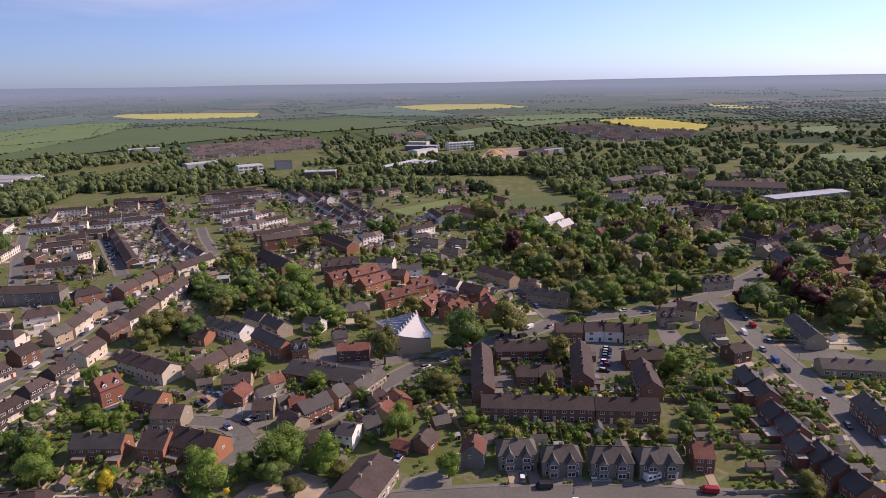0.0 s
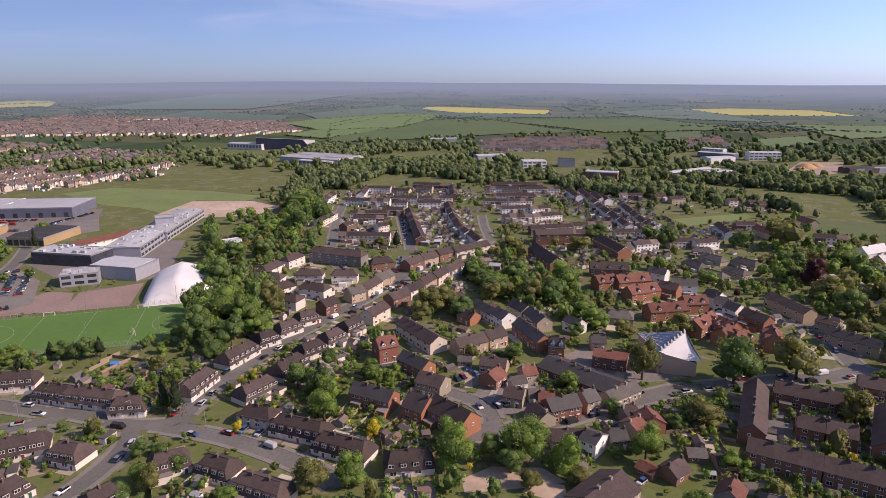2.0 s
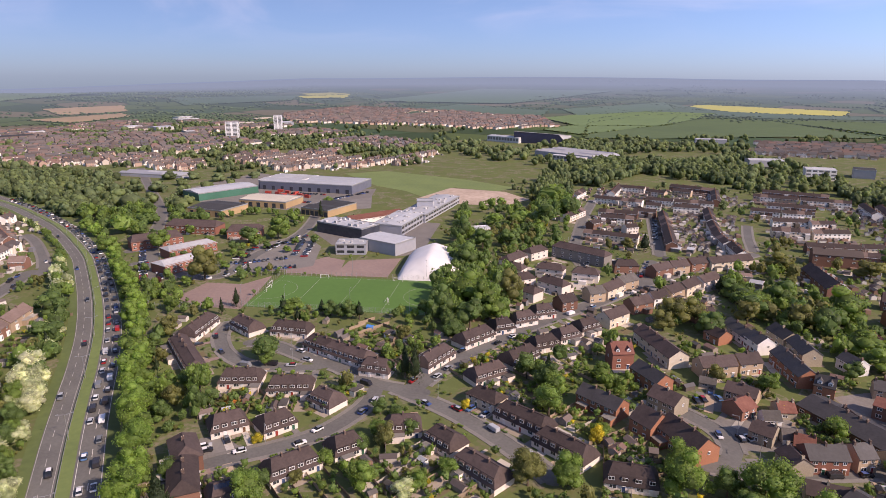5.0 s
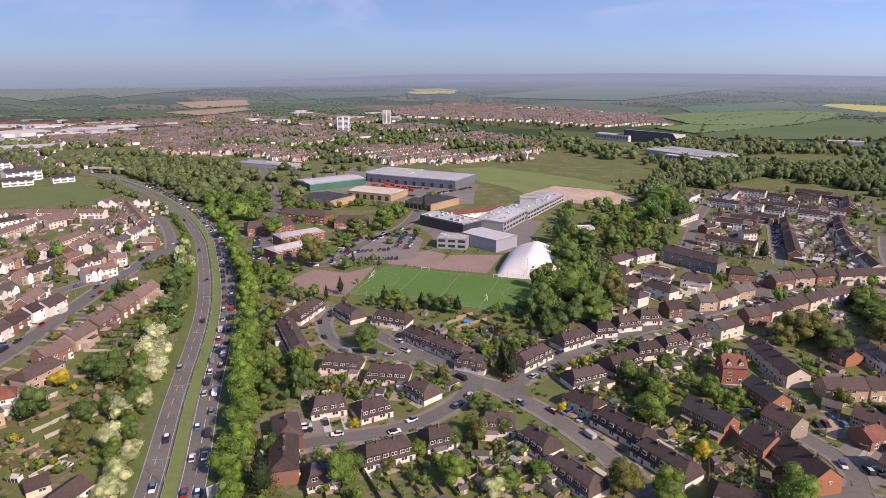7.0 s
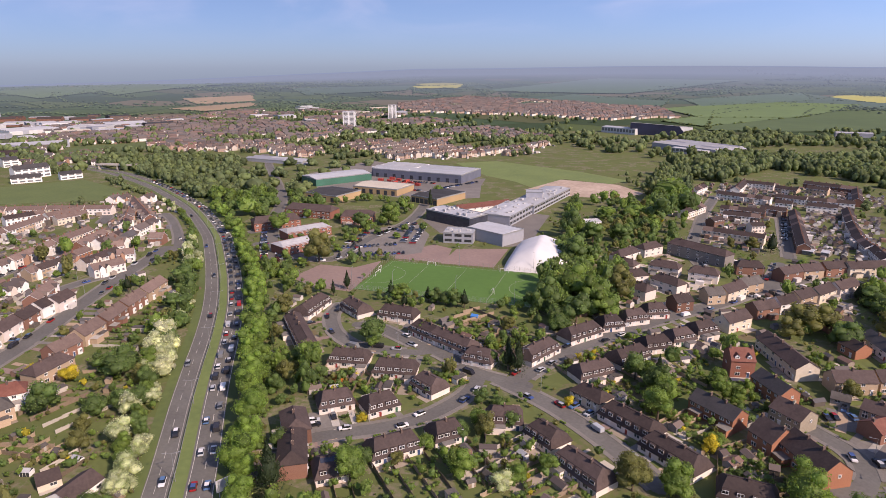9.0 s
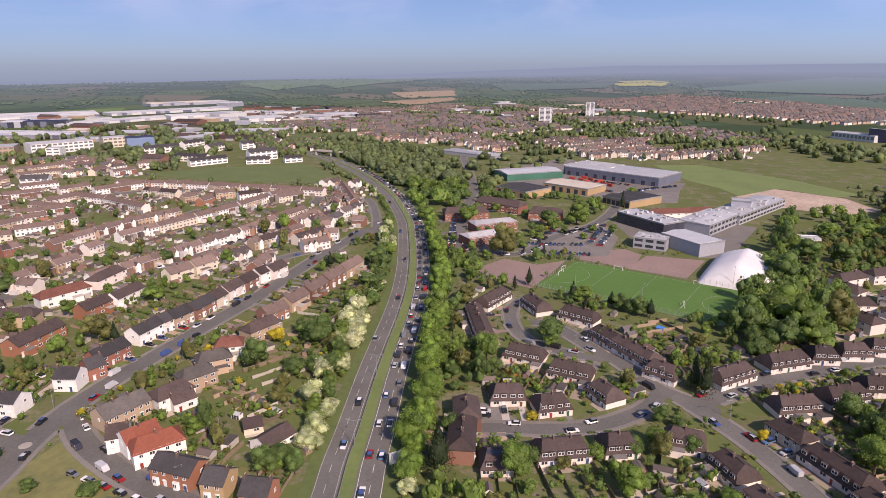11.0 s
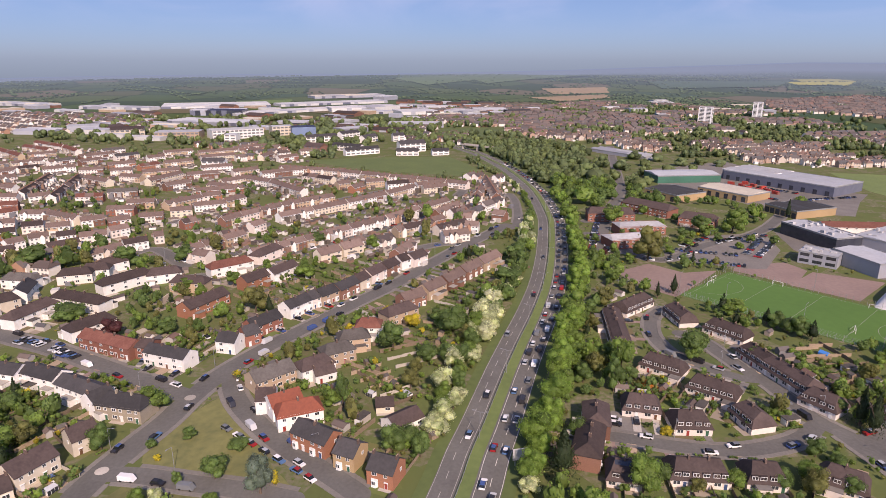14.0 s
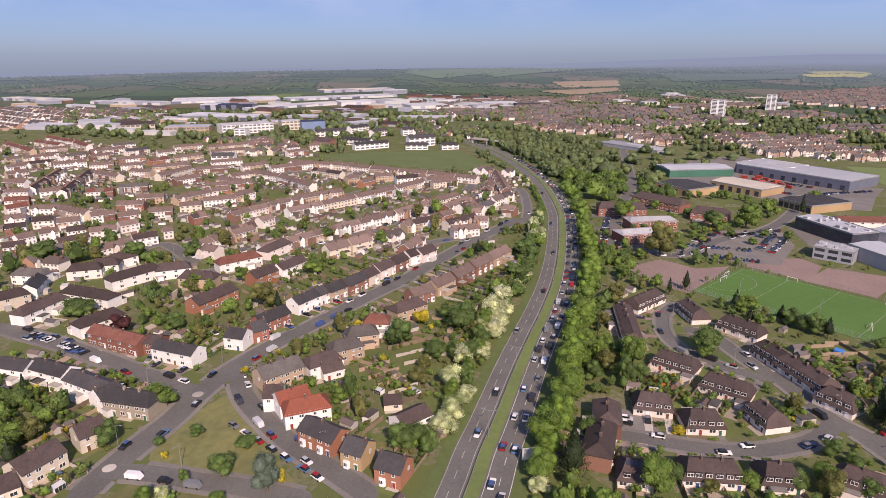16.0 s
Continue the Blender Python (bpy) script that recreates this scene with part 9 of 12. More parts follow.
tree(127.6, 395.4, 16.9, 18.9, 'dark')
tree(156.5, 414.1, 15.7, 20.1, 'olive')
tree(152.9, 374.2, 14.4, 16.6, 'olive')
tree(179.1, 412.2, 13.7, 18.3, 'dark')
tree(88.9, 355.9, 13.8, 15.1, 'dark')
tree(72.1, 346.5, 15.1, 14.6, 'olive')
tree(-42.2, 462.7, 21.5, 18.9, 'dark')
tree(-55.9, 472.8, 13.2, 15.1, 'dark')
tree(-92.3, 458.5, 15, 23.3, 'dark')
tree(-94.9, 419.7, 13.9, 19.5, 'olive')
tree(-136.2, 395.6, 15.2, 19, 'olive')
tree(-118.8, 320.1, 12.7, 17.3, 'fresh')
tree(-119.7, 274.2, 11.3, 15.3, 'dark')
tree(-113.3, 299.2, 13.5, 13.3, 'olive')
tree(-1.3, 215.7, 9.3, 14.7, 'olive')
tree(-135.9, 261.8, 10.9, 12.4, 'olive')
tree(-41.4, 284.7, 8.6, 12.1, 'olive')
tree(-60.7, 271.9, 8.3, 9.2, 'dark')
tree(-78.7, 237.5, 7.6, 9.5, 'fresh')
tree(-51.2, 222, 8.3, 8.8, 'fresh')
tree(-16.3, 298.3, 11.9, 13.9, 'olive')
tree(147.7, 259.7, 6.8, 9.8, 'fresh')
tree(190.5, 256.4, 14.7, 17.8, 'dark')
tree(292.2, 470.1, 13.3, 29.8, 'dark')
tree(296.5, 434, 14.5, 23.7, 'olive')
tree(240.3, 474.4, 20, 28.7, 'fresh')
tree(348.7, 485.5, 18.4, 26.8, 'dark')
tree(-11.1, 386.6, 9.2, 14.1, 'fresh')
tree(36, 439.3, 12.4, 16, 'dark')
tree(64.1, 453.4, 16.9, 20.7, 'fresh')
tree(131.8, 537.7, 17.2, 22.4, 'dark')
tree(130.4, 575.9, 18.3, 26.5, 'dark')
tree(-229.5, 108.9, 14.1, 13, 'dark')
tree(-214.9, 75.9, 17.2, 10.6, 'fresh')
tree(-203, 70.4, 12.5, 7.5, 'dark')
tree(-281.2, 87.9, 11.6, 9.9, 'olive')
tree(-173.2, 143.2, 14.9, 8.7, 'conifer')
tree(-178.2, 142.4, 14.6, 7.5, 'conifer')
tree(-215.7, 195.2, 18.4, 16.9, 'dark')
tree(-219.4, 213, 22, 20.5, 'fresh')
tree(-203.4, 213.4, 21.4, 17.1, 'fresh')
tree(-208.4, 235, 19.8, 17.5, 'olive')
tree(-221.7, 189.7, 10.6, 10.4, 'dark')
tree(-198.3, 197, 15.5, 16.3, 'dark')
tree(-194.8, 211.4, 16, 16.1, 'fresh')
tree(-265.6, 257.8, 18.9, 17.6, 'dark')
tree(-312.2, 298.6, 22, 16.5, 'dark')
tree(-356.9, 455.5, 22, 38.4, 'fresh')
tree(-309.2, 387.3, 22, 24.1, 'dark')
tree(-315, 424.6, 21.3, 21.9, 'dark')
tree(-138.5, 181, 12.7, 7, 'conifer')
tree(-152, 187, 7.2, 5.1, 'conifer')
tree(-128.8, 173.4, 12.6, 9.7, 'fresh')
tree(-125.7, 163.1, 10.2, 6.5, 'fresh')
tree(-137.6, 273.6, 14.8, 17.7, 'olive')
tree(-131.6, 282.7, 12.9, 15.6, 'olive')
tree(-121.9, 279.7, 10.8, 12.5, 'fresh')
tree(-93.9, 135.8, 10.9, 10.9, 'fresh')
tree(-75, 164, 12.5, 10.5, 'fresh')
tree(-101.6, 126.8, 13.1, 12.5, 'olive')
tree(-351.4, 131.7, 22, 20.6, 'olive')
tree(-411.9, 209.6, 20.3, 19.2, 'fresh')
tree(-412, 187, 14.5, 16.4, 'dark')
tree(-217.2, 380, 13, 12.7, 'conifer')
tree(-227.3, 375.8, 9.4, 10.4, 'olive')
tree(-259.1, 153.9, 8, 8.4, 'conifer')
tree(-255.6, 156.6, 8, 9.5, 'dark')
tree(-250.6, 158.8, 9.1, 9.4, 'dark')
tree(-245.6, 161.2, 9.6, 9.3, 'dark')
tree(-241.3, 163.9, 9.8, 8.2, 'conifer')
tree(-270.7, 142.6, 7.5, 9.7, 'fresh')
tree(-291.6, 116.4, 9.1, 4.7, 'conifer')
tree(-295.7, 303.5, 15.4, 19.2, 'dark')
tree(-285.7, 319.7, 13.6, 17.5, 'dark')
tree(-338.1, 357.2, 11, 22.2, 'fresh')
tree(-326.7, 375.9, 13.2, 20.7, 'fresh')
tree(-207.1, 165.1, 8, 7.5, 'olive')
tree(-195.2, 184.1, 10.6, 12.7, 'dark')
tree(-147.6, 167.8, 2, 2.2, 'gold')
tree(-144.5, 142.8, 5, 4, 'gold')
tree(-162.2, 118.5, 6.5, 6.7, 'dark')
tree(-157.5, 122.4, 5, 5.9, 'dark')
tree(-144.6, 107.4, 10, 7.6, 'olive')
tree(-132, 89.7, 11.1, 10, 'fresh')
tree(-121.4, 101.7, 7.4, 7.5, 'fresh')
tree(-120.3, 113.1, 6.6, 6.8, 'fresh')
tree(-103.3, 165.5, 5, 7, 'fresh')
tree(-101.4, 160.1, 6.9, 5.7, 'gold')
tree(-114.5, 308.7, 13.6, 18.3, 'dark')
tree(-127.3, 326.1, 11.5, 16.1, 'dark')
tree(-119.3, 192.2, 8.9, 6.6, 'fresh')
tree(-114.1, 193, 7.7, 6.1, 'fresh')
tree(-121.5, 96.8, 6.4, 7.4, 'blossom')
tree(-435.1, 134.2, 16.3, 16.5, 'fresh')
tree(-500.4, 129.9, 18.1, 23.3, 'fresh')
tree(-452.1, 106.8, 14.4, 16.8, 'fresh')
tree(-590, 161.9, 18.5, 27.4, 'dark')
tree(-626.2, 158.3, 16.6, 26, 'dark')
tree(-568.8, 195.5, 13.2, 19.4, 'fresh')
tree(-451, 268.9, 14.3, 7.6, 'conifer')
tree(-474.5, 404, 13.9, 25.1, 'fresh')
tree(-484.5, 387.5, 12.2, 25.6, 'dark')
tree(-512, 635.4, 22, 29.1, 'dark')
tree(-136, 333.3, 10.4, 16.5, 'dark')
tree(-144.1, 335.4, 9.1, 10, 'conifer')
tree(-94.8, 228.8, 8.9, 8, 'olive')
tree(-235.7, -10.4, 13.5, 12.5, 'dark')
tree(-148.5, -41.2, 12.9, 8.8, 'blue')
tree(-154.8, -55.5, 8.5, 9.2, 'dark')
tree(-168.7, -53.1, 4.9, 7.2, 'dark')
tree(-152.4, -38.7, 4.8, 4, 'gold')
tree(-192.1, -87.5, 9.4, 11.2, 'fresh')
tree(-339.6, -214.8, 15.9, 19.8, 'dark')
tree(-267.2, -156, 12, 16.7, 'dark')
tree(-249.7, -128.6, 10.3, 9.5, 'copper')
tree(-303.5, -118.8, 7.8, 13.3, 'fresh')
tree(-276.7, -76.1, 14.3, 14.5, 'olive')
tree(-311.7, -96.9, 9.5, 9.1, 'fresh')
tree(-323.7, -62, 9.4, 13.4, 'fresh')
tree(-251.1, 14, 13.3, 14.8, 'dark')
tree(-261.3, 8.2, 8, 9.9, 'dark')
tree(-258.3, -2.8, 6.6, 8.8, 'gold')
tree(-249.8, -28.7, 5.9, 7.2, 'gold')
tree(-271, -14.6, 5.5, 7.2, 'gold')
tree(-155, 41.8, 15.9, 12.4, 'conifer')
tree(-146.3, 61.9, 13.4, 10.3, 'fresh')
tree(-192.4, -24.7, 13, 5.4, 'dark')
tree(-193.1, -28.6, 7.4, 7.8, 'fresh')
tree(-152.4, -65, 4.6, 3.4, 'dark')
tree(-169.8, -79.3, 4, 3.8, 'dark')
tree(-174.5, -69.7, 4, 5.3, 'dark')
tree(-163.5, -75, 2.3, 2.5, 'gold')
tree(-143.9, -72.5, 6.2, 5.7, 'fresh')
tree(-145.3, -67.8, 5, 4.7, 'blossom')
tree(-143.1, -52.6, 5.3, 4.8, 'fresh')
tree(-345.5, -166.9, 13.3, 17.5, 'dark')
tree(-355.8, -138.1, 10.2, 14, 'dark')
tree(-271.3, -68.3, 10.9, 7.9, 'conifer')
tree(-241.6, -77.4, 5, 5.8, 'fresh')
tree(-252.7, -107.4, 7.8, 10.3, 'dark')
tree(-169.5, -94.1, 8.8, 7.7, 'dark')
tree(-191.8, -134.6, 8.6, 9, 'dark')
tree(-165.7, -122.1, 11.7, 12.1, 'fresh')
tree(-171.9, -118.7, 9, 10.2, 'olive')
tree(-269.9, 69.6, 14.9, 14.7, 'fresh')
tree(-271.5, 146.5, 8.4, 10.3, 'fresh')
tree(-297.7, 126.8, 10.4, 7.2, 'conifer')
tree(-354.3, 27.2, 10.2, 7.2, 'conifer')
tree(-377.5, -30, 10.7, 10.4, 'fresh')
tree(-390.2, -68.4, 11, 15.9, 'dark')
tree(-343.6, 53.6, 13.2, 16, 'dark')
tree(-311.3, 45, 10.7, 17.5, 'dark')
tree(-343.8, 36.1, 9.9, 5.7, 'conifer')
tree(-236.4, -53.1, 3.7, 5.6, 'fresh')
tree(-170.1, -6.5, 3.9, 3.5, 'fresh')
tree(-174.3, 78.4, 3, 5, 'gold')
tree(-201.9, 103.6, 5.6, 7.9, 'gold')
tree(-226.1, 3.4, 9.5, 9.6, 'dark')
tree(-204.4, -2.4, 8.8, 7.2, 'olive')
tree(-392.6, 191, 5.7, 7.1, 'dark')
tree(-374.7, 197.1, 5.5, 6.9, 'fresh')
tree(-379.9, 167, 6.2, 7.5, 'fresh')
tree(-383.7, 223.5, 6.6, 7.2, 'dark')
tree(-365.5, 149.9, 5.9, 7.2, 'fresh')
tree(-360.7, 138.9, 6.5, 8.5, 'fresh')
tree(-388, 210.4, 6.6, 7.2, 'fresh')
tree(-398.4, 170.1, 8, 8.6, 'dark')
tree(-410.3, 192.8, 7.5, 9, 'fresh')
tree(-464.1, 152.2, 8.8, 10.6, 'fresh')
tree(-470.9, 141.2, 8.8, 9.8, 'dark')
tree(-398, 137.7, 7.7, 8.4, 'dark')
tree(-425.9, 164.5, 8.3, 9.9, 'fresh')
tree(-391, 111, 6.3, 6.7, 'dark')
tree(-338.5, 100.2, 6.6, 7.1, 'fresh')
tree(-350.3, 120.8, 6.2, 7.5, 'fresh')
tree(-361.6, 102.3, 6.9, 7.6, 'dark')
tree(-488.4, 299.9, 10.4, 11.3, 'fresh')
tree(-489.5, 350.7, 9.2, 16.2, 'dark')
tree(-496.4, 379.3, 10.1, 14.5, 'fresh')
tree(-466.2, 166.4, 8.5, 9.8, 'fresh')
tree(-444.8, 183.2, 7, 8.7, 'dark')
tree(-457.6, 245.8, 9.5, 12.2, 'fresh')
tree(-445.5, 199.9, 7.6, 8.8, 'dark')
tree(-520.6, 156.6, 11, 14.7, 'dark')
tree(-488.7, 167.5, 9.2, 10.2, 'fresh')
tree(-601.1, 170.5, 12.5, 19, 'dark')
tree(-672, 209.5, 12.2, 18.9, 'dark')
tree(-696.1, 243.3, 10.2, 15.8, 'fresh')
tree(-652.9, 253.4, 11, 16.3, 'dark')
tree(-744.8, 246.5, 10.8, 18.2, 'fresh')
tree(-661.3, 283.4, 8.9, 14.1, 'fresh')
tree(-694.2, 326.6, 9.4, 16.4, 'dark')
tree(-695.1, 283.8, 11.2, 16.1, 'dark')
tree(-730.2, 269.4, 10.8, 18, 'fresh')
tree(-704.9, 309.5, 10.8, 16.5, 'dark')
tree(-609.8, 184.1, 12.2, 17.1, 'fresh')
tree(-586.4, 210.1, 9.9, 13.4, 'dark')
tree(72, 309.1, 13.8, 14.7, 'dark')
tree(84.6, 318.6, 15, 15.2, 'olive')
tree(97, 325.1, 14.3, 14.1, 'dark')
tree(103.3, 315.6, 12.5, 13.8, 'fresh')
tree(125.7, 327.7, 12.9, 14.5, 'dark')
tree(108, 302.5, 12.1, 11.9, 'olive')
tree(131.6, 322.6, 11.1, 12.8, 'dark')
tree(64.1, 313.9, 12.4, 13.1, 'dark')
tree(56.1, 327.9, 11.2, 12.3, 'olive')
tree(86.1, 301.5, 8.4, 10.5, 'dark')
tree(-53.1, 161.1, 9, 10.4, 'dark')
tree(-45.3, 156.2, 6.6, 8.4, 'olive')
tree(-60.9, 164.5, 9.7, 8.9, 'dark')
tree(-33.5, 164.1, 6.8, 7.6, 'olive')
tree(-26.2, 182.2, 5.2, 6.7, 'dark')
tree(-20.3, 188.9, 6, 6.5, 'olive')
tree(-32.1, 208.3, 6.8, 7, 'dark')
tree(-5.5, 220.4, 8.3, 9.4, 'olive')
tree(-11.5, 207.6, 6.8, 6.9, 'dark')
tree(-152.1, 69.8, 6.5, 6.9, 'dark')
tree(-148.8, 87.8, 6.4, 6.4, 'fresh')
tree(-148.2, 100.5, 6.4, 7.3, 'dark')
tree(-146.9, 77.4, 4.6, 5.1, 'olive')
tree(-150.2, 109.8, 7.4, 8.2, 'fresh')
tree(-144.7, 118.1, 6.4, 7.5, 'dark')
tree(-176.4, 105.9, 4.5, 4.9, 'dark')
tree(-217.3, 92.7, 7, 5.9, 'dark')
tree(-224, 106.2, 6, 5.7, 'fresh')
tree(-223.2, 130.7, 6.7, 6.4, 'dark')
tree(-185.1, 139.6, 6.4, 6.7, 'dark')
tree(-179.6, 144.1, 6.9, 7.1, 'fresh')
tree(-172.1, 50.4, 9.9, 7.3, 'dark')
tree(-215.8, 66.5, 9.2, 7.9, 'olive')
tree(-224.9, 74.2, 8.4, 7.3, 'dark')
tree(-183.3, 8.5, 8, 9, 'blossom')
tree(-190.5, 12.3, 7, 8, 'blossom')
tree(-177.2, 5.1, 7, 8, 'blossom')
tree(-224.8, 21.2, 6, 8, 'blossom')
tree(-315.9, 49.8, 6, 8, 'blossom')
tree(-183.1, 44.2, 7, 7, 'blossom')
tree(-147.5, 31.4, 6, 7, 'blossom')
tree(-196, 14.5, 6, 7, 'blossom')
tree(-176, 7, 6, 8, 'blossom')
tree(-232, 23, 5, 6, 'blossom')
# belts of trees
belt([(-153.3, 31.2), (-185.2, 40.7), (-211.8, 49.8), (-245.8, 59.7), (-283.6, 70.4), (-343.2, 86.1), (-401.8, 96.3), (-455.2, 101.4), (-523.5, 107.9), (-585.5, 106.4)], 12, 5, 8, 13.5, ['lime', 'lime', 'lime', 'fresh'])
belt([(-192.1, 49.1), (-225.2, 60), (-263.4, 73.3), (-298.4, 84.3)], 12, 11, 6, 9, ['fresh', 'fresh', 'dark'])
belt([(-153.8, -7.2), (-170, 1.1), (-200.3, 11.4), (-225.9, 19.7), (-257.9, 28.9), (-299.1, 42.2), (-364.9, 61.4), (-416, 74.5), (-463.9, 84.1)], 12, 5, 6, 11, ['dark', 'fresh', 'dark', 'blossom'])
belt([(-204.3, -0.5), (-235.9, 10.1), (-264.2, 20.7), (-299.2, 33.8)], 18, 10, 5, 9, ['dark', 'fresh', 'olive'])
belt([(-392, 68.5), (-426.9, 77.4), (-474.4, 82.8), (-519.3, 84.1), (-559.8, 83.3), (-609.9, 79), (-648.2, 71.7), (-695.3, 60.8), (-758.5, 48.7)], 4, 4.5, 4, 6, ['dark', 'fresh', 'blossom', 'dark'])
belt([(-572, 119.6), (-646, 116.4), (-707.5, 104.5), (-762.7, 88.4), (-826.8, 73.3)], 40, 12, 10, 15, ['fresh', 'dark'])
belt([(-230, 179.2), (-213.1, 186.1), (-197.3, 192.6)], 16, 7, 4, 7, ['dark', 'fresh'])
belt([(-382.9, 402.8), (-342.4, 406.5), (-287.7, 373.8), (-287.7, 344.1)], 40, 12, 7, 12, ['dark', 'fresh'])
belt([(-412.4, 572.8), (-430.8, 692), (-385.3, 733.1), (-347.9, 761.7), (-316.3, 781.4)], 45, 9, 10, 18, ['dark', 'fresh', 'fresh'])
belt([(-467.5, 626), (-464.9, 720.8), (-458.3, 837.9), (-393.1, 856)], 60, 10, 12, 18, ['fresh', 'dark'])
belt([(-642.3, 105.9), (-621.6, 138.3), (-542.1, 143.6), (-595.3, 179.7), (-595.1, 207.5)], 30, 11, 8, 12, ['fresh', 'dark'])
belt([(-504.4, 195.3), (-499.2, 234.7), (-473.3, 254.2)], 10, 9, 5, 8, ['dark', 'fresh'])
belt([(-383.6, 147.9), (-398.5, 178.6), (-415.1, 204.3)], 6, 8, 4, 7, ['fresh', 'dark'])
belt([(-560.4, 773.3), (-488.2, 804), (-385.3, 763.6), (-293, 708.9)], 60, 10, 10, 17, ['dark', 'fresh'])
belt([(-198.4, 694.8), (-102.5, 681.2), (-17.3, 688), (65.9, 659.5), (154.3, 632.6)], 50, 9, 10, 16, ['dark', 'fresh', 'dark'])
belt([(-182.2, 904), (-79.1, 829.3), (48.9, 760.9), (218.7, 785.8), (320.6, 773.8)], 70, 11, 10, 16, ['dark', 'olive'])
belt([(57.9, 422.1), (103.2, 433.7), (142.3, 430.5), (187.6, 442.9)], 70, 16, 9, 15, ['dark', 'olive', 'fresh'])
belt([(250.3, 515.2), (295.6, 500.4), (362.6, 505.9)], 60, 12, 10, 16, ['dark', 'olive'])
belt([(184.3, 318.6), (208.4, 316.7), (223.1, 297.8)], 60, 10, 9, 14, ['dark', 'copper', 'olive'])
belt([(-135.4, 360.1), (-108.5, 338), (-77.9, 301.5)], 30, 15, 8, 13, ['dark', 'olive', 'fresh'])
belt([(-666.1, -163.9), (-575.1, -162.4), (-526.4, -153.7)], 20, 10, 6, 9, ['dark'])
belt([(-963, -25.3), (-895.9, 31.6), (-928.3, 73.3), (-827.5, 139.1)], 50, 13, 8, 14, ['fresh', 'dark'])
# groves
grove([(-222.1, 191.8), (-258.4, 229.9), (-296.4, 276.6), (-301.6, 293.8), (-255.8, 273.5), (-233.2, 270.3), (-205.3, 239.8), (-193.8, 210.4), (-197.3, 192.6), (-204.1, 181.8)], 8.5, 9, 14, ['dark', 'dark', 'dark', 'fresh'])
grove([(-317.5, 295.6), (-381.3, 362.3), (-394.3, 384), (-310.4, 307.3)], 8, 9, 13, ['dark', 'fresh'])
grove([(-310.4, 307.3), (-349.7, 414.8), (-324.8, 416.1), (-283.6, 350.8), (-287.7, 316.4)], 9, 6, 10, ['dark', 'fresh', 'olive'])
grove([(-346, 420.9), (-517.1, 626.1), (-501.6, 654.1), (-343.5, 468.9), (-308.5, 406)], 9, 12, 19, ['fresh', 'dark'])
grove([(52.2, 408.1), (93.2, 487.4), (204.9, 497.6), (159.8, 373.7), (124.5, 342.7), (80, 345.9), (54.4, 347.7)], 17, 10, 16, ['dark', 'olive', 'fresh', 'olive', 'fresh', 'copper'])
grove([(-121.9, 320.3), (-136.2, 395.6), (-98.5, 392.9), (-60.5, 300.6), (-72.8, 279.2), (-101.3, 302.6)], 16, 8, 13, ['dark', 'fresh', 'olive'])
grove([(169.5, 302.1), (199.7, 347.5), (269, 364.9), (194.6, 256), (175.3, 271)], 12, 9, 14, ['dark', 'olive', 'olive', 'fresh', 'copper'])
grove([(201.5, 477.8), (250.3, 515.2), (380.6, 527.7), (294.9, 402.9), (239.3, 393.2), (224.1, 423.7)], 18, 10, 15, ['dark', 'olive', 'fresh'])
grove([(-138.5, 261.9), (-145.8, 296.7), (-128.1, 303.8), (-114.3, 274), (-122.7, 255.4)], 15, 6, 10, ['dark', 'olive'])
grove([(11.5, 425.9), (35.9, 492.6), (78.7, 509.1), (57.9, 422.1), (28.9, 396.4)], 11, 7, 12, ['dark', 'fresh', 'olive'])
grove([(-199.5, 50.5), (-245.8, 63.2), (-298.4, 87.1), (-269.6, 85), (-225, 68.7), (-199.4, 58.4)], 13, 5, 8, ['dark', 'fresh', 'olive'])
grove([(-124.2, 207.7), (-130.1, 198.7), (-150.5, 211.6), (-156.1, 233.9), (-141.6, 225.3)], 14, 4, 7, ['dark', 'fresh'])
grove([(-140.5, 269.3), (-152.9, 300.3), (-140.4, 319.5), (-127.6, 288.8)], 15, 6, 9, ['olive', 'fresh'])
grove([(-138.9, 321.9), (-159, 369.2), (-151.9, 398.7), (-119.9, 324.5)], 16, 6, 11, ['dark', 'fresh'])
grove([(-600, 195), (-660, 230), (-640, 280), (-600, 292), (-600, 225)], 12, 7, 12, ['dark', 'fresh', 'olive'])
grove([(-500, 108), (-620, 128), (-600, 200), (-545, 188), (-500, 200), (-478, 150)], 12, 8, 13, ['fresh', 'dark'])
grove([(-545, 212), (-505, 228), (-470, 262), (-520, 236)], 9, 5, 8, ['fresh', 'dark'])
grove([(-430, 215), (-415, 240), (-445, 262), (-490, 300), (-478, 262)], 11, 5, 9, ['dark', 'fresh'])
# far suburbs and woods
works([(-1666.9, -1121.7), (-1650.3, -663.1), (-1533.3, -268.2), (-1426.2, -51.7), (-1181.9, -42.2), (-1123.8, -334.2), (-1339.5, -598.8), (-1381.4, -931.8)], 22, 60)
works([(-1263.8, -667.6), (-1225, -299.7), (-1182.2, -62.8), (-963, -33.8), (-886.7, -155.1), (-910.2, -368.4), (-965.5, -547.6)], 16, 75)
works([(-1619.3, -87.2), (-1729.8, 205.9), (-1498.3, 257.8), (-1263, 130.4), (-1214.9, -43.5)], 14, 100)
works([(-1800.8, -87.5), (-1802.4, 107.5), (-1361.9, 88.7), (-1361.8, -69)], 10, 75)
works([(-1917.3, 604.8), (-1599.2, 892), (-1176.3, 683.7), (-1203, 468.7), (-1538.4, 416.4)], 8, 100)
suburb([(-940.4, -674.1), (-852.5, -383.8), (-706.2, -255.5), (-539.5, -221), (-534.6, -400)], 54, 0.1)
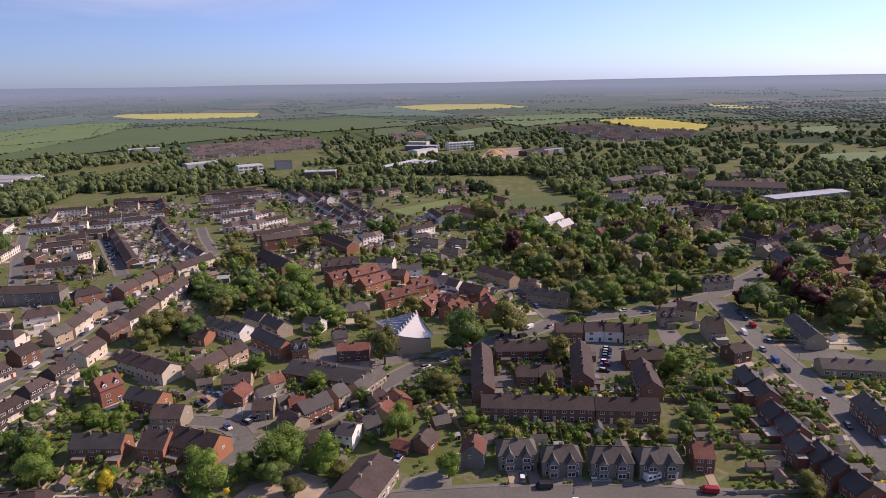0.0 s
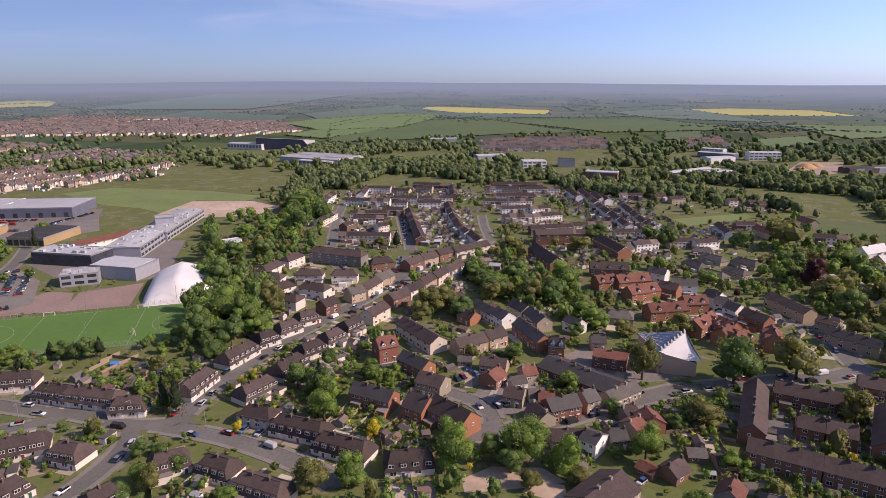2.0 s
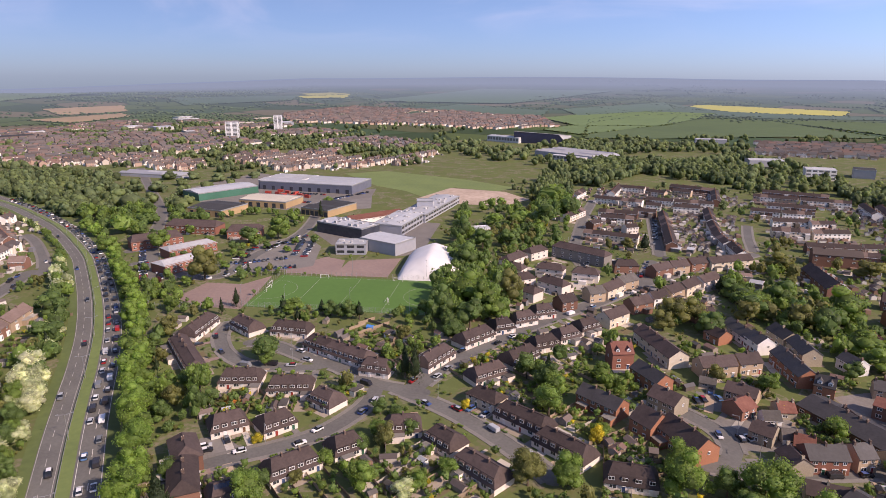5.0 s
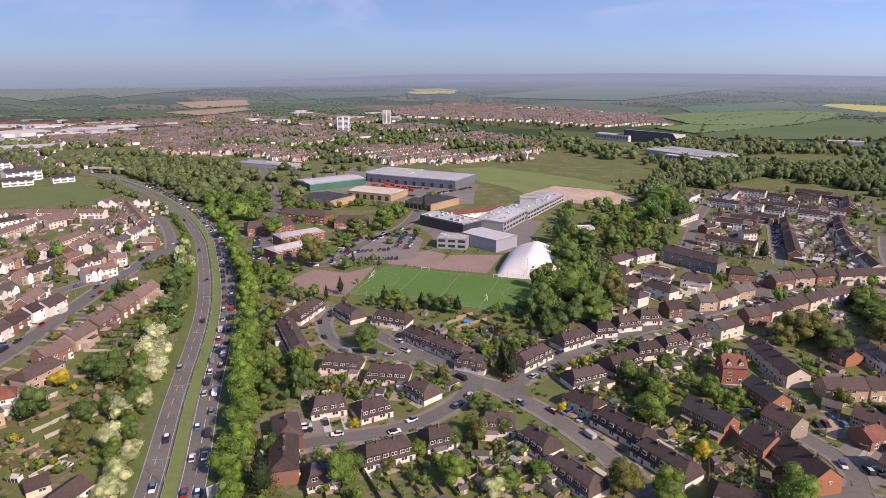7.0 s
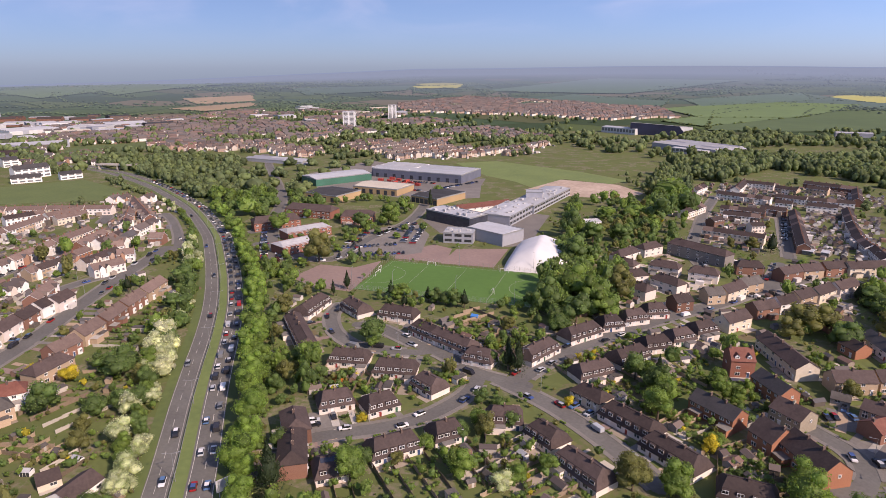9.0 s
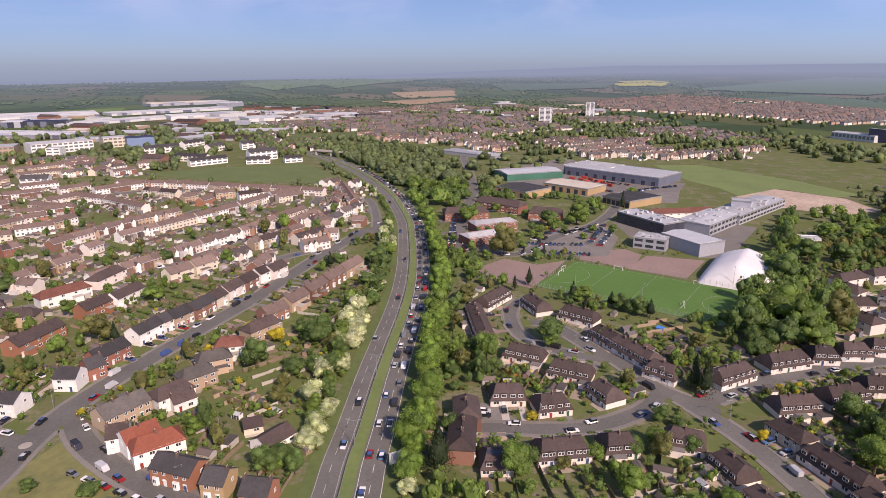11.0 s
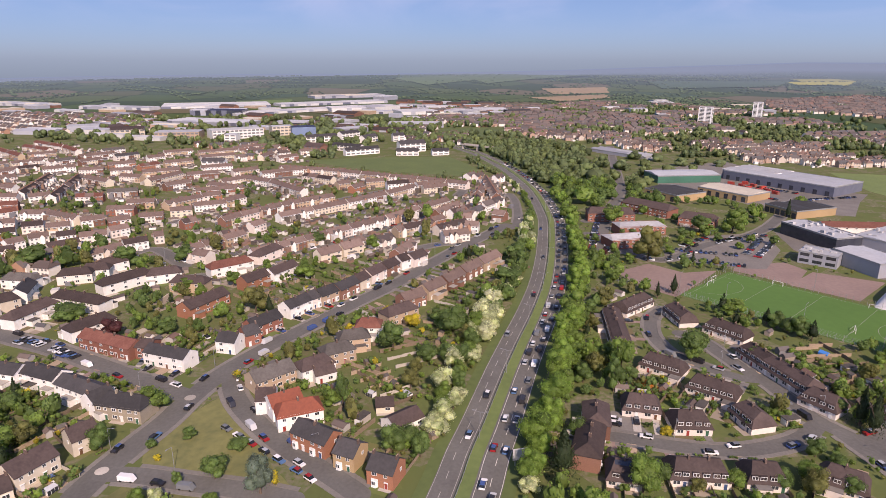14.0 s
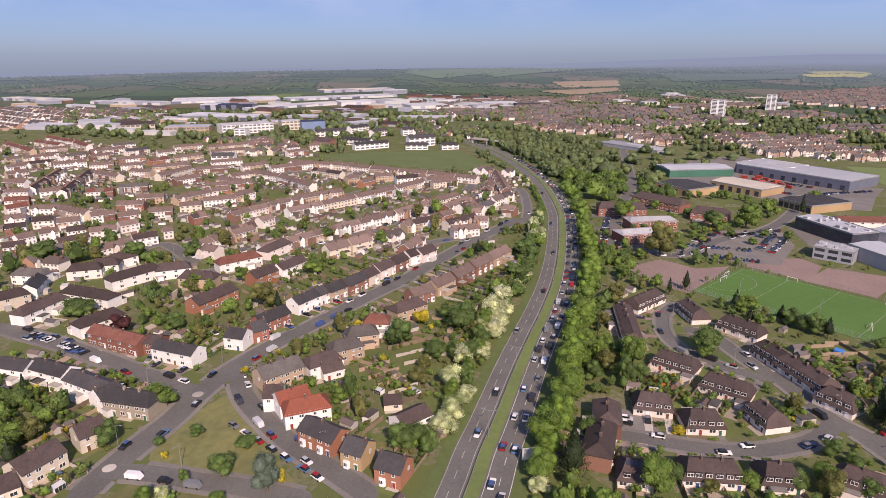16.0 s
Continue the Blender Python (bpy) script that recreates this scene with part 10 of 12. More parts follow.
suburb([(-534.1, -389.3), (-516.8, -212), (-433, -127.1), (-404.4, -156.2), (-345.5, -176.7), (-299.9, -231.8)], 75, 0.12)
suburb([(-1415.6, -1034.4), (-1334.6, -561.1), (-1020.7, -439.7), (-979.6, -720.3)], 54, 0.1)
suburb([(-858.8, -309.6), (-871, -213.7), (-701.7, -122.8), (-667, -193.8), (-668.8, -242.2)], 127, 0.15)
suburb([(-1618.8, -59.2), (-1632.6, 337.2), (-1319.2, 437.9), (-898.1, 190), (-1181.7, 40)], 100, 0.2)
suburb([(-667, -193.8), (-614.2, 56.2), (-431.2, 37.6), (-377.4, -18), (-378.3, -111.5)], 142, 0.05)
suburb([(-640, 20), (-600, 72), (-440, 62), (-400, 40), (-431, 28)], 142, 0.05)
suburb([(-1523.7, 111.3), (-1795.3, 471.2), (-1667.5, 650.5), (-1386.3, 742.3), (-1000.8, 731.5), (-731.8, 697.6), (-662.7, 522.7), (-728.8, 342.9), (-817.5, 270.9), (-998.9, 160.7)], 98, 0.46)
suburb([(-1824.4, 956.4), (-1949.7, 1319.6), (-1562, 1452.7), (-1248.6, 1418.5), (-971.7, 1162.5), (-1001.2, 1033.4), (-1175.4, 1006.2), (-1276.7, 931.6), (-1511.6, 809.3)], 100, 0.12)
suburb([(-1291.1, -49.2), (-1361.9, 88.7), (-872.5, 53.5), (-874.4, -25.5)], 60, 0.3)
suburb([(-1885, 1162), (-1227.6, 1479.6), (-942.4, 1212.1), (-1083.4, 1110.3), (-1494.8, 917.7)], 70)
suburb([(216.8, 1424.5), (350.2, 1459.5), (503.1, 1255.4), (450.1, 1146.9), (311.4, 1127)], -20)
suburb([(-481.4, 1187.8), (-260.7, 1312.1), (-213.7, 1119.4), (-390.3, 979)], 20)
suburb([(-112.5, 1335.1), (-57.7, 1433.6), (-28.6, 1239.7), (-90.2, 1188.2)], 20)
suburb([(223.1, 475.9), (352.4, 485.2), (269.7, 364.9), (247.4, 421.8)], -30)
suburb([(-270.5, -210.8), (-284.7, -203.6), (-246.3, -168.3), (-224.9, -178.4)], 70)
wood([(-740, 963.5), (-400.2, 981.4), (-170.8, 845.1), (27, 929.6), (219.2, 787.6), (448.4, 812.5), (561.1, 753.8), (444.5, 591.7), (176.6, 630.5), (-170.1, 656.3), (-555.1, 714.5)], 900)
wood([(-248.9, 1250.5), (83.2, 1287.8), (207.9, 1365.9), (299, 1081.3), (546.8, 1201), (862.5, 1172.2), (561.1, 753.8), (354.7, 770.9), (80.4, 805.8), (-140, 840.9)], 900)
wood([(709.9, 1780.3), (1303, 1784.1), (862.5, 1172.2), (485.4, 1210.4)], 260)
wood([(-2278.6, 3261.9), (-221.6, 3024.9), (-203.2, 2464.5), (-1229.9, 2381.5), (-1691.7, 2406.9)], 200)
wood([(217, 2179.1), (886.9, 2181.2), (1452.2, 1992), (1236.3, 1691.2), (501.8, 1827.6)], 200)
wood([(-2685.3, 3857.4), (-1.6, 3728.9), (2084.3, 2874.4), (1535.8, 2108.6), (36.8, 2819.6), (-2278.6, 3261.9)], 260)
wood([(287.1, 690.5), (529.4, 709.7), (281.6, 364.9), (239.5, 407.4), (201.8, 478.3)], 90)
wood([(68, 534.1), (222.7, 543), (175.8, 413.5), (61.9, 423.5)], 40)
wood([(-3721.1, 1025.2), (-2103.1, 2603.9), (-1290.7, 2318.3), (-1376.1, 1645.9), (-2466.1, 1275.9), (-2590.2, 707.8)], 260)
wood([(-695, 927.3), (-631.3, 1141.4), (-457.1, 1022.8), (-436.3, 792.9), (-600, 831.2)], 90)
wood([(-4517.2, -200.6), (-3149.6, 1054.4), (-2454.4, 2680.8), (-1496.3, 3484.1), (-1169.6, 2738.4), (-1568.5, 1720.6), (-2400, 802.1), (-3289.4, -149.7)], 300)
wood([(-737, 690.7), (-602.8, 1435.6), (-371.2, 900), (-451.7, 701.1), (-607.3, 621.1)], 220)
wood([(-870.3, 59.6), (-831.5, 201.2), (-639.4, 199.1), (-563.6, 110.5), (-728.5, 59.1)], 120)
wood([(-1118.3, -58.8), (-1110.8, 62.7), (-848.4, 89.4), (-819.5, -13.6)], 70)
wood([(-1061.7, 747.8), (-751.3, 778.4), (-569, 633.2), (-642.1, 506.8)], 120)
wood([(-1355.3, 98), (-1978.3, 772.2), (-1511.9, 809.5), (-1277.6, 932.3), (-1002.3, 1034.5), (-726.3, 740.5), (-663.6, 523.4), (-729.1, 343), (-817.9, 271), (-999.4, 160.8)], 1100)
wood([(-3841.5, -2708.4), (-3887.3, -1896.5), (-3077.3, -750), (-2688.9, -470.2), (-1952.7, -493.6), (-1785.5, -717), (-1781.2, -1264.4)], 900)
wood([(-2846.5, -767.7), (-3509, 712.2), (-3313.3, 2344), (-2433.5, 1731.7), (-2136.8, 252.5), (-2310.2, -125.8)], 300)
wood([(-1183.9, -62.9), (-1301.5, 134.1), (-840.4, 178.5), (-663.6, 83.8), (-826.9, 66), (-896.9, -7.6)], 160)
wood([(-1301.6, -758.4), (-1273, -311.4), (-1215.9, -43.6), (-1000.9, -35.2), (-703.2, -123), (-670.2, -242.8), (-926.8, -543.1)], 420)
wood([(-1010.7, -685.3), (-910.3, -368.5), (-576.8, -168.1), (-534.3, -368.8)], 70)
wood([(-558.6, -384.9), (-550.7, -160.6), (-345.6, -102.2), (-317.6, -225.3)], 90)
wood([(-668.2, -194.2), (-631.2, 57.6), (-378.4, 33.9), (-379.2, -111.8)], 50)
wood([(-367.3, 1865.3), (191.1, 1918.7), (627.5, 1571.1), (1110.7, 1516.6), (791.1, 1073.1), (410.8, 1021), (105, 1052.7), (-182.9, 1112.8)], 500)
wood([(-1293.5, 1829.1), (-741.7, 1849), (-274.2, 1381.8), (-481.9, 1188.8), (-736.4, 1026.6)], 120)
wood([(902, 2269.2), (1627.3, 2236.2), (946.3, 1288.5), (649.9, 1188.4), (561.4, 1403.4)], 250)
wood([(-2830.6, -690.1), (-3296.1, 385), (-3227.4, 2284.2), (-2172.7, 1549.9), (-1730.5, 205.9), (-1981.2, -107.4)], 350)
wood([(-3289.4, -149.7), (-2616.8, 875), (-2007.4, 2196.6), (-1318.9, 3079.4), (-933.8, 2198.4), (-1195.4, 1426.5), (-1959.8, 1049), (-2222.2, -105.2)], 300)

finish_roads()

# ---- open ground ----
def terrain():
    """One sheet from under the town to the skyline."""
    radii = [0, 60, 120, 200, 300, 420, 560, 700, 860, 1020, 1200, 1400, 1600, 1700, 1850, 2000, 2200, 2400, 2650, 2900, 3200, 3500, 3850, 4200, 4550, 4850]
    n = 120
    v = [(0, 0, 0)]
    f, mi = [], []
    for r in radii[1:]:
        for k in range(n):
            a = math.tau * k / n
            x, y = math.sin(a) * r, math.cos(a) * r
            v.append((x, y, ground_z(x, y) + (noise.noise(Vector((x, y, 0)) * 0.0012) * 10 * min(max((r - 1900) / 1500, 0), 1))))
    for k in range(n):
        f.append((0, 1 + (k + 1) % n, 1 + k))
        mi.append(0)
    for i in range(len(radii) - 2):
        for k in range(n):
            a, b = 1 + i * n + k, 1 + i * n + (k + 1) % n
            f.append((a, b, b + n, a + n))
            # outer rings use the farmland with haze painted into its emission
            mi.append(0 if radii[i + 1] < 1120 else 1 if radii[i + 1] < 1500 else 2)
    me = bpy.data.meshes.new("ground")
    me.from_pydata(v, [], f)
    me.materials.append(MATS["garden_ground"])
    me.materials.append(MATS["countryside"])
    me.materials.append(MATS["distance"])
    me.polygons.foreach_set("material_index", mi)
    me.polygons.foreach_set("use_smooth", [True] * len(f))
    me.update()
    tagged(new("ground", me), "gardens, verges and open country out to the hills", "ground", kind="structure")


terrain()

# sports pitch with its lines and goals
PITCH = pose(-331.1, 169.9, 0, 0, 0, 40.9)
tagged(flat("sports_pitch", "turf_green", [tuple((PITCH @ Vector((u, v, 0)))[:2]) for u, v in ((0, 0), (97, 0), (97, -53.5), (0, -53.5))], 0.065), "bright green artificial turf pitch", "sports pitch", kind="structure")
for _u in range(3, 97, 3):
    for _v in range(-52, 0, 3):
        _q = PITCH @ Vector((_u, _v, 0))
        claim(_q.x, _q.y, 1)
lines = Shape()
for u0, v0, u1, v1 in ((2, -1.5, 95, -1.5), (2, -52, 95, -52), (2, -52, 2, -1.5), (95, -52, 95, -1.5), (25, -52, 25, -1.5), (48.5, -52, 48.5, -1.5), (72, -52, 72, -1.5)):
    a, b = min(u0, u1) - 0.07, min(v0, v1) - 0.07
    c, d = max(u0, u1) + 0.07, max(v0, v1) + 0.07
    lines.face([tuple(PITCH @ Vector((*q, 0.075))) for q in ((a, b), (c, b), (c, d), (a, d))])
for cu, cv, r0, a0, a1 in ((2, -26, 16, -90, 90), (95, -26, 16, 90, 270)):
    for k in range(24):
        p, q = radians(a0 + (a1 - a0) * k / 24), radians(a0 + (a1 - a0) * (k + 1) / 24)
        lines.face([tuple(PITCH @ Vector((cu + math.cos(t) * rr, cv + math.sin(t) * rr, 0.076))) for t, rr in ((p, r0), (q, r0), (q, r0 + 0.14), (p, r0 + 0.14))])
tagged(new("pitch_marking", lines.mesh("pitch_marking", ["paint_white"])), "thin white pitch lines", "marking", kind="structure")


def goal(u, v, turn, w=5.0):
    t = new("goal")
    t.matrix_basis = PITCH @ pose(u, v, 0.07, 0, 0, turn)
    tagged(t, "white-framed football goal on the turf", "goal", "goals")
    post = shared("goal_post", lambda: Shape().box(-0.08, -0.08, 0, 0.08, 0.08, 2.2).mesh("post", ["white_frame"]))
    for e in (-1, 1):
        part("post", post, t, at=pose(0, e * w / 2, 0))
        part("back_stay", shared("stay", lambda: Shape().solid([(0, -0.05, 2.1), (0, 0.05, 2.1), (-1.6, 0.05, 0), (-1.6, -0.05, 0), (0, -0.05, 2.2), (0, 0.05, 2.2), (-1.7, 0.05, 0), (-1.7, -0.05, 0)], [(4, 5, 6, 7), (0, 3, 2, 1), (0, 4, 7, 3), (1, 2, 6, 5)]).mesh("stay", ["white_frame"])), t, at=pose(0, e * w / 2, 0))
    part("crossbar", shared(("bar", w), lambda: Shape().box(-0.08, -w / 2, 2.1, 0.08, w / 2, 2.26, 0, True).mesh("crossbar", ["white_frame"])), t)


goal(3, -27, 0, 7)
goal(0.8, -19, 0, 5)
goal(27, -2.5, -90, 5)
goal(71, -3, -90, 5)
goal(73, -39, 20, 5)
for u, v in ((23, -54.5), (57, -54.5), (87, -54.5), (0, -55), (1, 1.5), (43, 1.5), (87, 2)):
    q = PITCH @ Vector((u, v, 0))
    lamp_post(q.x, q.y, 40.9 + (90 if v < -20 else -90), 12.0)


def mesh_fence(pts, h, name="sports_fence", label="tall green-grey wire mesh fence on posts"):
    s = Shape()
    for a, b in zip(pts, pts[1:]):
        L = math.hypot(b[0] - a[0], b[1] - a[1])
        n = max(1, int(L / 3))
        for k in range(n + 1):
            x, y = a[0] + (b[0] - a[0]) * k / n, a[1] + (b[1] - a[1]) * k / n
            s.box(x - 0.05, y - 0.05, 0, x + 0.05, y + 0.05, h)
        for z in [h * k / 5 for k in range(1, 6)]:
            d = ((b[1] - a[1]) / L * 0.02, -(b[0] - a[0]) / L * 0.02)
            s.solid([(a[0] - d[0], a[1] - d[1], z - 0.03), (b[0] - d[0], b[1] - d[1], z - 0.03), (b[0] + d[0], b[1] + d[1], z), (a[0] + d[0], a[1] + d[1], z)], [(0, 1, 2, 3)])
    tagged(new(name, s.mesh(name, ["metal_grey"])), label, "fence")


_c = [tuple((PITCH @ Vector((u, v, 0)))[:2]) for u, v in ((-0.5, -54), (-0.5, 0.8), (97.5, 0.8), (97.5, -54), (-0.5, -54))]
mesh_fence(_c, 3.0)
mesh_fence([tuple((PITCH @ Vector((u, v, 0)))[:2]) for u, v in ((-1.5, -54), (-46, -63), (-71, -25), (-34, -7), (-1.5, -2))], 3.5)


def air_dome(origin, yaw, width, length, h):
    """Air-supported hall: a bellied vault with rounded ends and faint seams."""
    n, m = 28, 30
    v, f = [], []
    for i in range(m + 1):
        t = i / m
        end = min(1.0, 3.0 * t, 3.0 * (1 - t))
        end = 1 - (1 - end) ** 3
        for k in range(n + 1):
            a = math.pi * k / n
            c = math.cos(a)
            y = c * width / 2 * (0.9 + 0.1 * end)
            z = (0.42 * (1 - abs(c) ** 7) + 0.58 * (1 - abs(c) ** 1.15)) * h * end
            v.append((t * length, y, z))
    for i in range(m):
        for k in range(n):
            a = i * (n + 1) + k
            f.append((a, a + 1, a + n + 2, a + n + 1))
    me = bpy.data.meshes.new("air_dome")
    me.from_pydata(v, [], f)
    me.polygons.foreach_set("use_smooth", [True] * len(f))
    me.materials.append(MATS["fabric_white"])
    ob = tagged(new("air_dome", me), "large white air-supported fabric sports dome", "sports dome")
    ob.matrix_basis = pose(*origin, 0, 0, 0, yaw)
    for i in range(0, int(length), 6):
        q = ob.matrix_basis @ Vector((i, 0, 0))
        claim(q.x, q.y, width / 2)


air_dome((-266, 227), 132, 36, 57, 11.8)


def church():
    """Brick base under a swept white roof that climbs to a stepped glazed ridge."""
    t = new("church")
    t.matrix_basis = pose(-22.1, 250.7, 0)
    tagged(t, "modern brick church with a swept white roof", "church")
    F, Rr, Bk, Lf, A = Vector((0, 0, 0)), Vector((14.4, 2.9, 0)), Vector((6.9, 21.8, 0)), Vector((-10.9, 19.5, 0)), Vector((8.3, 12, 15.2))
    zf, zr, zl, zb = 9.5, 7.1, 7.6, 6.9
    ring = [(F, zf - 0.5), (Rr, zr - 1.2), (Bk, zb), (Lf, zl)]
    s = Shape()
    for (p, z0), (q, z1) in zip(ring, ring[1:] + ring[:1]):
        s.face([(p.x, p.y, 0), (q.x, q.y, 0), (q.x, q.y, z1), (p.x, p.y, z0)])
    part("wall", s.mesh("wall", ["brick_pale"]), t)
    white, glass, bars = Shape(), Shape(), Shape()
    up = lambda p, z: Vector((p.x, p.y, z))
    f_, r_, b_, l_ = up(F, zf), up(Rr * 1.12, zr), up(Bk, zb + 0.4), up(Lf * 1.05, zl)
    n = 10
    for i in range(n):
        a0, a1 = i / n, (i + 1) / n
        sag = lambda u, w: -1.6 * math.sin(math.pi * u) * (1 - w) * 0.6
        P = lambda u, w: (A.lerp(f_, u)).lerp(r_, w) + Vector((0, 0, -2.2 * math.sin(math.pi * min(w, 1)) * 0.6))
        for k in range(n):
            w0, w1 = k / n, (k + 1) / n
            white.face([tuple(P(a0, w0)), tuple(P(a1, w0)), tuple(P(a1, w1)), tuple(P(a0, w1))])
    white.face([tuple(A), tuple(r_), tuple(b_)])
    part("roof", white.mesh("roof", ["fabric_white"]), t, "smooth white swept roof")
    glass.face([tuple(A), tuple(b_), tuple(l_)])
    glass.face([tuple(A), tuple(l_), tuple(f_)])
    part("glazing", glass.mesh("glazing", ["panel_blue"]), t, "blue-tinted glazed roof slope")
    for k in range(7):
        q = A.lerp(f_, k / 6)
        side = (q - l_).cross(Vector((0, 0, 1))).normalized() * 0.12
        bars.face([tuple(l_ - side + Vector((0, 0, 0.06))), tuple(q - side + Vector((0, 0, 0.06))), tuple(q + side + Vector((0, 0, 0.06))), tuple(l_ + side + Vector((0, 0, 0.06)))])
    part("glazing_bar", bars.mesh("glazing_bar", ["white_frame"]), t)
    for k in range(8):
        q = A.lerp(f_, (k + 0.3) / 8)
        part("ridge_fin", shared("ridge_fin", lambda: Shape().solid([(-0.5, -0.6, 0), (0.5, -0.6, 0), (0.5, 0.6, 0), (-0.5, 0.6, 0), (-0.35, 0.1, 1.5), (0.35, 0.1, 1.5)], [(0, 1, 5, 4), (2, 3, 4, 5), (1, 2, 5), (3, 0, 4)]).mesh("ridge_fin", ["metal_grey"])), t, "grey stepped fin", pose(q.x, q.y, q.z - 0.2, 0, 0, 50))
    claim(-16, 261, 15)


church()


def stadium_stand(x0, y0, x1, y1, h0, h1, depth):
    """A raked stand seen from behind: a dark leaning back wall between white ends, under a thin pale roof."""
    L = math.hypot(x1 - x0, y1 - y0)
    t = new("stadium_stand")
    t.matrix_basis = pose(x0, y0, 0, 0, 0, math.degrees(math.atan2(y1 - y0, x1 - x0)))
    tagged(t, "stadium stand with a dark blue raked back wall", "stadium")
    part("back_wall", Shape().solid([(0, 0, 0), (L, 0, 0), (L - 14, -3, h1 - 1), (0, -3, h0), (0, 2, 0), (L, 2, 0), (L - 14, 0, h1 - 1), (0, 0, h0)], [(0, 1, 2, 3), (5, 4, 7, 6), (0, 3, 7, 4), (1, 5, 6, 2), (3, 2, 6, 7)]).mesh("back_wall", ["roof_navy"]), t, "dark blue ribbed cladding")
    part("end_wall", Shape().solid([(L, 0, 0), (L - 14, -3, h1 - 1), (L + 8, 4, h1 - 3), (L + 8, 4, 0), (L + 4, depth, h1 - 5), (L + 4, depth, 0)], [(0, 3, 2, 1), (3, 5, 4, 2), (1, 2, 4)]).mesh("end_wall", ["panel_white"]), t, "white angular end wall")
    part("roof", Shape().solid([(0, -3.5, h0), (L - 13, -3.5, h1 - 1), (L + 8, 4, h1 - 3), (L + 4, depth, h1 - 5), (0, depth, h0 - 5), (0, -3.5, h0 + 0.8), (L - 13, -3.5, h1 - 0.2), (L + 8, 4, h1 - 2.2), (L + 4, depth, h1 - 4.2), (0, depth, h0 - 4.2)], [(5, 6, 7, 8, 9), (0, 1, 6, 5), (1, 2, 7, 6), (2, 3, 8, 7), (3, 4, 9, 8), (4, 0, 5, 9)]).mesh("roof", ["roof_metal"]), t, "thin pale roof edge")
    part("tier", Shape().solid([(0, 2, 0), (L, 2, 0), (L, depth + 6, 0), (0, depth + 6, 0), (0, 2, h0 - 6), (L, 2, h1 - 7)], [(4, 5, 2, 3), (0, 4, 3), (1, 2, 5)]).mesh("tier", ["panel_blue"]), t, "raked seating tier")
    for k in range(int(L // 6)):
        claim(x0 + (x1 - x0) * k * 6 / L, y0 + (y1 - y0) * k * 6 / L, 14)


stadium_stand(-768, 858, -697, 918, 21, 17, 26)


def spoil_heap(x, y, r, h):
    """A rough cone of dug earth."""
    s = Shape()
    rings = [[(math.cos(a) * r * q * (1 + 0.25 * noise.noise(Vector((math.cos(a) * 2, math.sin(a) * 2, x)))), math.sin(a) * r * q, h * (1 - q) ** 0.8) for a in np.linspace(0, math.tau, 15)[:-1]] for q in (1, 0.7, 0.35)]
    for p, q in zip(rings, rings[1:]):
        for k in range(14):
            s.face([p[k], p[(k + 1) % 14], q[(k + 1) % 14], q[k]])
    s.face(rings[-1])
    ob = tagged(new("spoil_heap", s.weld().mesh("spoil_heap", ["earth_orange"])), "heap of orange-brown dug earth on a building site", "spoil heap")
    ob.matrix_basis = pose(x, y, 0.02)


material("earth_orange", (0.42, 0.24, 0.11), (0.33, 0.2, 0.1), grain=0.4)
for _x, _y, _r0, _h in ((78, 993, 14, 8), (92, 1012, 10, 5), (70, 965, 9, 5)):
    spoil_heap(_x, _y, _r0, _h)


def bridge():
    t = new("footbridge")
    t.matrix_basis = pose(-821, 66.7, 0, 0, 0, 48)
    tagged(t, "concrete bridge over the main road", "bridge")
    part("deck", Shape().box(-26, -3, 5.4, 26, 3, 6.4, 0, True).mesh("deck", ["concrete"]), t)
    for y in (-3, 2.8):
        part("parapet", Shape().box(-26, y, 6.4, 26, y + 0.2, 7.4).mesh("parapet", ["concrete"]), t)
    for x in (-24, 0, 24):
        part("pier", Shape().box(x - 0.8, -2.4, 0, x + 0.8, 2.4, 5.4).mesh("pier", ["concrete"]), t)


bridge()


def road_sign(x, y, yaw):
    t = new("road_sign")
    t.matrix_basis = pose(x, y, 0, 0, 0, yaw)
    tagged(t, "large pale road sign seen from its back", "road sign")
    part("panel", Shape().box(-2.2, -0.05, 1.8, 2.2, 0.05, 5.6, 0, True).mesh("panel", ["roof_metal"]), t)
    for u in (-1.5, 1.5):
        part("post", shared("sign_post", lambda: Shape().box(-0.09, -0.19, 0, 0.09, -0.05, 5.4).mesh("post", ["metal_grey"])), t, at=pose(u, 0, 0))


road_sign(-159.7, 30.5, 100)

# lamps, cars and queues along the main road
for _i in range(3, len(CARRIAGE), 10):
    q, n = CARRIAGE[_i]
    if math.hypot(q.x, q.y) < 700:
        lamp_post(q.x + n.x * 1.0, q.y + n.y * 1.0, math.degrees(math.atan2(n.y, n.x)), 9.2, True)
_r = random.Random(5)
for _lane, _gap in ((4.5, 8.2), (8.1, 7.6)):
    _d = 0.0
    for (q, n), (q2, n2) in zip(CARRIAGE, CARRIAGE[1:]):
        _d -= (q2 - q).length
        if _d <= 0 and math.hypot(q.x, q.y) < 720:
            # the side away from the gardens is the queue
            w = q - n * _lane
            dirn = math.degrees(math.atan2(q2.y - q.y, q2.x - q.x))
            car(w.x + _r.uniform(-0.3, 0.3), w.y, dirn, _r.choice(["hatch", "hatch", "estate", "estate", "van"]) if _r.random() < 0.9 else "van")
            _d = _gap + _r.choice([0, 0, 1.5, 4]) + (6 if math.hypot(q.x, q.y) < 215 else 0)
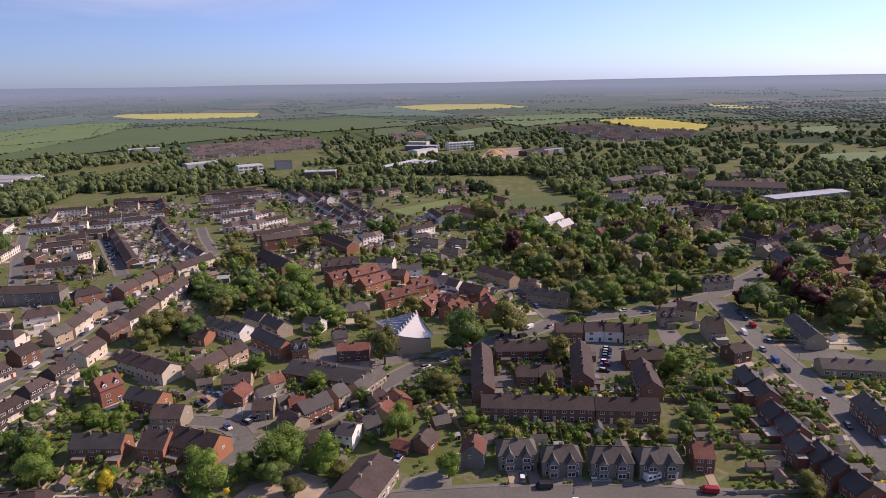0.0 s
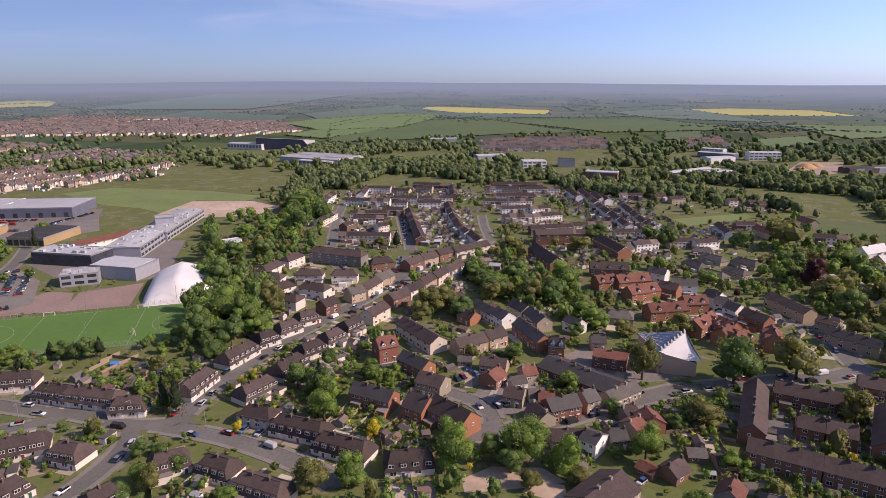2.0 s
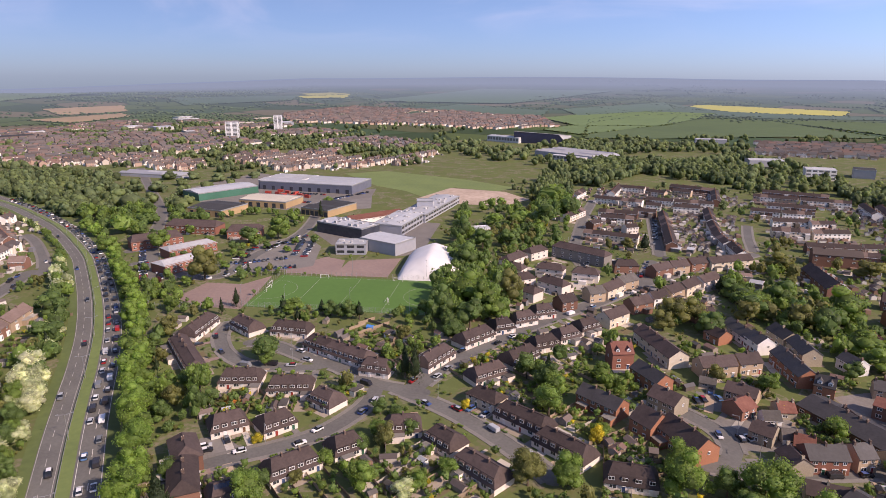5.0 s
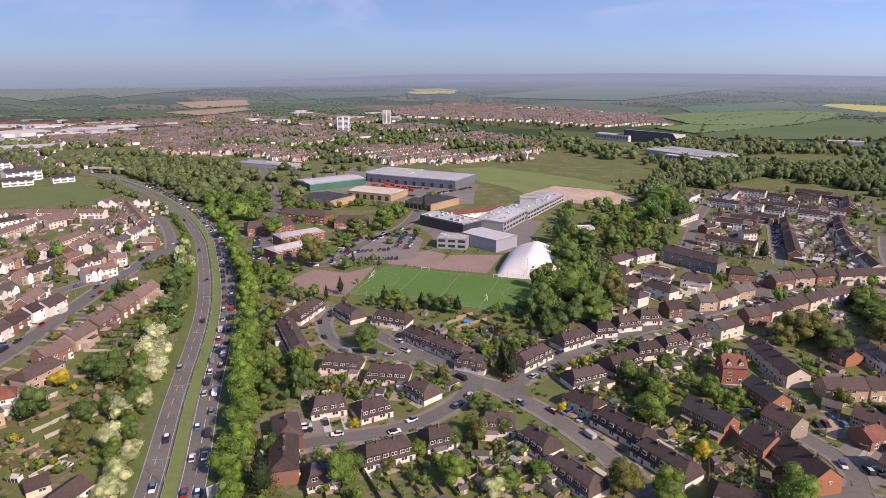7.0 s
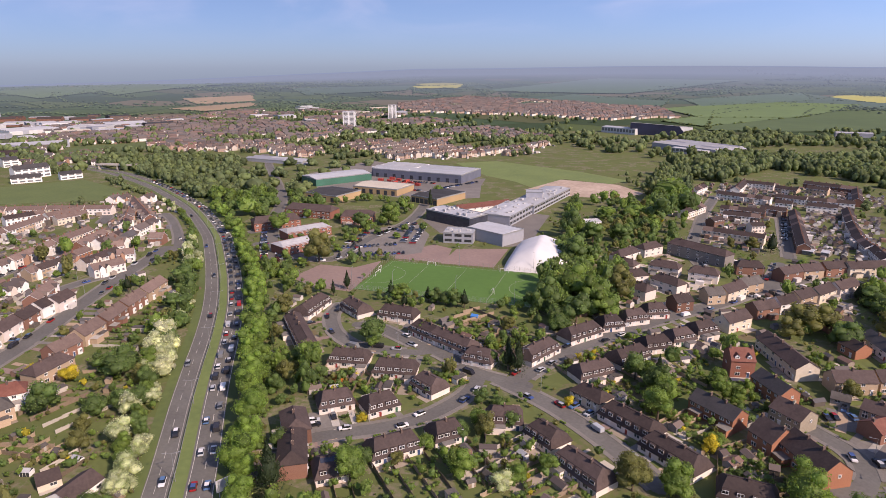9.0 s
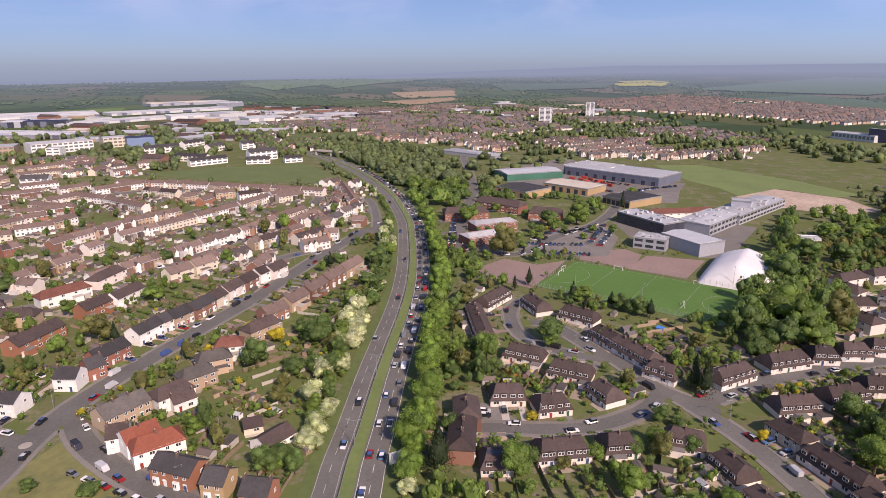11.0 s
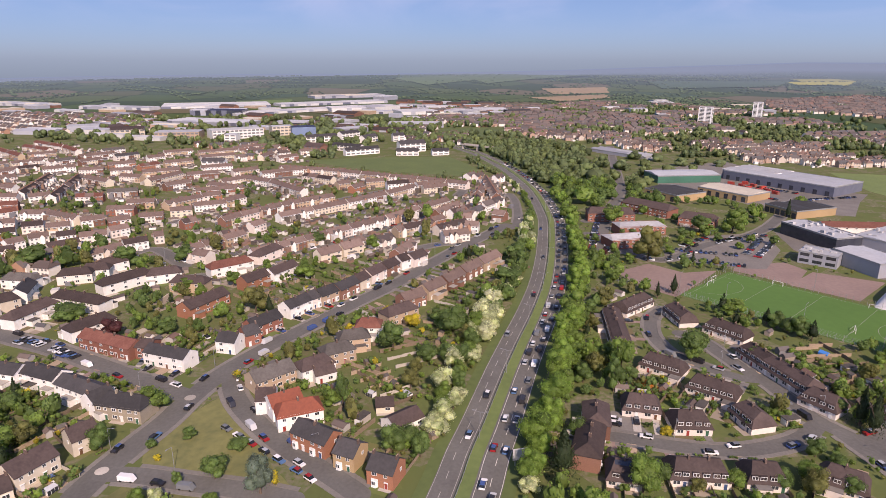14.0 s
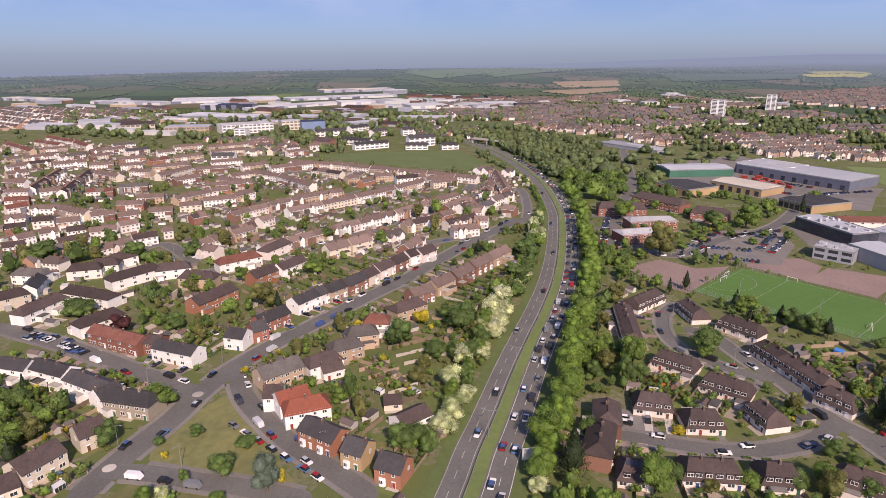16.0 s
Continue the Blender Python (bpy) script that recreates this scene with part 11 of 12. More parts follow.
for _k in (4, 13, 19, 30, 41, 55, 70, 92):
    if _k < len(CARRIAGE) - 1:
        (q, n), (q2, _n) = CARRIAGE[_k], CARRIAGE[_k + 1]
        w = q + n * (4.4 if _k % 2 else 7.4)
        car(w.x, w.y, math.degrees(math.atan2(q.y - q2.y, q.x - q2.x)), _r.choice(["hatch", "estate"]))
for name, width, line in ROADS:
    nor = normals(line)
    for i in range(2, len(line) - 2):
        if math.hypot(line[i].x, line[i].y) > 470:
            continue
        dirn = math.degrees(math.atan2(line[i + 1].y - line[i].y, line[i + 1].x - line[i].x))
        if i % 2 == 0 and _r.random() < (0.72 if math.hypot(line[i].x, line[i].y) < 320 else 0.55):
            side = _r.choice((-1, 1))
            w = line[i] + nor[i] * side * (width / 2 - 1.0)
            if all(min((w - q).length for q in ln) > wd / 2 + 1.5 for n2, wd, ln in ROADS if n2 != name):
                car(w.x, w.y, dirn + (180 if side > 0 else 0), _r.choice(["hatch", "hatch", "estate", "van"]))
        if i % 12 == 4:
            w = line[i] + nor[i] * (width / 2 + 1.4)
            if all(min((w - q).length for q in ln) > wd / 2 + 1 for n2, wd, ln in ROADS if n2 != name):
                lamp_post(w.x, w.y, dirn - 90, 7.0)


def parked(cx, cy, yaw, rows, cols, pitch=2.7, gap=7.0, fill=0.75):
    m = pose(cx, cy, 0, 0, 0, yaw)
    for i in range(rows):
        for j in range(cols):
            if _r.random() < fill:
                q = m @ Vector((j * pitch, i * gap, 0))
                car(q.x, q.y, yaw + 90 + _r.uniform(-3, 3), _r.choice(["hatch", "hatch", "estate"]))


def parked_line(x0, y0, x1, y1, fill=0.85):
    """Cars side by side along a line of bays."""
    L = math.hypot(x1 - x0, y1 - y0)
    yaw = math.degrees(math.atan2(y1 - y0, x1 - x0))
    n = int(L / 2.7)
    for k in range(n):
        if _r.random() < fill:
            car(x0 + (x1 - x0) * (k + 0.5) / n, y0 + (y1 - y0) * (k + 0.5) / n, yaw + _r.choice((90, -90)) + _r.uniform(-3, 3), _r.choice(["hatch", "hatch", "estate"]))


# ---- small things of the gardens ----
_g = random.Random(11)


def fence_run(x0, y0, x1, y1, h=1.7, mat="timber"):
    """One run of close-boarded fence: posts, boards and gravel board in one mesh."""
    L = math.hypot(x1 - x0, y1 - y0)
    n = max(1, int(L / 2))
    # one outline of boards between taller posts, given thickness
    line = [(0, 0)]
    for k in range(n + 1):
        u, top = L * k / n, h - 0.1 * ((k * 7) % 3)
        line += [(u - 0.07, h + 0.1), (u + 0.07, h + 0.1)]
        if k < n:
            line += [(u + 0.07, top), (L * (k + 1) / n - 0.07, top)]
    line.append((L, 0))
    s = Shape()
    a, b = [(u, -0.035, z) for u, z in line], [(u, 0.035, z) for u, z in line]
    s.face(a)
    s.face(b[::-1])
    for k in range(len(line) - 1):
        s.face([a[k], b[k], b[k + 1], a[k + 1]])
    s.weld()
    ob = tagged(new("garden_fence", s.mesh("garden_fence", [mat])), "weathered timber garden fence between plots" if mat == "timber" else "pale garden wall between plots", "fence", "garden fences")
    ob.matrix_basis = pose(x0, y0, 0, 0, 0, math.degrees(math.atan2(y1 - y0, x1 - x0)))


for _q in ((-227.5, -32.9, -210.9, -8.8), (-218, -24.8, -202.6, -9.4), (-165.3, -8.4, -173.4, -3.7), (-159.3, -8.4, -168, -1.8)):
    fence_run(*_q)


def shed(x, y, yaw):
    t = new("garden_shed")
    t.matrix_basis = pose(x, y, 0, 0, 0, yaw)
    tagged(t, "small timber garden shed with a felt roof", "shed", "sheds")
    part("wall", shared("shed_wall", lambda: gable_wall(2.6, 2.0, 1.8, 2.4, "timber")), t)
    part("roof", shared("shed_roof", lambda: profile_roof(2.6, [(-1.2, 1.7), (0, 2.45), (1.2, 1.7)], "roof_grey", thick=0.08)), t)
    part("door", shared("shed_door", lambda: Shape().box(-0.4, -0.05, 0, 0.4, 0.04, 1.7).mesh("door", ["concrete"])), t, at=pose(0.3, -1.0, 0))


def garage(x, y, yaw):
    t = new("garage")
    t.matrix_basis = pose(x, y, 0, 0, 0, yaw)
    tagged(t, "flat-roofed concrete garage with a white door", "garage", "garages")
    part("wall", shared("garage_wall", lambda: Shape().box(-1.4, -2.6, 0, 1.4, 2.6, 2.3).mesh("wall", ["concrete"])), t)
    part("roof", shared("garage_roof", lambda: Shape().box(-1.55, -2.75, 2.3, 1.55, 2.75, 2.45, 0, True).mesh("roof", ["roof_grey"])), t)
    part("door", shared("garage_door", lambda: Shape().box(-1.1, -2.66, 0.05, 1.1, -2.6, 2.05).mesh("door", ["white_frame"])), t)


HEDGES, GLASS_SPOTS = [], [(-199.8, -16, 55)]
PLOTS = Shape()


def plot(x, y, yaw, u0, u1, v0, v1, z):
    """One garden bed, lawn or terrace as a flat rectangle."""
    c, s_ = math.cos(radians(yaw)), math.sin(radians(yaw))
    q = [(u0, v0), (u1, v0), (u1, v1), (u0, v1)]
    if (u1 - u0) * (v1 - v0) < 0:
        q = q[::-1]
    PLOTS.face([(x + c * u - s_ * v, y + s_ * u + c * v, z) for u, v in q])


for _k, (x, y, yaw, L, D, n) in enumerate(HOUSE_SPOTS):
    c, s_ = math.cos(radians(yaw)), math.sin(radians(yaw))
    z = 0.008 + 0.0011 * (_k % 29)
    for side in (-1, 1):
        run = 0
        while run < 14 and free(x - s_ * side * (D / 2 + 4 + run), y + c * side * (D / 2 + 4 + run)):
            run += 2
        run += 3
        for i in range(n):
            u0, w = -L / 2 + L * i / n, L / n
            p = _g.uniform(1.5, 3.5)
            plot(x, y, yaw, u0 + 0.1, u0 + w - 0.1, side * D / 2, side * (D / 2 + p), z)
            if run > 6:
                cut = _g.uniform(0.5, 1.0) * run
                bed = _g.uniform(0.6, 1.6)
                plot(x, y, yaw, u0 + bed, u0 + w - 0.15, side * (D / 2 + p), side * (D / 2 + max(cut, p + 1)), z)
                plot(x, y, yaw, u0 + 0.1, u0 + bed, side * (D / 2 + p), side * (D / 2 + run), z)
                if cut < run - 1.5:
                    plot(x, y, yaw, u0 + bed, u0 + w - 0.15, side * (D / 2 + max(cut, p + 1)), side * (D / 2 + run), z)
for _k, (x, y, a, L, d) in enumerate(FAR_HOUSES):
    if math.hypot(x, y) < 1100:
        for side in (-1, 1):
            plot(x, y, math.degrees(a), -L / 2, -0.2, side * d / 2, side * (d / 2 + _g.uniform(3, 10)), 0.01 + 0.0011 * (_k % 29))
            plot(x, y, math.degrees(a), 0.2, L / 2, side * d / 2, side * (d / 2 + _g.uniform(3, 10)), 0.01 + 0.0011 * (_k % 29))
for _k, (x, y, z, L, d, h, a) in enumerate(TERRACES):
    for side in (-1, 1):
        p = _g.uniform(1.5, 4)
        plot(x, y, math.degrees(a), -L / 2 + 0.1, L / 2 - 0.1, side * d / 2, side * (d / 2 + p), 0.01 + 0.0011 * (_k % 29))
        plot(x, y, math.degrees(a), -L / 2 + 0.3, L / 2 - 0.3, side * (d / 2 + p), side * (d / 2 + p + _g.uniform(3, 8)), 0.01 + 0.0011 * (_k % 29))
tagged(new("garden_plots", PLOTS.mesh("garden_plots", ["plot"])), "small lawns, beds and terraces of the gardens", "gardens", kind="stuff")
for x, y, yaw, L, D, n in HOUSE_SPOTS:
    if math.hypot(x, y) > 250:
        continue
    c, s_ = math.cos(radians(yaw)), math.sin(radians(yaw))
    for side in (-1, 1):
        run = 0
        while run < 22:
            u, v = 0, side * (D / 2 + 6 + run)
            if not free(x - s_ * v, y + c * v):
                break
            run += 2
        run += 4
        if run < 7:
            continue
        for k in range(n + 1):
            u = -L / 2 + L * k / n
            a, b = side * (D / 2 + 0.3), side * (D / 2 + run)
            if _g.random() < 0.25:
                for q in range(int(run / 0.9)):
                    w = a + (b - a) * (q + 0.5) / int(run / 0.9)
                    HEDGES.append((x + c * u - s_ * w, y + s_ * u + c * w, _g.uniform(1.5, 2.2)))
            else:
                fence_run(x + c * u - s_ * a, y + s_ * u + c * a, x + c * u - s_ * b, y + s_ * u + c * b, _g.uniform(1.3, 1.8), _g.choice(("timber", "timber", "timber", "timber", "timber", "concrete")))
            if k < n:
                v = side * (D / 2 + run - 2)
                u2 = u + L / n * _g.uniform(0.3, 0.7)
                q = (x + c * u2 - s_ * v, y + s_ * u2 + c * v)
                pick = _g.random()
                if pick < 0.3:
                    shed(*q, yaw + _g.choice((0, 90)))
                elif pick < 0.4:
                    garage(*q, yaw)
                for _k in range(13):
                    w = side * (D / 2 + _g.uniform(1.5, run))
                    u3 = u + L / n * _g.choice((0.12, 0.88, _g.random()))
                    SHRUBS.append((x + c * u3 - s_ * w, y + s_ * u3 + c * w))

# long narrow gardens with their fences, lawns, beds, sheds and glass
for x0, y0, x1, y1, d0, d1 in GARDENS:
    L = math.hypot(x1 - x0, y1 - y0)
    c, s_ = (x1 - x0) / L, (y1 - y0) / L
    yaw = math.degrees(math.atan2(y1 - y0, x1 - x0))
    n = max(1, round(L / 7.5))
    at = lambda u, v: (x0 + c * u - s_ * v, y0 + s_ * u + c * v)
    for k in range(n + 1):
        u = L * k / n
        if _g.random() < 0.75:
            fence_run(*at(u, d0), *at(u, d1), _g.uniform(1.3, 1.8), _g.choice(("timber", "timber", "timber", "timber", "concrete")))
        else:
            for q in range(int((d1 - d0) / 1.1)):
                HEDGES.append((*at(u, d0 + q * 1.1), _g.uniform(1.4, 2.2)))
        if k == n:
            break
        w, v, z = L / n, d0, 0.03 + 0.0011 * (k % 9)
        while v < d1 - 2:
            e = min(d1, v + _g.uniform(2.5, 8))
            split = u + w * _g.uniform(0.3, 0.8)
            plot(x0, y0, yaw, u + 0.15, split, v, e, z)
            plot(x0, y0, yaw, split, u + w - 0.15, v, e, z)
            v = e
        pick = _g.random()
        spot = at(u + w * _g.uniform(0.3, 0.7), d1 - _g.uniform(1.6, 5))
        if pick < 0.5:
            shed(*spot, yaw + _g.choice((0, 90)))
        elif pick < 0.68:
            garage(*spot, yaw)
        elif pick < 0.8:
            GLASS_SPOTS.append((*spot, yaw))
        for _k in range(9):
            SHRUBS.append(at(u + w * _g.choice((0.1, 0.9, _g.random())), _g.uniform(d0 + 1, d1)))

# fences of the long gardens towards the pitch
fence_run(-232.1, 146.7, -234.3, 162.6, 1.6)
fence_run(-225.9, 148.2, -227.2, 171.5, 1.6)
fence_run(-218.7, 156.1, -219.9, 173.3, 1.6)
fence_run(-238.7, 165.2, -214.7, 169.7, 1.6)
fence_run(-208.3, 160.6, -196.8, 168.2, 1.6)
fence_run(-235.8, 159.6, -236.5, 169.7, 1.6)

# pale drives from the houses to the street
for x, y, yaw, L, D, n in HOUSE_SPOTS:
    if math.hypot(x, y) > 330:
        continue
    c, s_ = math.cos(radians(yaw)), math.sin(radians(yaw))
    best = None
    for nm, wd, ln in ROADS:
        for q in ln:
            d = math.hypot(q.x - x, q.y - y) - wd / 2
            if best is None or d < best[0]:
                best = (d, q, wd)
    if best[0] > 26 or best[0] < D / 2:
        continue
    side = 1 if (best[1].x - x) * -s_ + (best[1].y - y) * c > 0 else -1
    reach = abs((best[1].x - x) * -s_ + (best[1].y - y) * c) - best[2] / 2 + 0.2
    if reach < D / 2 + 1:
        continue
    for k in range(n):
        if reach > D / 2 + 3 and _g.random() < 0.65:
            for q in range(int(L / n * 0.5 / 0.9)):
                u, v = -L / 2 + L * k / n + 0.4 + q * 0.9, side * (reach - 1.2)
                HEDGES.append((x + c * u - s_ * v, y + s_ * u + c * v, _g.uniform(0.8, 1.3)))
        if _g.random() < 0.75:
            u = -L / 2 + L * (k + 0.72) / n
            w = _g.uniform(1.0, 1.9)
            d = Shape()
            d.face([(x + c * (u + e) - s_ * v * side, y + s_ * (u + e) + c * v * side, 0.125 + 0.001 * (k % 5)) for e, v in ((-w, D / 2 + 0.1), (w, D / 2 + 0.1), (w, reach), (-w, reach))][::side])
            tagged(new("driveway", d.mesh("driveway", [_g.choice(("concrete", "asphalt_pale", "brick_pale", "court_pink"))])), "paved front drive beside the house", "driveway", kind="structure")
            if _g.random() < 0.45 and reach - D / 2 > 5.5:
                v = side * (D / 2 + 3)
                car(x + c * u - s_ * v, y + s_ * u + c * v, yaw + 90 * side, _g.choice(("hatch", "estate")))

parked_line(-554.4, 272.8, -515.3, 297.6)
parked_line(-515.3, 319.4, -526.7, 372)
parked_line(-570.6, 306.2, -541.6, 328.9)
parked_line(-391.9, 109.5, -441, 124.6)
parked_line(-368.7, 112.3, -399.9, 121.5)
parked_line(-359, 146.4, -339.7, 184.7)
parked_line(-372.8, 155.2, -360.9, 189.9)
parked_line(-380.9, 162.6, -401.4, 188.7)
parked_line(-392.6, 191, -398.1, 209.4)
parked_line(-362.6, 195, -406.2, 228.8)
parked_line(-354.7, 197.4, -392.2, 228.5)
parked_line(-373.7, 104.1, -410.8, 116.9)
parked_line(-178.6, 63.6, -183.9, 65.2)
parked_line(-247.1, -90.4, -251.6, -86.9)
parked(-458, 172, 100, 1, 6)
parked(78, 212, 90, 1, 6)
parked(35, 208, 0, 1, 3)
parked_line(-248.1, -165.4, -230.0, -133.3, 0.85)
for _k, _sort in enumerate(("hatch", "estate", "hatch", "hatch", "estate", "hatch", "hatch")):
    _q = (_k + 0.5 + _r.uniform(-0.12, 0.12)) / 7
    car(-181.5 + 30 * _q, -62.5 + 36.5 * _q, 50.5 + _r.uniform(-3, 3) + 180 * (_k % 2), _sort)
parked_line(62, 230, 70, 256, 0.5)
parked_line(28, 222, 62, 217.5, 0.35)
parked_line(-72, 196, -66, 205, 0.8)
parked_line(-94, 209, -88, 219, 0.9)
parked_line(-265.5, 475.6, -228.7, 414.1, 0.6)
parked(-187, 55, 80, 1, 3)



def container(x, y, yaw):
    """A steel box with ribbed sides and end doors."""
    t = tagged(new("storage_container"), "red steel storage container in the depot yard", "container", "containers")
    t.matrix_basis = pose(x, y, 0.05, 0, 0, yaw)

    def body():
        # one folded steel wall round the box, in and out along the sides
        s, rim = Shape(), []
        for e in (-1, 1):
            for k in range(9):
                u, out = -3 + k * 0.75, 1.2 + 0.06 * (k % 2)
                rim += [(e * -u, e * out), (e * -(u + (0.75 if k == 8 else 0.0)), e * (1.26 - 0.06 * (k % 2)))] if k < 8 else [(e * -u, e * 1.2)]
        for p, q in zip(rim, rim[1:] + rim[:1]):
            s.face([(*p, 0), (*q, 0), (*q, 2.6), (*p, 2.6)])
        s.face([(*p, 2.6) for p in rim])
        s.weld()
        return s.mesh("body", ["paint_red"])
    part("body", shared("container_body", body), t)
    part("door", shared("container_door", lambda: Shape().box(3.0, -1.1, 0.1, 3.06, 1.1, 2.5).mesh("door", ["roof_red"])), t)


spread("paint_red", [(0.42, 0.06, 0.04)], rough=0.5)
for _k in range(10):
    container(-588 + (_k % 5) * 11.5 + _g.uniform(-1, 1), 292 + (_k % 8) * 2.4 + (_k // 8) * 16 + _g.uniform(-2, 2), _g.choice((20, 35, 110)))

# small outbuildings behind the nearer houses, too many to count
_out = []
for x, y, yaw, L, D, n in HOUSE_SPOTS:
    if math.hypot(x, y) < 360:
        for _k in range(4):
            u, v = _g.uniform(-L / 2 - 2, L / 2 + 2), _g.choice((-1, 1)) * (D / 2 + _g.uniform(4, 13))
            px, py = x + math.cos(radians(yaw)) * u - math.sin(radians(yaw)) * v, y + math.sin(radians(yaw)) * u + math.cos(radians(yaw)) * v
            if free(px, py) and free(px + 2, py) and free(px - 2, py) and free(px, py + 2) and free(px, py - 2):
                _out.append((px, py, 0, _g.uniform(2.4, 5.5), _g.uniform(2, 3.6), _g.uniform(2.2, 3.4), radians(yaw) + _g.choice((0, math.pi / 2))))
                claim(px, py, 1)
for x, y, z, L, D, h, a in TERRACES:
    if (y > 330 and x < 60) or (x < -350 and y < 70):
        for v in (-1, 1, -1.6, 1.6, -2.2, 2.2):
            u, v = _g.uniform(-L / 2, L / 2), v * (D / 2 + _g.uniform(4, 9))
            px, py = x + math.cos(a) * u - math.sin(a) * v, y + math.sin(a) * u + math.cos(a) * v
            if _g.random() < 0.75 and free(px, py) and free(px + 2, py) and free(px - 2, py):
                _out.append((px, py, 0, _g.uniform(2.4, 5), _g.uniform(2, 3.6), _g.uniform(2.2, 3.2), a))
                claim(px, py, 1)
_a, _b = [(-.5, -.5, 0), (.5, -.5, 0), (.5, .5, 0), (-.5, .5, 0), (-.5, -.5, .7), (.5, -.5, .7), (.5, .5, .7), (-.5, .5, .7), (-.5, 0, .97), (.5, 0, .97)], [(-.54, -.58, .66), (.54, -.58, .66), (.54, .58, .66), (-.54, .58, .66), (-.54, 0, 1), (.54, 0, 1)]
scatter_mesh("outbuildings", "timber and brick outbuildings at the ends of the gardens", "outbuildings", _a, [(0, 1, 5, 4), (1, 2, 6, 5), (2, 3, 7, 6), (3, 0, 4, 7), (5, 6, 9, 9), (7, 4, 8, 8)], _out, "far_clutter")
scatter_mesh("outbuilding_roofs", "felt and tile roofs of the outbuildings", "roofs", _b, [(0, 1, 5, 4), (2, 3, 4, 5)], _out, "far_roof")

# self-sown and garden trees in the gaps
tries = 0
_count = 0
while _count < 1050 and tries < 50000:
    tries += 1
    a, r = _g.uniform(-2.35, 0.75), 120 + 300 * math.sqrt(_g.random())
    x, y = math.sin(a) * r, math.cos(a) * r
    if noise.noise(Vector((x, y, 0)) * 0.02) < -0.05 or not (free(x, y) and free(x + 3, y) and free(x - 3, y) and free(x, y + 3) and free(x, y - 3)):
        continue
    h = _g.choice((3.5, 4.5, 5.5, 6.5, 8.5)) * _g.uniform(0.85, 1.15)
    MID_TREES[_g.choice(("dark", "fresh", "fresh", "olive", "dark", "olive", "fresh", "copper" if _g.random() < 0.3 else "dark", "conifer" if _g.random() < 0.4 else "fresh"))].append((x, y, h, h * _g.uniform(0.7, 1.0)))
    claim(x, y, 1)
    _count += 1

for _a0, _a1, _r0, _r1, _most in ((-0.75, 0.72, 400, 720, 900), (-2.3, -1.25, 400, 720, 170)):
    _count = tries = 0
    while _count < _most and tries < 20000:
        tries += 1
        a, r = _g.uniform(_a0, _a1), _g.uniform(_r0, _r1)
        x, y = math.sin(a) * r, math.cos(a) * r
        if not (free(x, y) and free(x + 3, y) and free(x - 3, y) and free(x, y + 3) and free(x, y - 3)):
            continue
        h = _g.choice((2.6, 3.5, 4.5, 6, 8.5)) * _g.uniform(0.85, 1.15)
        (FAR_TREES.append if r > 600 else MID_TREES[_g.choice(("dark", "olive", "dark", "olive", "fresh"))].append)((x, y, h, h * _g.uniform(0.75, 1.05)))
        claim(x, y, 1)
        _count += 1

# shrubs in gardens and verges
tries = 0
while len(SHRUBS) < 7400 and tries < 60000:
    tries += 1
    a, r = _g.uniform(-2.3, 0.75), 125 + (150 if tries % 3 else 380) * math.sqrt(_g.random())
    x, y = math.sin(a) * r, math.cos(a) * r
    if free(x, y):
        SHRUBS.append((x, y))
for _k in range(1500):
    x, y = _g.uniform(-130, 40), _g.uniform(175, 330)
    if free(x, y):
        SHRUBS.append((x, y))
spots = {"leaf_dark": [], "leaf_fresh": [], "leaf_olive": [], "leaf_gold": []}
for x, y in SHRUBS:
    h = _g.choice((0.8, 1.2, 1.8, 2.4, 3.2, 4.5)) * _g.uniform(0.7, 1.2)
    w = h * _g.uniform(0.8, 1.5) if h < 3 else h * _g.uniform(0.6, 0.9)
    k = "leaf_gold" if _g.random() < 0.03 else _g.choice(("leaf_dark", "leaf_dark", "leaf_fresh", "leaf_fresh", "leaf_olive"))
    spots[k].append((x, y, -0.05 * h, w, w, h, _g.uniform(0, 6.3)))
for x, y, h in HEDGES:
    spots["leaf_dark" if int(x / 9) % 3 else "leaf_fresh"].append((x, y, -0.1, 1.5, 1.5, h, _g.uniform(0, 6.3)))
_v, _f = leaf_cloud(21, 22, 5, 0.92, 0.085)
_cv, _cf = core_blob(15, False, 1)
for k, sp in spots.items():
    scatter_mesh("shrub_masses", "shaded inner masses of the garden shrubs", "shrubs", _cv, _cf, [(*q[:3], q[3] * 1.15, q[4] * 1.15, q[5] * 1.05, q[6]) for q in sp], k)
    scatter_mesh("shrubs", "mixed leafy garden shrubs and hedging", "shrubs", _v, _f, sp, k)



def mini_roundabout(x, y):
    """A low painted dome where the streets meet."""
    s = Shape()
    ring = [[(math.cos(a) * r, math.sin(a) * r, z) for a in np.linspace(0, math.tau, 25)[:-1]] for r, z in ((1.9, 0.1), (1.5, 0.15), (0.6, 0.19))]
    for p, q in zip(ring, ring[1:]):
        for k in range(24):
            s.face([p[k], p[(k + 1) % 24], q[(k + 1) % 24], q[k]])
    s.face(ring[-1])
    ob = tagged(new("mini_roundabout", s.mesh("mini_roundabout", ["concrete"])), "worn pale painted mini roundabout in the tarmac", "roundabout", kind="structure")
    ob.matrix_basis = pose(x, y, 0)


mini_roundabout(-158.9, -88.8)
mini_roundabout(-199.3, -78.5)


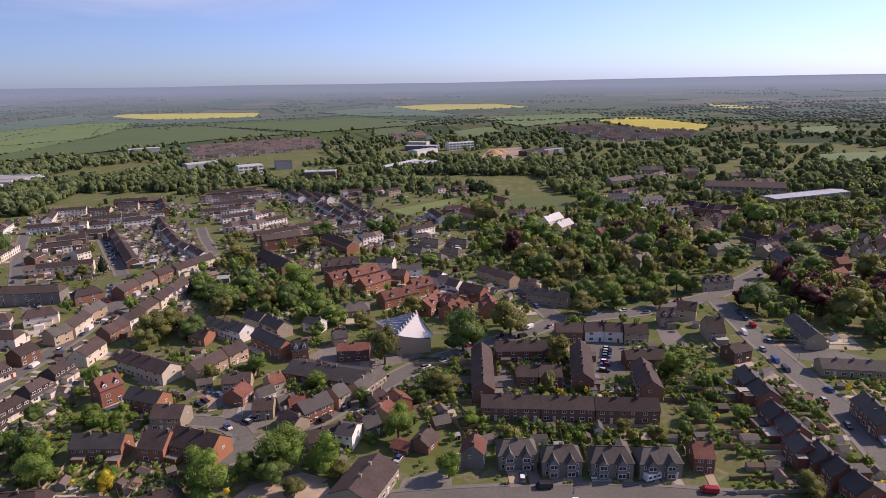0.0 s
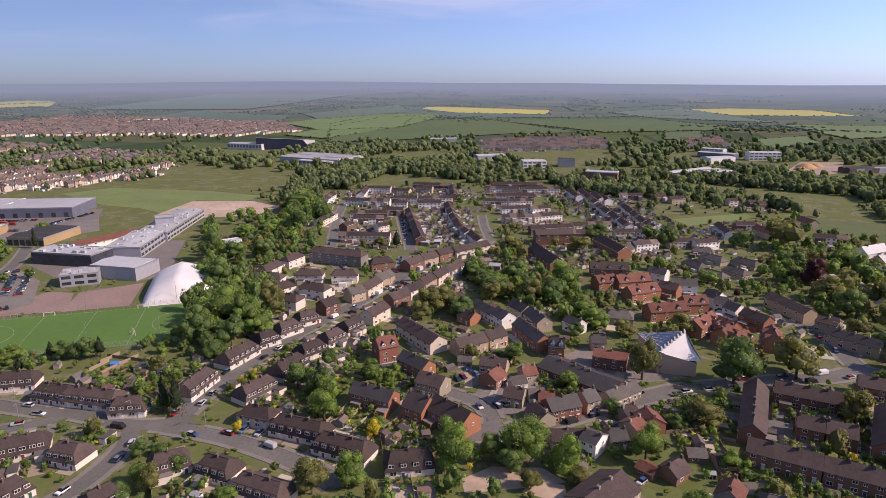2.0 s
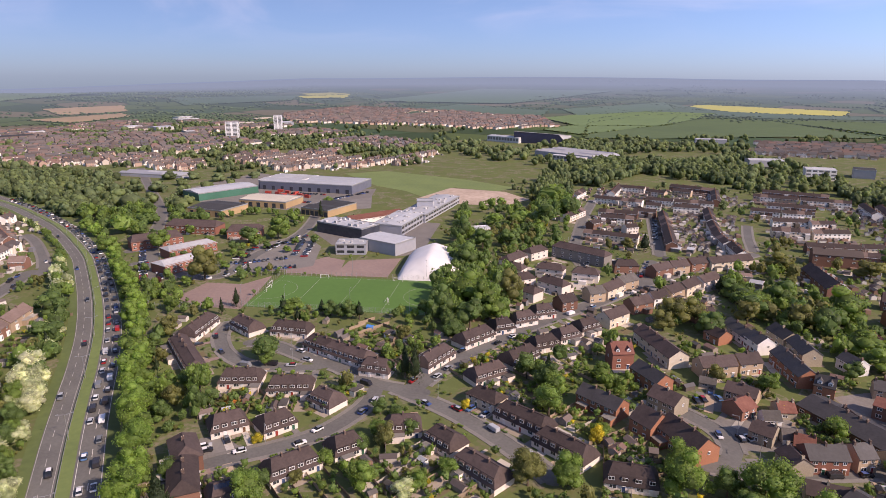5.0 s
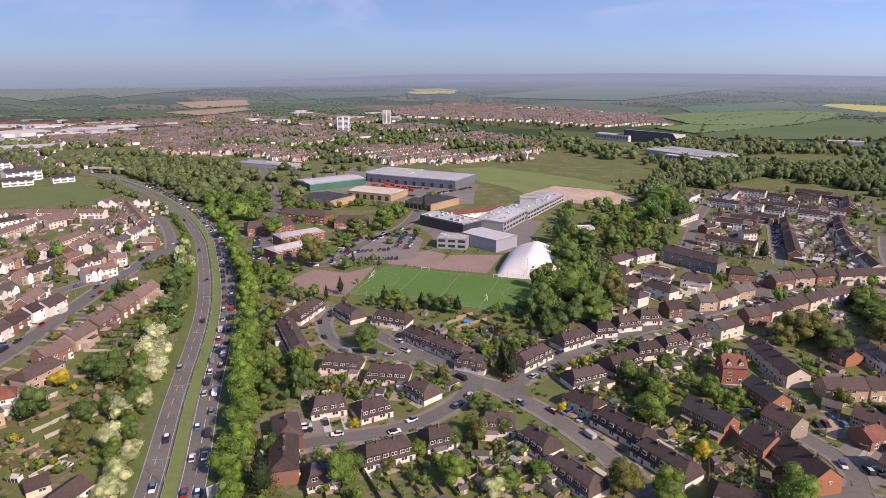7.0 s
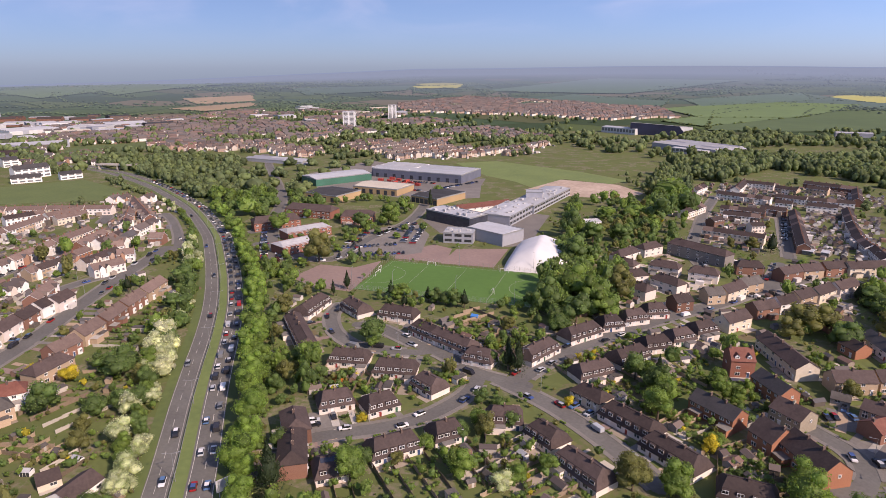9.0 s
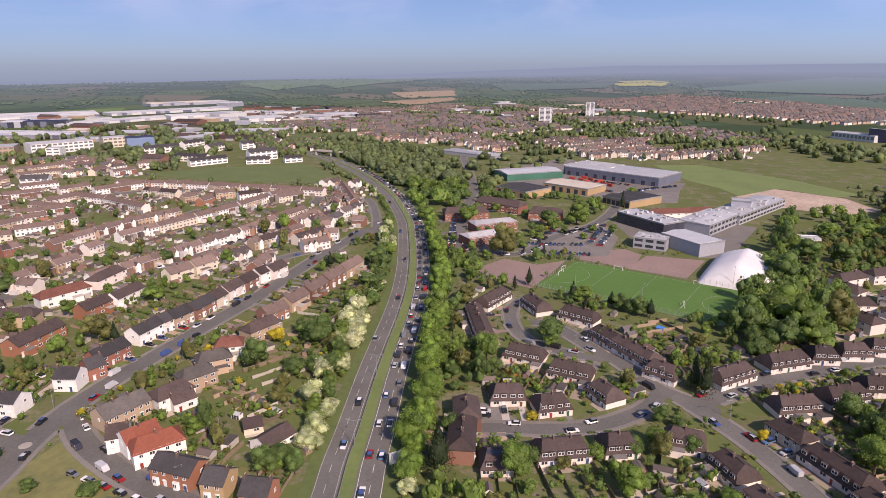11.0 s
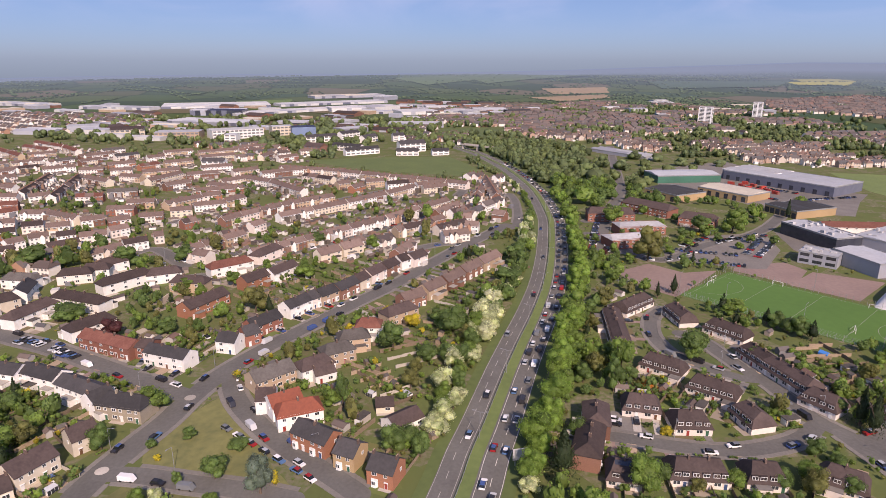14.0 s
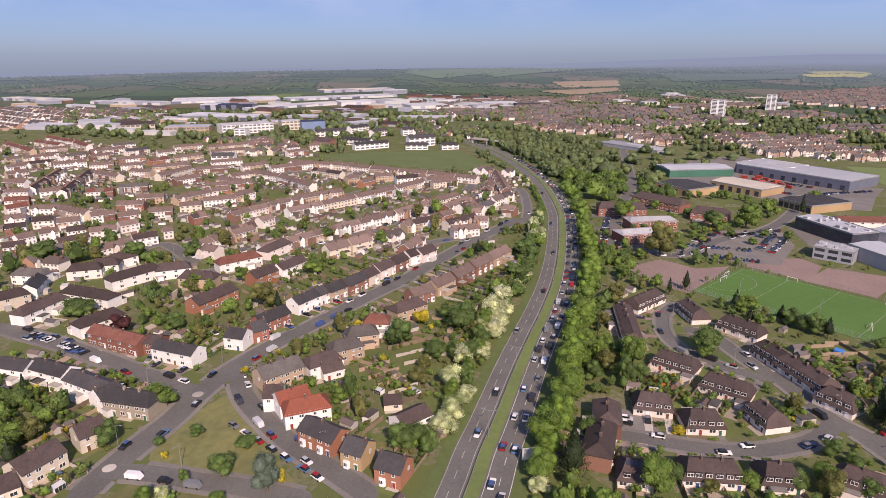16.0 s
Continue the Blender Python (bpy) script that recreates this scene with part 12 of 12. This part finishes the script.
def caravan(x, y, yaw):
    bm = bmesh.new()
    bmesh.ops.create_cube(bm, size=1)
    for v in bm.verts:
        v.co = Vector((v.co.x * 5.4 * (1.0 if v.co.z < 0 else 0.92), v.co.y * 2.2, 0.5 + (v.co.z + 0.5) * 2.0))
    bmesh.ops.bevel(bm, geom=bm.edges[:], offset=0.18, segments=3, affect="EDGES")
    me = bpy.data.meshes.new("caravan")
    bm.to_mesh(me)
    bm.free()
    me.materials.append(MATS["white_frame"])
    t = tagged(new("caravan", me), "white touring caravan parked on a front drive", "caravan")
    t.matrix_basis = pose(x, y, 0.13, 0, 0, yaw)
    for u in (-1.5, 0.2, 1.6):
        for e in (-1, 1):
            part("window", shared("caravan_window", lambda: Shape().box(-0.5, -0.03, 0, 0.5, 0.03, 0.6).mesh("window", ["car_glass"])), t, at=pose(u, e * 1.1, 1.35))
    for e in (-1, 1):
        part("wheel", CACHE["wheel"], t, at=pose(-0.1, e * 0.98, 0.25))
    part("roof_light", Shape().box(-0.4, -0.35, 2.48, 0.4, 0.35, 2.58).mesh("roof_light", ["roof_metal"]), t)


caravan(58.8, 160.5, 20)


def tarpaulin(x, y, yaw, mat, word, size, h):
    """A pitched sheet over a garden frame."""
    a, b = size[0] / 2, size[1] / 2
    s = Shape().solid([(-a, -b, h * 0.6), (a, -b, h * 0.6), (a, 0, h), (-a, 0, h), (a, b, h * 0.6), (-a, b, h * 0.6), (-a, -b, 0), (a, -b, 0), (a, b, 0), (-a, b, 0)], [(0, 1, 2, 3), (3, 2, 4, 5), (0, 3, 5, 9, 6), (1, 7, 8, 4, 2), (6, 7, 1, 0), (8, 9, 5, 4)])
    ob = tagged(new("tarpaulin", s.mesh("tarpaulin", [mat])), word, "tarpaulin")
    ob.matrix_basis = pose(x, y, 0.03, 0, 0, yaw)


spread("tarp_orange", [(0.5, 0.17, 0.03)])
spread("tarp_blue", [(0.04, 0.2, 0.55)])
tarpaulin(-204.3, 83.4, 25, "tarp_orange", "orange sheet over a low garden shelter", (5.5, 3.0), 1.8)
tarpaulin(-228.3, 161.2, 30, "tarp_blue", "bright blue sheet over a garden tent", (3.4, 2.6), 2.0)
car(42.0, 163.0, 92, "hatch")
car(21.0, 162.0, 88, "estate")


def trampoline(x, y):
    s = Shape()
    ring = lambda r, z: [(math.cos(a) * r, math.sin(a) * r, z) for a in np.linspace(0, math.tau, 17)[:-1]]
    a, b, c = ring(1.8, 0.9), ring(1.5, 0.92), ring(1.5, 0.85)
    for k in range(16):
        l = (k + 1) % 16
        s.face([a[k], a[l], b[l], b[k]], 1)
    s.face(c)
    t = tagged(new("trampoline", s.mesh("trampoline", ["tyre", "panel_blue"])), "round garden trampoline with a blue rim", "trampoline")
    t.matrix_basis = pose(x, y, 0.05)
    for k in range(4):
        q = math.tau * k / 4
        part("leg", shared("trampoline_leg", lambda: Shape().box(-0.04, -0.04, 0, 0.04, 0.04, 0.9).mesh("leg", ["metal_grey"])), t, at=pose(math.cos(q) * 1.6, math.sin(q) * 1.6, 0))


def greenhouse(x, y, yaw):
    t = new("greenhouse")
    t.matrix_basis = pose(x, y, 0.05, 0, 0, yaw)
    tagged(t, "small glazed greenhouse with a white frame", "greenhouse")
    part("glazing", shared("greenhouse_glass", lambda: gable_wall(3.0, 2.2, 1.5, 2.3, "window_glass")), t)
    part("roof", shared("greenhouse_roof", lambda: profile_roof(3.0, [(-1.15, 1.5), (0, 2.32), (1.15, 1.5)], "roof_metal", thick=0.05)), t)
    part("frame", shared("greenhouse_frame", lambda: Shape().box(-1.53, -1.14, 0, -1.47, 1.14, 1.52).box(-0.53, -1.14, 0, -0.47, 1.14, 1.52).box(0.47, -1.14, 0, 0.53, 1.14, 1.52).box(1.47, -1.14, 0, 1.53, 1.14, 1.52).mesh("frame", ["white_frame"])), t)


for _q in GLASS_SPOTS:
    greenhouse(*_q)
_spots = [h for h in HOUSE_SPOTS if math.hypot(h[0], h[1]) < 260]
for _k in range(0, len(_spots), 7):
    x, y, yaw, L, D, n = _spots[_k]
    _s, _c = math.sin(radians(yaw)), math.cos(radians(yaw))
    for v in (D / 2 + 7, -D / 2 - 7, D / 2 + 9, -D / 2 - 9):
        q = (x + _c * 1.5 - _s * v, y + _s * 1.5 + _c * v)
        if free(*q):
            trampoline(*q) if _k % 2 else greenhouse(*q, yaw)
            break

# the gardens of the old suburbs hold few and small trees
def garden_size(trees):
    return [(x, y, min(h, 6.5), min(w, 6.0)) if inside(x, y, OLD_SUBURBS) else (x, y, h, w) for x, y, h, w in trees if not inside(x, y, OLD_SUBURBS) or int(abs(x * 7 + y * 3)) % 5 < 4]


MID_TREES, FAR_TREES = {kind: garden_size(sp) for kind, sp in MID_TREES.items()}, garden_size(FAR_TREES)

# trees past the counted ones, joined; three forms of each kind
for kind, sp in MID_TREES.items():
    for form in range(3):
        some = sp[form::3]
        if some:
            _v, _f = leaf_cloud(51 + len(kind) + form, 88, 4, 0.95, 0.062, kind == "conifer")
            scatter_mesh("trees_about_town", TREE_WORDS[kind] + ", many together", "trees", _v, _f, [(x, y, 0.05 * h, w, w, h, _g.uniform(0, 6.3)) for x, y, h, w in some], "leaf_" + kind)
            _v, _f = core_blob(8 + form, True) if kind == "conifer" else crown_lobes(51 + len(kind) + form, 4, 1)
            scatter_mesh("tree_masses", "leafy inner masses of the town trees", "trees", _v, _f, [(x, y, 0.07 * h, w * 0.93, w * 0.93, h * 0.93, _g.uniform(0, 6.3)) for x, y, h, w in some], "leaf_" + kind)

# far trees, joined, with meadows left open between the woods
FAR_TREES = [t for t in FAR_TREES if not (t[1] > 330 and 560 < math.hypot(t[0], t[1]) < 1500 and noise.noise(Vector((t[0], t[1], 7.0)) * 0.0075) > 0.27)]
_bands = [[t for t in FAR_TREES if lo <= math.hypot(t[0], t[1]) < hi] for lo, hi in ((0, 900), (900, 1400), (1400, 9000))]
for form in range(3):
    for _mt in ("leaf_far", "leaf_far_fresh"):
        _v, _f = leaf_cloud(31 + form, 20, 6, 0.95, 0.1)
        scatter_mesh("tree_tufts", "leafy outer tufts of the distant trees", "trees", _v, _f, [(x, y, ground_z(x, y) - 0.05 * h, w, w, h * 1.08, _g.uniform(0, 6.3)) for k, (x, y, h, w) in enumerate(_bands[0]) if k % 3 == form and (int(x * 3 + y) % 5 < 2) == (_mt == "leaf_far_fresh")], _mt)
        _fresh = _mt == "leaf_far_fresh"
        for _band, _v, _f in ((_bands[0], *crown_lobes(31 + form, 5, 1)), (_bands[1], *crown_lobes(31 + form, 4, 1))):
            scatter_mesh("trees_beyond", "distant broadleaf trees in spring leaf", "trees", _v, _f, [(x, y, ground_z(x, y) - 0.12 * h, w, w, h * 1.1, _g.uniform(0, 6.3)) for k, (x, y, h, w) in enumerate(_band) if k % 3 == form and (int(x * 3 + y) % 5 < 2) == _fresh], _mt, smooth=True)
_v, _f = core_blob(41, False, 1)
# woods past 1.7 km have distance haze painted into their leaves
for r0, r1, mt in ((1400, 1700, "leaf_far"), (1700, 9000, "leaf_hazed")):
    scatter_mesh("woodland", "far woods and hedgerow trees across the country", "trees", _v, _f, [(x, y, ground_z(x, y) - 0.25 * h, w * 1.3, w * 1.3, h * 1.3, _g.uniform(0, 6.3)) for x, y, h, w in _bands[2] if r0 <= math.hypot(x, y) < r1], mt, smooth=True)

# cars further off, joined
scatter_mesh("cars_beyond", "cars and vans along the roads further off", "cars", [(-.5, -.5, .18), (.5, -.5, .18), (.5, .5, .18), (-.5, .5, .18), (-.5, -.48, .6), (.5, -.48, .55), (.5, .48, .55), (-.5, .48, .6)], [(0, 1, 5, 4), (1, 2, 6, 5), (2, 3, 7, 6), (3, 0, 4, 7), (4, 5, 6, 7)], FAR_CARS, "far_paint")
scatter_mesh("car_cabins_beyond", "dark glazed cabins of the cars further off", "cars", [(-.44, -.46, .58), (.24, -.46, .56), (.24, .46, .56), (-.44, .46, .58), (-.36, -.36, 1), (.06, -.36, 1), (.06, .36, 1), (-.36, .36, 1)], [(0, 1, 5, 4), (1, 2, 6, 5), (2, 3, 7, 6), (3, 0, 4, 7), (4, 5, 6, 7)], FAR_CARS, "car_glass")

# rows of the far estates, joined
for _name, _word, _into in (("house_rows", "far rows of small white and brick houses", JOINED_WALLS), ("row_roofs", "stepped brown roofs of the far house rows", JOINED_ROOFS)):
    for _mat, _faces in _into.items():
        _s = Shape()
        for _q in _faces:
            _s.face(_q)
        tagged(new(_name, _s.weld().mesh(_name, [_mat])), _word, "houses", kind="stuff")

# far houses, joined
_wv = [(-.5, -.5, 0), (.5, -.5, 0), (.5, .5, 0), (-.5, .5, 0), (-.5, -.5, .64), (.5, -.5, .64), (.5, .5, .64), (-.5, .5, .64)]
_sp = [(x, y, ground_z(x, y), L, d, 7.8, a) for x, y, a, L, d in FAR_HOUSES]
_hip, _gab = _sp[::3], [q for k, q in enumerate(_sp) if k % 3]
# the estates past the main road are mostly brick, those on the near side mostly white
_brick = lambda q: q[1] > 90 and math.hypot(q[0], q[1]) > 600
_gv = _wv + [(-.5, 0, .97), (.5, 0, .97)]
for _side, _mat, _word in ((True, "far_wall_brick", "brown brick and buff"), (False, "far_wall", "white and brick")):
    scatter_mesh("houses_beyond", f"distant {_word} hipped house walls", "houses", _wv, [(0, 1, 5, 4), (1, 2, 6, 5), (2, 3, 7, 6), (3, 0, 4, 7)], [q for q in _hip if _brick(q) == _side], _mat)
    scatter_mesh("houses_beyond", f"distant {_word} gabled house walls", "houses", _gv, [(0, 1, 5, 4), (1, 2, 6, 5), (2, 3, 7, 6), (3, 0, 4, 7), (5, 6, 9, 9), (7, 4, 8, 8)], [q for q in _gab if _brick(q) == _side], _mat)
_rv = [(-.53, -.56, .61), (.53, -.56, .61), (.53, .56, .61), (-.53, .56, .61), (-.33, 0, 1), (.33, 0, 1)]
scatter_mesh("roofs_beyond", "distant brown and red hipped roofs", "houses", _rv, [(0, 1, 5, 4), (2, 3, 4, 5), (1, 2, 5, 5), (3, 0, 4, 4)], _hip, "far_roof")
_rv = [(-.52, -.56, .6), (.52, -.56, .6), (.52, .56, .6), (-.52, .56, .6), (-.52, 0, 1), (.52, 0, 1)]
scatter_mesh("roofs_beyond", "distant brown and red gabled roofs", "houses", _rv, [(0, 1, 5, 4), (2, 3, 4, 5)], _gab, "far_roof")


def small_box(cx, cy, z0, w, d, h):
    v = [(cx + a * w / 2, cy + b * d / 2, z) for z in (z0, z0 + h) for a, b in ((-1, -1), (1, -1), (1, 1), (-1, 1))]
    return v, [(0, 1, 5, 4), (1, 2, 6, 5), (2, 3, 7, 6), (3, 0, 4, 7), (4, 5, 6, 7)]


def boxes(rows):
    v, f = [], []
    for q in rows:
        a, b = small_box(*q)
        f += [tuple(i + len(v) for i in t) for t in b]
        v += a
    return v, f


_near = [q for q in _sp if math.hypot(q[0], q[1]) < 1000]
scatter_mesh("windows_beyond", "small dark windows of the distant houses", "windows", *boxes([(u, e * .5, z, .11, .02, .13) for e in (-1, 1) for u in (-.32, -.1, .14, .35) for z in (.12, .42)]), _near, "far_window")
scatter_mesh("chimneys_beyond", "brick chimney stacks of the distant houses", "chimneys", *boxes([(0, 0.05, .9, .07, .1, .26), (.42, 0, .9, .06, .1, .22)]), _near, "brick")
scatter_mesh("windows_beyond", "small dark windows of the terraces", "windows", *boxes([(u, e * .5, z, .2, .02, .16) for e in (-1, 1) for u in (-.24, .22) for z in (.13, .46)]), TERRACES, "far_window")
scatter_mesh("chimneys_beyond", "brick chimney stacks of the terraces", "chimneys", *boxes([(.47, 0.03, .93, .1, .11, .2)]), TERRACES, "brick")
for x, y, z, L, d, h, a in _sp:
    if math.hypot(x, y) < 1100:
        for u in (-0.27, 0.27):
            for side in (1, -1):
                if _g.random() < 0.6:
                    v = -side * d / 2
                    BAYS.append((x + math.cos(a) * u * L - math.sin(a) * v, y + math.sin(a) * u * L + math.cos(a) * v, z, L * 0.24, 1.0, 6.4, a + (0 if side > 0 else math.pi)))
for _side, _mat in ((True, "far_wall_brick"), (False, "far_wall")):
    scatter_mesh("bays_beyond", "gabled front bays of the distant houses", "houses", [(-.5, -1, 0), (.5, -1, 0), (.5, -1, .78), (0, -1, 1), (-.5, -1, .78), (-.5, .2, 0), (.5, .2, 0), (.5, .2, .78), (-.5, .2, .78)], [(0, 1, 2, 4), (4, 2, 3, 3), (1, 6, 7, 2), (5, 0, 4, 8)], [q for q in BAYS if _brick(q) == _side], _mat)
scatter_mesh("bay_roofs_beyond", "small roofs over the front bays", "houses", [(-.6, -1.15, .73), (0, -1.15, 1.03), (.6, -1.15, .73), (-.6, 1.8, .73), (0, 1.8, 1.03), (.6, 1.8, .73)], [(0, 1, 4, 3), (1, 2, 5, 4)], BAYS, "far_roof")
_extra = []
_sp2 = [(x, y, 0, L, D, 7, radians(yaw)) for x, y, yaw, L, D, n in HOUSE_SPOTS if 330 < math.hypot(x, y)]
for x, y, z, L, d, h, a in _sp + _sp2 + TERRACES:
    if math.hypot(x, y) < 1400:
        for _k in range(4 if L > 9 else 2):
            u, v = _g.uniform(-L / 2, L / 2), _g.choice((-1, 1)) * (d / 2 + _g.choice((0.8, 1.2, 4, 6, 9, 12)))
            px, py = x + math.cos(a) * u - math.sin(a) * v, y + math.sin(a) * u + math.cos(a) * v
            if free(px, py) or abs(v) < d / 2 + 2:
                _extra.append((px, py, z, _g.uniform(2, 4.5), _g.uniform(2, 3.5), _g.uniform(1.3, 2.8), a))
scatter_mesh("sheds_beyond", "distant sheds, garages and lean-tos in the gardens", "sheds", *small_box(0, 0, 0, 1, 1, 1), _extra + LEAN_TOS, "far_clutter")

# an added ridge strip beyond all fields, its haze blue painted as emission
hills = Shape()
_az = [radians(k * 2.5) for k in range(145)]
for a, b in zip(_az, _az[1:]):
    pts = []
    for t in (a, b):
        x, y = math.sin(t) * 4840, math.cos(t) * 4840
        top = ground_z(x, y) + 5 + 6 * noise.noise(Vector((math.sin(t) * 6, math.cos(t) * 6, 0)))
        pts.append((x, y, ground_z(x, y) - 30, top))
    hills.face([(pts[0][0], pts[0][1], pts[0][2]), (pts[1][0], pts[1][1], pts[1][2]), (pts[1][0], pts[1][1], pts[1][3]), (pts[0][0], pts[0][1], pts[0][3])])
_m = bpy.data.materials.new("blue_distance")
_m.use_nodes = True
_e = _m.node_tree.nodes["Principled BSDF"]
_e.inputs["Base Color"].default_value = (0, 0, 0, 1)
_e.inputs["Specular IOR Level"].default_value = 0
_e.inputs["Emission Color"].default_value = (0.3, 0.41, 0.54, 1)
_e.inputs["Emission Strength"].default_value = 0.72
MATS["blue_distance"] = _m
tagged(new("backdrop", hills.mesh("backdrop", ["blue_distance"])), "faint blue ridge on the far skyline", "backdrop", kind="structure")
